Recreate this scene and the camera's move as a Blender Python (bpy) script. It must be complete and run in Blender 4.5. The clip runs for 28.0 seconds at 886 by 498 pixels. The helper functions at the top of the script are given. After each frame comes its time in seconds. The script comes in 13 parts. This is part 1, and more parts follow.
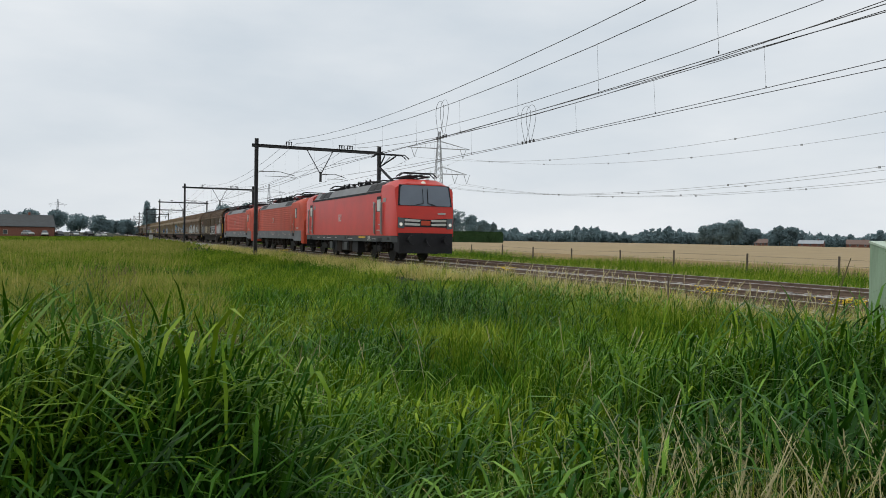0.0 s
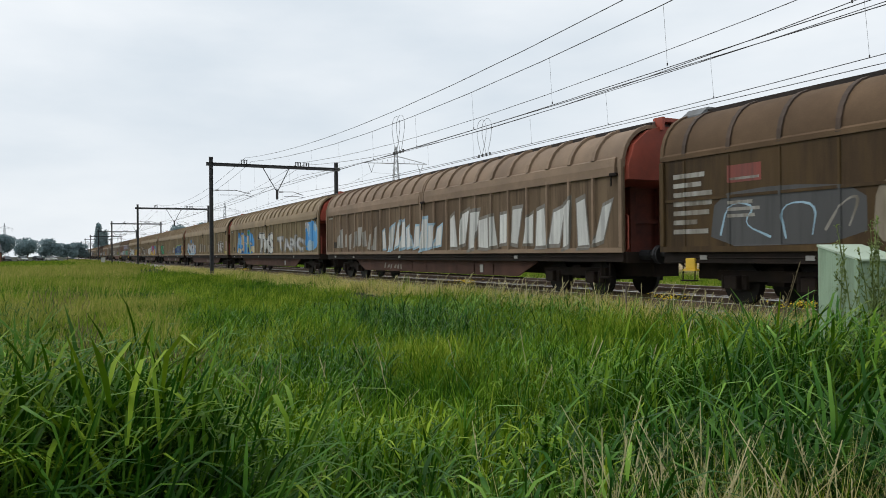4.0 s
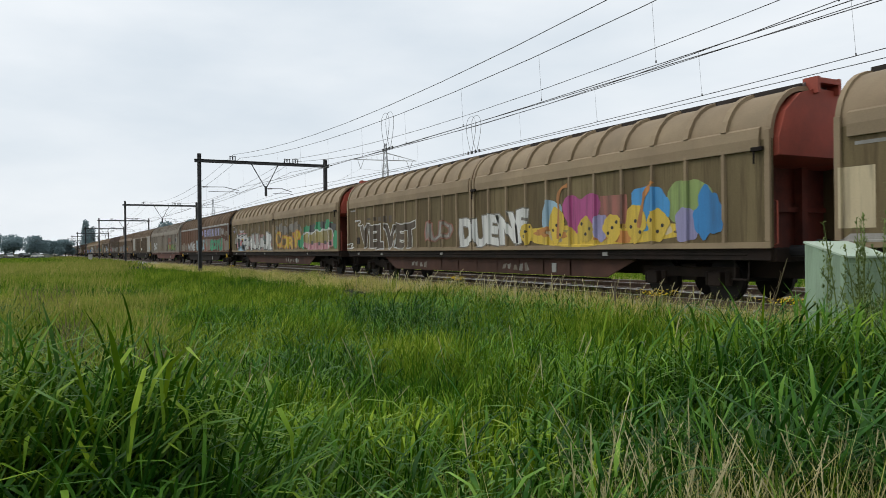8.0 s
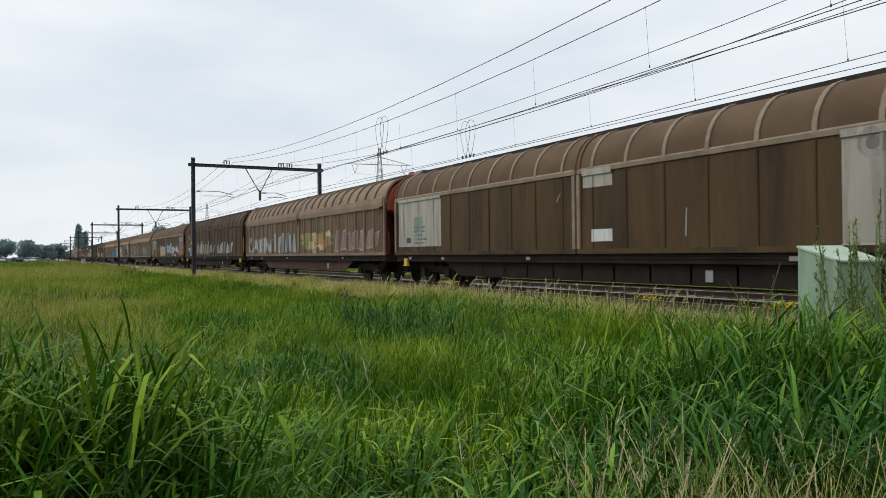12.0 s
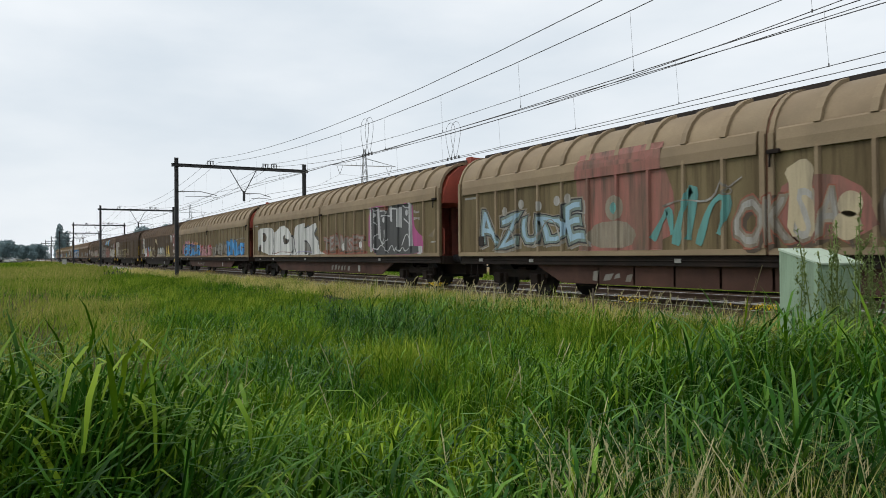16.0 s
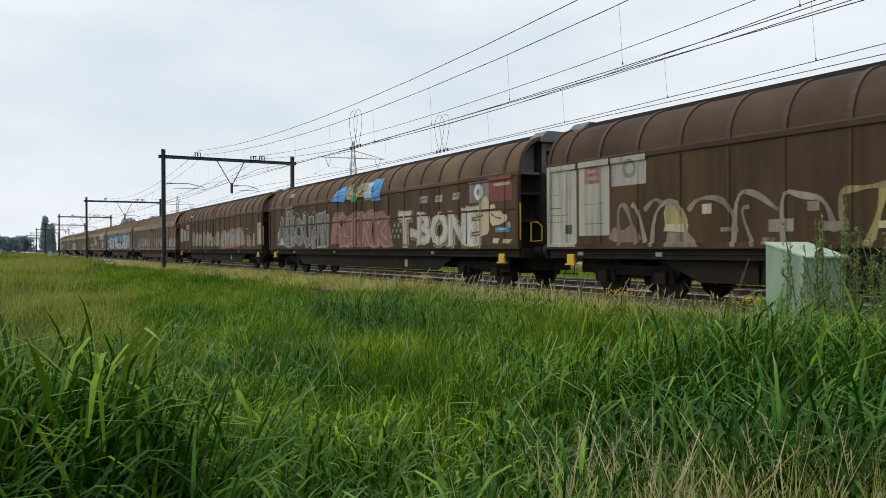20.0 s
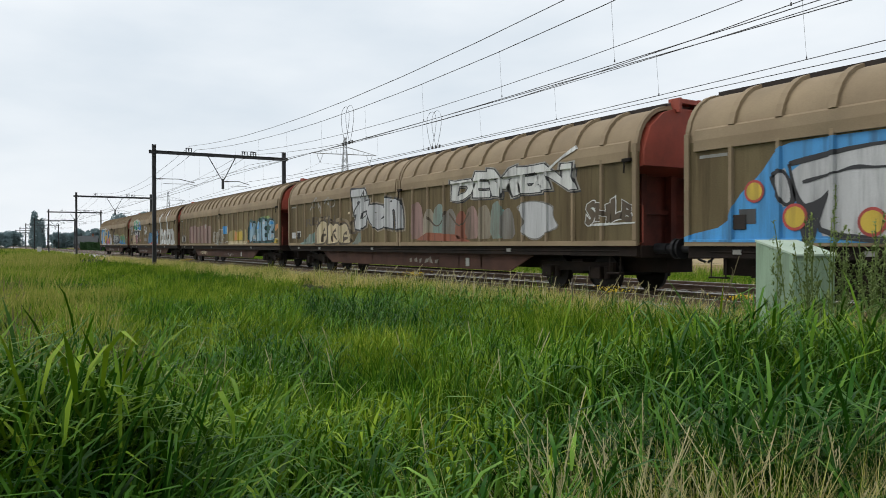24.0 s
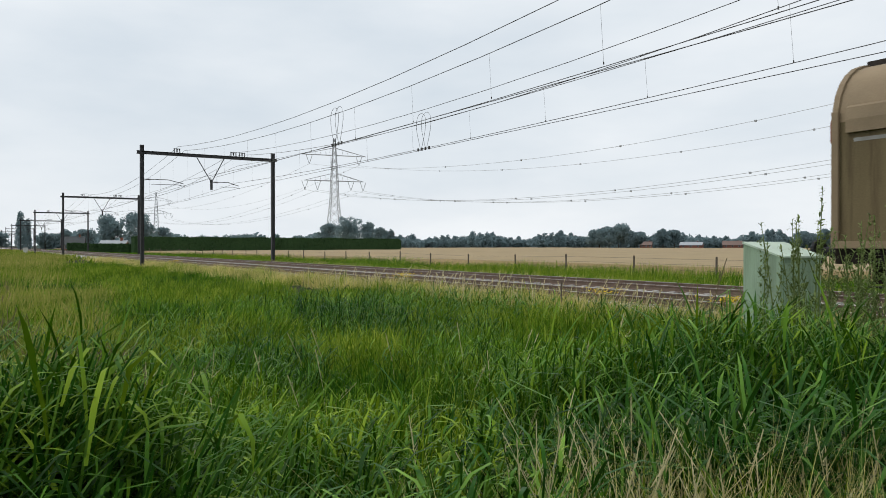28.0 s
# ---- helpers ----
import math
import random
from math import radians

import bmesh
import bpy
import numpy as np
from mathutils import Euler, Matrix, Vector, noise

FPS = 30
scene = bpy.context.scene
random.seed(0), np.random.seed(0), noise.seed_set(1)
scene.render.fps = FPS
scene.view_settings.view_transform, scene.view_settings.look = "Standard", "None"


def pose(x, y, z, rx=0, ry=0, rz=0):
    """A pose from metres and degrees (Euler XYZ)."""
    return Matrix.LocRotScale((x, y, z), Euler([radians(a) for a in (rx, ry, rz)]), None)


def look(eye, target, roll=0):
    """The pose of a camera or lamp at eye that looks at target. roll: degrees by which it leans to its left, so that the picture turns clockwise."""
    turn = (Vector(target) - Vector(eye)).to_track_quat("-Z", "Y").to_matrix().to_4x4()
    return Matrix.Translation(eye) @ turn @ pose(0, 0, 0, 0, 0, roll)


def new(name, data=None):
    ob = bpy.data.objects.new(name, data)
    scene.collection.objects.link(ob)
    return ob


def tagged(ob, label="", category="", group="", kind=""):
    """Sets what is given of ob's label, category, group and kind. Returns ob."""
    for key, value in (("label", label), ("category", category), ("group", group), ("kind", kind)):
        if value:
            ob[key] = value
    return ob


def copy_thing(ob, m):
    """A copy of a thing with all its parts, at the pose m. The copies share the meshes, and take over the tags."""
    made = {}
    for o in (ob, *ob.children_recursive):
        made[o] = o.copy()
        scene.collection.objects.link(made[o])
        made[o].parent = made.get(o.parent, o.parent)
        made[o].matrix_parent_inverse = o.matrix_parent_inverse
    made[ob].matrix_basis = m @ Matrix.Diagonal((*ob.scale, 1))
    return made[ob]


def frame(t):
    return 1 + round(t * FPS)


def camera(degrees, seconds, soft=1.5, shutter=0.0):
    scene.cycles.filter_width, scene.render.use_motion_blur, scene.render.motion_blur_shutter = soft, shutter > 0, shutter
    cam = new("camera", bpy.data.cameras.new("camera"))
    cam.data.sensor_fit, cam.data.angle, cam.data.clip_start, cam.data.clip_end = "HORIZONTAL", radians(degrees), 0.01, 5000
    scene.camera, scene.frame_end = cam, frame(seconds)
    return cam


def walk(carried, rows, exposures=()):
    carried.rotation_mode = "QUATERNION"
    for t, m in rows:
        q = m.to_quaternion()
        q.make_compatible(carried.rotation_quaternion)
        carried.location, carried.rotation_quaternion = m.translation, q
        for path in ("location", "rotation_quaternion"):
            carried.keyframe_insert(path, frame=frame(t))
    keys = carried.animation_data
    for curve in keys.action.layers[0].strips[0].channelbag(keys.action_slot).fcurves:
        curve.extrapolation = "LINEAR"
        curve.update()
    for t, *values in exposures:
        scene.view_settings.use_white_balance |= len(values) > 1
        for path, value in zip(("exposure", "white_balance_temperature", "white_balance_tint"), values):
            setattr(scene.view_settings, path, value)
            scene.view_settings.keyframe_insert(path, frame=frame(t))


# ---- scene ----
cam = camera(61.54, 28.0, soft=0.9, shutter=0.035)
EYE = (0.0, 0.0, 1.161)


def aim(t, yaw, pitch, roll):
    """A row of the hand-held camera: it stands still and turns."""
    return t, pose(*EYE, 90 + pitch, 0, yaw) @ pose(0, 0, 0, 0, 0, roll)


walk(cam, [aim(*row) for row in (
    (0, 65.73, -0.86, 0.94), (0.5, 65.41, -0.68, 0.85), (1, 65.05, -0.48, 0.66), (1.5, 64.69, -0.33, 0.42),
    (2, 64.21, -0.14, 0.19), (2.5, 63.73, 0.03, -0.03), (3, 63.27, 0.10, -0.24), (3.5, 62.92, 0.18, -0.46),
    (5.5, 61.99, 0.30, -0.64), (6, 61.90, 0.27, -0.65), (6.5, 61.88, 0.21, -0.68), (7, 61.87, 0.08, -0.71),
    (7.5, 61.86, 0.02, -0.67), (8, 61.81, -0.00, -0.61), (8.5, 61.81, -0.03, -0.65), (9, 61.76, -0.00, -0.61),
    (9.5, 61.73, 0.02, -0.63), (10, 61.65, 0.02, -0.66), (10.5, 61.62, 0.08, -0.66), (11, 61.54, 0.18, -0.63),
    (11.5, 61.48, 0.22, -0.65), (12, 61.37, 0.33, -0.62), (12.5, 61.25, 0.40, -0.58), (14.5, 60.72, 0.51, -0.52),
    (15, 60.50, 0.55, -0.47), (15.5, 60.36, 0.52, -0.43), (16, 60.20, 0.44, -0.44), (16.5, 60.01, 0.43, -0.41),
    (17, 59.89, 0.41, -0.36), (17.5, 59.72, 0.37, -0.31), (18, 59.61, 0.31, -0.30), (18.5, 59.50, 0.26, -0.27),
    (19, 59.39, 0.17, -0.28), (19.5, 59.34, 0.05, -0.30), (20, 59.33, -0.12, -0.32), (20.5, 59.27, -0.19, -0.25),
    (21, 59.20, -0.25, -0.21), (21.5, 59.13, -0.29, -0.18), (23.5, 58.80, -0.41, -0.18), (24, 58.69, -0.38, -0.13),
    (24.5, 58.53, -0.36, -0.09), (25, 58.41, -0.33, -0.05), (25.5, 58.30, -0.32, -0.05), (26, 58.21, -0.29, -0.06),
    (26.5, 58.14, -0.27, -0.03), (27, 58.05, -0.24, -0.02), (27.5, 57.97, -0.22, 0.01), (28, 57.87, -0.27, -0.03),
)], exposures=((0, -0.18), (1.5, -0.1), (3, 0.0), (20, 0.0), (25, 0.04), (27, 0.02), (28, -0.05)))

# world: overcast sky, a soft high sun behind thin cloud
world = bpy.data.worlds.new("overcast_sky")
scene.world = world
world.use_nodes = True
nt = world.node_tree
nt.nodes.clear()
w_out = nt.nodes.new("ShaderNodeOutputWorld")
w_bg = nt.nodes.new("ShaderNodeBackground")
w_sky = nt.nodes.new("ShaderNodeTexSky")
w_sky.sky_type, w_sky.sun_disc = "NISHITA", False
w_sky.sun_elevation, w_sky.sun_rotation = radians(52), radians(215)
w_sky.air_density, w_sky.dust_density, w_sky.ozone_density = 1.0, 4.0, 1.0
w_tc = nt.nodes.new("ShaderNodeTexCoord")
w_map = nt.nodes.new("ShaderNodeMapping")
w_map.inputs["Scale"].default_value = (1.0, 1.0, 3.2)
w_noise = nt.nodes.new("ShaderNodeTexNoise")
w_noise.inputs["Scale"].default_value = 1.3
w_noise.inputs["Detail"].default_value = 6.0
w_noise.inputs["Roughness"].default_value = 0.52
w_ramp = nt.nodes.new("ShaderNodeValToRGB")
w_ramp.color_ramp.elements[0].position, w_ramp.color_ramp.elements[0].color = 0.34, (7.1, 7.9, 8.65, 1)
w_ramp.color_ramp.elements[1].position, w_ramp.color_ramp.elements[1].color = 0.66, (10.15, 10.45, 10.7, 1)
w_mix = nt.nodes.new("ShaderNodeMixRGB")
w_mix.inputs[0].default_value = 0.94
w_bg.inputs["Strength"].default_value = 0.1
nt.links.new(w_tc.outputs["Generated"], w_map.inputs[0])
nt.links.new(w_map.outputs[0], w_noise.inputs["Vector"])
nt.links.new(w_noise.outputs[0], w_ramp.inputs[0])
nt.links.new(w_sky.outputs[0], w_mix.inputs[1])
nt.links.new(w_ramp.outputs[0], w_mix.inputs[2])
nt.links.new(w_mix.outputs[0], w_bg.inputs[0])
nt.links.new(w_bg.outputs[0], w_out.inputs[0])

sun = new("sun", bpy.data.lights.new("sun", "SUN"))
sun.data.energy, sun.data.angle, sun.data.color = 1.1, radians(25), (1.0, 0.97, 0.92)
sun.matrix_world = look((-30, -40, 62), (0, 0, 0))


# ---- materials ----
def material(name, color, rough=0.6, metal=0.0, vary=0.15, scale=3.0, bump=0.1, grain=40.0, stain=None, stain_amount=0.0,
             per_object=0.0, per_island=0.0, streak=False):
    """A surface with broad variation, fine grain, optional stains of another colour, and a little relief."""
    m = bpy.data.materials.new(name)
    m.use_nodes = True
    t = m.node_tree
    b = t.nodes["Principled BSDF"]
    b.inputs["Roughness"].default_value, b.inputs["Metallic"].default_value = rough, metal
    tc = t.nodes.new("ShaderNodeTexCoord")
    mp = t.nodes.new("ShaderNodeMapping")
    if streak:
        mp.inputs["Scale"].default_value = (1.0, 1.0, 0.16)
    place = tc.outputs["Object"]
    if per_object:
        # each copy takes its own part of the pattern
        oi = t.nodes.new("ShaderNodeObjectInfo")
        far = t.nodes.new("ShaderNodeVectorMath")
        far.operation = "MULTIPLY_ADD"
        t.links.new(oi.outputs["Random"], far.inputs[0])
        far.inputs[1].default_value = (61.0, 37.0, 0.0)
        t.links.new(place, far.inputs[2])
        place = far.outputs[0]
    t.links.new(place, mp.inputs[0])
    n1 = t.nodes.new("ShaderNodeTexNoise")
    n1.inputs["Scale"].default_value, n1.inputs["Detail"].default_value = scale, 5.0
    n2 = t.nodes.new("ShaderNodeTexNoise")
    n2.inputs["Scale"].default_value, n2.inputs["Detail"].default_value = grain, 3.0
    t.links.new(mp.outputs[0], n1.inputs["Vector"])
    t.links.new(tc.outputs["Object"], n2.inputs["Vector"])
    add = t.nodes.new("ShaderNodeMath")
    add.operation = "MULTIPLY_ADD"
    t.links.new(n2.outputs[0], add.inputs[0])
    add.inputs[1].default_value = 0.35
    t.links.new(n1.outputs[0], add.inputs[2])
    ramp = t.nodes.new("ShaderNodeMapRange")
    ramp.inputs[1].default_value, ramp.inputs[2].default_value = 0.4, 0.95
    ramp.inputs[3].default_value, ramp.inputs[4].default_value = 1 - vary, 1 + vary
    t.links.new(add.outputs[0], ramp.inputs[0])
    value = ramp.outputs[0]
    for amount, node, out in ((per_object, "ShaderNodeObjectInfo", "Random"), (per_island, "ShaderNodeNewGeometry", "Random Per Island")):
        if amount:
            info = t.nodes.new(node)
            r = t.nodes.new("ShaderNodeMapRange")
            r.inputs[3].default_value, r.inputs[4].default_value = 1 - amount, 1 + amount
            t.links.new(info.outputs[out], r.inputs[0])
            mul = t.nodes.new("ShaderNodeMath")
            mul.operation = "MULTIPLY"
            t.links.new(value, mul.inputs[0])
            t.links.new(r.outputs[0], mul.inputs[1])
            value = mul.outputs[0]
    col = t.nodes.new("ShaderNodeMixRGB")
    col.blend_type, col.inputs[0].default_value = "MULTIPLY", 1.0
    col.inputs[1].default_value = (*color, 1)
    t.links.new(value, col.inputs[2])
    last = col.outputs[0]
    if stain:
        n3 = t.nodes.new("ShaderNodeTexNoise")
        n3.inputs["Scale"].default_value, n3.inputs["Detail"].default_value = scale * 0.6, 8.0
        n3.inputs["Roughness"].default_value = 0.7
        t.links.new(mp.outputs[0], n3.inputs["Vector"])
        r3 = t.nodes.new("ShaderNodeMapRange")
        r3.inputs[1].default_value, r3.inputs[2].default_value = 0.42, 0.68
        r3.inputs[3].default_value, r3.inputs[4].default_value = 0.0, stain_amount
        t.links.new(n3.outputs[0], r3.inputs[0])
        mx = t.nodes.new("ShaderNodeMixRGB")
        t.links.new(r3.outputs[0], mx.inputs[0])
        t.links.new(last, mx.inputs[1])
        mx.inputs[2].default_value = (*stain, 1)
        last = mx.outputs[0]
        if streak:
            m4 = t.nodes.new("ShaderNodeMapping")
            m4.inputs["Scale"].default_value = (5.0, 5.0, 0.35)
            t.links.new(place, m4.inputs[0])
            n4 = t.nodes.new("ShaderNodeTexNoise")
            n4.inputs["Scale"].default_value, n4.inputs["Detail"].default_value = 1.0, 6.0
            n4.inputs["Roughness"].default_value = 0.65
            t.links.new(m4.outputs[0], n4.inputs["Vector"])
            r4 = t.nodes.new("ShaderNodeMapRange")
            r4.inputs[1].default_value, r4.inputs[2].default_value = 0.48, 0.7
            r4.inputs[3].default_value, r4.inputs[4].default_value = 0.0, 0.88
            t.links.new(n4.outputs[0], r4.inputs[0])
            m5 = t.nodes.new("ShaderNodeMixRGB")
            t.links.new(r4.outputs[0], m5.inputs[0])
            t.links.new(last, m5.inputs[1])
            m5.inputs[2].default_value = (*[0.6 * c for c in stain], 1)
            last = m5.outputs[0]
    t.links.new(last, b.inputs["Base Color"])
    if bump:
        bp = t.nodes.new("ShaderNodeBump")
        bp.inputs["Strength"].default_value, bp.inputs["Distance"].default_value = bump, 0.02
        t.links.new(add.outputs[0], bp.inputs["Height"])
        t.links.new(bp.outputs[0], b.inputs["Normal"])
    return m


def leaf_material(name, low, high, rough=0.55, through_light=0.3, middle=None):
    """Plant matter: colour between two or three stops, blade by blade and in patches, some light passing through."""
    m = bpy.data.materials.new(name)
    m.use_nodes = True
    t = m.node_tree
    b = t.nodes["Principled BSDF"]
    out = t.nodes["Material Output"]
    geo = t.nodes.new("ShaderNodeNewGeometry")
    ramp = t.nodes.new("ShaderNodeValToRGB")
    ramp.color_ramp.elements[0].color = (*low, 1)
    ramp.color_ramp.elements[1].color = (*high, 1)
    if middle:
        e = ramp.color_ramp.elements.new(0.5)
        e.color = (*middle, 1)
    value = geo.outputs["Random Per Island"]
    weight = 0.5
    tc = t.nodes.new("ShaderNodeTexCoord")
    for scale, gain in ((0.35, 0.24), (1.9, 0.4)):
        n1 = t.nodes.new("ShaderNodeTexNoise")
        n1.inputs["Scale"].default_value, n1.inputs["Detail"].default_value = scale, 3.0
        t.links.new(tc.outputs["Object"], n1.inputs["Vector"])
        r1 = t.nodes.new("ShaderNodeMapRange")
        r1.inputs[1].default_value, r1.inputs[2].default_value = 0.32, 0.68
        r1.inputs[3].default_value, r1.inputs[4].default_value = -0.05, gain + 0.05
        t.links.new(n1.outputs[0], r1.inputs[0])
        add = t.nodes.new("ShaderNodeMath")
        add.operation = "MULTIPLY_ADD"
        t.links.new(value, add.inputs[0])
        add.inputs[1].default_value = weight
        t.links.new(r1.outputs[0], add.inputs[2])
        value, weight = add.outputs[0], 1.0
    t.links.new(value, ramp.inputs[0])
    t.links.new(ramp.outputs[0], b.inputs["Base Color"])
    b.inputs["Roughness"].default_value = rough
    b.inputs["Specular IOR Level"].default_value = 0.12
    tr = t.nodes.new("ShaderNodeBsdfTranslucent")
    t.links.new(ramp.outputs[0], tr.inputs[0])
    mx = t.nodes.new("ShaderNodeMixShader")
    mx.inputs[0].default_value = through_light
    t.links.new(b.outputs[0], mx.inputs[1])
    t.links.new(tr.outputs[0], mx.inputs[2])
    t.links.new(mx.outputs[0], out.inputs["Surface"])
    return m


# roof and rib beige raised in colour for sky light; walls set darker
M_BEIGE_LIT = material("skylit_dusty_beige_paint", (0.255, 0.19, 0.112), 0.75, vary=0.25, scale=0.9, bump=0.12, stain=(0.19, 0.13, 0.075), stain_amount=0.6, per_object=0.06)
M_BEIGE_WARM_LIT = material("skylit_browner_beige_paint", (0.225, 0.155, 0.1), 0.75, vary=0.25, scale=0.9, bump=0.12, stain=(0.13, 0.085, 0.055), stain_amount=0.6, per_object=0.06)
M_RIDGE = material("dull_grey_roof_lid", (0.16, 0.14, 0.13), 0.65, vary=0.15, scale=1.5, bump=0.08, stain=(0.08, 0.065, 0.06), stain_amount=0.5)
M_GIRDER = material("rust_brown_girder_steel", (0.075, 0.038, 0.028), 0.8, vary=0.35, scale=1.5, bump=0.2, stain=(0.035, 0.022, 0.017), stain_amount=0.6)
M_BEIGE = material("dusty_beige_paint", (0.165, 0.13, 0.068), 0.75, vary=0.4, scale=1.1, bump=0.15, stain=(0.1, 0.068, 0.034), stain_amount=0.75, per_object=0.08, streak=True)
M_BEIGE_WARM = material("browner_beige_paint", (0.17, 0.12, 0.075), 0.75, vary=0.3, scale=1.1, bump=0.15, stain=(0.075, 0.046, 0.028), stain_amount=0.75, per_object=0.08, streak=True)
M_GREYBEIGE = material("grey_beige_paint", (0.24, 0.21, 0.165), 0.7, vary=0.15, scale=0.9, bump=0.12, stain=(0.17, 0.12, 0.08), stain_amount=0.4, per_object=0.06, streak=True)
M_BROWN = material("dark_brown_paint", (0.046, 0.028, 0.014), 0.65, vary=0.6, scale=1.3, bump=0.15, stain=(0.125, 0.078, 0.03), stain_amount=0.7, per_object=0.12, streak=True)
# roof brown, paler than the wall brown
M_BROWN_ROOF = material("paler_brown_roof_paint", (0.13, 0.084, 0.049), 0.8, vary=0.3, scale=0.8, bump=0.12, stain=(0.068, 0.041, 0.024), stain_amount=0.6, per_object=0.08)
M_SOOT_ROOF = material("soot_dark_roof_paint", (0.075, 0.046, 0.029), 0.8, vary=0.3, scale=0.8, bump=0.12, stain=(0.04, 0.025, 0.016), stain_amount=0.5, per_object=0.08)
M_RUSTBROWN = material("rusty_brown_paint", (0.115, 0.062, 0.036), 0.7, vary=0.25, scale=0.9, bump=0.12, stain=(0.15, 0.062, 0.03), stain_amount=0.6, per_object=0.1, streak=True)
M_REDEND = material("oxide_red_paint", (0.34, 0.062, 0.034), 0.65, vary=0.2, scale=1.2, bump=0.1, stain=(0.09, 0.03, 0.02), stain_amount=0.6)
M_BLACKEND = material("sooty_black_steel", (0.03, 0.025, 0.022), 0.7, vary=0.3, scale=2, bump=0.15, stain=(0.06, 0.04, 0.03), stain_amount=0.4)
M_GREYEND = material("pale_grey_paint", (0.3, 0.3, 0.28), 0.65, vary=0.15, scale=2, bump=0.1, stain=(0.12, 0.1, 0.08), stain_amount=0.5)
M_UNDER = material("brake_dust_brown_steel", (0.012, 0.009, 0.007), 0.8, vary=0.4, scale=2.0, bump=0.2, stain=(0.036, 0.021, 0.015), stain_amount=0.5)
M_UNDERRED = material("rusty_red_steel", (0.15, 0.05, 0.032), 0.75, vary=0.3, scale=1.5, bump=0.2, stain=(0.06, 0.035, 0.025), stain_amount=0.6)
M_WHEEL = material("oily_wheel_steel", (0.018, 0.016, 0.015), 0.6, 0.4, vary=0.3, scale=6, bump=0.1)
# end red darkened in colour for the shade below the hoods
M_REDSHADE = material("shade_dark_oxide_red_paint", (0.17, 0.036, 0.022), 0.75, vary=0.4, scale=1.5, bump=0.15, stain=(0.03, 0.016, 0.012), stain_amount=0.8)
M_SLATE = material("worn_slate_grey_paint", (0.16, 0.17, 0.175), 0.7, vary=0.25, scale=2.5, bump=0.1, stain=(0.06, 0.05, 0.045), stain_amount=0.6)
M_YELLOW = material("worn_yellow_paint", (0.62, 0.4, 0.03), 0.6, vary=0.15, scale=6, bump=0.05)
M_DBRED = material("traffic_red_paint", (0.6, 0.027, 0.012), 0.34, vary=0.1, scale=0.8, bump=0.03, stain=(0.3, 0.035, 0.025), stain_amount=0.35)
M_ORRED = material("faded_orange_red_paint", (0.52, 0.074, 0.036), 0.5, vary=0.22, scale=0.9, bump=0.03, stain=(0.24, 0.06, 0.04), stain_amount=0.6)
M_SKIRTGREY = material("dusty_blue_grey_paint", (0.135, 0.145, 0.155), 0.65, vary=0.2, scale=1.2, bump=0.05, stain=(0.09, 0.088, 0.085), stain_amount=0.6)
# the sky's reflection is put into this glass colour
M_SCREEN = material("sky_tinted_windscreen", (0.15, 0.175, 0.215), 0.12, vary=0.15, scale=0.8, bump=0.0)
M_LOCOGREY = material("basalt_grey_paint", (0.068, 0.075, 0.077), 0.6, vary=0.15, scale=1.5, bump=0.05, stain=(0.05, 0.048, 0.045), stain_amount=0.5)
M_ROOFGREY = material("dull_grey_roof_paint", (0.17, 0.18, 0.185), 0.6, vary=0.15, scale=1.2, bump=0.05, stain=(0.06, 0.055, 0.05), stain_amount=0.4)
M_BLACK = material("matt_black_steel", (0.018, 0.018, 0.02), 0.6, vary=0.25, scale=4, bump=0.08)
M_GLASS = material("dark_cab_glass", (0.075, 0.088, 0.092), 0.06, vary=0.05, scale=2, bump=0.0)
# cream of the door blind; also paints sky reflection on cab panes
M_PALEGLASS = material("pale_blind_and_sky_reflection", (0.5, 0.5, 0.43), 0.15, vary=0.05, scale=2, bump=0.0)
M_SILVER = material("bare_aluminium", (0.5, 0.5, 0.5), 0.4, 0.8, vary=0.1, scale=5, bump=0.03)
M_WHITEPAINT = material("weathered_white_paint", (0.5, 0.5, 0.47), 0.6, vary=0.12, scale=2, bump=0.04, stain=(0.33, 0.3, 0.26), stain_amount=0.4)
M_POST = material("dark_galvanised_steel", (0.045, 0.045, 0.047), 0.6, 0.3, vary=0.25, scale=3, bump=0.1)
M_WIRE = material("tarnished_copper_wire", (0.06, 0.058, 0.056), 0.5, 0.4, vary=0.1, scale=3, bump=0.0)
M_CERAMIC = material("brown_insulator", (0.08, 0.05, 0.04), 0.3, vary=0.1, scale=5, bump=0.0)
M_RAIL = material("rusty_rail_steel", (0.15, 0.105, 0.078), 0.8, 0.1, vary=0.3, scale=6, bump=0.1)
M_RAILTOP = material("polished_rail_head", (0.45, 0.44, 0.43), 0.3, 0.9, vary=0.1, scale=6, bump=0.0)
M_SLEEPER = material("weathered_concrete", (0.38, 0.36, 0.34), 0.85, vary=0.25, scale=4, bump=0.2, per_object=0.1)
M_BALLAST = material("grey_brown_ballast_stone", (0.5, 0.46, 0.42), 0.9, vary=0.3, scale=3, bump=0.3, per_island=0.5)
M_PYLON = material("galvanised_lattice_steel", (0.34, 0.36, 0.38), 0.6, 0.2, vary=0.1, scale=2, bump=0.0)
M_CABINET = material("pale_green_cabinet_paint", (0.29, 0.4, 0.28), 0.6, vary=0.15, scale=3, bump=0.04, stain=(0.2, 0.28, 0.18), stain_amount=0.6, streak=True)
# lid green, paler than the cabinet body
M_CABTOP = material("pale_green_cabinet_lid", (0.46, 0.56, 0.44), 0.5, vary=0.08, scale=5, bump=0.04)
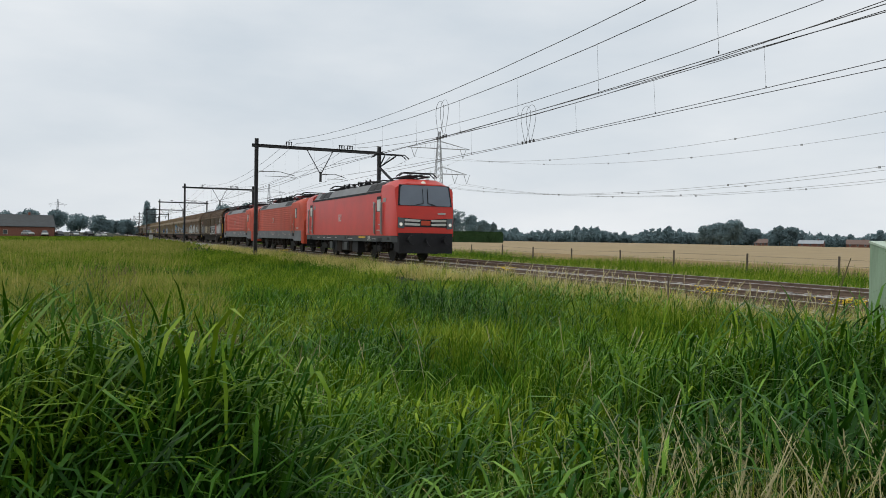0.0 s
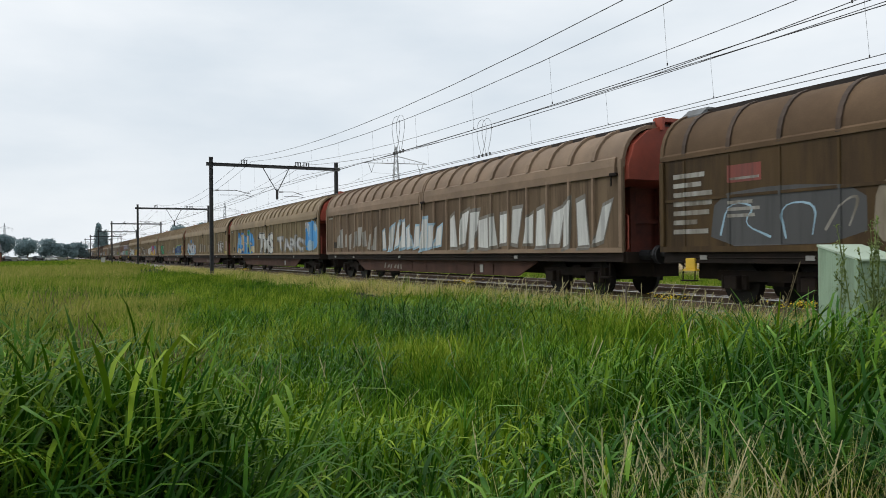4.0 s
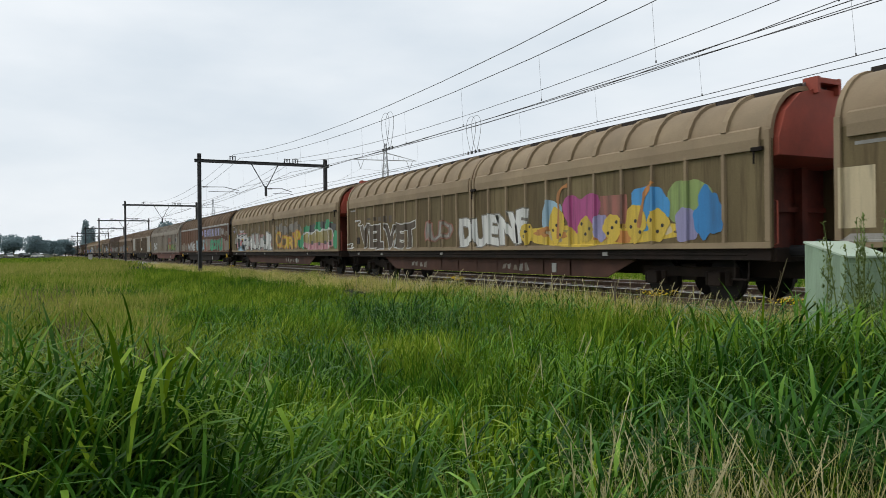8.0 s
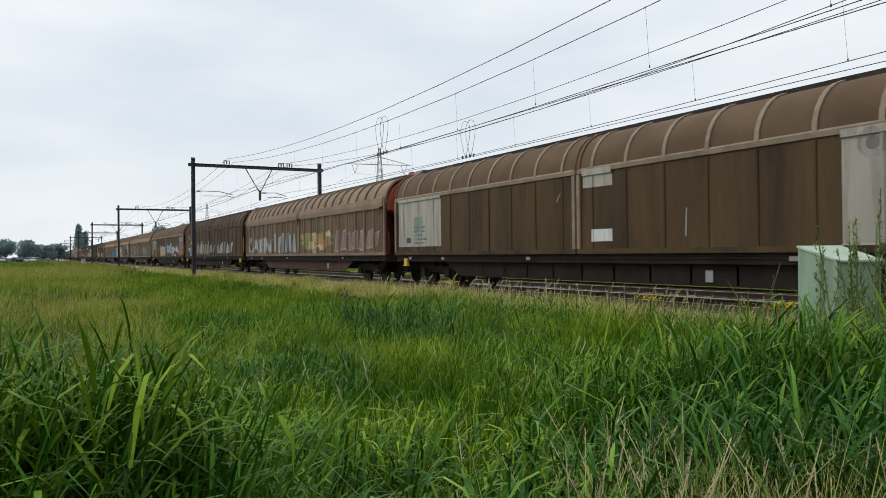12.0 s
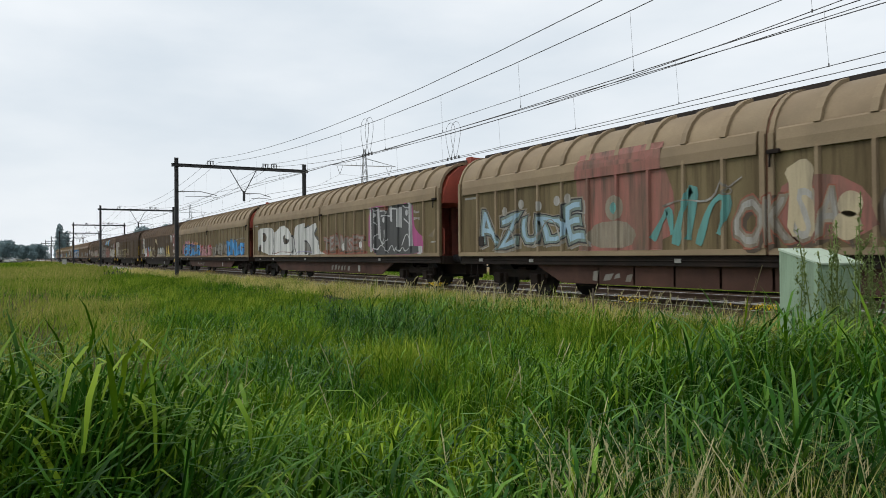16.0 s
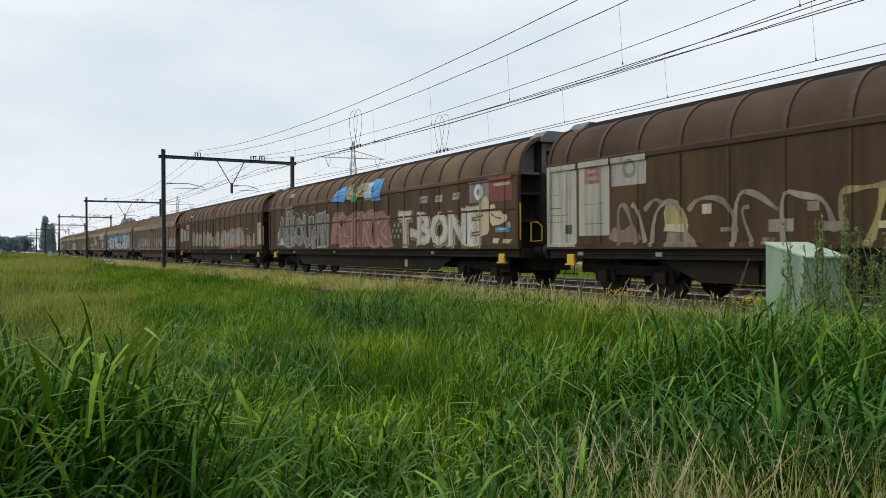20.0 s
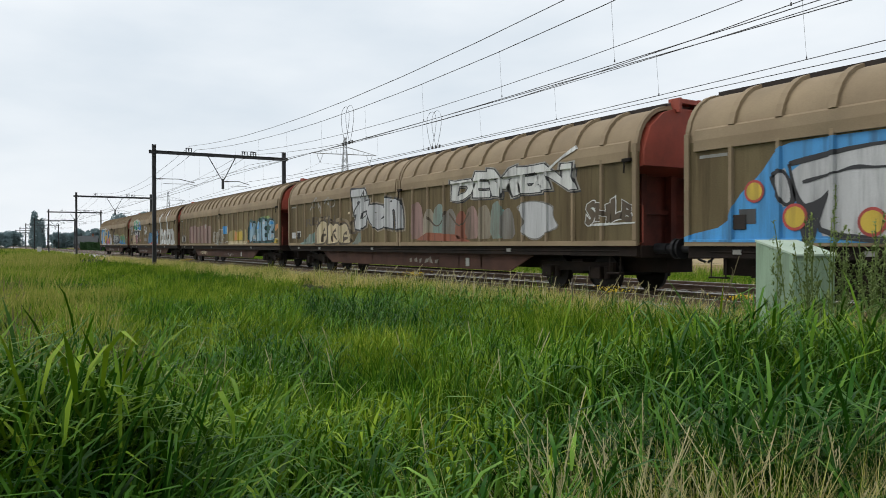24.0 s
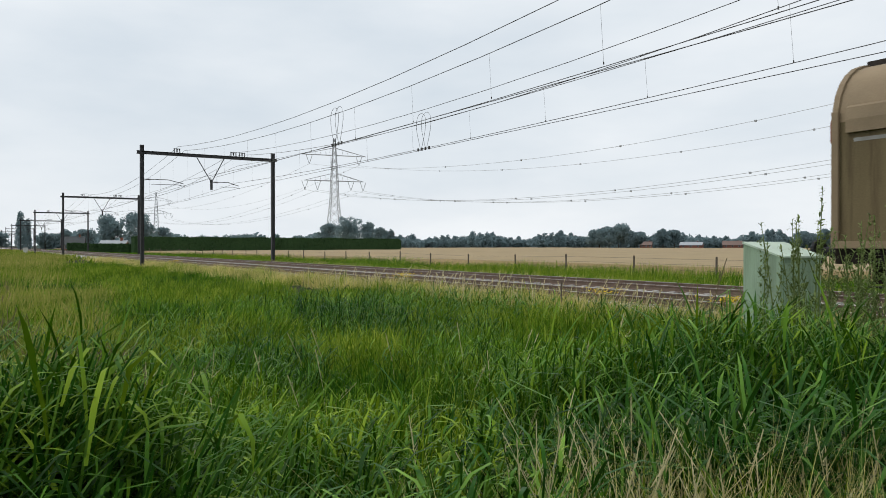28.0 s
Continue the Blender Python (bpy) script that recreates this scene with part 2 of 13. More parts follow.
M_SOIL = material("dark_soil_and_litter", (0.02, 0.026, 0.009), 0.95, vary=0.5, scale=1.2, bump=0.5, stain=(0.036, 0.03, 0.014), stain_amount=0.6)
M_WHEAT = material("ripe_wheat_field", (0.31, 0.225, 0.11), 0.9, vary=0.2, scale=0.25, bump=0.5, grain=9, stain=(0.25, 0.19, 0.09), stain_amount=0.5)
M_WOOD = material("grey_weathered_wood", (0.12, 0.095, 0.07), 0.85, vary=0.3, scale=6, bump=0.3)
M_BRICK = material("red_brown_brick", (0.22, 0.09, 0.06), 0.85, vary=0.2, scale=3, bump=0.2)
M_ROOFTILE = material("weathered_roof_tiles", (0.17, 0.115, 0.095), 0.8, vary=0.2, scale=2, bump=0.2)
M_BARNROOF = material("pale_corrugated_roof", (0.33, 0.35, 0.37), 0.6, vary=0.1, scale=0.5, bump=0.1)
M_BARK = material("brown_bark", (0.08, 0.06, 0.045), 0.9, vary=0.3, scale=4, bump=0.4)
M_TYRE = material("black_rubber", (0.02, 0.02, 0.02), 0.8, vary=0.1, scale=6, bump=0.05)

for dull in (M_BEIGE, M_BEIGE_WARM, M_ORRED, M_BROWN, M_BROWN_ROOF, M_SOOT_ROOF, M_RUSTBROWN, M_UNDER, M_GIRDER, M_WHEEL, M_BLACKEND, M_SOIL, M_LOCOGREY, M_BLACK):
    dull.node_tree.nodes["Principled BSDF"].inputs["Specular IOR Level"].default_value = 0.2

L_GRASS = leaf_material("meadow_grass", (0.004, 0.022, 0.001), (0.25, 0.42, 0.03), 0.6, 0.14, (0.04, 0.128, 0.003))
L_OLIVE = leaf_material("olive_meadow_grass", (0.013, 0.052, 0.002), (0.4, 0.47, 0.055), 0.7, 0.16, (0.1, 0.2, 0.006))
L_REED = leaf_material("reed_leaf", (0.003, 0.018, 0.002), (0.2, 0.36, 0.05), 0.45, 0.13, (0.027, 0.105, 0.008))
# reed leaf darkened in colour for the shade low on the left
L_SHADEREED = leaf_material("shade_dark_reed_leaf", (0.003, 0.016, 0.0015), (0.1, 0.24, 0.013), 0.5, 0.12, (0.017, 0.074, 0.003))
# brighter yellow-green leaf for some of the reed
L_YELLOWREED = leaf_material("yellow_green_reed_leaf", (0.008, 0.036, 0.001), (0.25, 0.36, 0.02), 0.5, 0.18, (0.055, 0.15, 0.004))
L_DRY = leaf_material("dry_grass_straw", (0.34, 0.3, 0.07), (0.8, 0.69, 0.28), 0.75, 0.3)
L_STRAW = leaf_material("tangled_pale_straw", (0.4, 0.37, 0.1), (0.8, 0.72, 0.32), 0.75, 0.4)
L_SEED = leaf_material("pale_grass_seed_heads", (0.4, 0.36, 0.17), (0.7, 0.62, 0.38), 0.7, 0.35)
L_TAN = leaf_material("tan_flowering_grass", (0.1, 0.15, 0.015), (0.56, 0.47, 0.16), 0.75, 0.3, (0.26, 0.29, 0.05))
L_DARKLEAF = leaf_material("dark_hedge_leaf", (0.025, 0.06, 0.022), (0.05, 0.1, 0.035), 0.65, 0.25)
# distant haze is put into this pale bluish leaf colour
L_HAZETREE = leaf_material("haze_pale_tree_foliage", (0.17, 0.25, 0.265), (0.26, 0.34, 0.355), 0.75, 0.55)
L_YELLOW = leaf_material("yellow_flower", (0.6, 0.42, 0.02), (0.75, 0.56, 0.04), 0.6, 0.2)
L_WEED = leaf_material("dark_weed_leaf", (0.07, 0.12, 0.03), (0.26, 0.32, 0.11), 0.65, 0.3)
L_MAUVE = leaf_material("mauve_flowering_grass", (0.13, 0.12, 0.06), (0.24, 0.17, 0.12), 0.7, 0.3)


# ---- letter shapes from the built-in font, as flat triangles in x and z ----
def glyph(ch, bold):
    cu = bpy.data.curves.new("letter", "FONT")
    cu.body, cu.size, cu.offset, cu.resolution_u, cu.fill_mode = ch, 1.4, bold, 2, "FRONT"
    ob = bpy.data.objects.new("letter", cu)
    scene.collection.objects.link(ob)
    bpy.context.view_layer.update()
    me = ob.evaluated_get(bpy.context.evaluated_depsgraph_get()).to_mesh()
    bm = bmesh.new()
    bm.from_mesh(me)
    ob.to_mesh_clear()
    bpy.data.objects.remove(ob)
    bpy.data.curves.remove(cu)
    bmesh.ops.triangulate(bm, faces=bm.faces)
    bmesh.ops.subdivide_edges(bm, edges=[e for e in bm.edges if e.calc_length() > 0.3], cuts=1)
    bmesh.ops.triangulate(bm, faces=bm.faces)
    bm.verts.index_update()
    v = np.array([(q.co.x, q.co.y) for q in bm.verts])
    f = np.array([[q.index for q in g.verts] for g in bm.faces])
    bm.free()
    return v, f


GLYPHS = {ch: (glyph(ch, 0.085), glyph(ch, 0.13), glyph(ch, 0.175), glyph(ch, 0.012)) for ch in "ABCDEFGHIJKLMNOPRSTUVWXYZabeint-!20"}


def word(text, r, wild=1.0, gap=-0.05):
    """Letters side by side, each a little tilted and shifted. Returns corners and faces of fill, outline, halo and core, in one frame of 0..1."""
    out = [([], []), ([], []), ([], []), ([], [])]
    pen, base = 0.0, [0, 0, 0, 0]
    for ch in text:
        if ch == " ":
            pen += 0.35
            continue
        lo, hi = GLYPHS[ch][0][0].min(0), GLYPHS[ch][0][0].max(0)
        a, up, sx = r.uniform(-0.12, 0.12) * wild, r.uniform(-0.06, 0.06) * wild, r.uniform(0.92, 1.15)
        shear, sy, ph = r.uniform(-0.22, 0.22) * wild, 1 + r.uniform(-0.16, 0.16) * wild, r.rand(2) * math.tau
        for k in range(4):
            v, f = GLYPHS[ch][k]
            q = v - np.array([lo[0], 0])
            q = q * np.array([sx, sy])
            q = q + wild * np.stack([shear * (q[:, 1] - 0.5) + 0.045 * np.sin(q[:, 1] * 5 + ph[0]), 0.05 * np.sin(q[:, 0] * 5 + ph[1])], -1)
            m = np.array([(hi[0] - lo[0]) / 2, 0.5])
            d = q - m
            q = m + np.stack([d[:, 0] * math.cos(a) - d[:, 1] * math.sin(a), d[:, 0] * math.sin(a) + d[:, 1] * math.cos(a)], -1)
            q = q + np.array([pen, up])
            out[k][0].append(q)
            out[k][1].append(f + base[k])
            base[k] += len(q)
        pen += (hi[0] - lo[0]) * sx + gap
    sets = [(np.concatenate(v), np.concatenate(f)) for v, f in out]
    lo, hi = sets[0][0].min(0), sets[0][0].max(0)
    return [((v - lo) / (hi - lo), f) for v, f in sets]


# ---- mesh tools ----
from mathutils.geometry import tessellate_polygon


def part(name, bm, mat, parent=None, label="", smooth=False):
    """Link a bmesh as one mesh object under a thing or a part."""
    me = bpy.data.meshes.new(name)
    bm.to_mesh(me)
    bm.free()
    me.materials.append(mat)
    if smooth:
        me.polygons.foreach_set("use_smooth", [True] * len(me.polygons))
    ob = new(name, me)
    ob.parent = parent
    if label:
        tagged(ob, label)
    return ob


def piece(name, mesh, parent, m):
    """One more object on a mesh that is already there."""
    ob = new(name, mesh)
    ob.parent = parent
    ob.matrix_basis = m
    return ob


def box(bm, x0, x1, y0, y1, z0, z1, bevel=0.0):
    vs = [bm.verts.new((x, y, z)) for x in (x0, x1) for y in (y0, y1) for z in (z0, z1)]
    made = [bm.faces.new([vs[i] for i in f]) for f in ((0, 1, 3, 2), (4, 6, 7, 5), (0, 4, 5, 1), (2, 3, 7, 6), (0, 2, 6, 4), (1, 5, 7, 3))]
    if bevel:
        bmesh.ops.bevel(bm, geom=list({e for f in made for e in f.edges}), offset=bevel, segments=2, profile=0.5, affect="EDGES")
    return bm


def tube(bm, points, r, seg=8, caps=True):
    """A round bar through the points."""
    pts = [Vector(p) for p in points]
    rings = []
    for i, p in enumerate(pts):
        d = (pts[min(i + 1, len(pts) - 1)] - pts[max(i - 1, 0)]).normalized()
        a = d.orthogonal().normalized() if abs(d.z) > 0.9 else Vector((0, 0, 1)).cross(d).normalized()
        b = d.cross(a)
        rr = r[i] if isinstance(r, (list, tuple)) else r
        rings.append([bm.verts.new(p + rr * (math.cos(k * math.tau / seg) * a + math.sin(k * math.tau / seg) * b)) for k in range(seg)])
    for r0, r1 in zip(rings, rings[1:]):
        for k in range(seg):
            bm.faces.new((r0[k], r0[(k + 1) % seg], r1[(k + 1) % seg], r1[k]))
    if caps:
        bm.faces.new(rings[0][::-1])
        bm.faces.new(rings[-1])
    return bm


def loft(bm, rings, cap=True):
    """Skin through rings of equally many points."""
    vr = [[bm.verts.new(p) for p in ring] for ring in rings]
    n = len(vr[0])
    for a, b in zip(vr, vr[1:]):
        for k in range(n):
            bm.faces.new((a[k], a[(k + 1) % n], b[(k + 1) % n], b[k]))
    if cap:
        bm.faces.new(vr[0][::-1])
        bm.faces.new(vr[-1])
    bmesh.ops.recalc_face_normals(bm, faces=bm.faces)
    return bm


def prism(bm, profile, x0, x1):
    """A (y, z) outline drawn out along x."""
    return loft(bm, [[(x0, y, z) for y, z in profile], [(x1, y, z) for y, z in profile]])


def strip(bm, path, x0, x1, thick):
    """A bent plate: the (y, z) path drawn out along x, thickened inwards."""
    n = len(path)
    inner = []
    for i, (y, z) in enumerate(path):
        y0, z0 = path[max(i - 1, 0)]
        y1, z1 = path[min(i + 1, n - 1)]
        l = math.hypot(y1 - y0, z1 - z0) or 1
        inner.append((y + (z1 - z0) / l * thick, z - (y1 - y0) / l * thick))
    return prism(bm, list(path) + inner[::-1], x0, x1)


def thing(name, label, category, group="", m=None):
    ob = tagged(new(name), label, category, group)
    if m is not None:
        ob.matrix_basis = m
    return ob


def mesh_of(name, verts, faces, mat):
    """A mesh from arrays of corners and of equal-sided faces."""
    verts, faces = np.asarray(verts, np.float32), np.asarray(faces, np.int32)
    me = bpy.data.meshes.new(name)
    me.vertices.add(len(verts))
    me.vertices.foreach_set("co", verts.ravel())
    me.loops.add(faces.size)
    me.loops.foreach_set("vertex_index", faces.ravel())
    me.polygons.add(len(faces))
    me.polygons.foreach_set("loop_start", np.arange(0, faces.size, faces.shape[1], dtype=np.int32))
    me.update(calc_edges=True)
    me.materials.append(mat)
    return me


# ---- ground, fields, track bed ----
NEAR_TRACK, FAR_TRACK = 13.5, 17.6  # centre lines of the two tracks; rail tops are at z = 0


def ground_z(x, y):
    """Height of the soil."""
    x, y = np.asarray(x, float), np.asarray(y, float)
    z = -0.58 + 0.06 * np.sin(x * 0.31 + 1.0) * np.cos(y * 0.43) + 0.04 * np.sin(x * 0.9 + y * 0.7)
    z = z + 0.2 * np.clip((y - 8.5) / 2.5, 0, 1) - 0.3 * np.clip((y - 20) / 5, 0, 1)
    z = z + 0.22 * np.exp(-(x * x + y * y) / 22.0)
    return z - 0.25 * np.clip((np.hypot(x, y) - 120) / 300, 0, 1)


gx = np.concatenate([-np.geomspace(4500, 90, 46), np.linspace(-86, 20, 107), np.geomspace(24, 4500, 24)])
gy = np.concatenate([-np.geomspace(4500, 26, 22), np.linspace(-24, 40, 65), np.geomspace(44, 4500, 36)])
GX, GY = np.meshgrid(gx, gy, indexing="ij")
gv = np.stack([GX, GY, ground_z(GX, GY)], -1).reshape(-1, 3)
ni, nj = len(gx), len(gy)
ii, jj = np.meshgrid(np.arange(ni - 1), np.arange(nj - 1), indexing="ij")
gf = np.stack([ii * nj + jj, (ii + 1) * nj + jj, (ii + 1) * nj + jj + 1, ii * nj + jj + 1], -1).reshape(-1, 4)
ground = tagged(new("ground", mesh_of("ground", gv, gf, M_SOIL)), "dark green and brown meadow soil under the grass", "ground", kind="structure")

# wheat field beyond the fence: a low block of standing crop with ragged top
def field_block(name, x0, x1, y0, y1, top, mat, label, category, steps=(60, 40), rough=0.05, seed=1):
    r = np.random.RandomState(seed)
    xs, ys = np.linspace(x0, x1, steps[0]), y0 + (y1 - y0) * np.linspace(0, 1, steps[1]) ** 2.2
    X, Y = np.meshgrid(xs, ys, indexing="ij")
    Z = ground_z(X, Y) + top + r.uniform(-rough, rough, X.shape)
    bottom = (np.arange(steps[0])[:, None] * 0 + np.arange(steps[1])[None, :]) == 0
    Z = np.where(bottom, ground_z(X, Y) - 0.02, Z)
    v = np.stack([X, Y, Z], -1).reshape(-1, 3)
    a, b = np.meshgrid(np.arange(steps[0] - 1), np.arange(steps[1] - 1), indexing="ij")
    n = steps[1]
    f = np.stack([a * n + b, (a + 1) * n + b, (a + 1) * n + b + 1, a * n + b + 1], -1).reshape(-1, 4)
    return tagged(new(name, mesh_of(name, v, f, mat)), label, category, kind="stuff")


field_block("wheat_field", -420, 260, 33.0, 330, 0.66, M_WHEAT, "pale ripe wheat standing behind the fence", "field")

bm = bmesh.new()
prism(bm, [(11.3, -0.6), (12.05, -0.2), (19.05, -0.2), (19.9, -0.7), (19.9, -1.2), (11.3, -1.2)], -1600, 500)
ballast = part("track_bed", bm, M_BALLAST)
tagged(ballast, "grey-brown stone ballast bed under both tracks", "track bed", kind="structure")

# loose stones on the stretch of bed nearest the camera
rs = np.random.RandomState(3)
n = 19000
sx = -75 + 85 * rs.rand(n) ** 0.8
sy = rs.uniform(11.5, 19.7, n)
sz = np.interp(sy, [11.3, 12.05, 19.05, 19.9], [-0.6, -0.2, -0.2, -0.7]) + 0.012
rad = rs.uniform(0.022, 0.05, n)
base = np.array([(1, 0, -0.5), (-0.5, 0.87, -0.5), (-0.5, -0.87, -0.5), (0.1, 0.0, 0.8), (0.7, 0.6, 0.2), (-0.6, 0.1, 0.5)])
tri = np.array([(0, 4, 3), (4, 1, 5), (4, 5, 3), (1, 2, 5), (5, 2, 3), (2, 0, 3), (0, 1, 4), (0, 2, 1)])
turn = rs.rand(n) * math.tau
bx = base[None, :, 0] * np.cos(turn)[:, None] - base[None, :, 1] * np.sin(turn)[:, None]
by = base[None, :, 0] * np.sin(turn)[:, None] + base[None, :, 1] * np.cos(turn)[:, None]
sv = np.stack([sx[:, None] + bx * rad[:, None], sy[:, None] + by * rad[:, None], sz[:, None] + base[None, :, 2] * rad[:, None]], -1)
sf = (np.arange(n)[:, None, None] * 6 + tri[None]).reshape(-1, 3)
stones = tagged(new("ballast_stones", mesh_of("ballast_stones", sv.reshape(-1, 3), sf, M_BALLAST)), "loose grey-brown broken stones between the rails", "ballast", kind="stuff")


def track(name, y0, label):
    t = tagged(new(name), label, "railway track", "tracks", "structure")
    for side in (-1, 1):
        yc = y0 + side * 0.7525
        bm = bmesh.new()
        prism(bm, [(yc - 0.07, -0.17), (yc + 0.07, -0.17), (yc + 0.07, -0.155), (yc + 0.012, -0.135), (yc + 0.01, -0.045), (yc + 0.036, -0.03),
                   (yc + 0.036, -0.003), (yc - 0.036, -0.003), (yc - 0.036, -0.03), (yc - 0.01, -0.045), (yc - 0.012, -0.135), (yc - 0.07, -0.155)], -1500, 400)
        rail = part("rail", bm, M_RAIL, t, "rust-brown steel rail")
        bm = bmesh.new()
        box(bm, -1500, 400, yc - 0.03, yc + 0.03, -0.0025, 0.002)
        part("running_surface", bm, M_RAILTOP, rail, "bright worn rail head")
    bm = bmesh.new()
    for x in np.arange(-420, -84, 0.6):
        box(bm, x - 0.12, x + 0.12, y0 - 1.26, y0 + 1.26, -0.35, -0.172)
    tagged(part("far_sleepers", bm, M_SLEEPER, t, "grey concrete sleepers"), kind="stuff")
    bm = bmesh.new()
    box(bm, -0.13, 0.13, -1.26, 1.26, -0.35, -0.172)
    for s in (-0.7525, 0.7525):
        box(bm, -0.09, 0.09, s - 0.17, s - 0.075, -0.172, -0.14)
        box(bm, -0.09, 0.09, s + 0.075, s + 0.17, -0.172, -0.14)
    first = part("sleeper", bm, M_SLEEPER, t)
    first.matrix_basis = pose(-84, y0, 0)
    for i in range(1, 152):
        piece("sleeper", first.data, t, pose(-84 + 0.6 * i, y0 + 0.01 * math.sin(i * 7.1), 0, 0, 0, 0.4 * math.sin(i * 3.7)))
    return t


track("near_track", NEAR_TRACK, "near railway track of rusty rails on concrete sleepers")
track("far_track", FAR_TRACK, "far railway track of rusty rails on concrete sleepers")

# ---- overhead line ----
PORTAL_XS = [0.2 - 58.25 * k for k in range(0, 13)]


def portal():
    """A goal-post mast frame over both tracks with a V hanger and registration arms; origin on the line x = 0."""
    t = thing("catenary_portal", "dark steel catenary portal spanning both tracks", "catenary mast", "catenary portals")
    for y, name in ((10.35, "near_post"), (20.28, "far_post")):
        bm = bmesh.new()
        for dy in (-0.13, 0.11):
            box(bm, -0.13, 0.13, y + dy, y + dy + 0.02, -0.7, 8.57)
        box(bm, -0.012, 0.012, y - 0.11, y + 0.11, -0.7, 8.57)
        for z in np.arange(0.2, 8.5, 0.75):
            box(bm, -0.13, 0.13, y - 0.11, y + 0.11, z, z + 0.05)
        p = part("post", bm, M_POST, t, "dark H-section steel post")
        bm = bmesh.new()
        box(bm, -0.35, 0.35, y - 0.35, y + 0.35, -0.95, -0.45, 0.03)
        part("footing", bm, M_SLEEPER, p, "grey concrete footing")
    bm = bmesh.new()
    box(bm, -0.11, 0.11, 10.0, 20.6, 7.9, 7.92)
    box(bm, -0.11, 0.11, 10.0, 20.6, 8.12, 8.14)
    box(bm, -0.01, 0.01, 10.0, 20.6, 7.92, 8.12)
    for y in np.arange(10.6, 20.4, 0.8):
        box(bm, -0.1, 0.1, y, y + 0.03, 7.92, 8.12)
    part("beam", bm, M_POST, t, "dark steel cross beam")
    bm = bmesh.new()
    tube(bm, [(0, 14.29, 7.9), (0, 15.32, 6.15)], 0.035)
    part("hanger_strut", bm, M_POST, t)
    bm = bmesh.new()
    tube(bm, [(0, 16.36, 7.9), (0, 15.46, 6.15)], 0.035)
    part("hanger_strut", bm, M_POST, t)
    bm = bmesh.new()
    box(bm, -0.05, 0.05, 15.3, 15.48, 5.45, 6.25)
    part("hanger_foot", bm, M_POST, t)
    for y0, y1, z0, z1 in ((10.5, 13.3, 6.05, 5.95), (15.45, 17.5, 6.05, 5.95)):
        bm = bmesh.new()
        tube(bm, [(0, y0, z0), (0, y0 + (y1 - y0) * 0.6, z0 + 0.03), (0, y1, z1 - 0.12)], 0.025)
        tube(bm, [(0, y0 + 0.5, z0 - 0.35), (0, y1 - 0.4, z1 - 0.22), (0, y1 + 0.1, z1 - 0.32)], 0.018)
        arm = part("registration_arm", bm, M_POST, t, "thin steel steady arm")
        bm = bmesh.new()
        for k in range(4):
            tube(bm, [(0, y0 + 0.12 + 0.09 * k, z0), (0, y0 + 0.16 + 0.09 * k, z0)], 0.06, 8)
        part("insulator", bm, M_CERAMIC, arm, "ribbed brown insulator")
    for y in (12.84, 17.1, 17.78):
        bm = bmesh.new()
        box(bm, -0.05, 0.05, y - 0.22, y - 0.17, 8.14, 8.42)
        box(bm, -0.05, 0.05, y + 0.17, y + 0.22, 8.14, 8.42)
        box(bm, -0.06, 0.06, y - 0.24, y + 0.24, 8.42, 8.46)
        tube(bm, [(0, y, 8.42), (0, y, 8.18)], 0.05)
        part("insulator_bracket", bm, M_POST, t)
    return t


first_portal = portal()
first_portal.matrix_basis = pose(PORTAL_XS[0], 0, 0)
for x in PORTAL_XS[1:]:
    copy_thing(first_portal, pose(x, 0, 0))


def sagging(y, z_mast, z_mid, r, name, label, stagger=0.0):
    """One wire along the whole line, hanging from mast to mast."""
    bm = bmesh.new()
    xs = np.arange(0.2 + 2 * 58.25, 0.2 - 11.6 * 58.25, -58.25 / 12)
    pts = []
    for i, x in enumerate(xs):
        u = ((x - 0.2) / 58.25) % 1.0
        pts.append((x, y + stagger * math.cos(math.pi * (x - 0.2) / 58.25), z_mid + (z_mast - z_mid) * (2 * u - 1) ** 2))
    tube(bm, pts, r, 5)
    return tagged(part(name, bm, M_WIRE), label, "overhead wire", "overhead wires")


WIRES = ((12.9, 8.6, 7.25, 0.0125, 0.0, "feeder_wire"), (13.5, 8.35, 6.97, 0.0125, 0.1, "catenary_wire"), (13.42, 5.66, 5.6, 0.0115, 0.15, "contact_wire"),
         (13.6, 6.1, 5.64, 0.0115, 0.15, "contact_wire"), (17.6, 8.25, 6.81, 0.013, 0.1, "catenary_wire"), (17.1, 8.4, 7.27, 0.012, 0.0, "feeder_wire"),
         (17.5, 7.4, 6.8, 0.012, 0.1, "auxiliary_wire"), (17.7, 5.66, 5.62, 0.0115, 0.15, "contact_wire"),
         (17.58, 6.1, 5.65, 0.0115, 0.15, "contact_wire"))
for y, zm, zc, r, st, name in WIRES:
    sagging(y, zm, zc, r, name, "dark " + name.replace("_", " ") + " hung between the portals", st)


def wire_z(zm, zc, x):
    u = ((x - 0.2) / 58.25) % 1.0
    return zc + (zm - zc) * (2 * u - 1) ** 2


droppers = tagged(new("dropper_set"), "thin droppers linking catenary and contact wires", "dropper", "overhead wires")
for k in range(46):
    x = 20 - 4.85 * k
    for y, top, low in ((13.5, (8.35, 6.97), (6.1, 5.64)), (17.6, (8.25, 6.81), (6.1, 5.65))):
        xx = x if y < 15 else x - 2.3
        bm = bmesh.new()
        tube(bm, [(xx, y, wire_z(*top, xx)), (xx + 0.12, y, wire_z(*low, xx + 0.12))], 0.0035, 4)
        box(bm, xx + 0.108, xx + 0.132, y - 0.012, y + 0.012, wire_z(*low, xx) - 0.015, wire_z(*low, xx) + 0.05)
        part("dropper", bm, M_WIRE, droppers)


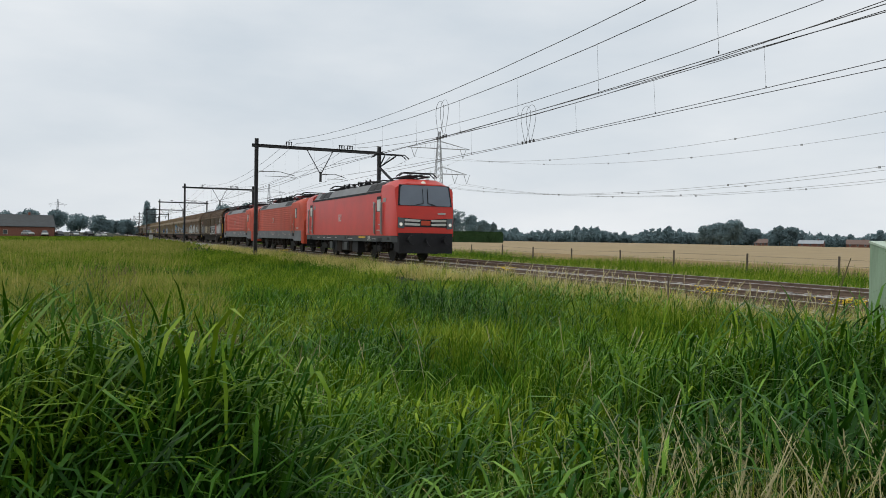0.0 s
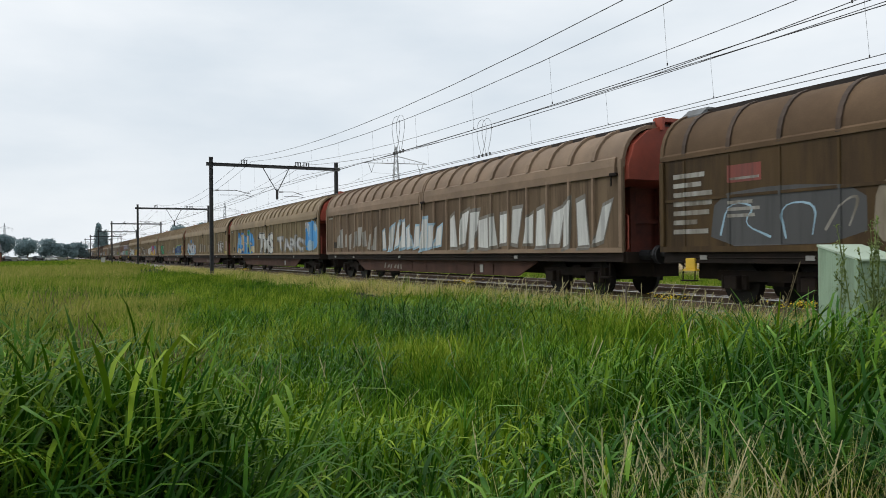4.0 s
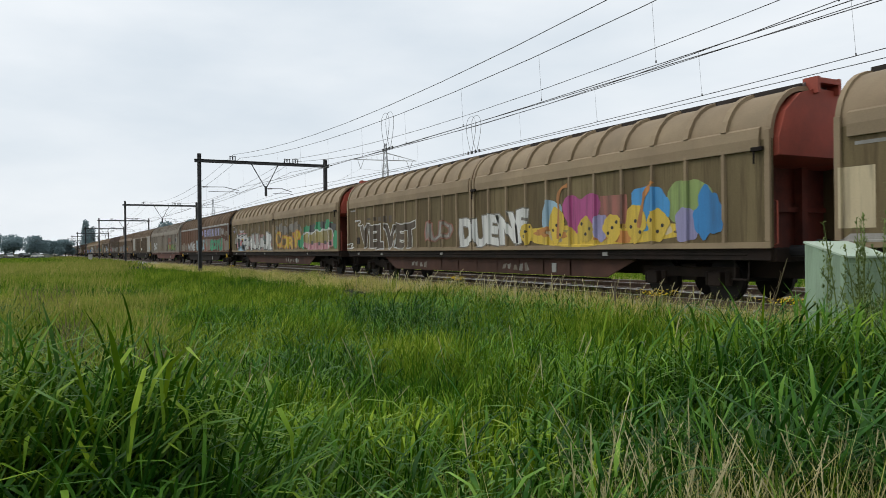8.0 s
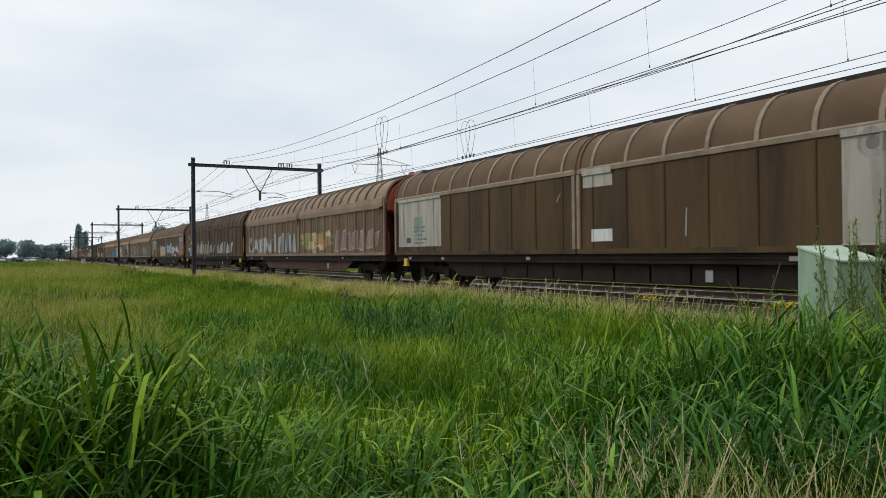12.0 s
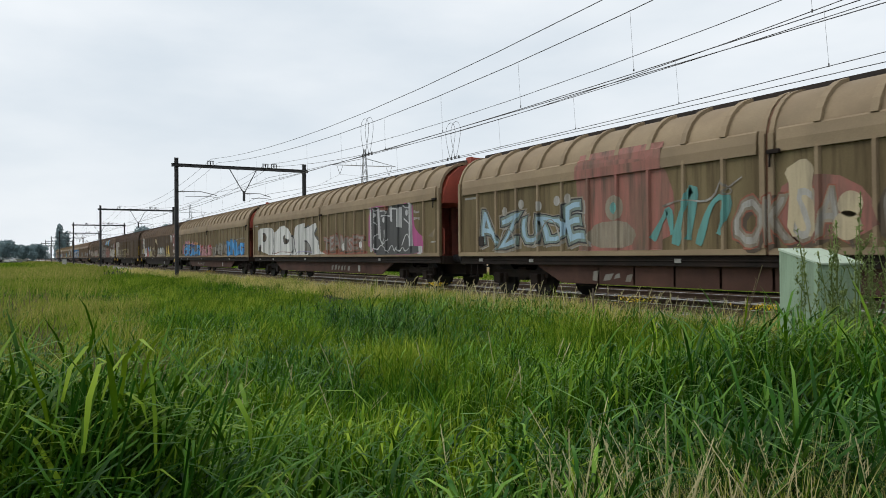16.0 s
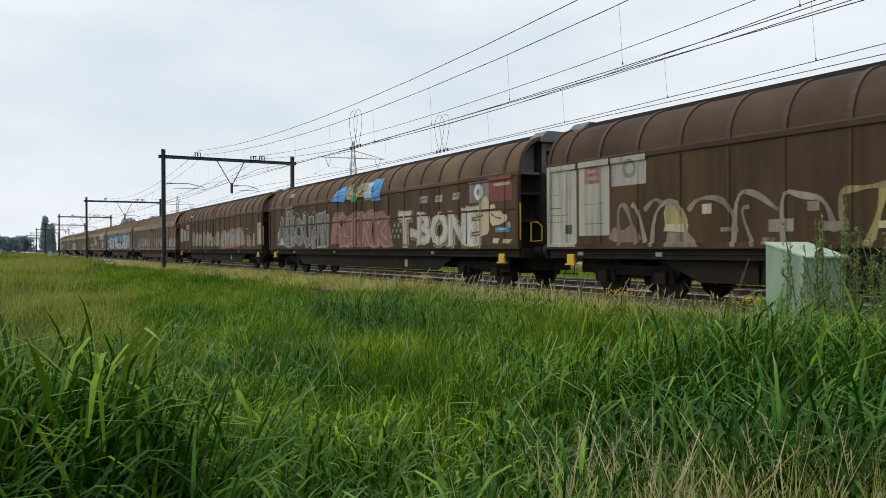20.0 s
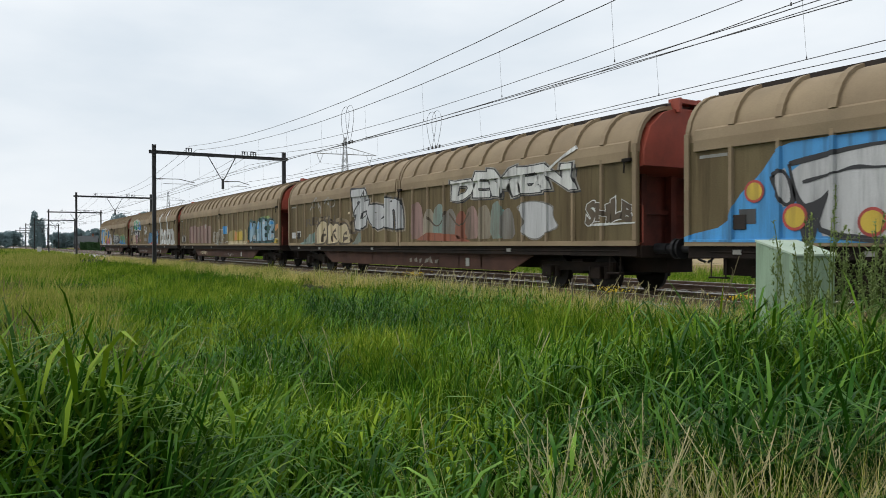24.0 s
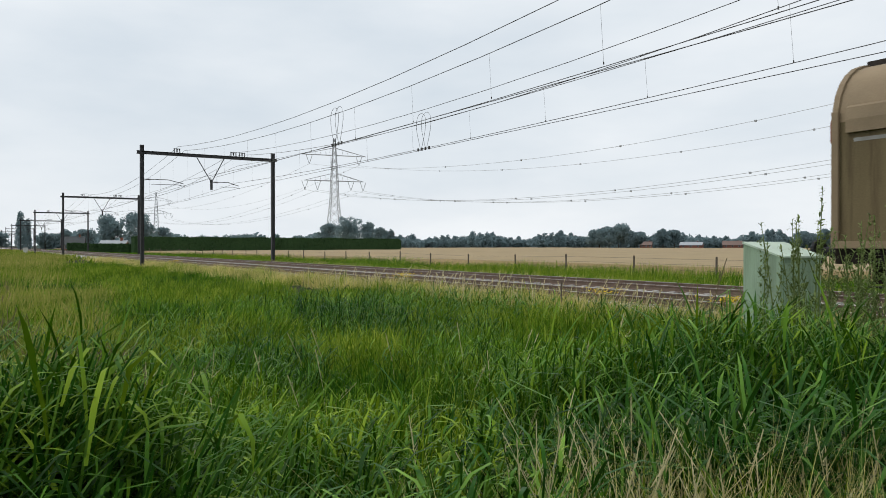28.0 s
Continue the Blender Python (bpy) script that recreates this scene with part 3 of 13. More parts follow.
def wire_loops(name, x, y, z_top, z_low):
    """Two flexible jumper cables standing up in loops from the contact wire to the catenary."""
    t = thing(name, "thin looped jumper cables standing on the overhead wire", "jumper cable", "jumper loops")
    for dx in (-0.2, 0.2):
        bm = bmesh.new()
        pts = []
        for i in range(25):
            a = math.pi * 1.5 + math.tau * i / 24
            s = 0.5 + 0.5 * math.sin(a)
            pts.append((x + dx + 0.62 * math.cos(a) * (0.2 + 0.8 * s), y + 0.1 * dx, z_low + (z_top - z_low) * s))
        tube(bm, pts, 0.009, 5)
        part("cable_loop", bm, M_WIRE, t)
    bm = bmesh.new()
    for dx in (-0.5, -0.16, 0.16, 0.5):
        box(bm, x + dx - 0.03, x + dx + 0.03, y - 0.03, y + 0.03, z_low - 0.04, z_low + 0.1)
    part("clamp", bm, M_WIRE, t)
    return t


wire_loops("jumper_loops", -30.4, 13.55, 7.28, 5.62)
wire_loops("jumper_loops", -29.8, 17.65, 7.33, 5.63)

# ---- high-voltage line ----
def pylon(scale=1.0):
    t = thing("lattice_pylon", "grey lattice power pylon with two wide cross-arms", "power pylon", "power pylons")

    def half(z):
        return np.interp(z, [0, 20, 30, 46], [3.6, 1.6, 1.25, 0.35]) * scale

    bm = bmesh.new()
    levels = [0, 5, 9.5, 13.5, 17, 20, 23, 26, 29, 32, 35, 38, 41, 44, 46]
    for sx in (-1, 1):
        for sy in (-1, 1):
            tube(bm, [(sx * half(z), sy * half(z), z * scale) for z in levels], 0.14 * scale, 4)
    part("leg_frame", bm, M_PYLON, t)
    bm = bmesh.new()
    for z0, z1 in zip(levels, levels[1:]):
        h0, h1 = half(z0), half(z1)
        for s in (-1, 1):
            for a in (-1, 1):
                tube(bm, [(s * h0, a * h0, z0 * scale), (s * h1, -a * h1, z1 * scale)], 0.075 * scale, 4)
                tube(bm, [(a * h0, s * h0, z0 * scale), (-a * h1, s * h1, z1 * scale)], 0.075 * scale, 4)
    part("bracing", bm, M_PYLON, t)
    for z, reach in ((28.5, 12.4), (39.0, 13.4)):
        bm = bmesh.new()
        for s in (-1, 1):
            for a in (-1, 1):
                tube(bm, [(a * half(z), s * half(z), z * scale), (0, s * reach * scale, z * scale)], 0.11 * scale, 4)
                tube(bm, [(a * half(z + 3), s * half(z + 3), (z + 3) * scale), (0, s * reach * scale, z * scale)], 0.09 * scale, 4)
            for k in range(1, 5):
                y = s * (1.3 + 2.2 * k) * scale
                tube(bm, [(0.5, y, z * scale), (-0.5, y, (z + 2.2 - 0.45 * k) * scale)], 0.07 * scale, 4)
        part("cross_arm", bm, M_PYLON, t)
    for z, ys in ((28.5, (12.2, 7.0)), (39.0, (10.4,))):
        for s in (-1, 1):
            for y in ys:
                bm = bmesh.new()
                for d in (-1, 1):
                    tube(bm, [(0, s * y + d * 1.3 * scale, z * scale), (0, s * y, (z - 3.8) * scale)], 0.11 * scale, 5)
                part("insulator_string", bm, M_PYLON, t)
    return t


P0, P1 = Vector((-283, 125, -0.8)), Vector((-15, 150, -0.8))
pylon_a = pylon()
heading = math.degrees(math.atan2((P1 - P0).y, (P1 - P0).x))
pylon_a.matrix_basis = pose(*P0, 0, 0, -10)
P2, P3 = Vector((-645, 126, -0.9)), Vector((-1135, -62, -1))
copy_thing(pylon_a, pose(*P1, 0, 0, heading))
copy_thing(pylon_a, pose(*P2, 0, 0, heading - 8))
copy_thing(pylon_a, pose(*P3, 0, 0, heading + 30))
SIDEWAYS = {0: -10.0, 1: heading, 2: heading - 8}
for a, b, ia, ib, sag in ((P0, P1, 0, 1, 10.0), (P2, P0, 2, 0, 9.0)):
    sa, sb = (Vector((-math.sin(radians(SIDEWAYS[k])), math.cos(radians(SIDEWAYS[k])), 0)) for k in (ia, ib))
    for z, ys in ((24.7, (12.2, 7.0)), (35.2, (10.4,))):
        for side in (-1, 1):
            for y in ys:
                bm = bmesh.new()
                p, q = a + sa * side * y + Vector((0, 0, z)), b + sb * side * y + Vector((0, 0, z))
                pts = [p.lerp(q, k / 24) - Vector((0, 0, sag * 4 * (k / 24) * (1 - k / 24))) for k in range(25)]
                tube(bm, pts, 0.04, 4)
                for k in range(2, 24, 3):
                    box(bm, pts[k].x - 0.2, pts[k].x + 0.2, pts[k].y - 0.16, pts[k].y + 0.16, pts[k].z - 0.24, pts[k].z + 0.16)
                tagged(part("power_line", bm, M_PYLON), "thin power line with spacers hung from the pylons", "power line", "power lines")


# ---- the train ----
def curve_side(y_side, z_low, z_eave, z_top, y_top, n=7):
    """Outline of a side that bends over into the roof, on the camera's side (negative y)."""
    path = [(-y_side, z_low), (-y_side, z_eave)]
    for i in range(1, n + 1):
        a = math.pi / 2 * i / n
        path.append((-(y_top + (y_side - y_top) * math.cos(a) ** 0.9), z_eave + (z_top - z_eave) * math.sin(a)))
    return path


def bogie(parent, x):
    b = part("bogie", box(box(box(bmesh.new(), -1.35, 1.35, -1.02, -0.92, 0.5, 0.72), -1.35, 1.35, 0.92, 1.02, 0.5, 0.72), -0.2, 0.2, -0.92, 0.92, 0.42, 0.78),
             M_UNDER, parent, "dusty dark steel bogie frame")
    b.matrix_basis = pose(x, 0, 0)
    for ax in (-0.9, 0.9):
        bm = bmesh.new()
        for s in (-1, 1):
            tube(bm, [(ax, s * 0.69, 0.46), (ax, s * 0.72, 0.46), (ax, s * 0.72, 0.46), (ax, s * 0.83, 0.46)], [0.49, 0.49, 0.46, 0.46], 20)
        tube(bm, [(ax, -1.0, 0.46), (ax, 1.0, 0.46)], 0.08, 10)
        part("wheelset", bm, M_WHEEL, b, "dark steel wheelset")
        for s in (-1, 1):
            bm = bmesh.new()
            box(bm, ax - 0.16, ax + 0.16, s * 1.08 - 0.09, s * 1.08 + 0.09, 0.32, 0.62, 0.03)
            for d in (-0.26, 0.26):
                tube(bm, [(ax + d, s * 1.02, 0.34), (ax + d, s * 1.02, 0.62)], 0.075, 8)
            part("axle_box", bm, M_UNDER, b)
    return b


def buffers(parent, x, out=0.62, z=1.05, mat=None):
    for s in (-1, 1):
        bm = bmesh.new()
        d = 1 if x > 0 else -1
        tube(bm, [(x, s * 0.875, z), (x + d * out * 0.55, s * 0.875, z), (x + d * out * 0.55, s * 0.875, z), (x + d * out * 0.9, s * 0.875, z),
                  (x + d * out * 0.9, s * 0.875, z), (x + d * out, s * 0.875, z)], [0.12, 0.12, 0.085, 0.085, 0.225, 0.215], 14)
        part("buffer", bm, mat or M_BLACK, parent, "round steel buffer")
    bm = bmesh.new()
    d = 1 if x > 0 else -1
    box(bm, min(x, x + d * 0.3), max(x, x + d * 0.3), -0.06, 0.06, z - 0.1, z + 0.06)
    tube(bm, [(x + d * 0.25, -0.08, z), (x + d * 0.5, -0.05, z - 0.25), (x + d * 0.62, 0, z - 0.3)], 0.03, 6)
    part("coupling_hook", bm, M_BLACK, parent)


def sliding_wall_wagon(length, side_mat, roof_mat, rib_mat, end_mat, under_mat, label, heavy, band, eaves=None, lines=None):
    """A long covered wagon with two sliding walls a side that bend over into the roof. heavy: thick ribs and a bold eaves rail;
    else flatter panels with a rail at half height (band) and a ladder on the open end."""
    # red ends get the shade-darkened red below the hood
    low_mat = M_REDSHADE if end_mat is M_REDEND else end_mat
    t = thing("covered_wagon", label, "goods wagon", "goods wagons")
    h = length / 2 - 0.62  # half length of the body
    ys, zl, ze, zt, yt = 1.45, 1.13, 3.18, 4.22, 0.34
    path = curve_side(ys, zl, ze, zt, yt)
    arc = path[1:]
    # inner box and floor
    bm = bmesh.new()
    inner = [(-1.33, 1.02), (-1.33, 3.2), (-0.9, 3.85), (-0.3, 4.12), (0.3, 4.12), (0.9, 3.85), (1.33, 3.2), (1.33, 1.02)]
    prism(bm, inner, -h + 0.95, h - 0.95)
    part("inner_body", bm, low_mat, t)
    # ridge along the top
    bm = bmesh.new()
    prism(bm, [(-0.46, 4.17), (-0.44, 4.3), (-0.38, 4.34), (0.38, 4.34), (0.44, 4.3), (0.46, 4.17)], -h + 0.05, h - 0.05)
    part("roof_ridge", bm, M_RIDGE if heavy else M_BLACKEND, t)
    # dark strip along each side of the ridge
    for side in (-1, 1):
        bm = bmesh.new()
        box(bm, -h + 0.05, h - 0.05, side * 0.485 - 0.03, side * 0.485 + 0.03, 4.16, 4.315, 0.01)
        part("ridge_strip", bm, M_BLACKEND, t, "dark strip along the roof ridge")
    bm = bmesh.new()
    box(bm, -h + 0.1, h - 0.1, -0.42, 0.42, 0.5, 0.98)
    part("centre_sill", bm, M_UNDER, t, "dark steel centre sill")
    n_rib = 11 if heavy else 9
    for side in (1, -1):
        turn = pose(0, 0, 0, 0, 0, 0 if side == 1 else 180)
        for half in (-1, 1):
            x0, x1 = (-h, -0.035) if half == -1 else (0.035, h)
            bm = bmesh.new()
            strip(bm, path[:2], x0, x1, 0.05)
            wall = part("sliding_wall", bm, side_mat, t)
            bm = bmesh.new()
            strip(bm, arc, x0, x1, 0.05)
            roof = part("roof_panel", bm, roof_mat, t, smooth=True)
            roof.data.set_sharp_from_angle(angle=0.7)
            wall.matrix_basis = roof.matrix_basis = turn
            if side == -1:
                continue
            # eaves rail, bottom rail, rail at half height
            bm = bmesh.new()
            if heavy:
                prism(bm, [(-ys - 0.058, 2.99), (-ys - 0.062, 3.2), (-ys - 0.028, 3.4), (-ys + 0.03, 3.44), (-ys + 0.03, 2.99)], x0 + (0.18 if half == 1 else 0.24), x1 - (0.18 if half == -1 else 0.24))
            else:
                prism(bm, [(-ys - 0.03, 3.12), (-ys - 0.035, 3.22), (-ys + 0.005, 3.26), (-ys + 0.01, 3.12)], x0, x1)
            part("eaves_rail", bm, eaves or roof_mat, wall)
            bm = bmesh.new()
            box(bm, x0, x1, -ys - 0.05, -ys + 0.005, zl - 0.02, zl + 0.1)
            part("bottom_rail", bm, rib_mat, wall)
            if band:
                bm = bmesh.new()
                box(bm, x0, x1, -ys - 0.022, -ys + 0.004, 2.2, 2.26)
                part("middle_rail", bm, side_mat, wall)
            # door edge posts
            for xe in (x0, x1):
                bm = bmesh.new()
                xa, xb = (xe, xe + 0.12) if xe < x1 - 0.1 else (xe - 0.12, xe)
                box(bm, xa, xb, -ys - 0.06, -ys + 0.004, zl + 0.1, 3.36 if heavy else 3.1, 0.012)
                part("edge_post", bm, eaves or rib_mat, wall)
            for xe in (x0, x1):
                bm = bmesh.new()
                xa, xb = (xe, xe + 0.1) if xe < x1 - 0.1 else (xe - 0.1, xe)
                strip(bm, [(y - 0.045 * math.sin(min(1, i / 4) * 0.9 + 0.6), z + 0.035 * i / 7) for i, (y, z) in enumerate(arc)], xa, xb, 0.09)
                part("roof_edge_band", bm, roof_mat, roof)
    # rusty strip in the joint between the two walls
    bm = bmesh.new()
    strip(bm, [(y - 0.02, z) for y, z in path], -0.03, 0.03, 0.03)
    part("door_joint", bm, M_RUSTBROWN, t, "rusty strip between the sliding walls")
    # ribs share one mesh
    w = 0.055 if heavy else 0.035
    d = 0.062 if heavy else 0.026
    bm = bmesh.new()
    prism(bm, [(-ys - d, zl + 0.09), (-ys - d, 3.08), (-ys + 0.003, 3.08), (-ys + 0.003, zl + 0.09)], -w, w)
    for v in bm.verts:
        if v.co.y < -ys - 0.01:
            v.co.x *= 0.62
    rib = part("side_rib", bm, rib_mat, t)
    bm = bmesh.new()
    lift = 0.07 if heavy else 0.036
    wide = 0.068 if heavy else 0.05
    low = 1 if heavy else 0
    strip(bm, [(y - lift * math.cos(math.pi / 2 * i / 7), z + lift * math.sin(math.pi / 2 * i / 7)) for i, (y, z) in enumerate(arc[:7]) if i >= low], -wide, wide, lift + 0.012)
    roof_rib = part("roof_rib", bm, lines or roof_mat, t)
    xs = [half * ((k + 0.5 + (0.5 if heavy else 0.0)) * (h - 0.1) / n_rib) for half in (-1, 1) for k in range(n_rib - (1 if heavy else 0))]
    for i, x in enumerate(xs):
        if i == 0:
            rib.matrix_basis = roof_rib.matrix_basis = pose(x, 0, 0)
        else:
            piece("side_rib", rib.data, t, pose(x, 0, 0))
            piece("roof_rib", roof_rib.data, t, pose(x, 0, 0))
    # ends
    for e in (-1, 1):
        turn = pose(0, 0, 0, 0, 0, 0 if e == 1 else 180)
        if heavy:
            bm = bmesh.new()
            hood = [(-1.4, 2.75), (-1.4, 3.2), (-1.2, 3.72), (-0.75, 4.08), (-0.3, 4.2), (0.3, 4.2), (0.75, 4.08), (1.2, 3.72), (1.4, 3.2), (1.4, 2.75)]
            loft(bm, [[(h - 0.96, y, z) for y, z in hood], [(h + (0.1 if heavy else -0.05), y * 0.97, z if z > 3 else z + 0.12) for y, z in hood]])
            part("end_hood", bm, end_mat, t).matrix_basis = turn
            bm = bmesh.new()
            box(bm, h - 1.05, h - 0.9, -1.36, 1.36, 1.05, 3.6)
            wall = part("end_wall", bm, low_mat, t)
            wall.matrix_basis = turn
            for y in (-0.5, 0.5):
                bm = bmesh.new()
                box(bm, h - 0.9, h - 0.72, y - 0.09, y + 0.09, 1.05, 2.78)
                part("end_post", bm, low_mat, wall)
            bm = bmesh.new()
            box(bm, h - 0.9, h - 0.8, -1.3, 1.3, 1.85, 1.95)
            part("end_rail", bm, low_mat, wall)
            if e == 1:
                bm = bmesh.new()
                for y in (-0.36, 0.28):
                    box(bm, h - 0.12, h + 0.2, y, y + 0.08, 4.1, 4.42)
                box(bm, h - 0.12, h + 0.2, -0.28, 0.28, 4.3, 4.4)
                box(bm, h - 0.1, h + 0.04, -0.3, 0.3, 3.6, 4.15)
                part("roof_bracket", bm, end_mat, t).matrix_basis = turn
                bm = bmesh.new()
                tube(bm, [(h - 0.5, -1.2, 3.0), (h - 0.1, -0.7, 4.05)], 0.025, 6)
                part("hood_rod", bm, end_mat, t).matrix_basis = turn
                for xe in (h - 0.22, 0.2):
                    bm = bmesh.new()
                    box(bm, xe - 0.16, xe + 0.1, -ys - 0.12, -ys - 0.05, 2.96, 3.04, 0.01)
                    tube(bm, [(xe - 0.1, -ys - 0.09, 3.0), (xe - 0.1, -ys - 0.1, 2.72)], 0.02, 6)
                    part("door_lock", bm, under_mat, t, "dark door lock under the eaves").matrix_basis = turn
        else:
            # shallow open end: dark wall, two full-height posts, shelf rails, grey corner gussets and a grey cap
            bm = bmesh.new()
            prism(bm, [(y * 1.03, z) for y, z in inner], h - 0.96, h - 0.42)
            wall = part("end_wall", bm, end_mat, t)
            wall.matrix_basis = turn
            for y in (-0.56, 0.56):
                bm = bmesh.new()
                box(bm, h - 0.42, h - 0.06, y - 0.075, y + 0.075, 1.12, 4.14, 0.015)
                part("end_post", bm, M_BLACKEND, wall)
                bm = bmesh.new()
                box(bm, h - 0.062, h - 0.05, y - 0.07, y + 0.07, 3.2, 4.1)
                part("post_plate", bm, M_SLATE, wall, "worn slate-grey plate on the end post")
            for z, m in ((1.86, M_BLACKEND), (2.6, M_BLACKEND), (3.16, M_SLATE)):
                bm = bmesh.new()
                box(bm, h - 0.42, h - 0.14, -1.38, -0.64, z, z + 0.07)
                box(bm, h - 0.42, h - 0.14, -0.48, 0.48, z, z + 0.07)
                box(bm, h - 0.42, h - 0.14, 0.64, 1.38, z, z + 0.07)
                part("end_rail", bm, m, wall)
            for q in (-1, 1):
                bm = bmesh.new()
                prism(bm, [(q * 0.66, 3.25), (q * 1.3, 3.25), (q * 1.16, 3.68), (q * 0.9, 3.92), (q * 0.66, 4.05)], h - 0.41, h - 0.36)
                part("end_gusset", bm, M_SLATE, wall, "slate-grey corner plate under the roof")
            bm = bmesh.new()
            box(bm, h - 0.41, h - 0.36, -0.47, 0.47, 3.3, 3.78)
            box(bm, h - 0.41, h - 0.1, -0.48, 0.48, 3.84, 4.1, 0.02)
            part("end_panel", bm, M_SLATE, wall, "slate-grey panel under the roof cap")
            bm = bmesh.new()
            prism(bm, [(-0.74, 4.06), (-0.72, 4.2), (-0.5, 4.37), (0.5, 4.37), (0.72, 4.2), (0.74, 4.06)], h - 0.5, h + 0.08)
            part("end_canopy", bm, M_SLATE, t, "slate-grey cap over the wagon end").matrix_basis = turn
        bm = bmesh.new()
        box(bm, h - 0.2, h + 0.02, -1.36, 1.36, 0.85, 1.12, 0.02)
        part("headstock", bm, under_mat, t).matrix_basis = turn
        if not heavy:
            for q in (-1, 1):
                bm = bmesh.new()
                tube(bm, [(h - 0.12, q * 1.4, 1.33), (h - 0.02, q * 1.42, 1.36), (h - 0.02, q * 1.42, 2.36), (h - 0.12, q * 1.4, 2.4)], 0.034, 6)
                part("handrail", bm, M_YELLOW, t, "yellow handrail").matrix_basis = turn
                bm = bmesh.new()
                tube(bm, [(h - 0.1, q * 0.98, 1.3), (h - 0.1, q * 0.98, 1.84), (h + 0.12, q * 0.92, 1.84), (h + 0.2, q * 0.84, 1.72), (h + 0.2, q * 0.84, 1.34), (h - 0.1, q * 0.94, 1.31)], 0.021, 6)
                part("handrail", bm, M_YELLOW, t, "bent yellow handrail").matrix_basis = turn
                bm = bmesh.new()
                box(bm, h - 0.98, h - 0.72, min(q * 1.47, q * 1.38), max(q * 1.47, q * 1.38), 0.74, 0.98, 0.02)
                box(bm, h - 1.02, h - 0.68, min(q * 1.5, q * 1.36), max(q * 1.5, q * 1.36), 0.71, 0.745)
                part("step_plate", bm, M_YELLOW, t, "yellow-painted step plate").matrix_basis = turn
        else:
            bm = bmesh.new()
            tube(bm, [(h - 0.1, -1.3, 1.15), (h + 0.02, -1.32, 1.2), (h + 0.02, -1.32, 2.0), (h - 0.15, -1.3, 2.05)], 0.02, 6)
            part("handrail", bm, end_mat, t).matrix_basis = turn
        buffers(t, e * (h + 0.0))
    # underframe
    for s in (-1, 1):
        bm = bmesh.new()
        box(bm, -h + 0.05, h - 0.05, s * 1.36 - 0.06, s * 1.36 + 0.06, 0.9, 1.1)
        box(bm, -h + 0.05, h - 0.05, s * 1.36 - 0.09, s * 1.36 + 0.09, 0.88, 0.905)
        part("sole_bar", bm, under_mat, t)
        bm = bmesh.new()
        loft(bm, [[(x, s * 1.3 - 0.02, 0.9), (x, s * 1.3 + 0.02, 0.9), (x, s * 1.3 + 0.02, zz), (x, s * 1.3 - 0.02, zz)]
                  for x, zz in ((-7.2, 0.84), (-6.2, 0.42), (6.2, 0.42), (7.2, 0.84))])
        for x in np.arange(-4.8, 5.0, 1.2):
            box(bm, x - 0.03, x + 0.03, s * 1.26 - 0.06, s * 1.26 + 0.02, 0.44, 0.9)
        part("truss_girder", bm, M_GIRDER if heavy and under_mat is M_UNDER else under_mat, t)
    bm = bmesh.new()
    box(bm, -0.9, 0.9, -0.7, 0.7, 0.5, 0.86, 0.04)
    part("brake_gear", bm, M_UNDER, t)
    bm = bmesh.new()
    tube(bm, [(2.0, -0.5, 0.62), (3.4, -0.5, 0.62)], 0.2, 12)
    part("air_tank", bm, M_UNDER, t)
    bm = bmesh.new()
    box(bm, -0.09, 0.09, -1.445, -1.42, 0.94, 1.03)
    plate = part("data_plate", bm, M_GREYEND, t, "small pale data plate")
    plate.matrix_basis = pose(-h + 3.7, 0, 0)
    for x in (h - 4.75, -2.2, -h + 1.2):
        piece("data_plate", plate.data, t, pose(x, 0, 0.01))
    if heavy:
        bm = bmesh.new()
        box(bm, -h + 1.05, -h + 1.42, -ys - 0.03, -ys + 0.004, 1.42, 1.7, 0.01)
        part("label_pocket", bm, M_BLACKEND, t, "small dark label pocket")
        bm = bmesh.new()
        box(bm, -h + 0.35, -h + 1.0, -ys - 0.006, -ys + 0.004, 2.84, 2.9)
        part("data_line", bm, M_GREYEND, t, "pale line of unreadable lettering")
    # brake rods and cables below the girder, grab steps by the bogies
    bm = bmesh.new()
    tube(bm, [(-6.0, -1.0, 0.36), (6.0, -1.0, 0.36)], 0.025, 6)
    tube(bm, [(-h + 0.6, -1.42, 0.99), (h - 0.6, -1.42, 0.99)], 0.02, 6)
    part("brake_rod", bm, M_UNDER, t)
    for x in (-h + 0.75, h - 0.75):
        bm = bmesh.new()
        for dx in (-0.17, 0.17):
            tube(bm, [(x + dx, -1.38, 0.9), (x + dx, -1.4, 0.5)], 0.016, 5)
        box(bm, x - 0.19, x + 0.19, -1.46, -1.3, 0.48, 0.51)
        part("shunter_step", bm, M_UNDER, t)
    bm = bmesh.new()
    box(bm, -0.1, 0.1, -1.345, -1.325, 0.5, 0.75, 0.01)
    lamp = part("inspection_plate", bm, M_GREYEND, t, "pale plate on the girder")
    lamp.matrix_basis = pose(4.1, 0, 0)
    for e in (-1, 1):
        bogie(t, e * (h - 2.55))
    return t


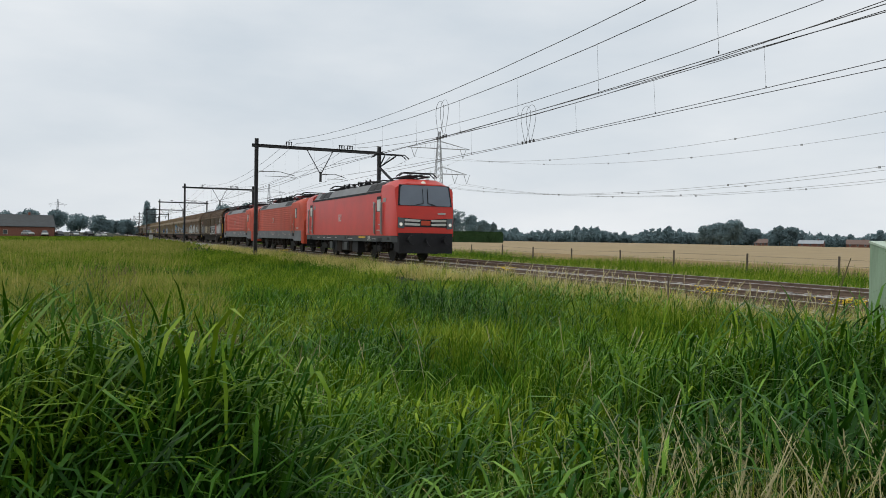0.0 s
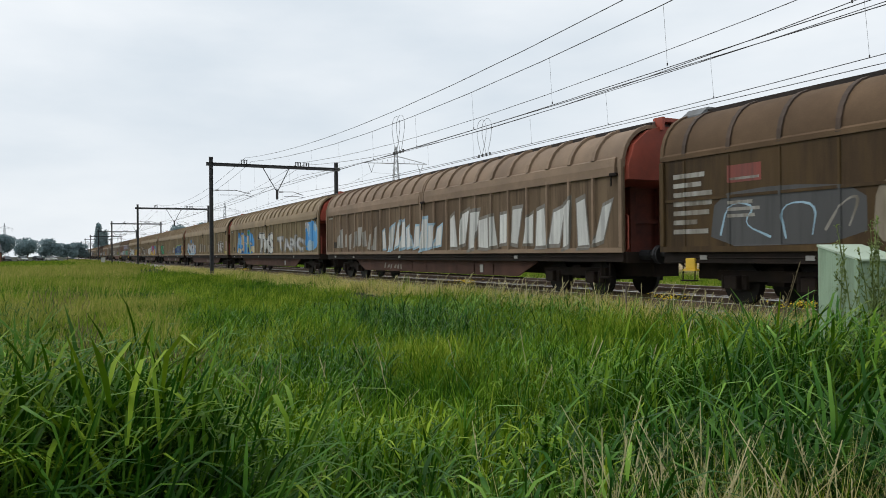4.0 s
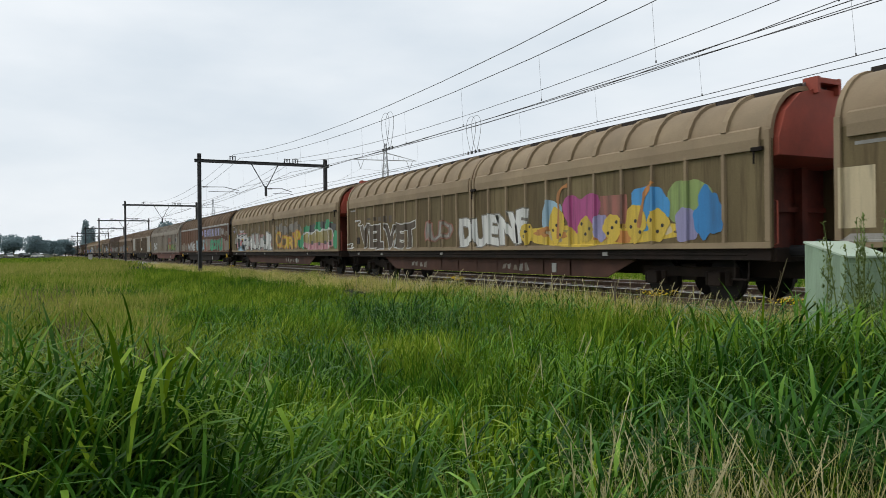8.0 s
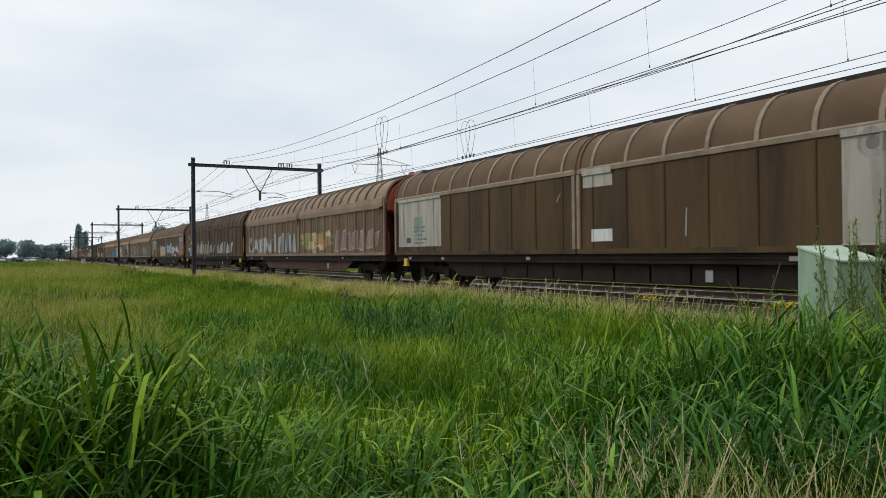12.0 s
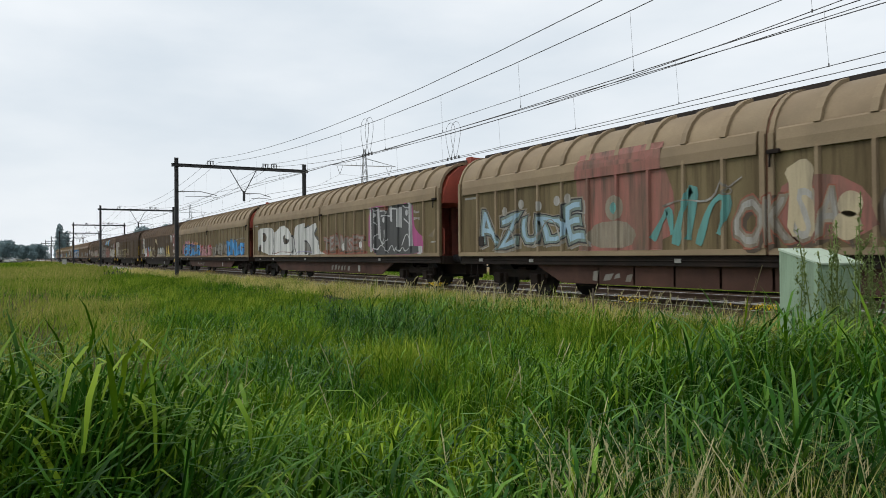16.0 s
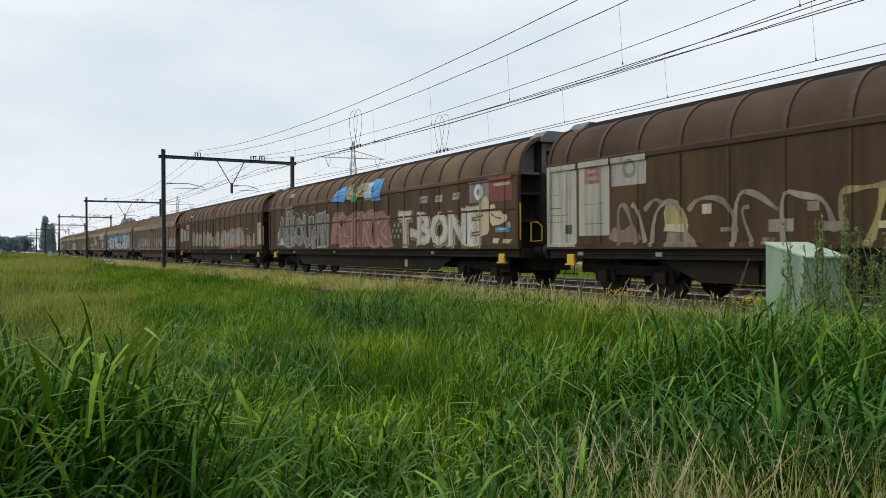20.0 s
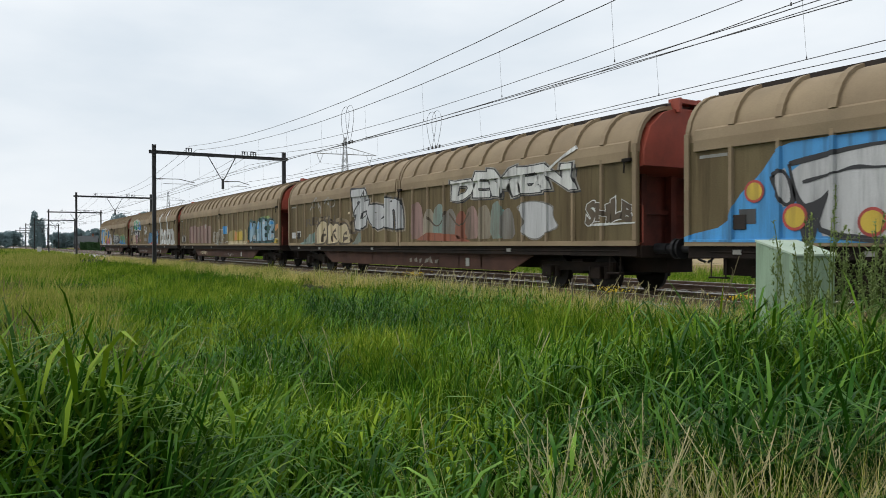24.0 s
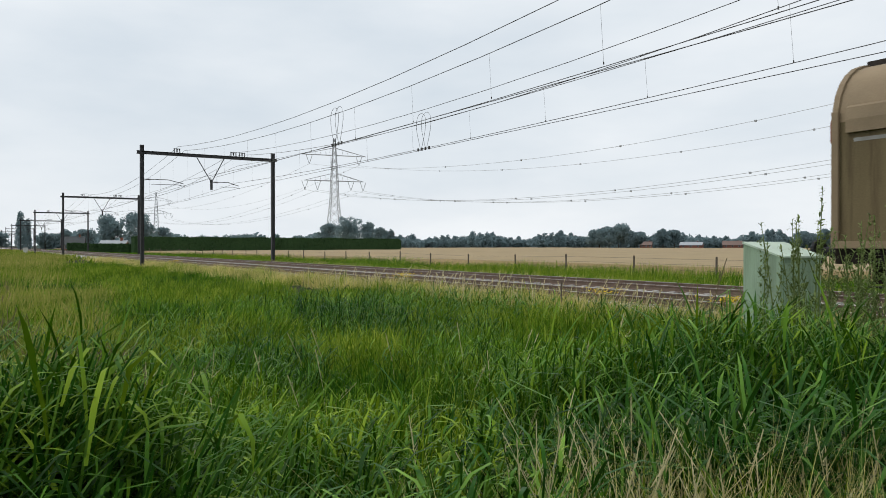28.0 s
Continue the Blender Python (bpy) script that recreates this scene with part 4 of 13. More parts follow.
def pantograph(parent, x, up, mat):
    """Single-arm pantograph on its base frame; up: height of the head over the folded place."""
    z0 = 3.95
    bm = bmesh.new()
    for y in (-0.55, 0.55):
        tube(bm, [(x - 1.0, y, z0 + 0.12), (x + 1.0, y, z0 + 0.12)], 0.04, 6)
    for dx in (-0.9, 0.9):
        tube(bm, [(x + dx, -0.6, z0 + 0.12), (x + dx, 0.6, z0 + 0.12)], 0.04, 6)
        for y in (-0.5, 0.5):
            for k in range(4):
                tube(bm, [(x + dx, y, z0 - 0.2 + 0.07 * k), (x + dx, y, z0 - 0.165 + 0.07 * k)], 0.085, 8)
    base = part("pantograph_base", bm, mat, parent, "pantograph frame on insulators")
    if up > 0.3:
        knee, head = (x - 1.35, 0, z0 + 0.2 + up * 0.52), (x + 0.35, 0, z0 + up)
    else:
        knee, head = (x - 1.55, 0, z0 + 0.18), (x + 0.75, 0, z0 + 0.3)
    bm = bmesh.new()
    tube(bm, [(x + 0.75, 0, z0 + 0.15), knee], 0.07, 8)
    tube(bm, [(x + 0.45, 0.15, z0 + 0.1), (knee[0] - 0.12, 0.1, knee[2] - 0.08)], 0.025, 6)
    part("lower_arm", bm, mat, parent)
    bm = bmesh.new()
    for y in (-0.3, 0.3):
        tube(bm, [(knee[0], 0, knee[2]), (head[0], y, head[2] - 0.1)], 0.04, 6)
    tube(bm, [(knee[0] + 0.05, 0, knee[2] - 0.06), (head[0], 0, head[2] - 0.15)], 0.018, 6)
    part("upper_arm", bm, mat, parent)
    for dx in (-0.18, 0.18):
        bm = bmesh.new()
        tube(bm, [(head[0] + dx, -0.98, head[2] - 0.2), (head[0] + dx, -0.75, head[2] - 0.02), (head[0] + dx, 0.75, head[2] - 0.02), (head[0] + dx, 0.98, head[2] - 0.2)], 0.03, 6)
        part("collector_strip", bm, M_BLACK, parent)
    return base


def loco_bogie(parent, x):
    bm = bmesh.new()
    for s in (-1, 1):
        loft(bm, [[(q, s * 1.05 - 0.07, z0), (q, s * 1.05 + 0.07, z0), (q, s * 1.05 + 0.07, z1), (q, s * 1.05 - 0.07, z1)]
                  for q, z0, z1 in ((-2.1, 0.62, 0.85), (-0.7, 0.62, 0.88), (-0.5, 0.45, 0.75), (0.5, 0.45, 0.75), (0.7, 0.62, 0.88), (2.1, 0.62, 0.85))])
    box(bm, -0.4, 0.4, -0.98, 0.98, 0.4, 0.7)
    b = part("bogie", bm, M_BLACK, parent, "black locomotive bogie")
    b.matrix_basis = pose(x, 0, 0)
    for ax in (-1.4, 1.4):
        bm = bmesh.new()
        for s in (-1, 1):
            tube(bm, [(ax, s * 0.69, 0.6), (ax, s * 0.73, 0.6), (ax, s * 0.73, 0.6), (ax, s * 0.84, 0.6)], [0.64, 0.64, 0.6, 0.6], 24)
        tube(bm, [(ax, -1.0, 0.6), (ax, 1.0, 0.6)], 0.1, 10)
        part("wheelset", bm, M_WHEEL, b, "dark steel wheelset")
        for s in (-1, 1):
            bm = bmesh.new()
            box(bm, ax - 0.2, ax + 0.2, s * 1.14 - 0.1, s * 1.14 + 0.1, 0.42, 0.8, 0.04)
            for d in (-0.38, 0.38):
                tube(bm, [(ax + d, s * 1.12, 0.62), (ax + d, s * 1.12, 1.0)], 0.12, 10)
            tube(bm, [(ax, s * 1.26, 0.6), (ax + (0.75 if ax < 0 else -0.75), s * 1.26, 0.85)], 0.05, 6)
            part("axle_box", bm, M_UNDER, b)
    return b


def cab_section(x, half, z0, z_mid, z_roof, y_roof):
    """Ring round a locomotive body at x."""
    rise = z_roof - z_mid
    pts = [(-half, z0), (-half, z_mid), (-half + 0.05, z_mid + 0.36 * rise), (-y_roof, z_roof - 0.22 * rise), (-y_roof + 0.32, z_roof)]
    return [(x, y, z) for y, z in pts] + [(x, -y, z) for y, z in pts[::-1]]


def front_loco():
    """Smooth-sided red electric locomotive with a flat raked front, pantograph up."""
    t = thing("electric_locomotive", "bright red electric locomotive, grey skirt, one pantograph raised", "locomotive", "locomotives")
    L = 8.55
    # body shell; the nose rakes back above the lamps
    rings = []
    for x, half, z_mid, z_roof, yr in ((-L + 0.02, 1.42, 2.1, 2.2, 1.2), (-L + 0.25, 1.47, 3.34, 3.66, 1.2), (-L + 0.8, 1.5, 3.45, 3.9, 1.1), (-L + 2.0, 1.5, 3.45, 3.94, 1.05)):
        rings.append(cab_section(x, half, 1.22, z_mid, z_roof, yr))
    front = [cab_section(-r[0][0], -r[0][1], 1.22, r[1][2], r[4][2], -r[3][1]) for r in rings[::-1]]
    bm = bmesh.new()
    loft(bm, rings)
    part("rear_cab", bm, M_DBRED, t, "red cab shell", True).data.set_sharp_from_angle(angle=0.62)
    bm = bmesh.new()
    loft(bm, front)
    part("front_cab", bm, M_DBRED, t, "red cab shell", True).data.set_sharp_from_angle(angle=0.62)
    bm = bmesh.new()
    prism(bm, [(-1.5, 1.22), (-1.5, 3.32), (-1.42, 3.4), (1.42, 3.4), (1.5, 3.32), (1.5, 1.22)], -L + 2.0, L - 2.0)
    part("side_wall", bm, M_DBRED, t, "smooth red side wall")
    bm = bmesh.new()
    prism(bm, [(-1.43, 3.4), (-1.12, 3.84), (1.12, 3.84), (1.43, 3.4)], -L + 2.0, L - 2.0)
    part("roof_slope", bm, M_ROOFGREY, t, "grey sloping roof edge")
    bm = bmesh.new()
    box(bm, -L + 2.0, L - 2.0, -1.52, -1.46, 3.3, 3.4)
    part("roof_gutter", bm, M_BLACK, t)
    for x in (-5.4, 4.1):
        for k in range(2):
            bm = bmesh.new()
            loft(bm, [[(x + k * 1.15 + d, -1.415, 3.46), (x + k * 1.15 + d, -1.16, 3.81), (x + k * 1.15 + d, -1.13, 3.81), (x + k * 1.15 + d, -1.39, 3.46)] for d in (0, 1.05)])
            part("roof_grille", bm, M_BLACK, t)
    bm = bmesh.new()
    loft(bm, [[(x, -hw, 0.92), (x, -hw, 1.22), (x, hw, 1.22), (x, hw, 0.92)] for x, hw in ((-L + 0.05, 1.38), (-L + 0.6, 1.495), (L - 0.6, 1.495), (L - 0.05, 1.38))])
    part("skirt", bm, M_LOCOGREY, t, "grey lower skirt")
    for d in (-1, 1):
        turn = pose(0, 0, 0, 0, 0, 0 if d == 1 else 180)
        bm = bmesh.new()
        loft(bm, [[(L - 0.35, -1.44, z0), (L - 0.35, 1.44, z0), (L - 0.35, 1.44, z1), (L - 0.35, -1.44, z1)] for z0, z1 in ((0.5, 1.36),)] +
             [[(L + 0.1, -1.34, 0.42), (L + 0.1, 1.34, 0.42), (L + 0.1, 1.34, 1.36), (L + 0.1, -1.34, 1.36)]])
        part("apron", bm, M_BLACK, t, "black front apron").matrix_basis = turn

        def on_nose(z):
            return np.interp(z, [2.2, 3.66, 3.9], [L - 0.02, L - 0.25, L - 0.8])

        bm = bmesh.new()
        q = [(-1.24, 2.64), (1.24, 2.64), (1.29, 2.72), (1.2, 3.5), (1.1, 3.58), (-1.1, 3.58), (-1.2, 3.5), (-1.29, 2.72)]
        loft(bm, [[(on_nose(z) - 0.02, y, z) for y, z in q], [(on_nose(z) + 0.035, y, z) for y, z in q]])
        glass = part("windscreen", bm, M_SCREEN, t, "wide windscreen, grey sky reflection put into its colour")
        glass.matrix_basis = turn
        bm = bmesh.new()
        for y in (-0.12, 0.12):
            tube(bm, [(on_nose(2.66) + 0.06, 4 * y, 2.66), (on_nose(2.75) + 0.06, y, 2.75), (on_nose(3.4) + 0.06, y, 3.4)], 0.022, 5)
        part("wiper", bm, M_BLACK, glass)
        for s in (-1, 1):
            bm = bmesh.new()
            for za, zb in ((1.7, 1.8), (1.88, 1.98)):
                q = [(s * 0.3, za), (s * 1.05, za + 0.02), (s * 1.05, zb + 0.03), (s * 0.27, zb)]
                loft(bm, [[(L - 0.06, y, z) for y, z in q], [(L + 0.015, y, z) for y, z in q]])
            part("lamp_trim", bm, M_WHITEPAINT, t, "white stripe beside the headlamp").matrix_basis = turn
            bm = bmesh.new()
            q = [(s * 1.08, 1.56), (s * 1.38, 1.6), (s * 1.38, 2.08), (s * 1.08, 2.04)]
            loft(bm, [[(L - 0.1, y, z) for y, z in q], [(L + 0.02, y, z) for y, z in q]])
            lamp = part("headlamp", bm, M_GLASS, t, "glazed headlamp housing")
            lamp.matrix_basis = turn
            bm = bmesh.new()
            tube(bm, [(L + 0.015, s * 1.24, 1.76), (L + 0.035, s * 1.24, 1.76)], 0.075, 14)
            part("lens", bm, M_LENS, lamp, "lit round headlamp lens")
        bm = bmesh.new()
        box(bm, L - 0.05, L + 0.02, -0.24, 0.24, 1.72, 1.94, 0.02)
        part("emblem", bm, M_ORRED, t, "small red emblem plate").matrix_basis = turn
        bm = bmesh.new()
        tube(bm, [(on_nose(3.72) - 0.05, 0, 3.7), (on_nose(3.72) + 0.07, 0, 3.7)], 0.1, 12)
        part("top_lamp", bm, M_LENS, t, "round lit top lamp").matrix_basis = turn
        bm = bmesh.new()
        box(bm, L - 0.02, L + 0.02, 0.62, 1.0, 2.24, 2.32)
        part("number_bar", bm, M_WHITEPAINT, t, "small white bar of lettering").matrix_basis = turn
        bm = bmesh.new()
        q = [(-1.36, 2.62), (1.36, 2.62), (1.27, 3.6), (-1.27, 3.6)]
        loft(bm, [[(on_nose(z) - 0.02, y, z) for y, z in q], [(on_nose(z) + 0.02, y, z) for y, z in q]])
        part("windscreen_surround", bm, M_BLACK, t, "black windscreen surround").matrix_basis = turn
        bm = bmesh.new()
        q = [(-1.08, 1.64), (1.08, 1.64), (1.08, 2.06), (0.3, 2.0), (-0.3, 2.0), (-1.08, 2.06)]
        loft(bm, [[(L - 0.06, y, z) for y, z in q], [(L + 0.006, y, z) for y, z in q]])
        part("lamp_band", bm, M_BLACK, t, "black band between the headlamps").matrix_basis = turn
        buffers(t, d * L, 0.65)
        # cab door and window, both sides
        for s in (-1, 1):
            bm = bmesh.new()
            xd = 6.25 if d == 1 else -6.85
            box(bm, xd - 0.36, xd + 0.36, s * 1.505 - 0.006, s * 1.505 + 0.006, 1.25, 3.2)
            door = part("cab_door", bm, M_DBRED, t, "red cab door")
            bm = bmesh.new()
            box(bm, xd - 0.3, xd + 0.3, s * 1.512 - 0.008, s * 1.512 + 0.008, 2.38, 3.12, 0.006)
            sash = part("door_window", bm, M_BLACK, door, "black-framed door window")
            bm = bmesh.new()
            box(bm, xd - 0.24, xd + 0.27, s * 1.522 - 0.003, s * 1.522 + 0.003, 2.4, 2.97)
            part("blind", bm, M_PALEGLASS, sash, "cream blind drawn down")
            bm = bmesh.new()
            tube(bm, [(xd + 0.1, s * 1.54, 1.75), (xd + 0.33, s * 1.54, 1.75)], 0.022, 6)
            part("door_handle", bm, M_SILVER, door)
            bm = bmesh.new()
            box(bm, xd - 0.3, xd + 0.3, s * 1.514 - 0.006, s * 1.514 + 0.006, 1.46, 1.5)
            part("door_tread", bm, M_WHITEPAINT, door)
            bm = bmesh.new()
            box(bm, xd + 0.62, xd + 1.0, s * 1.508 - 0.006, s * 1.508 + 0.006, 2.82, 3.02)
            part("grey_plate", bm, M_GREYEND, t, "small pale plate beside the cab door")
            bm = bmesh.new()
            box(bm, xd - 0.86, xd - 0.68, s * 1.508 - 0.02, s * 1.508 + 0.02, 2.6, 2.88, 0.01)
            part("side_lamp", bm, M_SILVER, t, "small side lamp")
            for dx in (-0.5, 0.5):
                bm = bmesh.new()
                tube(bm, [(xd + dx, s * 1.5, 1.3), (xd + dx, s * 1.57, 1.35), (xd + dx, s * 1.57, 2.75), (xd + dx, s * 1.5, 2.8)], 0.05, 8)
                part("grab_rail", bm, M_GREYEND, door, "dull grey grab rail")
            bm = bmesh.new()
            for z in (0.35, 0.65, 0.95):
                box(bm, xd - 0.25, xd + 0.25, s * 1.44 - 0.08, s * 1.44 + 0.08, z, z + 0.03)
            for dx in (-0.25, 0.25):
                tube(bm, [(xd + dx, s * 1.5, 0.35), (xd + dx, s * 1.5, 1.0)], 0.02, 5)
            part("step", bm, M_BLACK, door)
    # side emblem: plain frame, small plates on the skirt
    bm = bmesh.new()
    box(bm, -0.7, -0.14, -1.512, -1.498, 2.0, 2.38)
    e = part("emblem", bm, M_WHITEPAINT, t, "small white-framed square emblem")
    bm = bmesh.new()
    box(bm, -0.65, -0.19, -1.52, -1.51, 2.05, 2.33)
    part("emblem_field", bm, M_DBRED, e)
    for x0, x1, z0, z1 in ((-0.6, -0.45, 2.1, 2.28), (-0.38, -0.24, 2.1, 2.17), (-0.38, -0.24, 2.21, 2.28)):
        bm = bmesh.new()
        box(bm, x0, x1, -1.526, -1.518, z0, z1)
        part("emblem_bar", bm, M_WHITEPAINT, e)
    for x, w, z in ((-5.4, 0.6, 1.06), (-3.9, 0.35, 1.04), (-3.1, 0.9, 1.05), (-1.4, 0.4, 1.07), (1.2, 0.3, 1.03), (1.55, 0.4, 1.03), (4.6, 0.35, 1.16), (4.6, 0.35, 1.1), (4.6, 0.35, 1.04), (4.5, 0.6, 0.98), (5.3, 0.5, 1.04)):
        bm = bmesh.new()
        box(bm, x, x + w, -1.508, -1.49, z, z + 0.03)
        part("skirt_marking", bm, M_WHITEPAINT, t, "small white plate of unreadable lettering")
    bm = bmesh.new()
    box(bm, 3.1, 4.2, -1.508, -1.49, 1.08, 1.17)
    part("warning_stripe", bm, M_YELLOW, t, "yellow stripe on the skirt")
    for x, w, m in ((-2.4, 0.8, M_BLACK), (-1.5, 0.9, M_UNDER), (-0.5, 1.2, M_BLACK), (0.8, 0.5, M_UNDER), (1.4, 1.0, M_BLACK)):
        bm = bmesh.new()
        box(bm, x, x + w, -1.32, 1.32, 0.32 + 0.06 * math.sin(x * 9), 0.92, 0.04)
        part("equipment_box", bm, m, t)
    for x, w, z in ((-3.2, 0.16, 1.02), (-2.75, 0.16, 1.02), (0.55, 0.2, 1.02), (1.05, 0.2, 1.02), (6.1, 0.55, 0.98), (7.4, 0.35, 1.02), (-7.2, 0.4, 1.0)):
        bm = bmesh.new()
        box(bm, x, x + w, -1.506, -1.48, z, z + 0.13, 0.01)
        part("skirt_opening", bm, M_BLACK, t, "small dark opening in the skirt")
    for x, w in ((-2.6, 0.55), (0.3, 0.6)):
        bm = bmesh.new()
        box(bm, x, x + w, -1.47, -1.33, 0.42, 0.84, 0.03)
        part("equipment_cover", bm, M_LOCOGREY, t, "grey cover with pale marks")
    roof_gear(t, M_BLACK)
    pantograph(t, 3.25, 1.55, M_BLACK)
    pantograph(t, -5.0, 0.0, M_BLACK)
    pantograph(t, 6.6, 0.0, M_BLACK)
    for x in (-5.0, 5.0):
        loco_bogie(t, x)
    return t


def roof_gear(t, mat):
    """Insulators, busbars, switches and hatches along the middle of a locomotive roof."""
    for i, (x, r, hh) in enumerate(((-3.3, 0.12, 0.26), (-2.75, 0.16, 0.3), (-2.2, 0.12, 0.34), (-1.7, 0.2, 0.28), (-1.1, 0.14, 0.34), (-0.5, 0.26, 0.28), (0.2, 0.13, 0.3), (0.7, 0.18, 0.32), (1.4, 0.14, 0.34), (1.9, 0.12, 0.3), (2.3, 0.2, 0.26))):
        bm = bmesh.new()
        y = -0.45 - 0.2 * (i % 2)
        for k in range(5):
            tube(bm, [(x, y, 3.82 + hh * k / 5), (x, y, 3.82 + hh * (k + 0.55) / 5)], r * 0.62 * (1 - 0.04 * k), 9)
        tube(bm, [(x, y, 3.8), (x, y, 3.86 + hh)], r * 0.3, 6)
        part("roof_insulator", bm, mat, t)
    bm = bmesh.new()
    tube(bm, [(-3.8, -0.5, 4.12), (-2.2, -0.62, 4.2), (-0.6, -0.5, 4.14), (0.4, -0.4, 4.2), (2.6, -0.5, 4.12)], 0.03, 6)
    tube(bm, [(-2.9, 0.3, 4.1), (2.4, 0.35, 4.16)], 0.03, 6)
    part("roof_busbar", bm, mat, t)
    for x0, x1, y0, y1, z in ((0.85, 1.7, -0.6, 0.1, 4.06), (-0.95, -0.1, -0.8, -0.2, 4.0), (-1.95, -1.5, -0.3, 0.5, 4.05), (2.2, 2.9, -0.2, 0.6, 4.0)):
        bm = bmesh.new()
        box(bm, x0, x1, y0, y1, 3.8, z, 0.04)
        part("roof_box", bm, mat, t)
    for x in (-3.0, -2.0, -0.2, 1.1, 1.8):
        bm = bmesh.new()
        tube(bm, [(x, -0.72, 3.82), (x + 0.1, -0.72, 4.08), (x + 0.55, -0.62, 4.12)], 0.035, 6)
        tube(bm, [(x + 0.5, -0.66, 4.02), (x + 0.6, -0.66, 4.22)], 0.05, 6)
        part("isolator_arm", bm, mat, t)
    for x in (-3.9, -1.3, 1.2, 3.8):
        bm = bmesh.new()
        box(bm, x - 0.02, x + 0.02, -1.14, -1.1, 3.68, 3.86)
        part("roof_eye", bm, M_BLACK, t)


def ribbed_loco(arm_mat):
    """Orange-red electric locomotive with ribbed sides and a slanted cab front."""
    t = thing("electric_locomotive", "faded orange-red electric locomotive with ribbed sides, pantographs down", "locomotive", "locomotives")
    L = 19.58 / 2 - 0.62
    for d in (-1, 1):
        turn = pose(0, 0, 0, 0, 0, 0 if d == 1 else 180)
        bm = bmesh.new()
        loft(bm, [cab_section(x, half, 1.5, zm, zr, yr) for x, half, zm, zr, yr in
                  ((L - (3.3 if d == 1 else 2.5), 1.49, 3.25, 3.82, 0.95), (L - 1.1, 1.49, 3.25, 3.8, 1.05), (L - 0.8, 1.47, 3.15, 3.62, 1.1), (L - 0.05, 1.34, 2.1, 2.38, 1.1))])
        cab = part("cab", bm, M_ORRED, t, "slanted orange-red cab", True)
        cab.data.set_sharp_from_angle(angle=0.6)
        cab.matrix_basis = turn
        bm = bmesh.new()
        loft(bm, [[(x, -half, 0.8), (x, -half, 1.502), (x, half, 1.502), (x, half, 0.8)] for x, half in ((L - 2.5, 1.49), (L - 0.8, 1.475), (L - 0.42, 1.44))])
        part("cab_skirt", bm, M_SKIRTGREY, t, "grey cab skirt").matrix_basis = turn
        bm = bmesh.new()
        loft(bm, [[(x, -half, 0.62 if d == 1 else 0.88), (x, -half, 1.52), (x, half, 1.52), (x, half, 0.62 if d == 1 else 0.88)] for x, half in ((L - 0.42, 1.442), (L - 0.2, 1.4), (L - 0.04, 1.33))])
        part("front_valance", bm, M_ORRED if d == 1 else M_SKIRTGREY, t, "orange-red lower front" if d == 1 else "grey lower front").matrix_basis = turn
        bm = bmesh.new()

        def nose(z):
            return np.interp(z, [2.38, 3.62, 3.8], [L - 0.05, L - 0.8, L - 1.1])

        q = [(-1.12, 2.62), (1.12, 2.62), (1.0, 3.4), (-1.0, 3.4)]
        loft(bm, [[(nose(z) - 0.03, y, z) for y, z in q], [(nose(z) + 0.04, y, z) for y, z in q]])
        part("windscreen", bm, M_GLASS, t, "dark slanted windscreen").matrix_basis = turn
        bm = bmesh.new()
        q = [(-1.1, 1.62), (1.1, 1.62), (1.1, 2.2), (-1.1, 2.2)]
        loft(bm, [[(L - 0.08, y, z) for y, z in q], [(L - 0.01, y, z) for y, z in q]])
        part("front_band", bm, M_WHITEPAINT, t, "white band across the front").matrix_basis = turn
        for s in (-1, 1):
            bm = bmesh.new()
            tube(bm, [(L - 0.02, s * 0.95, 1.75), (L + 0.02, s * 0.95, 1.75)], 0.11, 12)
            part("headlamp", bm, M_SILVER, t, "unlit round headlamp").matrix_basis = turn
            xd = L - 2.65 if d == 1 else -L + 1.95
            bm = bmesh.new()
            box(bm, xd - 0.31, xd + 0.31, s * 1.498 - 0.006, s * 1.498 + 0.006, 1.52, 3.1)
            door = part("cab_door", bm, M_ORRED, t, "orange-red cab door")
            bm = bmesh.new()
            xw = L - 1.8 if d == 1 else -L + 1.32
            box(bm, xw - 0.25, xw + 0.25, s * 1.5 - 0.012, s * 1.5 + 0.012, 2.36, 3.06, 0.011)
            frame_ob = part("cab_window", bm, M_BLACK, t, "black-framed cab side window")
            bm = bmesh.new()
            box(bm, xw - 0.215, xw + 0.215, s * 1.513 - 0.004, s * 1.513 + 0.004, 2.4, 3.02)
            # pane coloured pale to show reflected sky
            part("pane", bm, M_PALEGLASS, frame_ob, "pale pane, sky reflection put into its colour")
            bm = bmesh.new()
            tube(bm, [(xd - d * 0.15, s * 1.53, 1.95), (xd + d * 0.05, s * 1.53, 1.95)], 0.02, 6)
            part("door_handle", bm, M_SILVER, door)
            for dx in (-0.42, 0.42):
                bm = bmesh.new()
                tube(bm, [(xd + dx, s * 1.49, 1.35), (xd + dx, s * 1.555, 1.4), (xd + dx, s * 1.555, 2.6), (xd + dx, s * 1.49, 2.65)], 0.03, 6)
                part("grab_rail", bm, M_FADEDRAIL, door, "faded pinkish grab rail")
            bm = bmesh.new()
            box(bm, xd - 0.24, xd + 0.24, s * 1.5 - 0.02, s * 1.5 + 0.02, 1.12, 1.32, 0.01)
            part("step_hole", bm, M_BLACK, door)
        buffers(t, d * (L - 0.03), 0.62)
    bm = bmesh.new()
    prism(bm, [(-1.44, 1.5), (-1.44, 3.28), (1.44, 3.28), (1.44, 1.5)], -L + 2.5, L - 3.3)
    core = part("side_wall", bm, M_ORRED, t, "ribbed orange-red side wall")
    bm = bmesh.new()
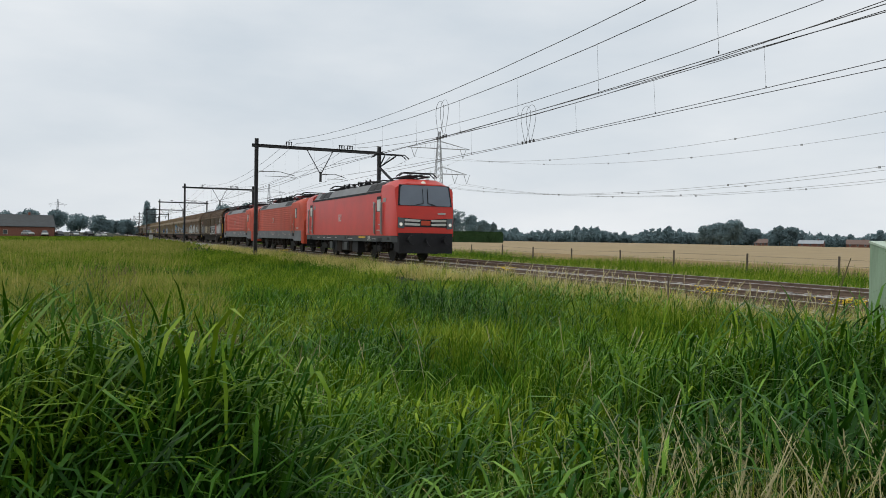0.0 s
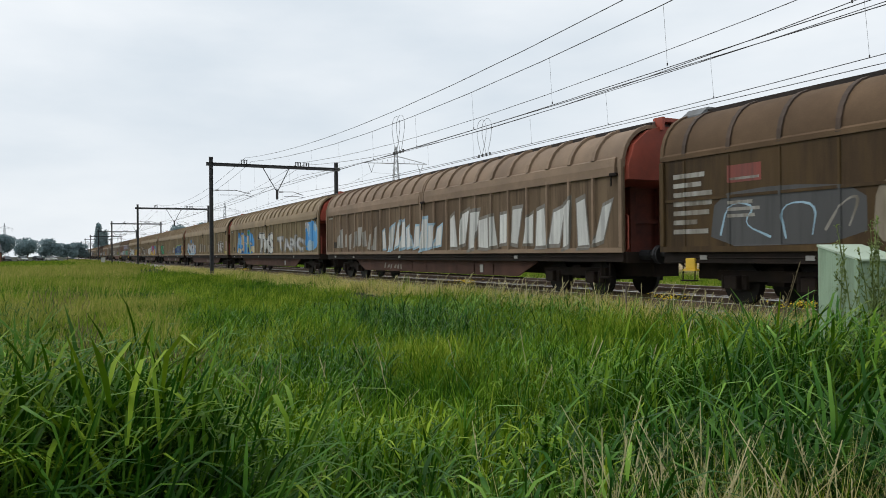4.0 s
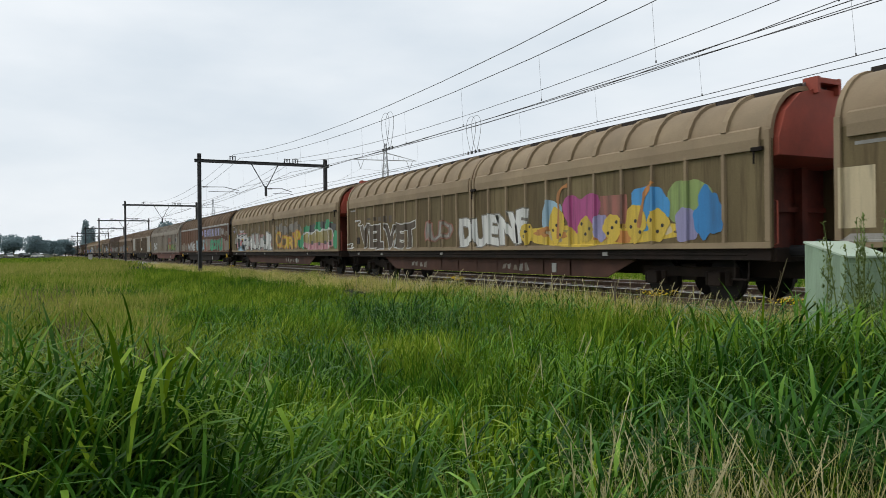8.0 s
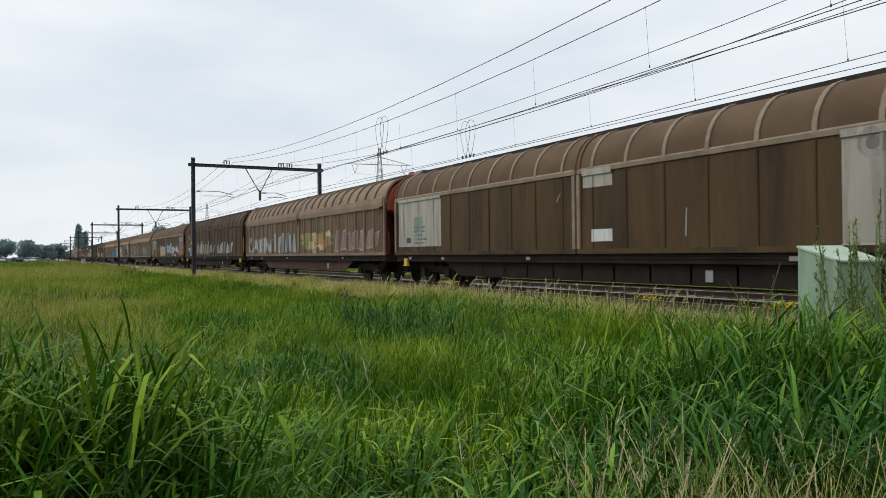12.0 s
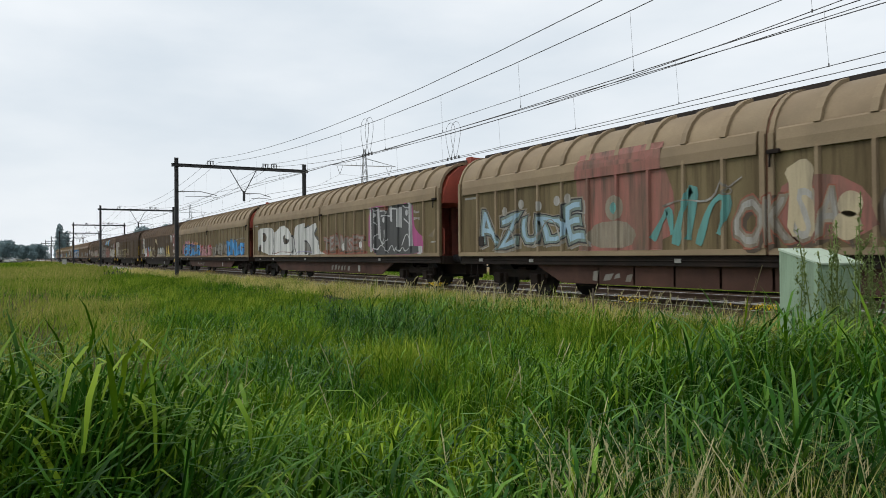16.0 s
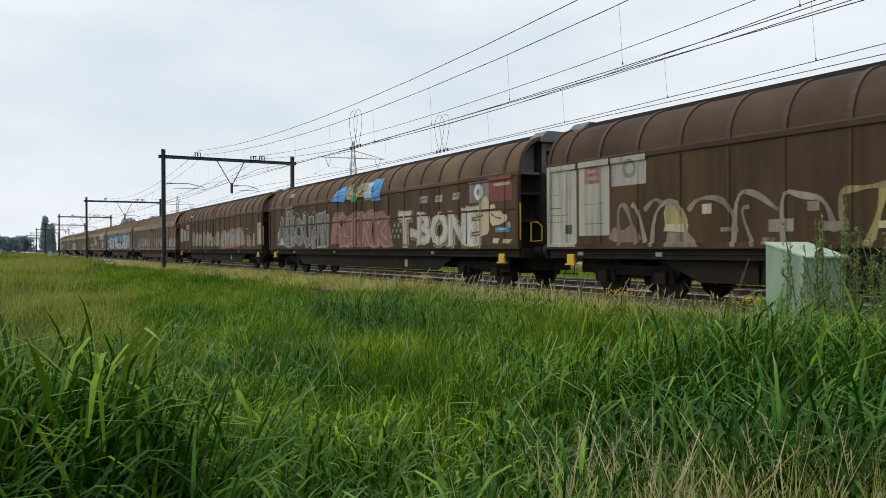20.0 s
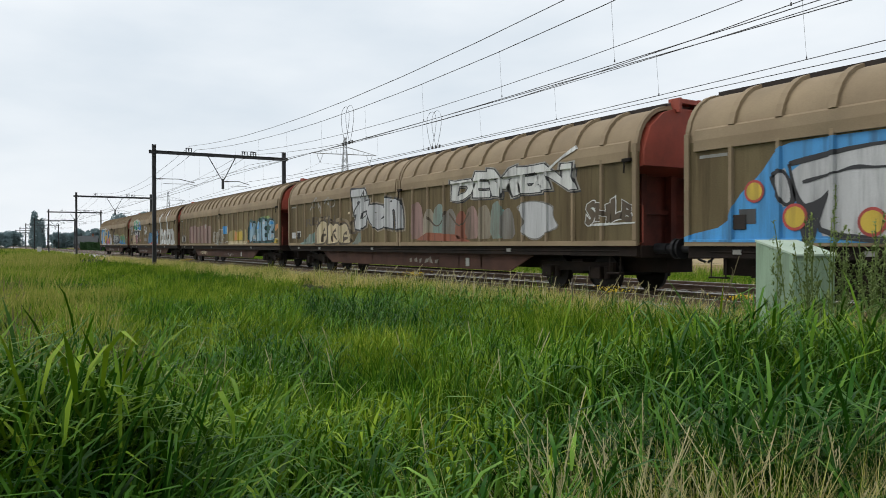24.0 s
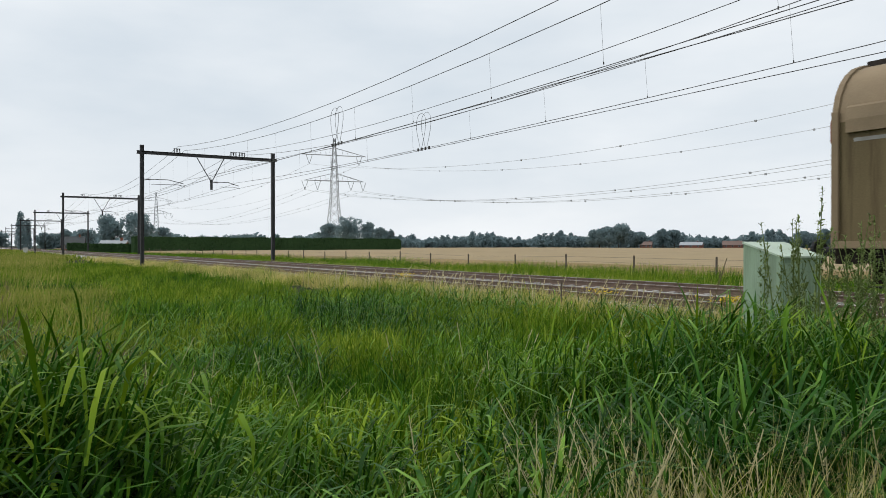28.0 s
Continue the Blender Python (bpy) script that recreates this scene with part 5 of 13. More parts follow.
    prism(bm, [(-1.46, -0.052), (-1.473, -0.04), (-1.473, -0.018), (-1.458, 0.012), (-1.456, 0.094), (-1.43, 0.096), (-1.43, -0.052)], -L + 2.6, L - 3.4)
    rib = part("ledge", bm, M_ORRED, core)
    for i in range(11):
        z = 1.62 + i * 0.152
        if i == 0:
            rib.matrix_basis = pose(0, 0, z)
        else:
            piece("ledge", rib.data, core, pose(0, 0, z))
    bm = bmesh.new()
    prism(bm, [(-1.49, 0.92), (-1.49, 1.5), (1.49, 1.5), (1.49, 0.92)], -L + 2.5, L - 2.5)
    part("skirt", bm, M_SKIRTGREY, t, "grey lower skirt")
    bm = bmesh.new()
    prism(bm, [(-1.47, 3.28), (-1.15, 3.7), (1.15, 3.7), (1.47, 3.28)], -L + 2.5, L - 3.3)
    part("roof_slope", bm, M_ROOFGREY, t, "grey sloping roof edge")
    for x in (-6.0, -4.9, 3.4, 4.5):
        bm = bmesh.new()
        loft(bm, [[(x + d, -1.445, 3.34), (x + d, -1.2, 3.66), (x + d, -1.17, 3.66), (x + d, -1.42, 3.34)] for d in (0, 1.0)])
        part("roof_grille", bm, M_BLACK, t)
    bm = bmesh.new()
    box(bm, -0.86, -0.3, -1.502, -1.48, 2.16, 2.52)
    em = part("emblem", bm, M_FADEWHITE, t, "small faded pale emblem")
    for x0, x1, z0, z1 in ((-0.8, -0.6, 2.21, 2.47), (-0.55, -0.36, 2.21, 2.32), (-0.55, -0.36, 2.37, 2.47)):
        bm = bmesh.new()
        box(bm, x0, x1, -1.507, -1.5, z0, z1)
        part("emblem_field", bm, M_ORRED, em)
    for x, w, z in ((-1.4, 1.5, 1.3), (-1.0, 0.8, 1.2), (3.0, 0.5, 1.3), (3.8, 0.3, 1.18), (-4.5, 0.4, 1.3), (5.2, 0.4, 1.22), (-5.9, 0.3, 1.2), (1.6, 0.35, 1.15)):
        bm = bmesh.new()
        box(bm, x, x + w, -1.503, -1.48, z, z + 0.045)
        part("skirt_marking", bm, M_FADEWHITE, t, "small white line of unreadable lettering")
    for x, w, z in ((-2.4, 0.7, 0.42), (-1.6, 0.9, 0.36), (-0.5, 0.5, 0.5), (0.2, 0.9, 0.38), (1.3, 0.5, 0.46), (1.9, 0.6, 0.4)):
        bm = bmesh.new()
        box(bm, x, x + w, -1.2, 1.2, z, 0.92, 0.04)
        part("equipment_box", bm, M_UNDER, t, "sooty box under the frame")
        bm = bmesh.new()
        box(bm, x + 0.1, x + w * 0.7, -1.225, -1.19, z + 0.14, z + 0.36, 0.01)
        part("equipment_cover", bm, M_BLACKEND, t)
    bm = bmesh.new()
    tube(bm, [(-3.2, -1.32, 0.74), (-2.0, -1.32, 0.66), (2.2, -1.32, 0.66), (3.1, -1.32, 0.76)], 0.03, 6)
    tube(bm, [(-3.0, -1.36, 0.86), (3.0, -1.36, 0.86)], 0.022, 6)
    part("frame_pipe", bm, M_UNDER, t, "sooty pipes under the frame")
    for x in (-2.75, -1.75, -0.65, 0.05, 1.2, 2.6):
        bm = bmesh.new()
        box(bm, x - 0.05, x + 0.05, -1.38, -1.3, 0.5, 0.92, 0.01)
        tube(bm, [(x, -1.42, 0.8), (x, -1.3, 0.8)], 0.05, 8)
        part("frame_bracket", bm, M_UNDER, t)
    for d in (-1, 1):
        for z in (1.78, 2.12):
            bm = bmesh.new()
            tube(bm, [(d * (L - 2.25), -1.5, z), (d * (L - 2.25), -1.507, z)], 0.11, 14)
            part("lamp_recess", bm, M_REDEND, t, "dull red round recess beside the cab door")
        bm = bmesh.new()
        box(bm, d * (L - 1.35) - 0.32, d * (L - 1.35) + 0.32, -1.503, -1.48, 1.64, 1.72)
        part("number_bar", bm, M_FADEWHITE, t, "pale bar of unreadable lettering")
    roof_gear(t, M_BLACK)
    for x in (-6.3, -4.2, 3.6, 5.9):
        pantograph(t, x, 0.0, arm_mat if abs(x) < 4.5 else M_BLACK)
    for x in (-4.95, 4.95):
        loco_bogie(t, x)
    return t


M_FADEDRAIL = material("faded_pink_rail_paint", (0.42, 0.2, 0.14), 0.6, vary=0.1, scale=4, bump=0.02)
M_FADEWHITE = material("chalky_white_paint", (0.42, 0.34, 0.29), 0.7, vary=0.2, scale=6, bump=0.03)
M_LENS = bpy.data.materials.new("lit_headlamp_lens")
M_LENS.use_nodes = True
M_LENS.node_tree.nodes["Principled BSDF"].inputs["Emission Color"].default_value = (1.0, 0.86, 0.6, 1)
M_LENS.node_tree.nodes["Principled BSDF"].inputs["Emission Strength"].default_value = 0.3
M_ARMRED = material("red_insulating_paint", (0.2, 0.02, 0.018), 0.5, vary=0.15, scale=5, bump=0.03)

loco_a = front_loco()
loco_b = ribbed_loco(M_ARMRED)
loco_c = copy_thing(loco_b, pose(0, 0, 0))
TRAIN = [(loco_a, -40.5), (loco_b, -59.15), (loco_c, -78.65)]

# places of the couplings behind each wagon when the clip starts
GAPS = (-88.35, -111.33, -134.73, -158.12, -181.53, -204.96, -228.28, -251.55, -274.58, -297.59, -320.44, -343.35, -366.21, -389.12,
        -412.43, -435.77, -459.0, -482.08, -505.14, -528.1, -551.24, -574.59, -597.93, -621.39, -644.83, -668.18, -692.5)
beige = sliding_wall_wagon(23.33, M_BEIGE, M_BEIGE_LIT, M_BEIGE_LIT, M_REDEND, M_UNDER, "dusty beige sliding-wall goods wagon with red ends and graffiti", True, False)
# rib colour darkened to draw the shadow lines along the roof ribs
M_DARKRIB = material("shadow_dark_roof_rib_paint", (0.06, 0.037, 0.024), 0.75, vary=0.3, scale=2.0, bump=0.1, per_object=0.08)
beige_brown = sliding_wall_wagon(23.33, M_BEIGE_WARM, M_BEIGE_WARM_LIT, M_BEIGE_WARM_LIT, M_REDEND, M_UNDER, "brownish beige sliding-wall goods wagon with red ends and graffiti", True, False)
grey_beige = sliding_wall_wagon(23.0, M_GREYBEIGE, M_GREYBEIGE, M_GREYBEIGE, M_GREYEND, M_UNDERRED, "grey-beige sliding-wall goods wagon with red underframe", True, False)
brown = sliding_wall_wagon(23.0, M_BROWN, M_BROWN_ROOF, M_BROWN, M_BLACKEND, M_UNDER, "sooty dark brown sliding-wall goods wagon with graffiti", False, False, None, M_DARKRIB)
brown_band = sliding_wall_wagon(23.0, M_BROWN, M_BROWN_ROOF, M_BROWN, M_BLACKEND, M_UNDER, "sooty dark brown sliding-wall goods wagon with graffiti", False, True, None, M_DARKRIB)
brown_sooty = sliding_wall_wagon(23.0, M_BROWN, M_SOOT_ROOF, M_BROWN, M_BLACKEND, M_UNDER, "soot-dark brown sliding-wall goods wagon with graffiti", False, False, None, M_DARKRIB)
rust_band = sliding_wall_wagon(23.0, M_RUSTBROWN, M_BROWN_ROOF, M_RUSTBROWN, M_BLACKEND, M_UNDER, "rusty brown panelled goods wagon with graffiti", False, True, M_GREYEND)
M_PALEBROWN = material("rubbed_pale_brown_paint", (0.25, 0.19, 0.13), 0.75, vary=0.25, scale=2.5, bump=0.1, stain=(0.13, 0.085, 0.055), stain_amount=0.6, per_object=0.08)
brown_lined = sliding_wall_wagon(23.0, M_BROWN, M_BROWN_ROOF, M_BROWN, M_BLACKEND, M_UNDER, "dark brown sliding-wall goods wagon with rubbed pale roof ribs", False, False, M_PALEBROWN, M_PALEBROWN)
KINDS = [brown_band, beige_brown, beige, beige, beige, beige, beige, rust_band, grey_beige, brown_lined, beige_brown, brown_sooty, brown_lined, beige,
         beige, beige, brown, brown_sooty, brown_band, brown, beige_brown, beige, beige, beige, beige, beige]
WAGONS, used = [], set()
for i, kind in enumerate(KINDS):
    w = copy_thing(kind, pose(0, 0, 0)) if kind in used else kind
    used.add(kind)
    WAGONS.append(w)
    TRAIN.append((w, (GAPS[i] + GAPS[i + 1]) / 2))


# ---- vegetation ----
def blades(name, x, y, height, width, lean, mat, label, category="grass", seed=5, bias=0.16, z_off=-0.03, steps=3):
    """Grass blades as one mesh: one to three segments each, bending over to the tip."""
    r = np.random.RandomState(seed)
    n = len(x)
    z = ground_z(x, y) + z_off
    az, face = r.rand(n) * math.tau, r.rand(n) * math.tau
    dx, dy = np.cos(az) * lean + bias * height * 0.5, np.sin(az) * lean + bias * height * 0.87
    sxv, syv = np.cos(face) * width / 2, np.sin(face) * width / 2
    tt = {1: (0, 1.0), 2: (0, 0.55, 1.0), 3: (0, 0.38, 0.72, 1.0)}[steps]
    wt = {1: (1.0,), 2: (0.9, 0.85), 3: (0.8, 1.0, 0.7)}[steps]
    m = 2 * steps + 1
    v = np.zeros((n, m, 3), np.float32)
    for i, t in enumerate(tt):
        cx, cy = x + dx * t * t, y + dy * t * t
        cz = z + height * (t - 0.22 * t * t * np.minimum(1.5, np.hypot(dx, dy) / np.maximum(height, 0.05) * 1.6))
        if i < steps:
            v[:, 2 * i] = np.stack([cx - sxv * wt[i], cy - syv * wt[i], cz], -1)
            v[:, 2 * i + 1] = np.stack([cx + sxv * wt[i], cy + syv * wt[i], cz], -1)
        else:
            v[:, m - 1] = np.stack([cx, cy, cz], -1)
    f = [q for i in range(steps - 1) for q in ((2 * i, 2 * i + 1, 2 * i + 3), (2 * i, 2 * i + 3, 2 * i + 2))] + [(m - 3, m - 2, m - 1)]
    f = (np.arange(n)[:, None, None] * m + np.array(f)[None]).reshape(-1, 3)
    return tagged(new(name, mesh_of(name, v.reshape(-1, 3), f, mat)), label, category, kind="stuff")


def wedge(n, d0, d1, a0, a1, r, power=1.0):
    """n places between two distances and two headings (degrees, 0 straight across the track, negative up the line)."""
    d = np.sqrt(d0 ** 2 + (d1 ** 2 - d0 ** 2) * r.rand(n) ** power)
    a = np.radians(r.uniform(a0, a1, n))
    return d * np.sin(a), d * np.cos(a)


def tufted(x, y, per, spread, r):
    """Gather blades into tufts round the given places."""
    x, y = np.repeat(x, per), np.repeat(y, per)
    return x + r.randn(len(x)) * spread, y + r.randn(len(y)) * spread


def patch(x, y, scale, seed):
    """Slow variation from 0 to 1 over the ground."""
    s = np.zeros_like(x)
    rr = np.random.RandomState(seed)
    for k in range(5):
        a, p = rr.rand() * math.tau, rr.rand() * math.tau
        f = (0.6 + 0.5 * k) / scale
        s = s + np.sin((x * math.cos(a) + y * math.sin(a)) * f * 2 + p) / (1 + 0.5 * k)
    return np.clip(0.5 + s / 3.6, 0, 1)


def tuft_grass(name, x, y, per, spread, height, width, mat, label, seed, lean=0.5, steps=3, wind=0.09):
    """Tufts of grass as one mesh: the blades of a tuft stand together, part outwards from its middle and lean with it and with the wind."""
    r = np.random.RandomState(seed)
    n = len(x)
    k = np.repeat(np.arange(n), per)
    m = len(k)
    tall = height * r.uniform(0.62, 1.18, n)
    side, tip = r.rand(n) * math.tau, r.rand(n) ** 1.5 * lean
    ox, oy = r.randn(m) * spread, r.randn(m) * spread
    far = np.hypot(ox, oy) / spread
    h = tall[k] * r.uniform(0.55, 1.08, m)
    bx, by = x[k] + ox, y[k] + oy
    ang = np.arctan2(oy, ox) + r.randn(m) * 0.5
    out = 0.16 * far + r.rand(m) ** 3 * 0.5
    dx = h * (out * np.cos(ang) + tip[k] * np.cos(side[k]) + wind * 0.5)
    dy = h * (out * np.sin(ang) + tip[k] * np.sin(side[k]) + wind * 0.87)
    z = ground_z(bx, by) - 0.03
    face = r.rand(m) * math.tau
    w = width * r.uniform(0.6, 1.3, m)
    sx, sy = np.cos(face) * w / 2, np.sin(face) * w / 2
    tt = {1: (0, 1.0), 2: (0, 0.6, 1.0), 3: (0, 0.4, 0.75, 1.0)}[steps]
    wt = {1: (1.0,), 2: (0.85, 0.85), 3: (0.75, 1.0, 0.75)}[steps]
    c = 2 * steps + 1
    v = np.zeros((m, c, 3), np.float32)
    bend = np.minimum(1.3, np.hypot(dx, dy) / np.maximum(h, 0.05))
    for i, t in enumerate(tt):
        px, py, pz = bx + dx * t ** 1.9, by + dy * t ** 1.9, z + h * (t - 0.36 * bend * t * t)
        if i < steps:
            v[:, 2 * i] = np.stack([px - sx * wt[i], py - sy * wt[i], pz], -1)
            v[:, 2 * i + 1] = np.stack([px + sx * wt[i], py + sy * wt[i], pz], -1)
        else:
            v[:, c - 1] = np.stack([px, py, pz], -1)
    f = [q for i in range(steps - 1) for q in ((2 * i, 2 * i + 1, 2 * i + 3), (2 * i, 2 * i + 3, 2 * i + 2))] + [(c - 3, c - 2, c - 1)]
    f = (np.arange(m)[:, None, None] * c + np.array(f)[None]).reshape(-1, 3)
    return tagged(new(name, mesh_of(name, v.reshape(-1, 3), f, mat)), label, "grass", kind="stuff")


def leaf_sheets(px, py, pz, az, length, width, droop, r, rise=64):
    """Long leaves that rise from a stem and bend down; returns corners and faces."""
    n = len(px)
    ux, uy = np.cos(az), np.sin(az)
    sx, sy = -uy * width / 2, ux * width / 2
    e0 = np.radians(rise - 52 * r.rand(n) ** 1.4)
    pts = [(px, py, pz)]
    ang = e0
    for k, seg in enumerate((0.34, 0.36, 0.3)):
        q = pts[-1]
        pts.append((q[0] + ux * np.cos(ang) * length * seg, q[1] + uy * np.cos(ang) * length * seg, q[2] + np.sin(ang) * length * seg))
        ang = ang - droop
    v = np.zeros((n, 7, 3), np.float32)
    for i, w in enumerate((0.55, 1.0, 0.75)):
        a, b, c = pts[i]
        v[:, 2 * i] = np.stack([a - sx * w, b - sy * w, c], -1)
        v[:, 2 * i + 1] = np.stack([a + sx * w, b + sy * w, c], -1)
    v[:, 6] = np.stack(pts[3], -1)
    f = np.array([(0, 1, 3), (0, 3, 2), (2, 3, 5), (2, 5, 4), (4, 5, 6)])
    return v.reshape(-1, 3), (np.arange(n)[:, None, None] * 7 + f[None]).reshape(-1, 3)


def reed_arrays(x, y, height, r, leaves=7, leaf=0.34, origin=(0, 0, 0), low=0.22, slim=1.0, wind=0.1):
    """Reed stems with alternate leaves that stream with the wind. Returns arrays for stems and leaves."""
    n = len(x)
    z = ground_z(x, y) - 0.04
    lx, ly = r.randn(n) * 0.09 * height + wind * 0.5 * height, r.randn(n) * 0.09 * height + wind * 0.87 * height
    k = np.repeat(np.arange(n), leaves)
    t = np.tile(np.linspace(low, 0.98, leaves), n) + r.uniform(-0.05, 0.05, n * leaves)
    px, py, pz = x[k] + lx[k] * t * t, y[k] + ly[k] * t * t, z[k] + height[k] * 0.86 * t
    az = np.tile(np.arange(leaves) * math.pi, n) + np.repeat(r.rand(n) * math.tau, leaves) + r.randn(n * leaves) * 0.5
    az = np.arctan2(np.sin(az) + 0.4, np.cos(az) + 0.22)
    L = leaf * r.uniform(0.55, 1.3, n * leaves) * np.clip(height[k], 0.6, 1.6)
    W = r.uniform(0.008, 0.02, n * leaves) * slim
    lv, lf = leaf_sheets(px, py, pz, az, L, W, np.radians(8 + 50 * r.rand(n * leaves) ** 1.3), r, 70)
    sv = np.zeros((n, 6, 3), np.float32)
    for i, q in enumerate((0.0, 0.5, 1.0)):
        w = 0.0045 * (1 - 0.5 * q)
        sv[:, 2 * i] = np.stack([x + lx * q * q - w, y + ly * q * q - w, z + height * 0.9 * q], -1)
        sv[:, 2 * i + 1] = np.stack([x + lx * q * q + w, y + ly * q * q + w, z + height * 0.9 * q], -1)
    sf = np.array([(0, 1, 3), (0, 3, 2), (2, 3, 5), (2, 5, 4)])
    sf = (np.arange(n)[:, None, None] * 6 + sf[None]).reshape(-1, 3)
    o = np.array(origin, np.float32)
    return sv.reshape(-1, 3) - o, sf, lv - o, lf


R = np.random.RandomState(11)
# near meadow
x, y = wedge(1500, 1.45, 4.6, -104, -20, R)
keep = R.rand(len(x)) > np.interp(np.degrees(np.arctan2(x, y)), [-56, -46], [0.0, 0.9]) * np.interp(np.hypot(x, y), [2.2, 2.7], [0.65, 1.0])
x, y = x[keep], y[keep]
# tufts close on the left take the leaf colour darkened for shade
pick = (np.degrees(np.arctan2(x, y)) < -79 + 5 * R.randn(len(x))) & (np.hypot(x, y) < 3.0)
tuft_grass("meadow_grass", x[~pick], y[~pick], 18, 0.06, 0.42 + 0.42 * patch(x, y, 1.1, 1)[~pick], 0.0085, L_GRASS, "tall lush green grass of the lineside meadow", 1)
tuft_grass("meadow_grass", x[pick], y[pick], 18, 0.06, 0.42 + 0.42 * patch(x, y, 1.1, 1)[pick], 0.0085, L_SHADEREED, "grass under the reed, darkened for shade", 29)
x, y = wedge(4200, 4.4, 10.5, -104, -18, R)
keep = (y < 12.0) & ~((np.hypot(x, y) < 5.6) & (np.degrees(np.arctan2(x, y)) > -48) & (R.rand(len(x)) < 0.7))
x, y = x[keep], y[keep]
tall = (0.48 + 0.42 * patch(x, y, 2.6, 2)) * np.interp(y, [8, 10.5, 12], [1, 0.98, 0.85])
pick = (patch(x, y, 1.7, 77) + 0.3 * R.rand(len(x)) > 0.62) | (y > 6.2 + 3.5 * R.rand(len(x)))
tuft_grass("meadow_grass", x[pick], y[pick], 15, 0.1, tall[pick], 0.013, L_OLIVE, "yellowish flowering meadow grass", 2)
tuft_grass("meadow_grass", x[~pick], y[~pick], 16, 0.1, tall[~pick], 0.013, L_GRASS, "tall lush green grass of the lineside meadow", 25)
x, y = wedge(11000, 10, 26, -104, -18, R)
keep = y < 12.0
x, y = x[keep], y[keep]
tall = (0.38 + 0.34 * patch(x, y, 4.0, 3)) * np.interp(y, [8, 10.5, 12], [1, 0.95, 0.8])
pick = (patch(x, y, 3.0, 78) + 0.4 * R.rand(len(x)) > 0.48) | (y > 7.8 + 2.5 * R.rand(len(x)))
tuft_grass("meadow_grass", x[pick], y[pick], 11, 0.17, tall[pick], 0.02, L_OLIVE, "yellowish flowering meadow grass beside the track", 3, steps=2)
tuft_grass("meadow_grass", x[~pick], y[~pick], 11, 0.17, tall[~pick], 0.02, L_GRASS, "green meadow grass beside the track", 26, steps=2)
x, y = wedge(15000, 25, 70, -106, -70, R)
keep = y < 12.0
x, y = x[keep], y[keep]
tall = (0.34 + 0.3 * patch(x, y, 7.0, 4)) * np.interp(y, [8, 10.5, 12], [1, 0.95, 0.8])
pick = patch(x, y, 5.0, 79) + 0.4 * R.rand(len(x)) > 0.42
tuft_grass("meadow_grass", x[pick], y[pick], 7, 0.3, tall[pick], 0.038, L_OLIVE, "yellowish meadow grass beside the track", 4, steps=1)
tuft_grass("meadow_grass", x[~pick], y[~pick], 7, 0.3, tall[~pick], 0.038, L_GRASS, "green meadow grass beside the track", 27, steps=1)
x, y = wedge(20000, 68, 300, -108, -80, R, 0.8)
keep = y < 11.6
x, y = tufted(x[keep], y[keep], 3, 0.7, R)
hh = R.uniform(0.35, 0.6, len(x))
blades("meadow_grass", x, y, hh, R.uniform(0.1, 0.25, len(x)), hh * R.uniform(0.1, 0.6, len(x)), L_OLIVE, "far yellowish green meadow grass", seed=6, steps=1)
# verge between the far track and the fence
n = 11000
x = -1 - 120 * R.rand(n) ** 1.25
y = R.uniform(19.6, 33.5, n)
x, y = tufted(x, y, 6, 0.2, R)
hh = (0.5 + 0.4 * patch(x, y, 5.0, 7)) * R.uniform(0.6, 1.1, len(x)) * np.interp(y, [19.4, 21, 33], [0.6, 1, 1.3])
pick = patch(x, y, 6.0, 90) + 0.5 * R.rand(len(x)) > 0.6
for sel, leafy, sd in ((pick, L_OLIVE, 8), (~pick, L_GRASS, 91)):
    blades("verge_grass", x[sel], y[sel], hh[sel], R.uniform(0.02, 0.04, sel.sum()), hh[sel] * R.uniform(0.1, 0.6, sel.sum()), leafy, "green grass on the verge beyond the tracks", seed=sd, steps=1)
n = 7000
x = -118 - 300 * R.rand(n)
y = R.uniform(19.6, 34, n)
x, y = tufted(x, y, 3, 0.6, R)
hh = R.uniform(0.35, 0.6, len(x))
blades("verge_grass", x, y, hh, R.uniform(0.1, 0.2, len(x)), hh * R.uniform(0.1, 0.6, len(x)), L_GRASS, "green grass on the verge beyond the tracks", seed=9, steps=1)
# straw-coloured grass: along the ballast, up the line, and at the camera's feet
parts_x, parts_y = [], []
for n, x0, x1, y0, y1 in ((2600, -30, -4, 10.3, 12.1), (2800, -90, -28, 9.8, 12.0), (900, -60, -4, 19.4, 20.4)):
    parts_x.append(R.uniform(x0, x1, n))
    parts_y.append(R.uniform(y0, y1, n))
x, y = tufted(np.concatenate(parts_x), np.concatenate(parts_y), 4, 0.12, R)
hh = R.uniform(0.25, 0.62, len(x))
blades("dry_grass", x, y, hh, R.uniform(0.006, 0.014, len(x)), hh * R.uniform(0.05, 0.4, len(x)), L_DRY, "straw-coloured dry grass along the ballast", seed=12, steps=2)
x, y = wedge(9000, 9, 120, -107, -85.0, R, 0.75)
x, y = tufted(x, y, 5, 0.35, R)
hh = R.uniform(0.5, 0.88, len(x))
blades("dry_grass", x, y, hh, R.uniform(0.015, 0.045, len(x)), hh * R.uniform(0.05, 0.5, len(x)), L_TAN, "straw-coloured rough grassland up the line", seed=13, steps=1)
x, y = wedge(14000, 40, 400, -90.5, -84, R, 0.8)
keep = (y > 3) & (y < 11.8)
x, y = tufted(x[keep], y[keep], 3, 0.5, R)
hh = R.uniform(0.35, 0.6, len(x))
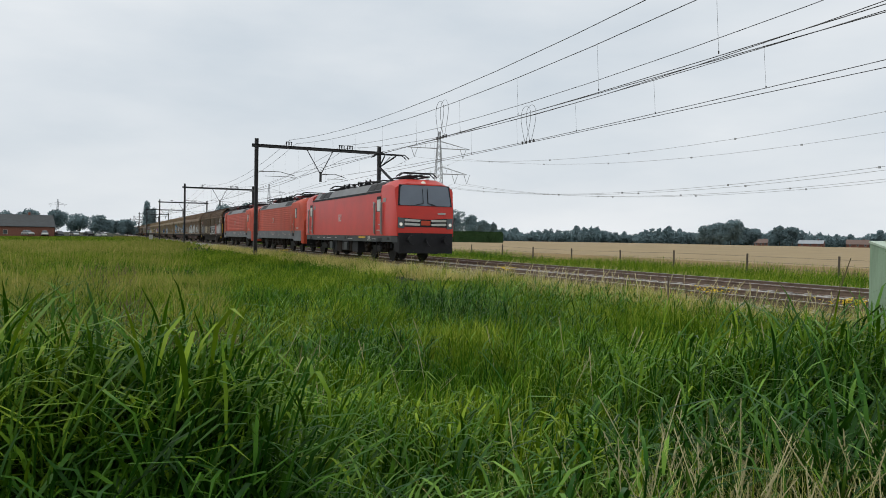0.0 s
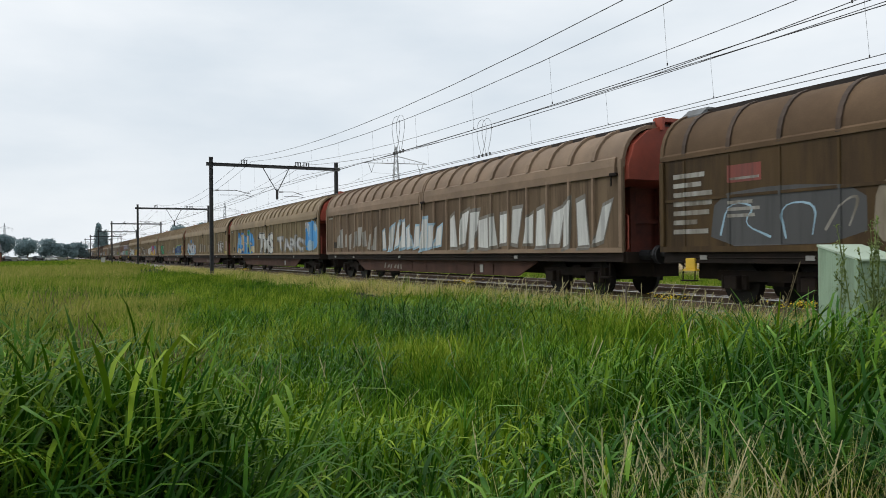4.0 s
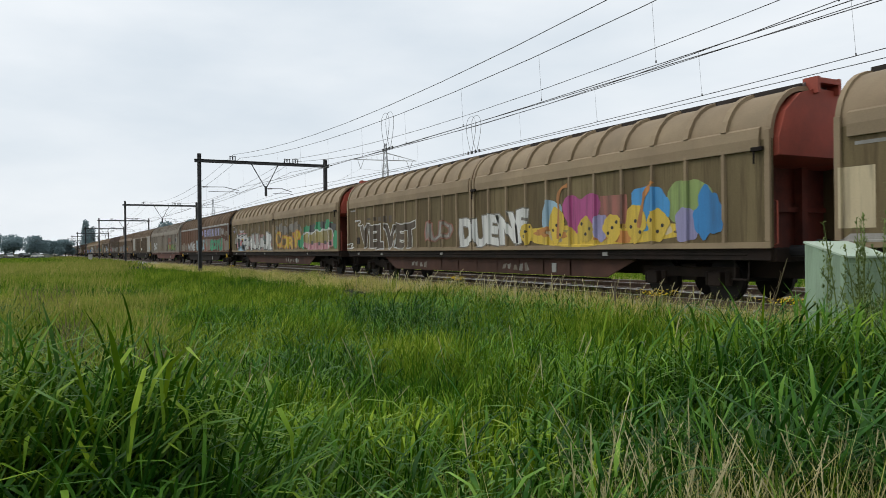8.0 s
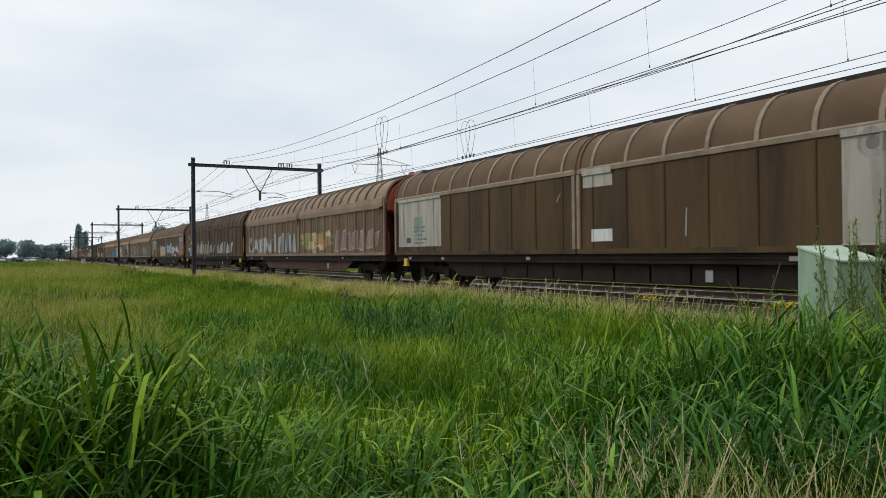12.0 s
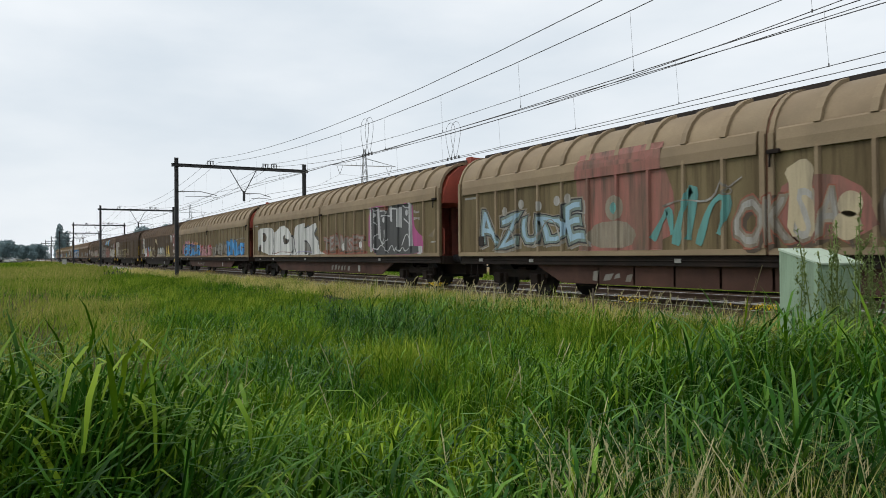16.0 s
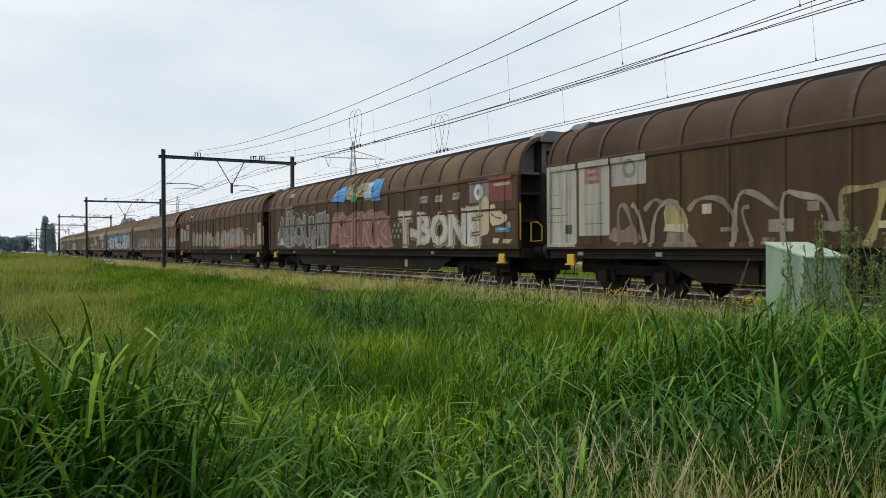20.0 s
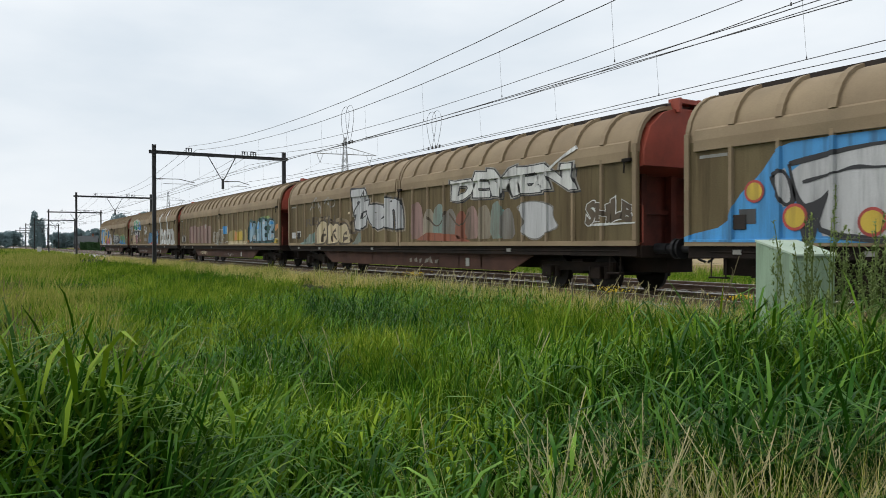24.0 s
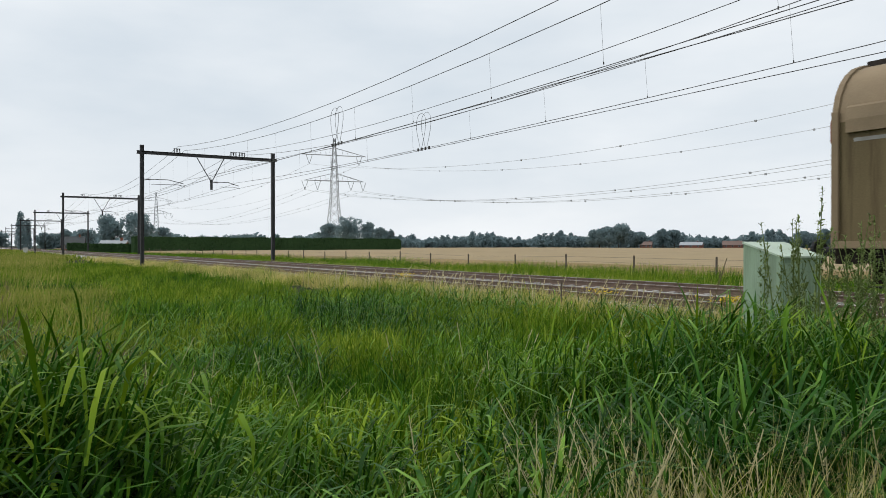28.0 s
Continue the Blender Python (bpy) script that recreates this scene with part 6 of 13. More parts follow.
blades("dry_grass", x, y, hh, R.uniform(0.05, 0.15, len(x)), hh * R.uniform(0.05, 0.5, len(x)), L_TAN, "straw-coloured rough grassland up the line", seed=14, steps=1)
x, y = wedge(2700, 2.3, 3.5, -64, -18, R)
keep = R.rand(len(x)) < np.interp(np.degrees(np.arctan2(x, y)), [-63, -60, -56, -53, -46, -42, -36, -28], [0.0, 0.16, 0.16, 0.02, 0.05, 0.35, 0.8, 1.0])
x, y = x[keep], y[keep]
tuft_grass("dry_grass", x, y, 20, 0.09, (0.62 + 0.34 * R.rand(len(x)) ** 1.3) * np.interp(np.hypot(x, y), [2.3, 3.4], [1.12, 0.95]), 0.0042, L_STRAW, "tangled straw-coloured grass among the green", 15, lean=1.0, steps=2, wind=0.1)
x, y = wedge(420, 2.5, 3.6, -48, -18, R)
tuft_grass("meadow_grass", x, y, 12, 0.08, R.uniform(0.6, 0.92, len(x)), 0.007, L_OLIVE, "fine yellowish green grass among the straw", 87, lean=0.5)
x, y = wedge(60, 2.4, 3.3, -46, -18, R)
tuft_grass("dry_grass", x, y, 4, 0.05, R.uniform(0.8, 1.05, len(x)), 0.005, L_STRAW, "tall straw-coloured stalks above the green", 86, lean=0.35)
x, y = wedge(170, 1.9, 6.0, -80, -24, R)
tuft_grass("dry_grass", x, y, 6, 0.06, R.uniform(0.45, 0.85, len(x)), 0.006, L_DRY, "straw-coloured stalks bent among the green", 16, lean=0.8)
x, y = 2.55 * np.sin(np.radians(R.normal(-74.2, 1.0, 120))), 2.55 * np.cos(np.radians(R.normal(-74.2, 1.0, 120)))
hh = R.uniform(0.4, 0.72, len(x))
blades("dry_grass", x, y, hh, R.uniform(0.008, 0.016, len(x)), hh * R.uniform(0.05, 0.25, len(x)), L_DRY, "tuft of broken straw-coloured stalks", seed=18)
x, y = wedge(2600, 4.0, 26, -106, -82, R, 0.8)
tuft_grass("dry_grass", x, y, 7, 0.15, R.uniform(0.6, 0.9, len(x)), 0.012, L_TAN, "tan flowering grass in the rough meadow", 28, lean=0.5, steps=2)
# grass and weeds creeping into the ballast shoulder
x, y = -3 - 70 * R.rand(5200) ** 1.2, R.uniform(11.5, 12.45, 5200)
x, y = tufted(x, y, 5, 0.09, R)
hh = R.uniform(0.2, 0.5, len(x)) * np.interp(y, [11.5, 12.5], [1.0, 0.6])
blades("shoulder_grass", x, y, hh, R.uniform(0.008, 0.018, len(x)), hh * R.uniform(0.1, 0.7, len(x)), L_OLIVE, "olive grass creeping over the ballast shoulder", seed=22, steps=2)
x, y = -3 - 60 * R.rand(1500) ** 1.2, R.uniform(11.3, 12.4, 1500)
x, y = tufted(x, y, 4, 0.08, R)
hh = R.uniform(0.3, 0.62, len(x))
blades("dry_grass", x, y, hh, R.uniform(0.005, 0.01, len(x)), hh * R.uniform(0.05, 0.35, len(x)), L_DRY, "straw-coloured stalks on the ballast shoulder", seed=23, steps=2)
# taller tussocks that stand up before the rails
x, y = -2.5 - 34 * R.rand(420) ** 1.1, R.uniform(10.2, 11.9, 420)
keep = patch(x, y, 2.2, 83) + 0.3 * R.rand(len(x)) > 0.55
x, y = x[keep], y[keep]
tuft_grass("shoulder_grass", x, y, 16, 0.12, R.uniform(0.55, 0.9, len(x)), 0.012, L_OLIVE, "tall olive tussocks beside the ballast", 84, lean=0.3, steps=2)
x, y = -2.5 - 40 * R.rand(520) ** 1.1, R.uniform(10.4, 12.1, 520)
tuft_grass("dry_grass", x, y, 8, 0.1, R.uniform(0.5, 0.85, len(x)), 0.007, L_DRY, "pale stalks standing up beside the ballast", 85, lean=0.35, steps=2)
x, y = wedge(130, 5.0, 6.2, -43, -27, R)
keep = patch(x, y, 0.8, 88) + 0.3 * R.rand(len(x)) > 0.5
x, y = x[keep], y[keep]
tuft_grass("meadow_grass", x, y, 16, 0.1, R.uniform(0.95, 1.3, len(x)), 0.012, L_OLIVE, "tall bright grass standing before the track", 89, lean=0.25)
# wheat ears along the near edge of the field
n = 16000
x, y = -2 - 180 * R.rand(n) ** 1.2, 32.4 + 9 * R.rand(n) ** 1.8
hh = R.uniform(0.62, 0.8, n)
blades("wheat_stalks", x, y, hh, R.uniform(0.02, 0.05, n), hh * R.uniform(0.05, 0.3, n), L_DRY, "ripe wheat stalks at the edge of the field", "wheat", seed=17, steps=1)

# flowering grass: stalks with feathery heads
def seed_heads(name, x, y, height, label, mat, seed, size=0.1):
    r = np.random.RandomState(seed)
    n = len(x)
    z = ground_z(x, y)
    lx, ly = r.randn(n) * 0.24 * height + 0.08 * height, r.randn(n) * 0.24 * height + 0.1 * height
    v, f = [], []
    w = 0.0008 + 0.0002 * np.hypot(x, y)
    s = np.zeros((n, 6, 3))
    for i, q in enumerate((0, 0.55, 1.0)):
        s[:, 2 * i] = np.stack([x + lx * q * q - w, y + ly * q * q - w, z + height * q], -1)
        s[:, 2 * i + 1] = np.stack([x + lx * q * q + w, y + ly * q * q + w, z + height * q], -1)
    v.append(s.reshape(-1, 3))
    q = np.array([(0, 1, 3), (0, 3, 2), (2, 3, 5), (2, 5, 4)])
    f.append((np.arange(n)[:, None, None] * 6 + q[None]).reshape(-1, 3))
    m = 10
    k = np.repeat(np.arange(n), m)
    t = np.tile(np.linspace(0.84, 1.0, m), n)
    cx, cy, cz = x[k] + lx[k] * t * t, y[k] + ly[k] * t * t, z[k] + height[k] * t
    a = r.rand(n * m) * math.tau
    ln = 0.75 * size * (1.15 - (t - 0.84) / 0.16) * r.uniform(0.3, 0.6, n * m)
    tip = np.stack([cx + np.cos(a) * ln * 0.55, cy + np.sin(a) * ln * 0.55, cz + ln], -1)
    ww = 0.0013 + 0.00032 * np.hypot(cx, cy)
    tri3 = np.stack([np.stack([cx - ww, cy, cz], -1), np.stack([cx + ww, cy, cz], -1), tip], 1)
    v.append(tri3.reshape(-1, 3))
    f.append(n * 6 + np.arange(n * m * 3).reshape(-1, 3))
    return tagged(new(name, mesh_of(name, np.concatenate(v), np.concatenate(f), mat)), label, "grass", kind="stuff")



def at_heading(az, d, across=False):
    return d * (math.cos(math.radians(az)) if across else math.sin(math.radians(az)))


x, y = wedge(330, 1.9, 3.4, -52, -22, R, 0.9)
seed_heads("grass_seed_heads", x, y, R.uniform(0.5, 0.95, len(x)), "pale flowering grass heads on thin stalks", L_SEED, 31)
x, y = wedge(60, 2.2, 9.0, -88, -24, R)
seed_heads("grass_seed_heads", x, y, R.uniform(0.65, 0.95, len(x)), "pale flowering grass heads on thin stalks", L_SEED, 32)
x, y = R.uniform(-26, -4, 190), R.uniform(10.2, 12.0, 190)
seed_heads("grass_seed_heads", x, y, R.uniform(0.5, 0.85, len(x)), "pale flowering grass heads along the ballast", L_SEED, 33, 0.16)
x, y = at_heading(-40.3, 5.0), at_heading(-40.3, 5.0, True)
seed_heads("reed_plume", np.array([x, x + 0.05]), np.array([y, y]), np.array([1.6, 1.15]), "tall reed stalk with a feathery brown plume", L_MAUVE, 36, 0.2)
x, y = wedge(60, 18, 30, -92, -88, R)
seed_heads("mauve_grass_heads", x, y, R.uniform(0.5, 0.75, len(x)), "mauve flowering grass heads in the meadow", L_MAUVE, 34, 0.22)

# green blades among the straw at the camera's feet
x, y = wedge(110, 1.9, 3.1, -54, -20, R)
x, y = tufted(x, y, 9, 0.05, R)
hh = 0.5 + 0.5 * R.rand(len(x)) ** 1.3
blades("meadow_grass", x, y, hh, R.uniform(0.004, 0.011, len(x)), hh * R.uniform(0.1, 0.7, len(x)), L_GRASS, "fine green grass among the straw", seed=19)

for az, d in ((-84.6, 9.0), (-82.8, 7.6), (-79.4, 6.0), (-88.4, 12.5)):
    cx, cy = at_heading(az, d), at_heading(az, d, True)
    seed_heads("mauve_grass_heads", cx + R.randn(26) * 0.22, cy + R.randn(26) * 0.22, R.uniform(0.62, 0.85, 26), "mauve flowering grass heads in the meadow", L_MAUVE, 50 + int(d), 0.16)
# plain grass all round, behind the camera
x, y = wedge(6000, 1.2, 16, -20, 254, R)
keep = (y < 12.0) & (np.hypot(x, y) > 1.2)
x, y = tufted(x[keep], y[keep], 4, 0.12, R)
hh = R.uniform(0.35, 0.8, len(x))
blades("meadow_grass", x, y, hh, R.uniform(0.03, 0.06, len(x)), hh * R.uniform(0.1, 0.6, len(x)), L_GRASS, "green meadow grass round the standpoint", seed=20, steps=1)

x, y = wedge(2600, 1.3, 7.0, -16, 56, np.random.RandomState(92))
x, y = tufted(x, y, 5, 0.1, np.random.RandomState(93))
hh = np.random.RandomState(94).uniform(0.2, 0.45, len(x))
blades("meadow_grass", x, y, hh, np.full(len(x), 0.02), hh * 0.4, L_GRASS, "short green grass round the standpoint", seed=95, steps=1)

# reed growing through the meadow
x, y = wedge(6200, 2.15, 6.8, -104, -20, R)
keep = ~((np.hypot(x, y) < 4.6) & (np.degrees(np.arctan2(x, y)) > -50) & (R.rand(len(x)) < 0.9)) & (patch(x, y, 0.7, 41) + 0.25 * R.rand(len(x)) > 0.52)
x, y = x[keep], y[keep]
tall = (0.62 + 0.45 * patch(x, y, 1.2, 9)) * R.uniform(0.7, 1.12, len(x))
pick = patch(x, y, 1.4, 80) > 0.55
near = (np.degrees(np.arctan2(x, y)) < -79) & (np.hypot(x, y) < 3.0)
for sel, leafy in ((pick & ~near, L_YELLOWREED), (~pick & ~near, L_REED), (near, L_SHADEREED)):
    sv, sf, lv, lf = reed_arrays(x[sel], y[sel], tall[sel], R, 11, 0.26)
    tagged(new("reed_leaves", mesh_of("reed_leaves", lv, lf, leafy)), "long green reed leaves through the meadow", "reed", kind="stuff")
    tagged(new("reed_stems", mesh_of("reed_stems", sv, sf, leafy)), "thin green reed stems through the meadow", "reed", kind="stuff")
x, y = wedge(5500, 6.2, 18, -98, -24, R)
keep = (y < 9.8) & (patch(x, y, 1.3, 42) + 0.25 * R.rand(len(x)) > 0.56)
x, y = x[keep], y[keep]
sv, sf, lv, lf = reed_arrays(x, y, (0.5 + 0.5 * patch(x, y, 3.0, 10)) * R.uniform(0.75, 1.1, len(x)), R, 6)
tagged(new("reed_leaves", mesh_of("reed_leaves", lv, lf, L_REED)), "long green reed leaves through the meadow", "reed", kind="stuff")
# unseen reed thicket behind the camera, added to shade the foreground
x, y = wedge(1700, 1.5, 4.4, 50, 234, R)
sv, sf, lv, lf = reed_arrays(x, y, R.uniform(1.7, 2.3, len(x)), R, 7, 0.34, low=0.12, slim=2.4, wind=0.0)
tagged(new("reed_leaves", mesh_of("reed_leaves", lv, lf, L_REED)), "unseen tall reed behind the camera, added to shade the foreground", "reed", kind="stuff")

# broad-leaved weeds through the grass
x, y = wedge(9000, 5.5, 34, -100, -24, R, 0.85)
keep = y < 11.3
x, y = x[keep], y[keep]
dist = np.hypot(x, y)
lv, lf = leaf_sheets(x, y, ground_z(x, y) + R.uniform(0.1, 0.5, len(x)) * (0.5 + 0.6 * patch(x, y, 3.0, 21)), R.rand(len(x)) * math.tau, R.uniform(0.08, 0.18, len(x)) * (0.7 + dist / 80), R.uniform(0.014, 0.03, len(x)) * (0.7 + dist / 80), np.radians(R.uniform(15, 55, len(x))), R)
tagged(new("meadow_weed_leaves", mesh_of("meadow_weed_leaves", lv, lf, L_GRASS)), "broad green weed leaves through the meadow", "weed", kind="stuff")

REEDS = []


def reed_clump(az, d, n, spread, height, seed, leaves=9, leaf=0.34, low=0.25, slim=1.0, yellow_leaf=False):
    """A stand of reed that sways in the wind as one."""
    r = np.random.RandomState(seed)
    cx, cy = d * math.sin(math.radians(az)), d * math.cos(math.radians(az))
    o = (cx, cy, float(ground_z(cx, cy)))
    x, y = cx + r.randn(n) * spread, cy + r.randn(n) * spread
    sv, sf, lv, lf = reed_arrays(x, y, height * r.uniform(0.66, 1.05, n), r, leaves, leaf, o, low, slim)
    t = thing("reed_clump", "dense clump of tall " + ("yellowish " if yellow_leaf else "deep ") + "green reed swaying in the meadow", "reed", "reed clumps", pose(*o))
    # clumps far to the left get the leaf colour darkened for shade
    a = new("reed_foliage", mesh_of("reed_foliage", lv, lf, L_YELLOWREED if yellow_leaf else L_SHADEREED if az < -80 else L_REED))
    b = new("reed_stalk", mesh_of("reed_stalk", sv, sf, L_REED))
    a.parent = b.parent = t
    tagged(a, kind="stuff")
    tagged(b, kind="stuff")
    REEDS.append((t, o, seed))
    return t


# heading, distance, stems, spread, height, leaf length, lowest leaf, leaf width, yellow-green leaf
for az, d, n, spread, height, leaf, low, slim, yellow_leaf in (
        (-94.0, 2.4, 460, 0.18, 1.44, 0.2, 0.3, 0.75, True), (-90.4, 2.4, 480, 0.16, 1.42, 0.2, 0.3, 0.75, True), (-87.8, 2.6, 340, 0.16, 1.28, 0.2, 0.3, 0.75, True), (-99.0, 2.4, 360, 0.2, 1.46, 0.2, 0.25, 0.75, True), (-85.4, 2.7, 200, 0.16, 1.1, 0.22, 0.25, 0.75, True),
        (-91.5, 2.05, 300, 0.17, 1.2, 0.26, 0.1, 0.8, False), (-86.5, 2.2, 280, 0.18, 1.06, 0.26, 0.1, 0.8, False), (-95.5, 1.85, 280, 0.16, 1.2, 0.24, 0.1, 0.75, False), (-82.5, 2.5, 150, 0.17, 0.86, 0.24, 0.15, 0.9, False),
        (-46.0, 4.9, 170, 0.34, 1.16, 0.3, 0.3, 0.95, True), (-42.0, 5.0, 190, 0.36, 1.3, 0.3, 0.3, 0.95, True), (-38.0, 4.8, 200, 0.34, 1.34, 0.3, 0.3, 0.95, False), (-34.5, 5.0, 190, 0.36, 1.34, 0.3, 0.3, 0.95, True),
        (-31.0, 4.8, 190, 0.36, 1.32, 0.3, 0.3, 0.95, True), (-27.5, 4.8, 180, 0.34, 1.32, 0.3, 0.3, 0.95, False), (-50.5, 5.2, 150, 0.3, 1.05, 0.3, 0.3, 0.95, True),
        (-43.5, 3.5, 120, 0.26, 1.0, 0.44, 0.4, 1.0, False), (-39.5, 3.3, 70, 0.24, 1.02, 0.44, 0.4, 1.05, False), (-35.5, 3.4, 70, 0.25, 1.05, 0.44, 0.4, 1.05, False), (-31.5, 3.3, 70, 0.25, 1.04, 0.44, 0.4, 1.05, False),
        (-27.0, 3.4, 60, 0.25, 1.05, 0.44, 0.4, 1.05, False), (-48.5, 3.6, 70, 0.26, 0.92, 0.34, 0.3, 1.1, False),
        (-66.0, 3.2, 60, 0.2, 0.9, 0.32, 0.3, 1.0, True), (-57.0, 3.6, 60, 0.22, 0.9, 0.32, 0.3, 1.0, False), (-76.0, 3.4, 60, 0.22, 0.92, 0.32, 0.3, 1.0, True), (-71.0, 2.6, 40, 0.2, 0.78, 0.3, 0.3, 1.0, False), (-61.0, 2.6, 40, 0.2, 0.76, 0.3, 0.3, 1.0, False),
        (-64.5, 12.5, 110, 0.5, 1.0, 0.42, 0.3, 0.9, False), (-68.0, 14.5, 90, 0.5, 0.9, 0.42, 0.3, 0.9, False), (-61.0, 11.0, 80, 0.5, 0.75, 0.4, 0.3, 0.9, False), (-72.0, 9.0, 70, 0.4, 0.75, 0.4, 0.3, 0.9, False), (-55.0, 7.5, 80, 0.4, 0.8, 0.4, 0.3, 0.9, True)):
    reed_clump(az, d, n, spread, height, 100 + len(REEDS), 9, leaf, low, slim, yellow_leaf)


def weed(x, y, height, seed, mat):
    """A tall dock-like weed: stalk, side shoots, small leaves and seed clusters."""
    r = np.random.RandomState(seed)
    z = float(ground_z(x, y)) - 0.03
    t = thing("tall_weed", "tall dark green weed with seed clusters beside the cabinet", "weed", "tall weeds", pose(x, y, z))
    lx, ly = r.randn() * 0.08, r.randn() * 0.08
    bm = bmesh.new()
    tube(bm, [(lx * q * q, ly * q * q, height * q) for q in (0, 0.3, 0.6, 0.85, 1)], [0.009, 0.008, 0.006, 0.004, 0.002], 5)
    shoots = []
    for k in range(9):
        q = 0.3 + 0.62 * k / 9
        a, L = r.rand() * math.tau, (1 - q) * 0.4 + 0.08
        p = Vector((lx * q * q, ly * q * q, height * q))
        e = p + Vector((math.cos(a) * L * 0.5, math.sin(a) * L * 0.5, L * 0.9))
        shoots.append((p, e))
        tube(bm, [p, p.lerp(e, 0.5) + Vector((0, 0, -0.02)), e], 0.003, 4)
    tagged(part("stalk", bm, mat, t), kind="stuff")
    m = 260
    pick = r.randint(0, 9, m)
    u = r.rand(m)
    top = r.rand(m) < 0.35
    P = np.array([tuple(shoots[i][0].lerp(shoots[i][1], float(q))) for i, q in zip(pick, u)])
    P[top] = np.stack([lx * np.ones(top.sum()), ly * np.ones(top.sum()), height * r.uniform(0.55, 1.0, top.sum())], -1)
    lv, lf = leaf_sheets(P[:, 0], P[:, 1], P[:, 2], r.rand(m) * math.tau, r.uniform(0.02, 0.06, m), r.uniform(0.008, 0.018, m), np.radians(r.uniform(10, 50, m)), r)
    tagged(new("leaves", mesh_of("leaves", lv, lf, mat)), kind="stuff").parent = t


EXTRA = np.random.RandomState(19)
MORE = tuple((a, d, h) for a, d, h in zip(EXTRA.uniform(-33.5, -24.5, 20), EXTRA.uniform(5.6, 7.8, 20), EXTRA.uniform(1.35, 1.95, 20)))
for i, (a, d, hgt) in enumerate(MORE + ((-33.4, 6.6, 1.9), (-31.2, 6.3, 2.15), (-29.3, 6.7, 1.95), (-34.8, 7.2, 1.75), (-28.0, 6.0, 1.8), (-26.6, 6.4, 2.0), (-30.3, 7.3, 1.75), (-25.4, 6.9, 1.9), (-36.4, 6.2, 1.2), (-54.6, 3.0, 1.0), (-53.4, 2.85, 0.9), (-47.0, 2.9, 0.95), (-32.3, 6.9, 1.7), (-27.4, 7.4, 1.8))):
    weed(d * math.sin(math.radians(a)), d * math.cos(math.radians(a)), hgt, 200 + i, L_WEED if d > 4 else L_GRASS)

# yellow ragwort by the rails
for i, (xx, yy) in enumerate(((-20.7, 11.55), (-12.1, 11.75), (-52, 11.4), (-8.7, 11.6))):
    r = np.random.RandomState(300 + i)
    z = float(ground_z(xx, yy))
    t = thing("ragwort", "yellow-flowered ragwort plant at the ballast edge", "wild flower", "ragwort plants", pose(xx, yy, z))
    bm = bmesh.new()
    for k in range(7):
        tube(bm, [(0, 0, 0), (r.randn() * 0.1, r.randn() * 0.1, 0.3), (r.randn() * 0.22, r.randn() * 0.2, 0.52 + 0.1 * r.rand())], 0.006, 4)
    part("stems", bm, L_WEED, t)
    m = 90
    lv, lf = leaf_sheets(r.randn(m) * 0.2, r.randn(m) * 0.2, 0.5 + 0.12 * r.rand(m), r.rand(m) * math.tau, r.uniform(0.04, 0.07, m), r.uniform(0.03, 0.05, m), np.radians(r.uniform(30, 70, m)), r)
    tagged(new("blossom", mesh_of("flowers", lv, lf, L_YELLOW)), "small yellow flowers", kind="stuff").parent = t
    lv, lf = leaf_sheets(r.randn(m) * 0.1, r.randn(m) * 0.1, 0.4 * r.rand(m), r.rand(m) * math.tau, r.uniform(0.08, 0.16, m), r.uniform(0.02, 0.05, m), np.radians(r.uniform(10, 50, m)), r)
    tagged(new("leaves", mesh_of("leaves", lv, lf, L_WEED)), kind="stuff").parent = t


# ---- trees, hedge, houses, cabinet, fence ----
def crown_arrays(lobes, n, size, r):
    """Leaf clumps spread through round lobes (centre, radii), denser to the outside."""
    lob = np.array(lobes, float)
    w = (lob[:, 3] * lob[:, 4] * lob[:, 5]) ** 0.67
    k = r.choice(len(lob), n, p=w / w.sum())
    d = r.randn(n, 3)
    d /= np.linalg.norm(d, axis=1)[:, None]
    rad = r.uniform(0.55, 1.05, n)[:, None]
    c = lob[k, :3] + d * rad * lob[k, 3:6]
    a, b = r.randn(n, 3), r.randn(n, 3)
    a /= np.linalg.norm(a, axis=1)[:, None]
    b -= a * (a * b).sum(1)[:, None]
    b /= np.linalg.norm(b, axis=1)[:, None]
    s = (size * r.uniform(0.5, 1.3, n))[:, None]
    v = np.stack([c - a * s, c + b * s * 0.6, c + a * s, c - b * s * 0.6], 1).astype(np.float32)
    return v.reshape(-1, 3), np.arange(n * 4).reshape(-1, 4)


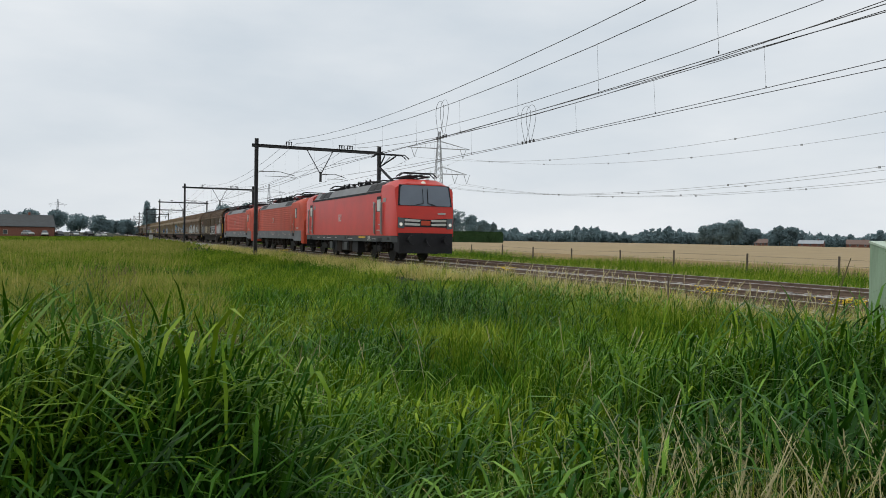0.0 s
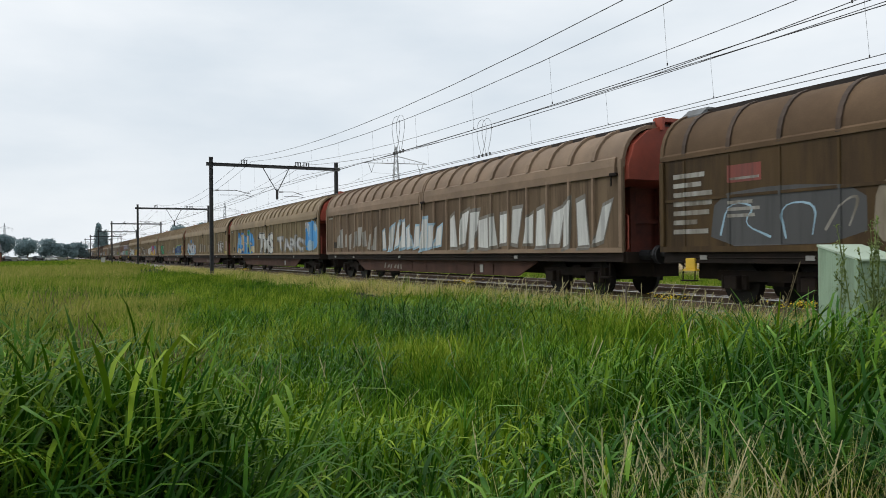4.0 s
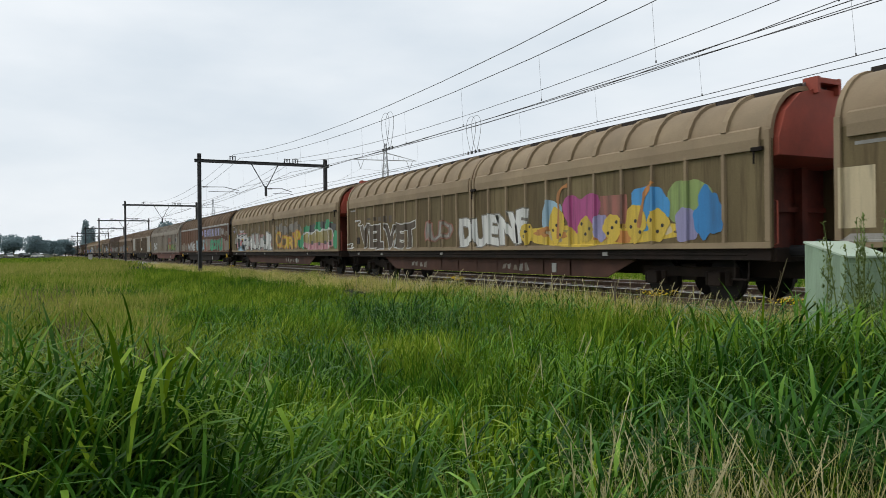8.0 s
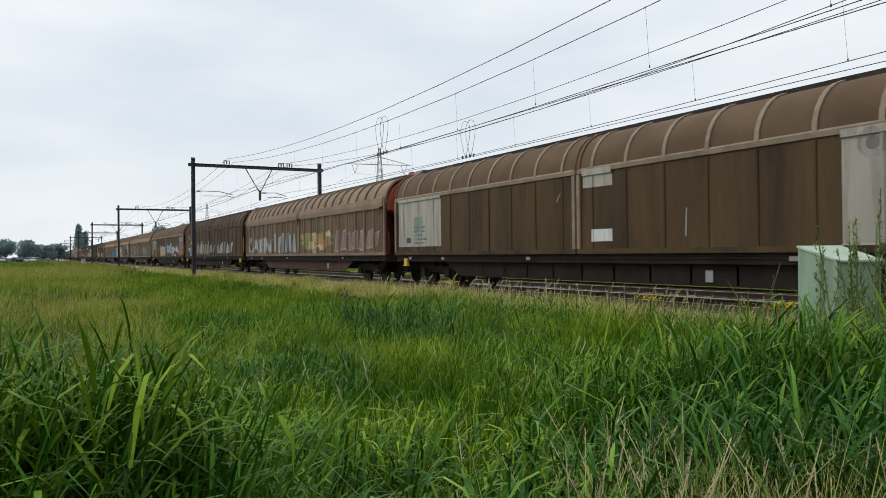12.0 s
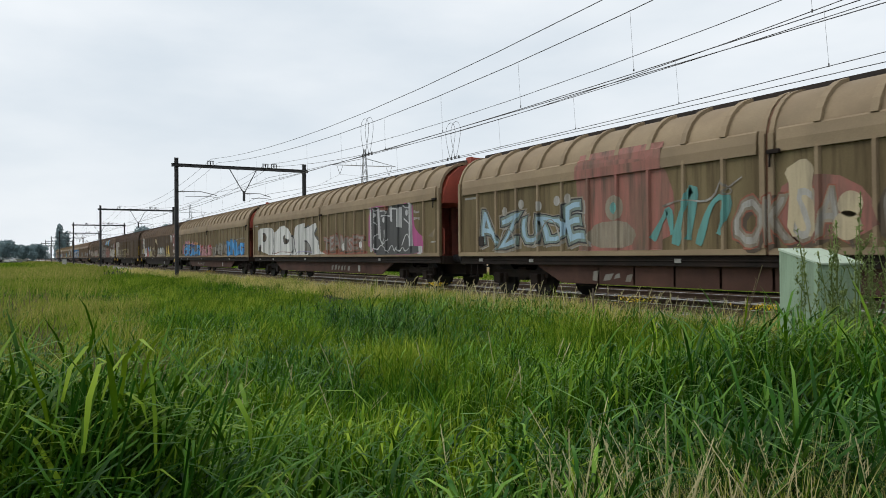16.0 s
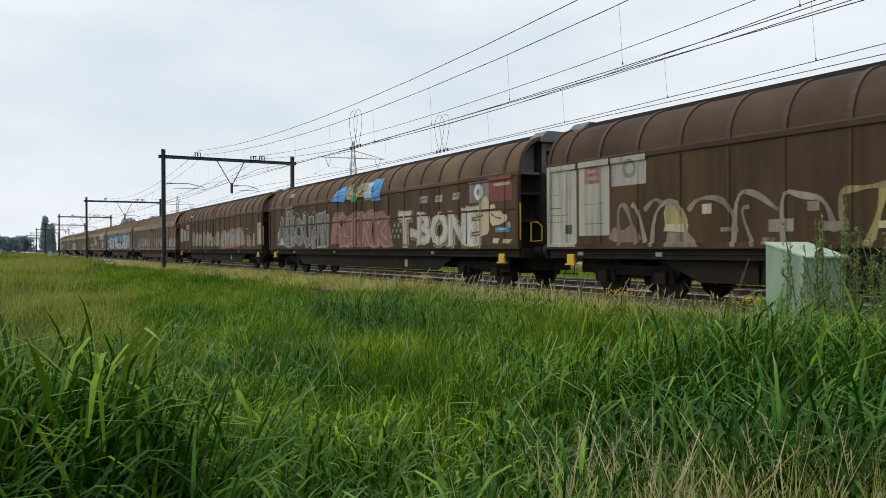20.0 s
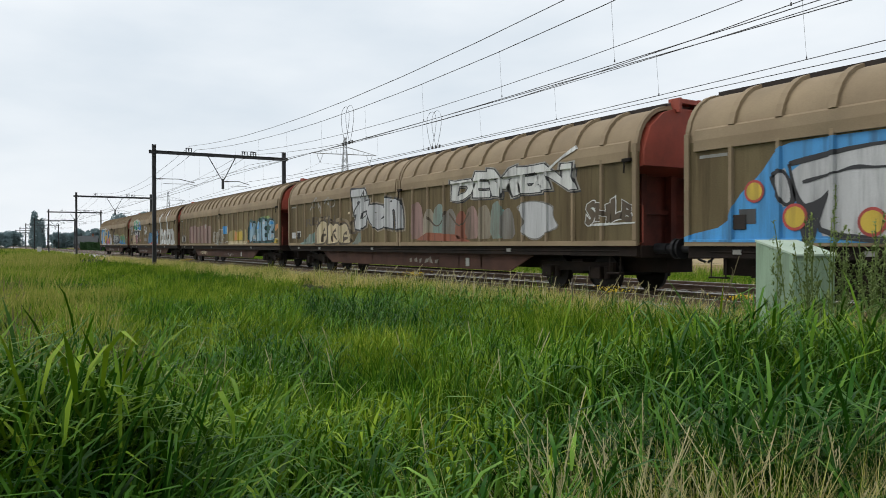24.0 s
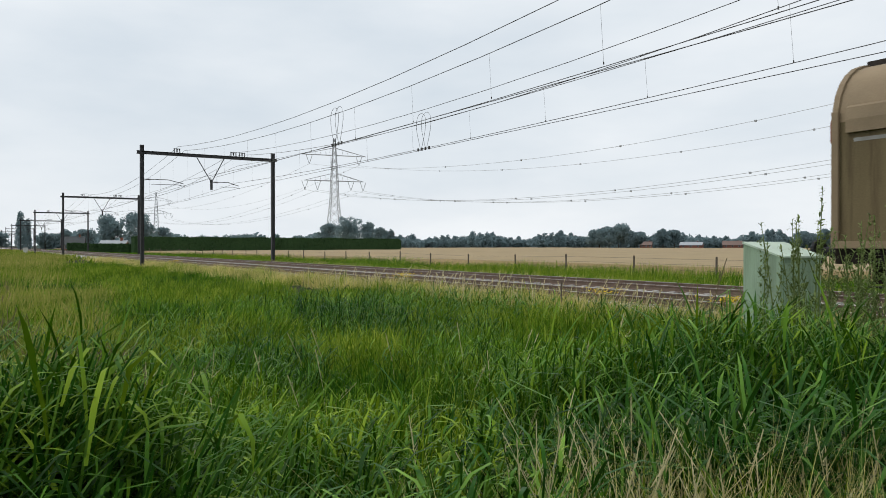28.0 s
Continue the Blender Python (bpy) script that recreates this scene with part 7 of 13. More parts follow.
def tree(x, y, height, width, seed, leaf=0.4, n=2600, mat=None, slim=False, label="broad dark green tree with a rounded crown"):
    r = np.random.RandomState(seed)
    z = float(ground_z(x, y)) - 0.1
    t = thing("tree", label, "tree", "trees", pose(x, y, z))
    bm = bmesh.new()
    tube(bm, [(0, 0, 0), (0.05, 0, height * 0.25), (0.1, 0.05, height * 0.6), (0.1, 0.1, height * 0.85)], [0.035 * height * 0.6, 0.028 * height * 0.6, 0.014 * height * 0.6, 0.03], 8)
    for k in range(6):
        a, q = r.rand() * math.tau, r.uniform(0.25, 0.6)
        L = width * 0.36
        tube(bm, [(0.08, 0.03, height * q), (math.cos(a) * L * 0.5, math.sin(a) * L * 0.5, height * (q + 0.12)), (math.cos(a) * L, math.sin(a) * L, height * (q + 0.22))],
             [0.1, 0.07, 0.03], 6)
    part("trunk", bm, M_BARK, t, "brown trunk and limbs")
    lobes = []
    for k in range(5 if slim else 13):
        if slim:
            lobes.append((r.randn() * 0.1, r.randn() * 0.1, height * (0.2 + 0.17 * k), width * (0.5 - 0.055 * k), width * (0.5 - 0.055 * k), height * 0.16))
        else:
            a, q = r.rand() * math.tau, r.uniform(0.32, 0.86)
            rr = width * 0.33 * r.rand() ** 0.5 * (1.15 - 0.75 * abs(q - 0.5))
            s = width * r.uniform(0.14, 0.27)
            lobes.append((math.cos(a) * rr, math.sin(a) * rr, height * q, s, s, s * r.uniform(0.6, 0.95)))
    if not slim:
        lobes.append((0, 0, height * 0.55, width * 0.3, width * 0.3, height * 0.27))
        lobes.append((0.1, 0, height * 0.82, width * 0.19, width * 0.19, height * 0.16))
    v, f = crown_arrays(lobes, n, leaf, r)
    crown = new("crown", mesh_of("crown", v, f, mat or L_HAZETREE))
    crown.parent = t
    return t


def at(az, d):
    return d * math.sin(math.radians(az)), d * math.cos(math.radians(az))


# trees by the pylon, round the farmyard behind the hedge
for i, (a, d, hh, w) in enumerate(((-64.9, 262, 12.6, 11), (-63.6, 268, 11.0, 9), (-66.6, 275, 10.5, 9), (-62.6, 258, 8.5, 6), (-61.9, 262, 8.0, 4), (-82.0, 235, 11.0, 9), (-80.2, 230, 12.0, 10),
                                   (-83.5, 300, 8, 8), (-78.6, 245, 8, 7), (-73.0, 300, 6.5, 8), (-70.5, 330, 7, 7), (-75.5, 310, 6, 9), (-68.8, 300, 6, 6),
                                   (-84.8, 330, 9, 7), (-86.0, 360, 8, 8))):
    tree(*at(a, d), hh, w, 400 + i, leaf=0.33, n=4000)
tree(*at(-87.45, 330), 14.5, 4.6, 430, leaf=0.4, n=2200, slim=True, label="slim dark poplar beside the line")
tree(*at(-87.05, 335), 12.0, 3.6, 431, leaf=0.4, n=1600, slim=True, label="slim dark poplar beside the line")
# row of trees beyond the meadow up the line
for i, (a, d, hh, w) in enumerate(((-97.8, 300, 7.5, 9), (-96.2, 290, 9.0, 9), (-94.9, 285, 9.5, 10), (-93.3, 290, 9.8, 10), (-91.8, 300, 9.0, 10), (-90.4, 310, 8.8, 9), (-89.4, 330, 7.0, 9), (-88.7, 340, 7.8, 8),
                                   (-99.5, 295, 8.5, 9), (-101.5, 300, 9, 10))):
    tree(*at(a, d), hh, w, 450 + i, leaf=0.33, n=4000)
for i, (a, d, hh, w) in enumerate(((-44.6, 455, 14.0, 19), (-46.0, 460, 12.5, 16), (-43.2, 470, 10.5, 13), (-41.4, 470, 12.5, 9), (-40.6, 480, 12.0, 9), (-32.0, 430, 9.5, 13), (-30.6, 435, 10, 12))):
    tree(*at(a, d), hh, w, 480 + i, leaf=0.8, n=4200)

r = np.random.RandomState(77)
lobes = []
for a in np.arange(-62.5, -20, 0.33):
    d = 650 + 40 * math.sin(a * 1.3) + r.uniform(-15, 15)
    hh = 10.2 + 2.2 * math.sin(a * 0.9 + 1) + r.uniform(-1.0, 1.6)
    cx, cy = at(a, d)
    z = float(ground_z(cx, cy))
    lobes.append((cx, cy, z + hh * 0.42, 5.4, 5.4, hh * 0.46))
    if r.rand() < 0.5:
        lobes.append((cx + r.uniform(-3, 3), cy, z + hh * 0.85, 2.2, 2.2, hh * 0.26))
for a in np.arange(-86, -62, 0.4):
    d = 520 + r.uniform(-20, 20)
    hh = 9.0 + 1.6 * math.sin(a * 1.1) + r.uniform(-1, 1.4)
    cx, cy = at(a, d)
    lobes.append((cx, cy, float(ground_z(cx, cy)) + hh * 0.45, 4.5, 4.5, hh * 0.5))
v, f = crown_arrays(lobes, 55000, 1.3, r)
tagged(new("far_woods", mesh_of("far_woods", v, f, L_HAZETREE)), "low belt of trees along the horizon, paled and blued for haze", "trees", kind="stuff")

# clipped hedge: one long block of leaf over a dark core
def hedge(p, q, height, depth, seed):
    r = np.random.RandomState(seed)
    p, q = Vector((*p, 0)), Vector((*q, 0))
    d = (q - p).normalized()
    s = Vector((-d.y, d.x, 0))
    L = (q - p).length
    t = thing("clipped_hedge", "long dark green clipped hedge at the field edge", "hedge")
    bm = bmesh.new()
    n = 24
    rings = []
    for k in range(n + 1):
        c = p + d * L * k / n
        z = float(ground_z(c.x, c.y))
        rings.append([tuple(c + s * a * depth / 2 + Vector((0, 0, z + b))) for a, b in ((-1, -0.2), (-1, height - 0.2), (1, height - 0.2), (1, -0.2))])
    loft(bm, rings)
    part("core", bm, L_DARKLEAF, t)
    m = 17000
    u, side = r.rand(m), r.rand(m)
    face = np.where(side < 0.6, -1, 1)
    on_top = side > 0.75
    ax = np.array(p)[None] + np.array(d)[None] * (L * u)[:, None] + np.array(s)[None] * np.where(on_top, r.uniform(-0.5, 0.5, m), face * 0.5)[:, None] * depth
    zz = ground_z(ax[:, 0], ax[:, 1]) + np.where(on_top, height - 0.15 + 0.15 * r.rand(m), height * r.rand(m))
    v = np.stack([ax[:, 0], ax[:, 1], zz], -1)
    a, b = r.randn(m, 3) * 0.16, r.randn(m, 3) * 0.11
    vv = np.stack([v - a, v + b, v + a, v - b], 1).reshape(-1, 3)
    tagged(new("leaves", mesh_of("leaves", vv, np.arange(m * 4).reshape(-1, 4), L_DARKLEAF)), kind="stuff").parent = t


hedge(at(-61.25, 236), at(-80.5, 186), 3.9, 1.6, 55)
hedge(at(-80.6, 188), at(-84.5, 215), 2.2, 1.4, 56)


def house(az, d, turn, w, dp, eave, ridge, wall_mat, roof_mat, label, windows=3):
    x, y = at(az, d)
    t = thing("house", label, "house", "houses", pose(x, y, float(ground_z(x, y)) - 0.1, 0, 0, turn))
    bm = bmesh.new()
    prism(bm, [(-dp / 2, 0), (-dp / 2, eave), (0, ridge - 0.15), (dp / 2, eave), (dp / 2, 0)], -w / 2, w / 2)
    wall = part("wall", bm, wall_mat, t)
    for s in (-1, 1):
        bm = bmesh.new()
        q = [(s * (dp / 2 + 0.4), eave - 0.25), (0, ridge), (0, ridge + 0.18), (s * (dp / 2 + 0.45), eave - 0.08)]
        loft(bm, [[(xx, a, b) for a, b in q] for xx in (-w / 2 - 0.3, w / 2 + 0.3)])
        part("roof", bm, roof_mat, t)
    bm = bmesh.new()
    box(bm, w * 0.25, w * 0.25 + 0.6, -0.3, 0.3, ridge - 0.6, ridge + 0.9)
    part("chimney", bm, wall_mat, t)
    for k in range(windows):
        xx = -w / 2 + w * (k + 0.5) / windows
        bm = bmesh.new()
        box(bm, xx - 0.6, xx + 0.6, -dp / 2 - 0.05, -dp / 2 + 0.05, 0.9, 2.2)
        part("window_frame", bm, M_WHITEPAINT, wall, "white window frame")
        bm = bmesh.new()
        box(bm, xx - 0.5, xx + 0.5, -dp / 2 - 0.07, -dp / 2 - 0.045, 1.0, 2.1)
        part("window_pane", bm, M_GLASS, wall)


house(-96.3, 262, 100, 26, 12, 3.4, 6.8, M_BRICK, M_LOCOGREY, "long brick farm building with a grey roof", 5)
house(-42.6, 600, 40, 9, 7, 2.4, 5.0, M_BRICK, M_ROOFTILE, "brick farmhouse with an orange tiled roof")
house(-29.0, 330, 30, 15, 9, 2.8, 7.2, M_BRICK, M_ROOFTILE, "brick house with a red-brown tiled roof")
house(-27.2, 340, 35, 12, 8, 2.8, 6.6, M_BRICK, M_ROOFTILE, "brick house with a red-brown tiled roof")
house(-39.4, 590, 32, 16, 10, 2.4, 4.6, M_BRICK, M_BARNROOF, "low shed with a pale grey roof", 3)
house(-36.6, 600, 36, 14, 9, 2.4, 5.4, M_BRICK, M_ROOFTILE, "brick farmhouse with a brown tiled roof", 3)
house(-81.7, 215, 60, 6.5, 5, 1.9, 3.3, M_BRICK, M_BARNROOF, "low farm shed with a pale roof", 2)
house(-84.3, 285, 80, 7, 6, 2.4, 5.0, M_BRICK, M_LOCOGREY, "small brick house with a dark roof", 2)


def car(az, d, turn, mat, label):
    x, y = at(az, d)
    t = thing("parked_car", label, "car", "parked cars", pose(x, y, float(ground_z(x, y)) + 0.55, 0, 0, turn))
    bm = bmesh.new()
    loft(bm, [[(q, -0.86 * k, z0), (q, -0.88 * k, (z0 + z1) / 2), (q, -0.82 * k, z1), (q, 0.82 * k, z1), (q, 0.88 * k, (z0 + z1) / 2), (q, 0.86 * k, z0)]
              for q, z0, z1, k in ((-2.1, 0.4, 0.75, 0.9), (-1.9, 0.25, 0.95, 1), (1.2, 0.25, 0.92, 1), (2.0, 0.25, 0.75, 0.98), (2.15, 0.4, 0.65, 0.88))])
    body = part("body", bm, mat, t)
    bm = bmesh.new()
    loft(bm, [[(-1.7, -0.8, 0.93), (1.0, -0.8, 0.9), (1.0, 0.8, 0.9), (-1.7, 0.8, 0.93)], [(-1.35, -0.64, 1.44), (0.25, -0.64, 1.46), (0.25, 0.64, 1.46), (-1.35, 0.64, 1.44)]])
    part("window_band", bm, M_GLASS, t, "dark window glass")
    bm = bmesh.new()
    box(bm, -1.35, 0.25, -0.63, 0.63, 1.43, 1.49, 0.02)
    part("roof", bm, mat, t)
    for qx in (-1.35, 1.3):
        for s in (-1, 1):
            bm = bmesh.new()
            tube(bm, [(qx, s * 0.7, 0.31), (qx, s * 0.9, 0.31)], 0.31, 14)
            wh = part("wheel", bm, M_TYRE, t)
            bm = bmesh.new()
            tube(bm, [(qx, s * 0.89, 0.31), (qx, s * 0.91, 0.31)], 0.18, 10)
            part("rim", bm, M_SILVER, wh)


for i, (a, d, m, c) in enumerate(((-93.9, 255, M_WHITEPAINT, "white"), (-93.0, 258, M_LOCOGREY, "grey"), (-92.1, 262, M_SILVER, "silver"), (-91.2, 268, M_BLACK, "black"), (-90.4, 272, M_WHITEPAINT, "white"), (-94.9, 252, M_SILVER, "silver"))):
    car(a, d, 8 + 6 * i, m, c + " car parked under the distant trees")

# trackside cabinet with a shallow ridged lid
cabinet = thing("trackside_cabinet", "pale green metal trackside cabinet with a sloping lid", "cabinet", m=pose(-6.51, 9.0, -0.62, 0, 0, 0))
bm = bmesh.new()
loft(bm, [[(0.0, y, 0.0), (0.56, y, 0.0), (0.56, y, 1.62), (0.0, y, 1.8)] for y in (0.0, 0.93)])
shell = part("body", bm, M_CABINET, cabinet)
bm = bmesh.new()
loft(bm, [[(-0.01, y, 1.805), (0.6, y, 1.61), (0.6, y, 1.635), (-0.01, y, 1.832)] for y in (-0.012, 0.945)])
part("lid", bm, M_CABTOP, cabinet, "pale green lid")
bm = bmesh.new()
box(bm, 0.558, 0.572, 0.06, 0.47, 0.1, 1.54, 0.004)
door = part("door", bm, M_CABINET, cabinet)
bm = bmesh.new()
box(bm, 0.572, 0.6, 0.4, 0.43, 0.85, 1.02, 0.006)
part("handle", bm, M_BLACK, door, "black door handle")
bm = bmesh.new()
box(bm, 0.558, 0.572, 0.49, 0.9, 0.1, 1.54, 0.004)
part("door", bm, M_CABINET, cabinet)
bm = bmesh.new()
box(bm, -0.05, 0.61, -0.05, 1.0, -0.2, 0.03, 0.02)
part("plinth", bm, M_SLEEPER, cabinet, "grey concrete plinth")

# fence along the wheat
fence = thing("field_fence", "weathered wooden post and wire fence along the wheat", "fence")
for k in range(34):
    x = -8 - 5.6 * k
    y = 32.0 + 0.15 * math.sin(k * 2.3)
    z = float(ground_z(x, y))
    bm = bmesh.new()
    tube(bm, [(x, y, z - 0.3), (x + 0.03 * math.sin(k * 5), y, z + 1.25 + 0.08 * math.sin(k * 3.1))], [0.06, 0.055], 7)
    part("fence_post", bm, M_WOOD, fence)
for h in (0.5, 0.8, 1.1):
    bm = bmesh.new()
    tube(bm, [(-8 - 5.6 * k, 32.0, float(ground_z(-8 - 5.6 * k, 32)) + h) for k in range(34)], 0.005, 4)
    part("fence_wire", bm, M_WIRE, fence)

# thin marker stake by the ballast, pale box far up the line
stake = thing("marker_stake", "thin weathered wooden stake beside the track", "stake", m=pose(-12.7, 11.1, float(ground_z(-12.7, 11.1))))
part("stake_shaft", tube(bmesh.new(), [(0, 0, -0.3), (0.01, 0, 0.75)], [0.022, 0.018], 6), M_WOOD, stake)
relay = thing("relay_box", "small pale lineside relay box far up the track", "cabinet", m=pose(-190, 9.4, float(ground_z(-190, 9.4))))
part("case", box(bmesh.new(), -0.6, 0.6, -0.4, 0.4, 0, 1.3, 0.03), M_WHITEPAINT, relay)
part("lid", box(bmesh.new(), -0.66, 0.66, -0.46, 0.46, 1.28, 1.36, 0.02), M_GREYEND, relay)


# ---- paint on the wagons ----
PAINT = {}


def paint(key):
    table = dict(white=(0.6, 0.6, 0.57), silver=(0.34, 0.35, 0.35), dimwhite=(0.34, 0.33, 0.3), black=(0.025, 0.025, 0.028), navy=(0.02, 0.05, 0.16), blue=(0.03, 0.2, 0.46),
                 sky=(0.06, 0.3, 0.62), cyan=(0.1, 0.4, 0.5), paleblue=(0.3, 0.45, 0.55), green=(0.03, 0.28, 0.12), lime=(0.24, 0.33, 0.1), teal=(0.1, 0.3, 0.27), dimteal=(0.19, 0.28, 0.25),
                 yellow=(0.6, 0.42, 0.05), dimyellow=(0.36, 0.3, 0.1), cream=(0.52, 0.43, 0.27), orange=(0.48, 0.2, 0.05), rust=(0.26, 0.08, 0.04), red=(0.42, 0.06, 0.05), pink=(0.5, 0.24, 0.26),
                 magenta=(0.4, 0.07, 0.22), lilac=(0.32, 0.3, 0.5), dimpink=(0.28, 0.17, 0.15), panelgrey=(0.33, 0.32, 0.29), panelbeige=(0.25, 0.19, 0.11), darkgrey=(0.06, 0.06, 0.06),
                 greybeige=(0.27, 0.23, 0.17), brownshade=(0.06, 0.04, 0.024), tealdark=(0.02, 0.09, 0.085), dimgrey=(0.2, 0.19, 0.17), platered=(0.2, 0.042, 0.028),
                 palegrey=(0.4, 0.37, 0.31), chalk=(0.5, 0.5, 0.5), steelblue=(0.06, 0.2, 0.36), fadedred=(0.3, 0.11, 0.085))
    if key not in PAINT:
        worn = key.startswith(("dim", "faded", "panel", "greybeige", "brownshade"))
        PAINT[key] = material("sprayed_" + key + "_paint", table[key], 0.6, vary=0.2, scale=2.6 if worn else 1.6, bump=0.05, stain=(0.12, 0.09, 0.055) if worn else tuple(0.6 * c + 0.03 for c in table[key]),
                              stain_amount=0.85 if worn else 0.45, per_object=0.05, streak=True)
    return PAINT[key]


def rib_places(w):
    heavy = KINDS[w - 1] in (beige, beige_brown, grey_beige)
    length = 23.33 if KINDS[w - 1] in (beige, beige_brown) else 23.0
    h = length / 2 - 0.62
    n = 11 if heavy else 9
    xs = [s * ((k + 0.5 + (0.5 if heavy else 0.0)) * (h - 0.1) / n) for s in (-1, 1) for k in range(n - (1 if heavy else 0))]
    return heavy, h, xs


def lay(w, v, f, key, layer, name, label):
    """Put flat paint (corners in x and z) on the side of wagon w, over ribs, rails and the bend of the roof."""
    heavy, h, xs = rib_places(w)
    v = np.array(v, float)
    v[:, 0] = np.clip(v[:, 0], -h + 0.01, h - 0.01)
    v[:, 1] = np.clip(v[:, 1], 1.13, 4.05)
    bm = bmesh.new()
    vs = [bm.verts.new((a, 0, b)) for a, b in v]
    for t in f:
        try:
            bm.faces.new([vs[i] for i in t])
        except ValueError:
            pass
    x0, x1, z1 = v[:, 0].min(), v[:, 0].max(), v[:, 1].max()
    wi, wo, dep = (0.036, 0.06, 0.062) if heavy else (0.024, 0.04, 0.026)
    cuts = []
    posts = [(q, wi, wo, dep) for q in xs] + [(s * 0.095, 0.06, 0.075, 0.06) for s in (-1, 1)] + [(s * (h - 0.06), 0.06, 0.075, 0.06) for s in (-1, 1)]
    for q, a, b, _ in posts:
        for d in (-b, -a, a, b):
            if x0 + 0.005 < q + d < x1 - 0.005:
                cuts.append(((q + d, 0, 0), (1, 0, 0)))
    for z in (1.23, 1.245):
        if v[:, 1].min() < z:
            cuts.append(((0, 0, z), (0, 0, 1)))
    for z in ((2.97, 2.985, 3.2, 3.425, 3.45, 3.6, 3.75, 3.9) if heavy else (3.04, 3.055, 3.25, 3.31, 3.45, 3.6, 3.75, 3.9)):
        if z1 > z:
            cuts.append(((0, 0, z), (0, 0, 1)))
    for co, no in cuts:
        bmesh.ops.bisect_plane(bm, geom=bm.verts[:] + bm.edges[:] + bm.faces[:], plane_co=co, plane_no=no)
    for q in bm.verts:
        x, z = q.co.x, q.co.z
        out = 0.0
        for c, a, b, d in posts:
            t = abs(x - c)
            if t < b and z < 3.3:
                out = max(out, d * min(1.0, (b - t) / (b - a)))
        if z < 1.245:
            out = max(out, 0.052 * min(1, (1.245 - z) / 0.015))
        if heavy and z > 2.97:
            out = max(out, 0.064 * min(1, (z - 2.97) / 0.015) * min(1, max(0, (3.45 - z) / 0.02)))
        elif z > 3.04:
            out = max(out, 0.036 * min(1, (z - 3.04) / 0.015) * min(1, max(0, (3.32 - z) / 0.06)))
        y = -1.45
        if z > 3.18:
            s = min(1.0, (z - 3.18) / 1.04)
            y = -(0.34 + 1.11 * math.cos(math.asin(s)) ** 0.9)
            out = max(out, 0.012 + (0.05 if min(abs(x - c) for c in xs) < 0.12 else 0.0) * min(1, max(0, (z - 3.25) / 0.06)))
        q.co.y = y - out - 0.004 * layer
    ob = part(name, bm, paint(key), WAGONS[w - 1], label)
    return ob


LIGHTER = dict(blue="sky", silver="chalk", dimteal="paleblue", navy="steelblue", dimpink="panelgrey", brownshade="greybeige", dimyellow="cream",
               steelblue="sky", cream="chalk", greybeige="panelgrey", orange="yellow", lilac="chalk", cyan="paleblue", dimwhite="chalk", tealdark="teal")
NEAR = dict(dimpink=("rust", "dimteal", "greybeige", "fadedred", "panelgrey"), sky=("paleblue", "blue", "cyan", "chalk"), dimteal=("teal", "greybeige", "dimpink", "paleblue"),
            paleblue=("lilac", "sky", "chalk", "dimteal"), green=("lime", "teal", "dimyellow", "tealdark"), darkgrey=("brownshade", "dimgrey", "rust"), blue=("sky", "navy", "cyan"),
            dimyellow=("orange", "cream", "lime"), white=("chalk", "silver", "paleblue"), dimwhite=("chalk", "silver", "greybeige"), brownshade=("rust", "dimgrey", "greybeige"),
            rust=("fadedred", "brownshade"), yellow=("orange", "cream", "dimyellow"))


def letters(w, text, x0, x1, z0, z1, fill, line="black", seed=0, slant=0.0, wild=1.0, layer=2, shade=None):
    """A word of sprayed letters: halo, outline, fill, highlight, and a cast edge of another colour if shade is given."""
    r = np.random.RandomState(w * 31 + seed)
    body, edge, halo, core = word(text, r, wild)
    if line is None and wild <= 0.3:
        body = core
    rim = None
    if line in ("black", "darkgrey", "navy", "tealdark") and wild >= 0.5:
        rim = "dimwhite" if fill in ("white", "silver") else "greybeige"
    inner = LIGHTER.get(fill) if len(text) > 1 and line and line not in ("white", "dimwhite", "cream", "dimyellow") else None
    rows = ((*halo, rim, "graffiti_halo"), (*edge, line, "graffiti_outline"), (*body, fill, "graffiti_letters"), (*core, inner, "graffiti_highlight"))
    for k, (q, g, key, nm) in enumerate(rows):
        if key is None:
            continue
        p = np.stack([x0 + q[:, 0] * (x1 - x0), z0 + q[:, 1] * (z1 - z0) + slant * (q[:, 0] - 0.5) + 0.035 * wild * np.sin(q[:, 0] * 14 + w)], -1)
        lay(w, p, g, key, layer - 0.5 + 0.5 * k, nm, "")
        if shade and nm == "graffiti_outline":
            lay(w, p + np.array([0.09, -0.06]), g, shade, layer - 0.7, "graffiti_shade", "")


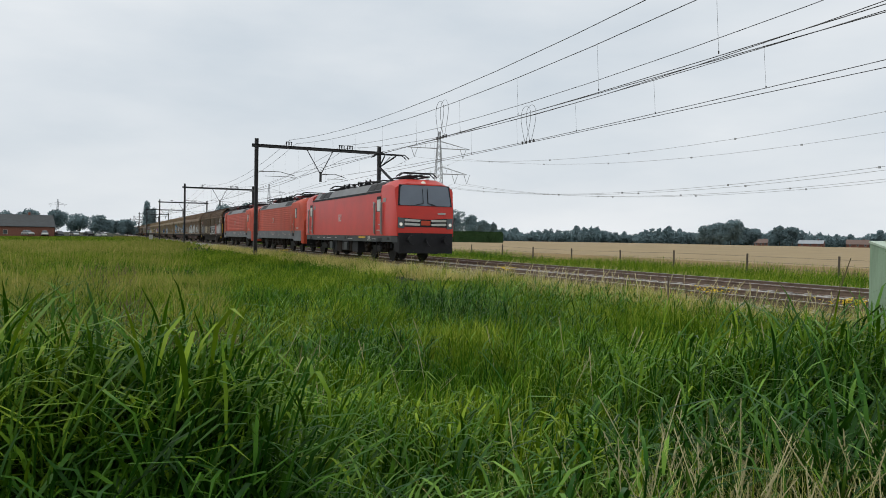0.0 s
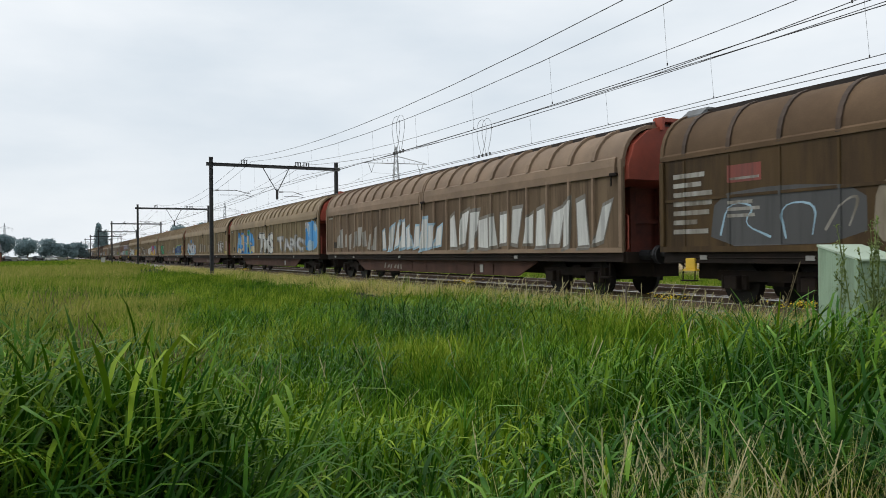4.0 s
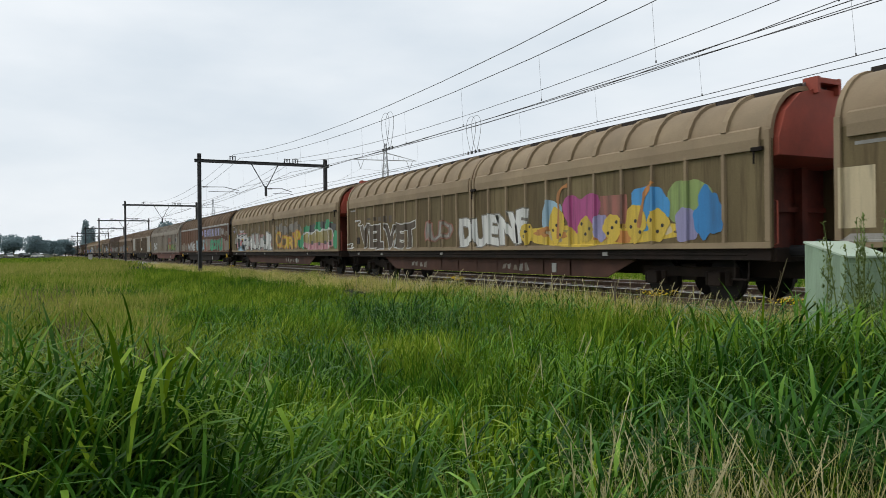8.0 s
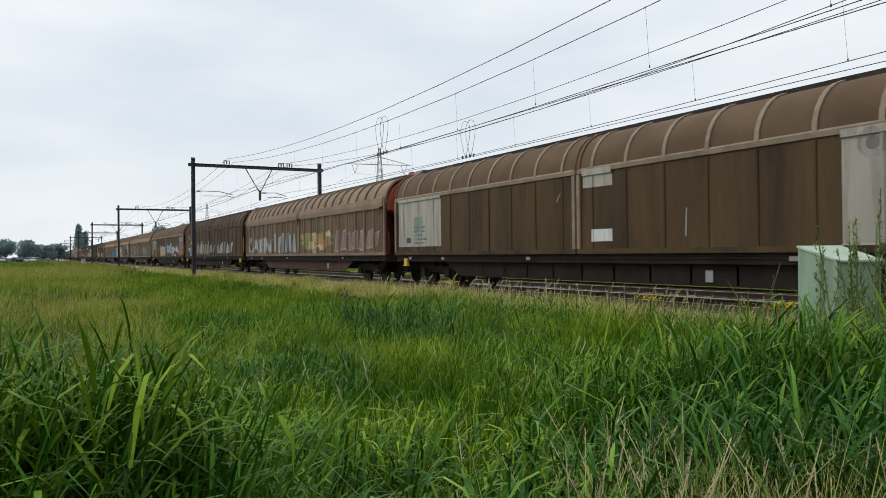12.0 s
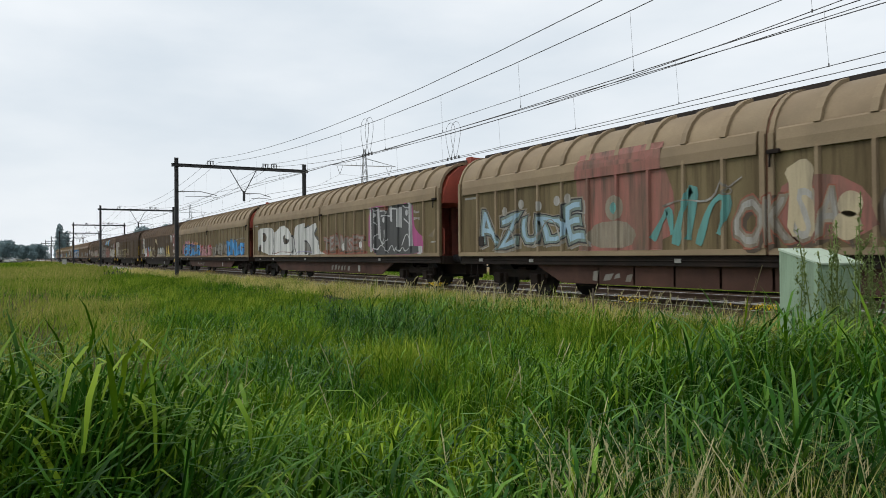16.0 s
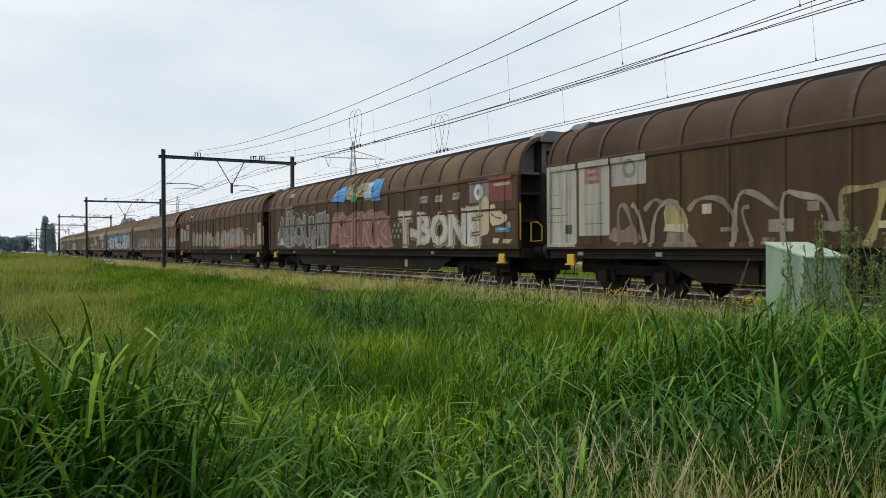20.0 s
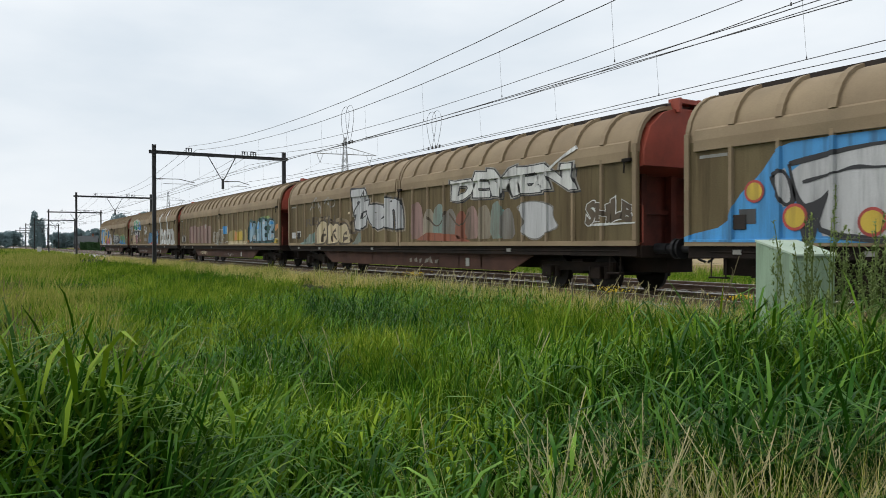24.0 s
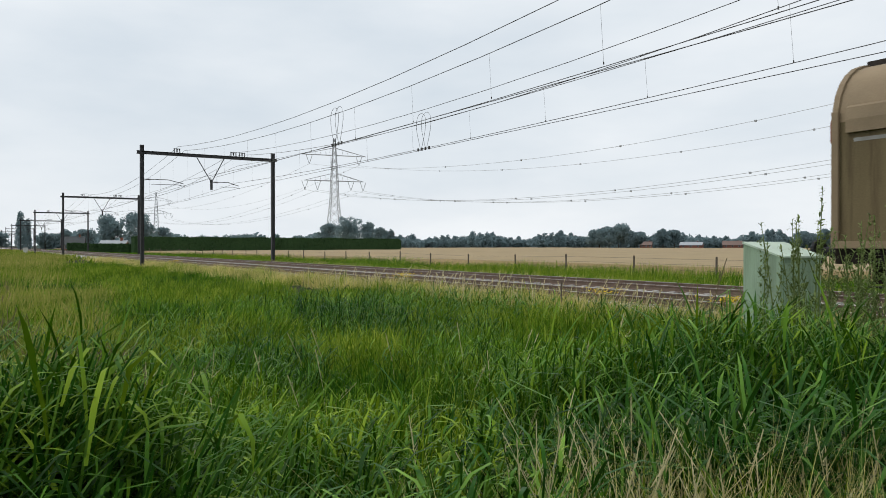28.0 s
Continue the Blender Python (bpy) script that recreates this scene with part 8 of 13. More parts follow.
def blob(w, x0, x1, z0, z1, key, seed=0, square=3.0, rough=0.1, layer=1, name="graffiti_patch"):
    """A sprayed patch with a wavy edge."""
    r = np.random.RandomState(w * 57 + seed)
    n = 36
    ph = r.rand(4) * math.tau
    pts = []
    for i in range(n):
        a = math.tau * i / n
        c, s = math.cos(a), math.sin(a)
        k = (abs(c) ** square + abs(s) ** square) ** (-1 / square)
        k *= 1 + rough * (math.sin(3 * a + ph[0]) + 0.7 * math.sin(5 * a + ph[1]) + 0.5 * math.sin(9 * a + ph[2])) * 0.6 - rough * 0.5
        pts.append(((x0 + x1) / 2 + c * k * (x1 - x0) / 2, (z0 + z1) / 2 + s * k * (z1 - z0) / 2))
    v = np.array([((x0 + x1) / 2, (z0 + z1) / 2)] + pts)
    f = [(0, 1 + i, 1 + (i + 1) % n) for i in range(n)]
    lay(w, v, f, key, layer, name, "")
    if x1 - x0 > 1.7 and key in NEAR and name == "graffiti_patch":
        for k in range(int(2 + (x1 - x0) * 1.3)):
            cx, cz = r.uniform(x0 + 0.3, x1 - 0.3), r.uniform(z0 + 0.2, z1 - 0.15)
            a, b = r.uniform(0.15, 0.5), r.uniform(0.12, 0.38) * min(1.0, z1 - z0)
            blob(w, cx - a, cx + a, max(z0, cz - b), min(z1, cz + b), NEAR[key][r.randint(len(NEAR[key]))], seed * 40 + k + 500, r.uniform(1.3, 4.0), 0.22, layer + 0.12 + 0.1 * (k % 8), "graffiti_fleck")


def poly(w, pts, key, layer=2, name="graffiti_shape"):
    """A flat painted shape with any outline."""
    if len(pts) > 4 and name == "graffiti_shape":
        # sprayed corners are round
        pts = [q for a, b in zip(pts, pts[1:] + pts[:1]) for q in ((a[0] * 0.8 + b[0] * 0.2, a[1] * 0.8 + b[1] * 0.2), (a[0] * 0.2 + b[0] * 0.8, a[1] * 0.2 + b[1] * 0.8))]
    pts = [Vector((a, b, 0)) for a, b in pts]
    tri = tessellate_polygon([pts])
    lay(w, [(q.x, q.y) for q in pts], tri, key, layer, name, "")


def stroke(w, pts, wide, key, layer=3, name="graffiti_stroke"):
    """A sprayed line of one width through the points, rounded by cutting its corners."""
    for _ in range(2):
        q = [pts[0]]
        for a, b in zip(pts, pts[1:]):
            q += [(a[0] * 0.75 + b[0] * 0.25, a[1] * 0.75 + b[1] * 0.25), (a[0] * 0.25 + b[0] * 0.75, a[1] * 0.25 + b[1] * 0.75)]
        pts = q + [pts[-1]]
    p = np.array(pts, float)
    d = np.gradient(p, axis=0)
    d /= np.maximum(1e-6, np.hypot(d[:, 0], d[:, 1]))[:, None]
    s = np.stack([-d[:, 1], d[:, 0]], -1) * wide / 2 * (0.75 + 0.25 * np.sin(np.arange(len(p)) * 0.8))[:, None]
    n = len(p)
    lay(w, np.concatenate([p + s, p - s]), [(i, i + 1, n + i + 1) for i in range(n - 1)] + [(i, n + i + 1, n + i) for i in range(n - 1)], key, layer, name, "")


def under_letters(w, text, x0, x1, z0, z1, key="dimwhite", seed=0):
    """Lettering sprayed on the girder below the body."""
    r = np.random.RandomState(w * 17 + seed)
    v, f = word(text, r, 0.6)[3]
    bm = bmesh.new()
    vs = [bm.verts.new((x0 + a * (x1 - x0), -1.326, z0 + b * (z1 - z0))) for a, b in v]
    for t in f:
        try:
            bm.faces.new([vs[i] for i in t])
        except ValueError:
            pass
    part("girder_graffiti", bm, paint(key), WAGONS[w - 1])


def under_scrawl(w, x0, x1, z0, z1, n, key="dimwhite", seed=0):
    """Unreadable tag on the girder: a row of short strokes."""
    r = np.random.RandomState(w * 19 + seed)
    for k in range(n):
        a = x0 + (x1 - x0) * k / n
        d = (x1 - x0) / n
        b0, b1 = z0 + r.uniform(0, 0.08), z1 - r.uniform(0, 0.1)
        s = r.uniform(-0.08, 0.08)
        bm = bmesh.new()
        vs = [bm.verts.new((x, -1.326, z)) for x, z in ((a, b0), (a + d * r.uniform(0.3, 0.75), b0 + r.uniform(-0.03, 0.05)), (a + d * r.uniform(0.4, 0.85) + s, b1), (a + d * 0.1 + s, b1 - r.uniform(0, 0.06)))]
        bm.faces.new(vs)
        part("girder_graffiti", bm, paint(key), WAGONS[w - 1])


def panel(w, x0, x1, z0, z1, key, layer=1, name="painted_panel"):
    lay(w, [(x0, z0), (x1, z0), (x1, z1), (x0, z1)], [(0, 1, 2), (0, 2, 3)], key, layer, name, "")


def scrawl(w, x0, x1, z0, z1, key, n, seed=0, line=None, layer=2):
    """An unreadable tag: a row of slanting strokes."""
    r = np.random.RandomState(w * 91 + seed)
    step = (x1 - x0) / n
    for k in range(n):
        a = x0 + step * k
        s = r.uniform(-0.3, 0.3) * step
        b0, b1 = z0 + r.uniform(0, 0.14) * (z1 - z0), z1 - r.uniform(0, 0.3) * (z1 - z0)
        q = [(a, b0), (a + step * r.uniform(0.45, 0.95), b0 + r.uniform(-0.05, 0.1)), (a + step * r.uniform(0.6, 1.0) + s, b1), (a + step * r.uniform(0.05, 0.35) + s, b1 - r.uniform(0, 0.15))]
        if line:
            m = np.mean(q, 0)
            lay(w, [tuple(m + (np.array(p) - m) * 1.22) for p in q], [(0, 1, 2), (0, 2, 3)], line, layer, "graffiti_outline", "")
        lay(w, q, [(0, 1, 2), (0, 2, 3)], key, layer + 1, "graffiti_stroke", "")


def disc(w, x, z, rad, key, layer=2, name="painted_disc"):
    n = 20
    v = [(x, z)] + [(x + rad * math.cos(math.tau * i / n), z + rad * math.sin(math.tau * i / n)) for i in range(n)]
    lay(w, v, [(0, 1 + i, 1 + (i + 1) % n) for i in range(n)], key, layer, name, "")


def data_bars(w, x0, x1, z0, z1, rows, key="dimwhite", seed=0):
    """Small lines of lettering too small to read."""
    r = np.random.RandomState(w * 13 + seed)
    dz = (z1 - z0) / rows
    for k in range(rows):
        e = x0 + (x1 - x0) * r.uniform(0.5, 1.0)
        panel(w, x0, e, z0 + dz * k, z0 + dz * (k + 0.5), key, 2, "data_line")


def end_marks(w, plate="platered"):
    """Data panels at the ends of the dark wagons."""
    panel(w, 8.1, 9.1, 2.35, 3.0, "dimgrey", 1)
    disc(w, 8.6, 2.72, 0.17, "white")
    disc(w, 8.6, 2.72, 0.08, "dimgrey", 3)
    data_bars(w, -10.5, -9.4, 1.5, 2.9, 7)
    panel(w, -9.0, -8.2, 2.5, 2.85, plate, 1)
    panel(w, -8.95, -8.25, 2.55, 2.6, "dimwhite", 2, "data_line")
    data_bars(w, -9.0, -8.0, 1.8, 2.2, 3, seed=4)


# wagon by wagon, from the locomotives back
end_marks(1)

scrawl(2, -9.6, -4.4, 1.3, 2.35, "dimwhite", 9, 1)
scrawl(2, -3.8, 1.6, 1.25, 2.45, "white", 9, 2, "paleblue")
scrawl(2, 2.2, 10.6, 1.25, 2.6, "white", 13, 3, "dimgrey")

poly(5, [(4.72, 1.13), (4.85, 2.01), (5.3, 2.21), (6.49, 2.25), (7.86, 2.31), (8.81, 2.32), (9.57, 2.33), (9.6, 2.11), (9.29, 1.59), (9.65, 1.32), (9.04, 1.1)], "lime", 0.8)
poly(5, [(4.94, 1.12), (5.04, 1.95), (5.82, 2.13), (8, 2.19), (9.18, 2.18), (9.29, 1.59), (8.91, 1.13)], "dimteal", 0.9)
poly(5, [(4.1, 1.3), (4.15, 1.81), (4.55, 2.02), (4.89, 1.95), (4.87, 1.18)], "orange", 0.7)
poly(5, [(4.24, 1.47), (4.39, 1.86), (4.74, 1.87), (4.73, 1.46)], "pink", 0.9)
poly(5, [(9.29, 1.32), (9.48, 1.94), (9.78, 2.11), (10.23, 2.07), (10.39, 1.77), (10.76, 1.71), (10.91, 1.21), (9.99, 1.16)], "orange", 0.9)
poly(5, [(9.98, 1.78), (10.14, 2.03), (10.32, 1.9), (10.29, 1.66)], "rust", 1.1)
poly(5, [(10.22, 1.18), (10.28, 1.43), (10.86, 1.48), (10.91, 1.2)], "fadedred", 1.2)
poly(5, [(9.72, 1.8), (9.89, 1.87), (10.03, 1.7), (9.83, 1.56)], "dimyellow", 1.2)
disc(5, 9.61, 1.95, 0.12, "rust", 1.4)
disc(5, 9.76, 1.99, 0.08, "rust", 1.4)
poly(5, [(9.55, 1.21), (9.65, 1.27), (10.02, 1.29), (9.97, 1.18)], "chalk", 1.6)
poly(5, [(4.87, 1.35), (4.87, 1.83), (5.15, 2.03), (5.58, 2.04), (5.78, 1.86), (5.79, 1.35), (5.56, 1.27), (5.1, 1.28)], "black", 1.5)
poly(5, [(4.95, 1.4), (4.94, 1.88), (5.22, 2.08), (5.65, 2.09), (5.85, 1.91), (5.86, 1.4), (5.63, 1.32), (5.17, 1.33)], "navy", 1.9)
stroke(5, [(4.95, 1.4), (4.94, 1.88), (5.22, 2.08), (5.65, 2.09), (5.85, 1.91), (5.86, 1.4), (5.63, 1.32), (5.17, 1.33), (4.95, 1.4)], 0.05, "steelblue", 2.8)
poly(5, [(5.25, 1.52), (5.27, 1.85), (5.57, 1.87), (5.59, 1.54), (5.39, 1.48)], "dimteal", 2.3)
poly(5, [(5.84, 1.35), (5.96, 1.91), (6.26, 2.13), (7.06, 2.13), (7.08, 1.86), (6.42, 1.84), (6.42, 1.61), (7.05, 1.63), (7.07, 1.33)], "black", 1.7)
poly(5, [(5.91, 1.4), (6.02, 1.96), (6.33, 2.18), (7.12, 2.18), (7.15, 1.91), (6.49, 1.89), (6.48, 1.66), (7.11, 1.68), (7.14, 1.38)], "navy", 2.1)
stroke(5, [(5.91, 1.4), (6.02, 1.96), (6.33, 2.18), (7.12, 2.18), (7.15, 1.91), (6.49, 1.89), (6.48, 1.66), (7.11, 1.68), (7.14, 1.38), (5.91, 1.4)], 0.05, "steelblue", 2.8)
poly(5, [(7.17, 1.35), (7.21, 2.12), (7.57, 2.12), (7.59, 1.89), (7.82, 1.88), (7.87, 2.15), (8.22, 2.13), (8.18, 1.35), (7.84, 1.34), (7.79, 1.63), (7.59, 1.64), (7.55, 1.34)], "black", 1.9)
poly(5, [(7.23, 1.4), (7.27, 2.17), (7.63, 2.17), (7.65, 1.94), (7.88, 1.92), (7.93, 2.19), (8.27, 2.17), (8.23, 1.4), (7.9, 1.39), (7.85, 1.68), (7.65, 1.68), (7.61, 1.39)], "navy", 2.3)
stroke(5, [(7.23, 1.4), (7.27, 2.17), (7.63, 2.17), (7.65, 1.94), (7.88, 1.92), (7.93, 2.19), (8.27, 2.17), (8.23, 1.4), (7.9, 1.39), (7.85, 1.68), (7.65, 1.68), (7.61, 1.39), (7.23, 1.4)], 0.05, "steelblue", 2.8)
poly(5, [(8.29, 1.37), (8.35, 2.14), (9.4, 2.16), (9.33, 1.97), (8.94, 1.96), (8.93, 1.88), (9.25, 1.86), (9.19, 1.66), (8.9, 1.65), (8.87, 1.54), (9.12, 1.53), (9.04, 1.34)], "black", 2.1)
poly(5, [(8.34, 1.41), (8.41, 2.18), (9.45, 2.21), (9.38, 2.02), (8.99, 2), (8.98, 1.92), (9.3, 1.9), (9.24, 1.7), (8.95, 1.69), (8.92, 1.58), (9.17, 1.58), (9.09, 1.38)], "navy", 2.5)
stroke(5, [(8.34, 1.41), (8.41, 2.18), (9.45, 2.21), (9.38, 2.02), (8.99, 2), (8.98, 1.92), (9.3, 1.9), (9.24, 1.7), (8.95, 1.69), (8.92, 1.58), (9.17, 1.58), (9.09, 1.38), (8.34, 1.41)], 0.05, "steelblue", 2.8)
poly(5, [(9.67, 1.4), (9.71, 1.58), (9.89, 1.64), (10.09, 1.55), (10.11, 1.39)], "black", 3)
stroke(5, [(9.67, 1.4), (9.71, 1.58), (9.89, 1.64), (10.09, 1.55), (10.11, 1.39), (9.67, 1.4)], 0.06, "lime", 3.4)
poly(5, [(5.38, 1.66), (5.47, 1.93), (5.68, 1.9), (5.74, 1.6)], "steelblue", 3.2)
poly(5, [(8.47, 1.94), (8.51, 2.1), (8.87, 2.1), (8.82, 1.95)], "steelblue", 3.2)
stroke(5, [(5, 1.23), (6.47, 1.27), (7.98, 1.23), (8.91, 1.28)], 0.08, "steelblue", 2.9)
letters(5, "JR", 10.18, 10.87, 2.00, 2.25, "dimwhite", "panelgrey", 3, wild=1, layer=2)
letters(5, "AE", 2.95, 3.5, 1.40, 2.06, "dimwhite", "panelgrey", 4, wild=1.2, layer=2)
letters(5, "R", 3.8, 4.24, 1.48, 2.13, "greybeige", "panelgrey", 5, wild=1.2, layer=2)
letters(5, "RUNE", -2.6, 1.1, 1.3, 1.85, "greybeige", None, 5)

blob(6, 2.5, 8.9, 1.2, 1.75, "yellow", 1, rough=0.14)
for k, (a, b) in enumerate(((3.0, 1.9), (4.4, 2.3), (5.6, 1.95), (6.6, 2.0), (7.4, 2.2), (8.1, 2.05))):
    blob(6, a - 0.36, a + 0.36, 1.25, b, "yellow", 20 + k, 1.6, layer=4)
    for q in range(3):
        disc(6, a - 0.15 + 0.15 * q, 1.5 + 0.13 * ((k + q) % 3), 0.045, "black", 5)
blob(6, 3.7, 4.65, 1.5, 2.45, "paleblue", 2)
poly(6, [(5.4, 1.4), (4.75, 1.9), (4.62, 2.25), (4.8, 2.5), (5.15, 2.52), (5.4, 2.36), (5.7, 2.52), (6.05, 2.5), (6.2, 2.22), (6.05, 1.9)], "magenta", 2)
poly(6, [(6.1, 1.6), (6.15, 2.42), (7.1, 2.4), (7.15, 1.6)], "fadedred", 1)
stroke(6, [(4.45, 1.4), (4.5, 2.2), (4.45, 2.5), (4.6, 2.75), (4.95, 2.78)], 0.13, "orange", 4.5)
stroke(6, [(7.5, 1.6), (7.65, 2.2), (7.7, 2.4), (8.0, 2.62)], 0.14, "orange", 4.5)
blob(6, 5.9, 6.5, 1.3, 2.0, "lilac", 24, 2.0, 0.1, 3)
blob(6, 7.2, 8.45, 1.5, 2.55, "sky", 5, layer=2)
blob(6, 8.3, 9.75, 1.6, 2.6, "lime", 6, 2.2)
blob(6, 8.6, 9.3, 1.25, 2.0, "lilac", 7, layer=2)
blob(6, 9.1, 9.95, 1.25, 2.4, "blue", 8, 2.0, 0.2, layer=3)
letters(6, "DUENF", -0.9, 3.1, 1.2, 2.3, "white", "dimgrey", 9)
letters(6, "ILD", -3.4, -1.3, 1.45, 2.15, "dimpink", "rust", 11)

blob(7, -9.9, -0.1, 1.2, 2.2, "dimpink", 1)
letters(7, "TEMUAR", -9.6, -0.4, 1.2, 2.3, "white", "darkgrey", 2)
for k in range(4):
    scrawl(7, -9.2 + 1.9 * k, -8.6 + 1.9 * k, 2.4, 2.8, "greybeige", 2, 30 + k)
for k in range(7):
    blob(7, 0.3 + 0.7 * k, 1.2 + 0.7 * k, 2.1 + 0.1 * math.sin(k * 2.0), 2.65 + 0.12 * math.sin(k * 1.7), "dimgrey", 50 + k, 2.0, 0.2, 1 + 0.1 * k)
letters(7, "CORIP", 0.4, 5.3, 1.22, 2.3, "orange", "greybeige", 4)
for k, (a, b) in enumerate(((0.4, 2.7), (2.6, 2.75), (3.7, 2.85), (4.6, 2.6))):
    stroke(7, [(a - 0.2, b), (a, b + 0.2), (a + 0.2, b), (a, b - 0.15), (a - 0.2, b)], 0.07, "greybeige", 3)
for k, (a, za, zb, c) in enumerate(((5.5, 1.2, 2.0, "green"), (6.5, 1.9, 2.5, "green"), (7.3, 2.0, 2.5, "darkgrey"), (8.2, 2.0, 2.6, "green"), (9.0, 2.1, 2.65, "darkgrey"), (9.7, 2.0, 2.65, "green"), (10.3, 1.9, 2.5, "darkgrey"), (10.6, 1.2, 2.1, "green"))):
    blob(7, a - 0.65, a + (0.65 if a < 10.2 else 0.4), za, zb, c, 70 + k, 2.0, 0.2, 1 + 0.12 * k)
TOP7 = [(5.9, 2.05), (6.5, 2.12), (7.0, 2.0), (7.5, 2.08), (7.9, 2.22), (8.4, 2.05), (8.8, 2.2), (9.4, 2.12), (9.8, 2.25), (10.25, 2.1)]
poly(7, [(5.8, 1.2)] + TOP7 + [(10.3, 1.2)], "pink", 2.5)
poly(7, [(5.95, 1.55)] + TOP7 + [(10.1, 1.6), (9.0, 1.5), (8.0, 1.56), (7.0, 1.5)], "dimyellow", 3)
stroke(7, [(5.6, 1.3), (5.85, 1.6)] + TOP7 + [(10.35, 1.8)], 0.11, "white", 4)
for a in (6.6, 7.75, 8.75, 9.6):
    stroke(7, [(a, 1.2), (a + 0.06, 1.6), (a - 0.03, 2.1)], 0.07, "white", 4)
for a, b in ((7.2, 1.55), (8.3, 1.5), (9.2, 1.55), (9.9, 1.5)):
    panel(7, a - 0.16, a + 0.16, b - 0.1, b + 0.08, "darkgrey", 4, "graffiti_block")

for k, ch in enumerate("ENIKA!"):
    panel(8, 1.3 + 1.1 * k, 2.3 + 1.1 * k, 2.36, 3.0, "dimgrey", 1, "graffiti_block")
    letters(8, ch, 1.42 + 1.1 * k, (2.22 if ch not in "I!" else 1.95) + 1.1 * k, 2.4, 2.98, "lilac", "black", 40 + k, wild=0.4)
poly(8, [(0.2, 2.6), (0.6, 2.6), (0.6, 2.45), (1.0, 2.72), (0.6, 2.98), (0.6, 2.82), (0.2, 2.82)], "lilac", 2)
panel(8, 7.3, 8.15, 2.36, 3.0, "dimgrey", 1, "graffiti_block")
blob(8, 1.4, 4.4, 1.2, 2.3, "dimpink", 3)
blob(8, 7.6, 9.6, 1.2, 2.2, "dimpink", 33)
letters(8, "GOTU", 3.9, 8.6, 1.2, 2.22, "green", "tealdark", 2)
letters(8, "CROAZ", -2.6, 1.5, 1.2, 2.2, "dimteal", "tealdark", 4)
letters(8, "MINE", -7.0, -3.0, 1.2, 2.1, "dimwhite", "dimgrey", 5)
scrawl(8, 8.2, 9.2, 2.4, 3.0, "dimwhite", 5, 6)
scrawl(8, 9.4, 10.5, 2.3, 2.8, "greybeige", 4, 7)
blob(8, 8.9, 10.7, 1.2, 2.0, "greybeige", 8)
scrawl(8, -10.4, -7.2, 1.2, 2.0, "greybeige", 7, 9)

poly(9, [(3.7, 1.9), (3.87, 2.68), (5.45, 2.68), (5.1, 1.9)], "fadedred", 1)
panel(9, 2.4, 3.7, 1.95, 2.2, "dimgrey", 1, "data_line")
panel(9, 4.1, 5.3, 2.05, 2.2, "dimwhite", 2, "data_line")
panel(9, 5.7, 7.4, 2.05, 2.3, "dimgrey", 1, "data_line")
letters(9, "MARP", 5.25, 8.85, 1.3, 2.02, "lime", "darkgrey", 1, wild=0.6)
panel(9, 3.55, 3.98, 1.35, 1.95, "lime", 2, "graffiti_block")
poly(9, [(4.65, 1.22), (4.2, 1.62), (4.15, 1.85), (4.35, 2.0), (4.62, 1.86), (4.9, 2.0), (5.12, 1.88), (5.1, 1.6)], "orange", 3)
letters(9, "SBC", -8.1, -5.6, 1.35, 2.3, "white", None, 3)
panel(9, 8.4, 9.35, 2.1, 2.65, "dimwhite", 1)
disc(9, 8.9, 2.4, 0.17, "darkgrey", 2)
for k in range(5):
    blob(9, -4.6 + 0.95 * k, -3.9 + 0.95 * k, 1.35, 2.1, "panelbeige", 10 + k)
blob(9, -10.3, -8.9, 1.3, 1.75, "dimwhite", 4)
panel(9, 9.6, 10.7, 1.3, 1.7, "dimwhite", 1)

letters(11, "LAFIN", -10.3, -4.9, 1.25, 2.3, "dimwhite", "silver", 1)
scrawl(11, -4.6, -0.3, 1.25, 2.5, "silver", 6, 2)
blob(11, 0.2, 5.2, 1.3, 2.3, "dimyellow", 3, rough=0.2)
scrawl(11, 5.4, 10.6, 1.35, 2.3, "dimpink", 7, 4, "dimwhite")

scrawl(12, -5.4, 2.0, 1.3, 2.3, "dimwhite", 9, 5, "dimgrey")
scrawl(12, 2.8, 8.0, 1.3, 2.2, "silver", 7, 6)

panel(13, 8.6, 9.75, 1.26, 3.02, "panelbeige", 1)
panel(13, 9.8, 10.75, 2.5, 3.02, "panelgrey", 1)
panel(13, 9.8, 10.75, 1.3, 2.48, "platered", 1)
panel(13, 9.9, 10.6, 1.9, 2.05, "dimwhite", 2, "data_line")
panel(13, 9.9, 10.6, 1.45, 1.58, "dimwhite", 2, "data_line")
disc(13, 9.1, 2.75, 0.16, "white")
panel(13, -9.2, -8.2, 1.9, 3.0, "panelgrey", 1)
panel(13, -8.1, -7.2, 1.26, 3.02, "panelbeige", 1)
disc(13, -7.65, 2.7, 0.15, "white")
panel(13, -10.6, -9.4, 1.3, 3.0, "dimgrey", 1)
data_bars(13, -9.1, -8.3, 2.2, 2.8, 4, "darkgrey", 5)

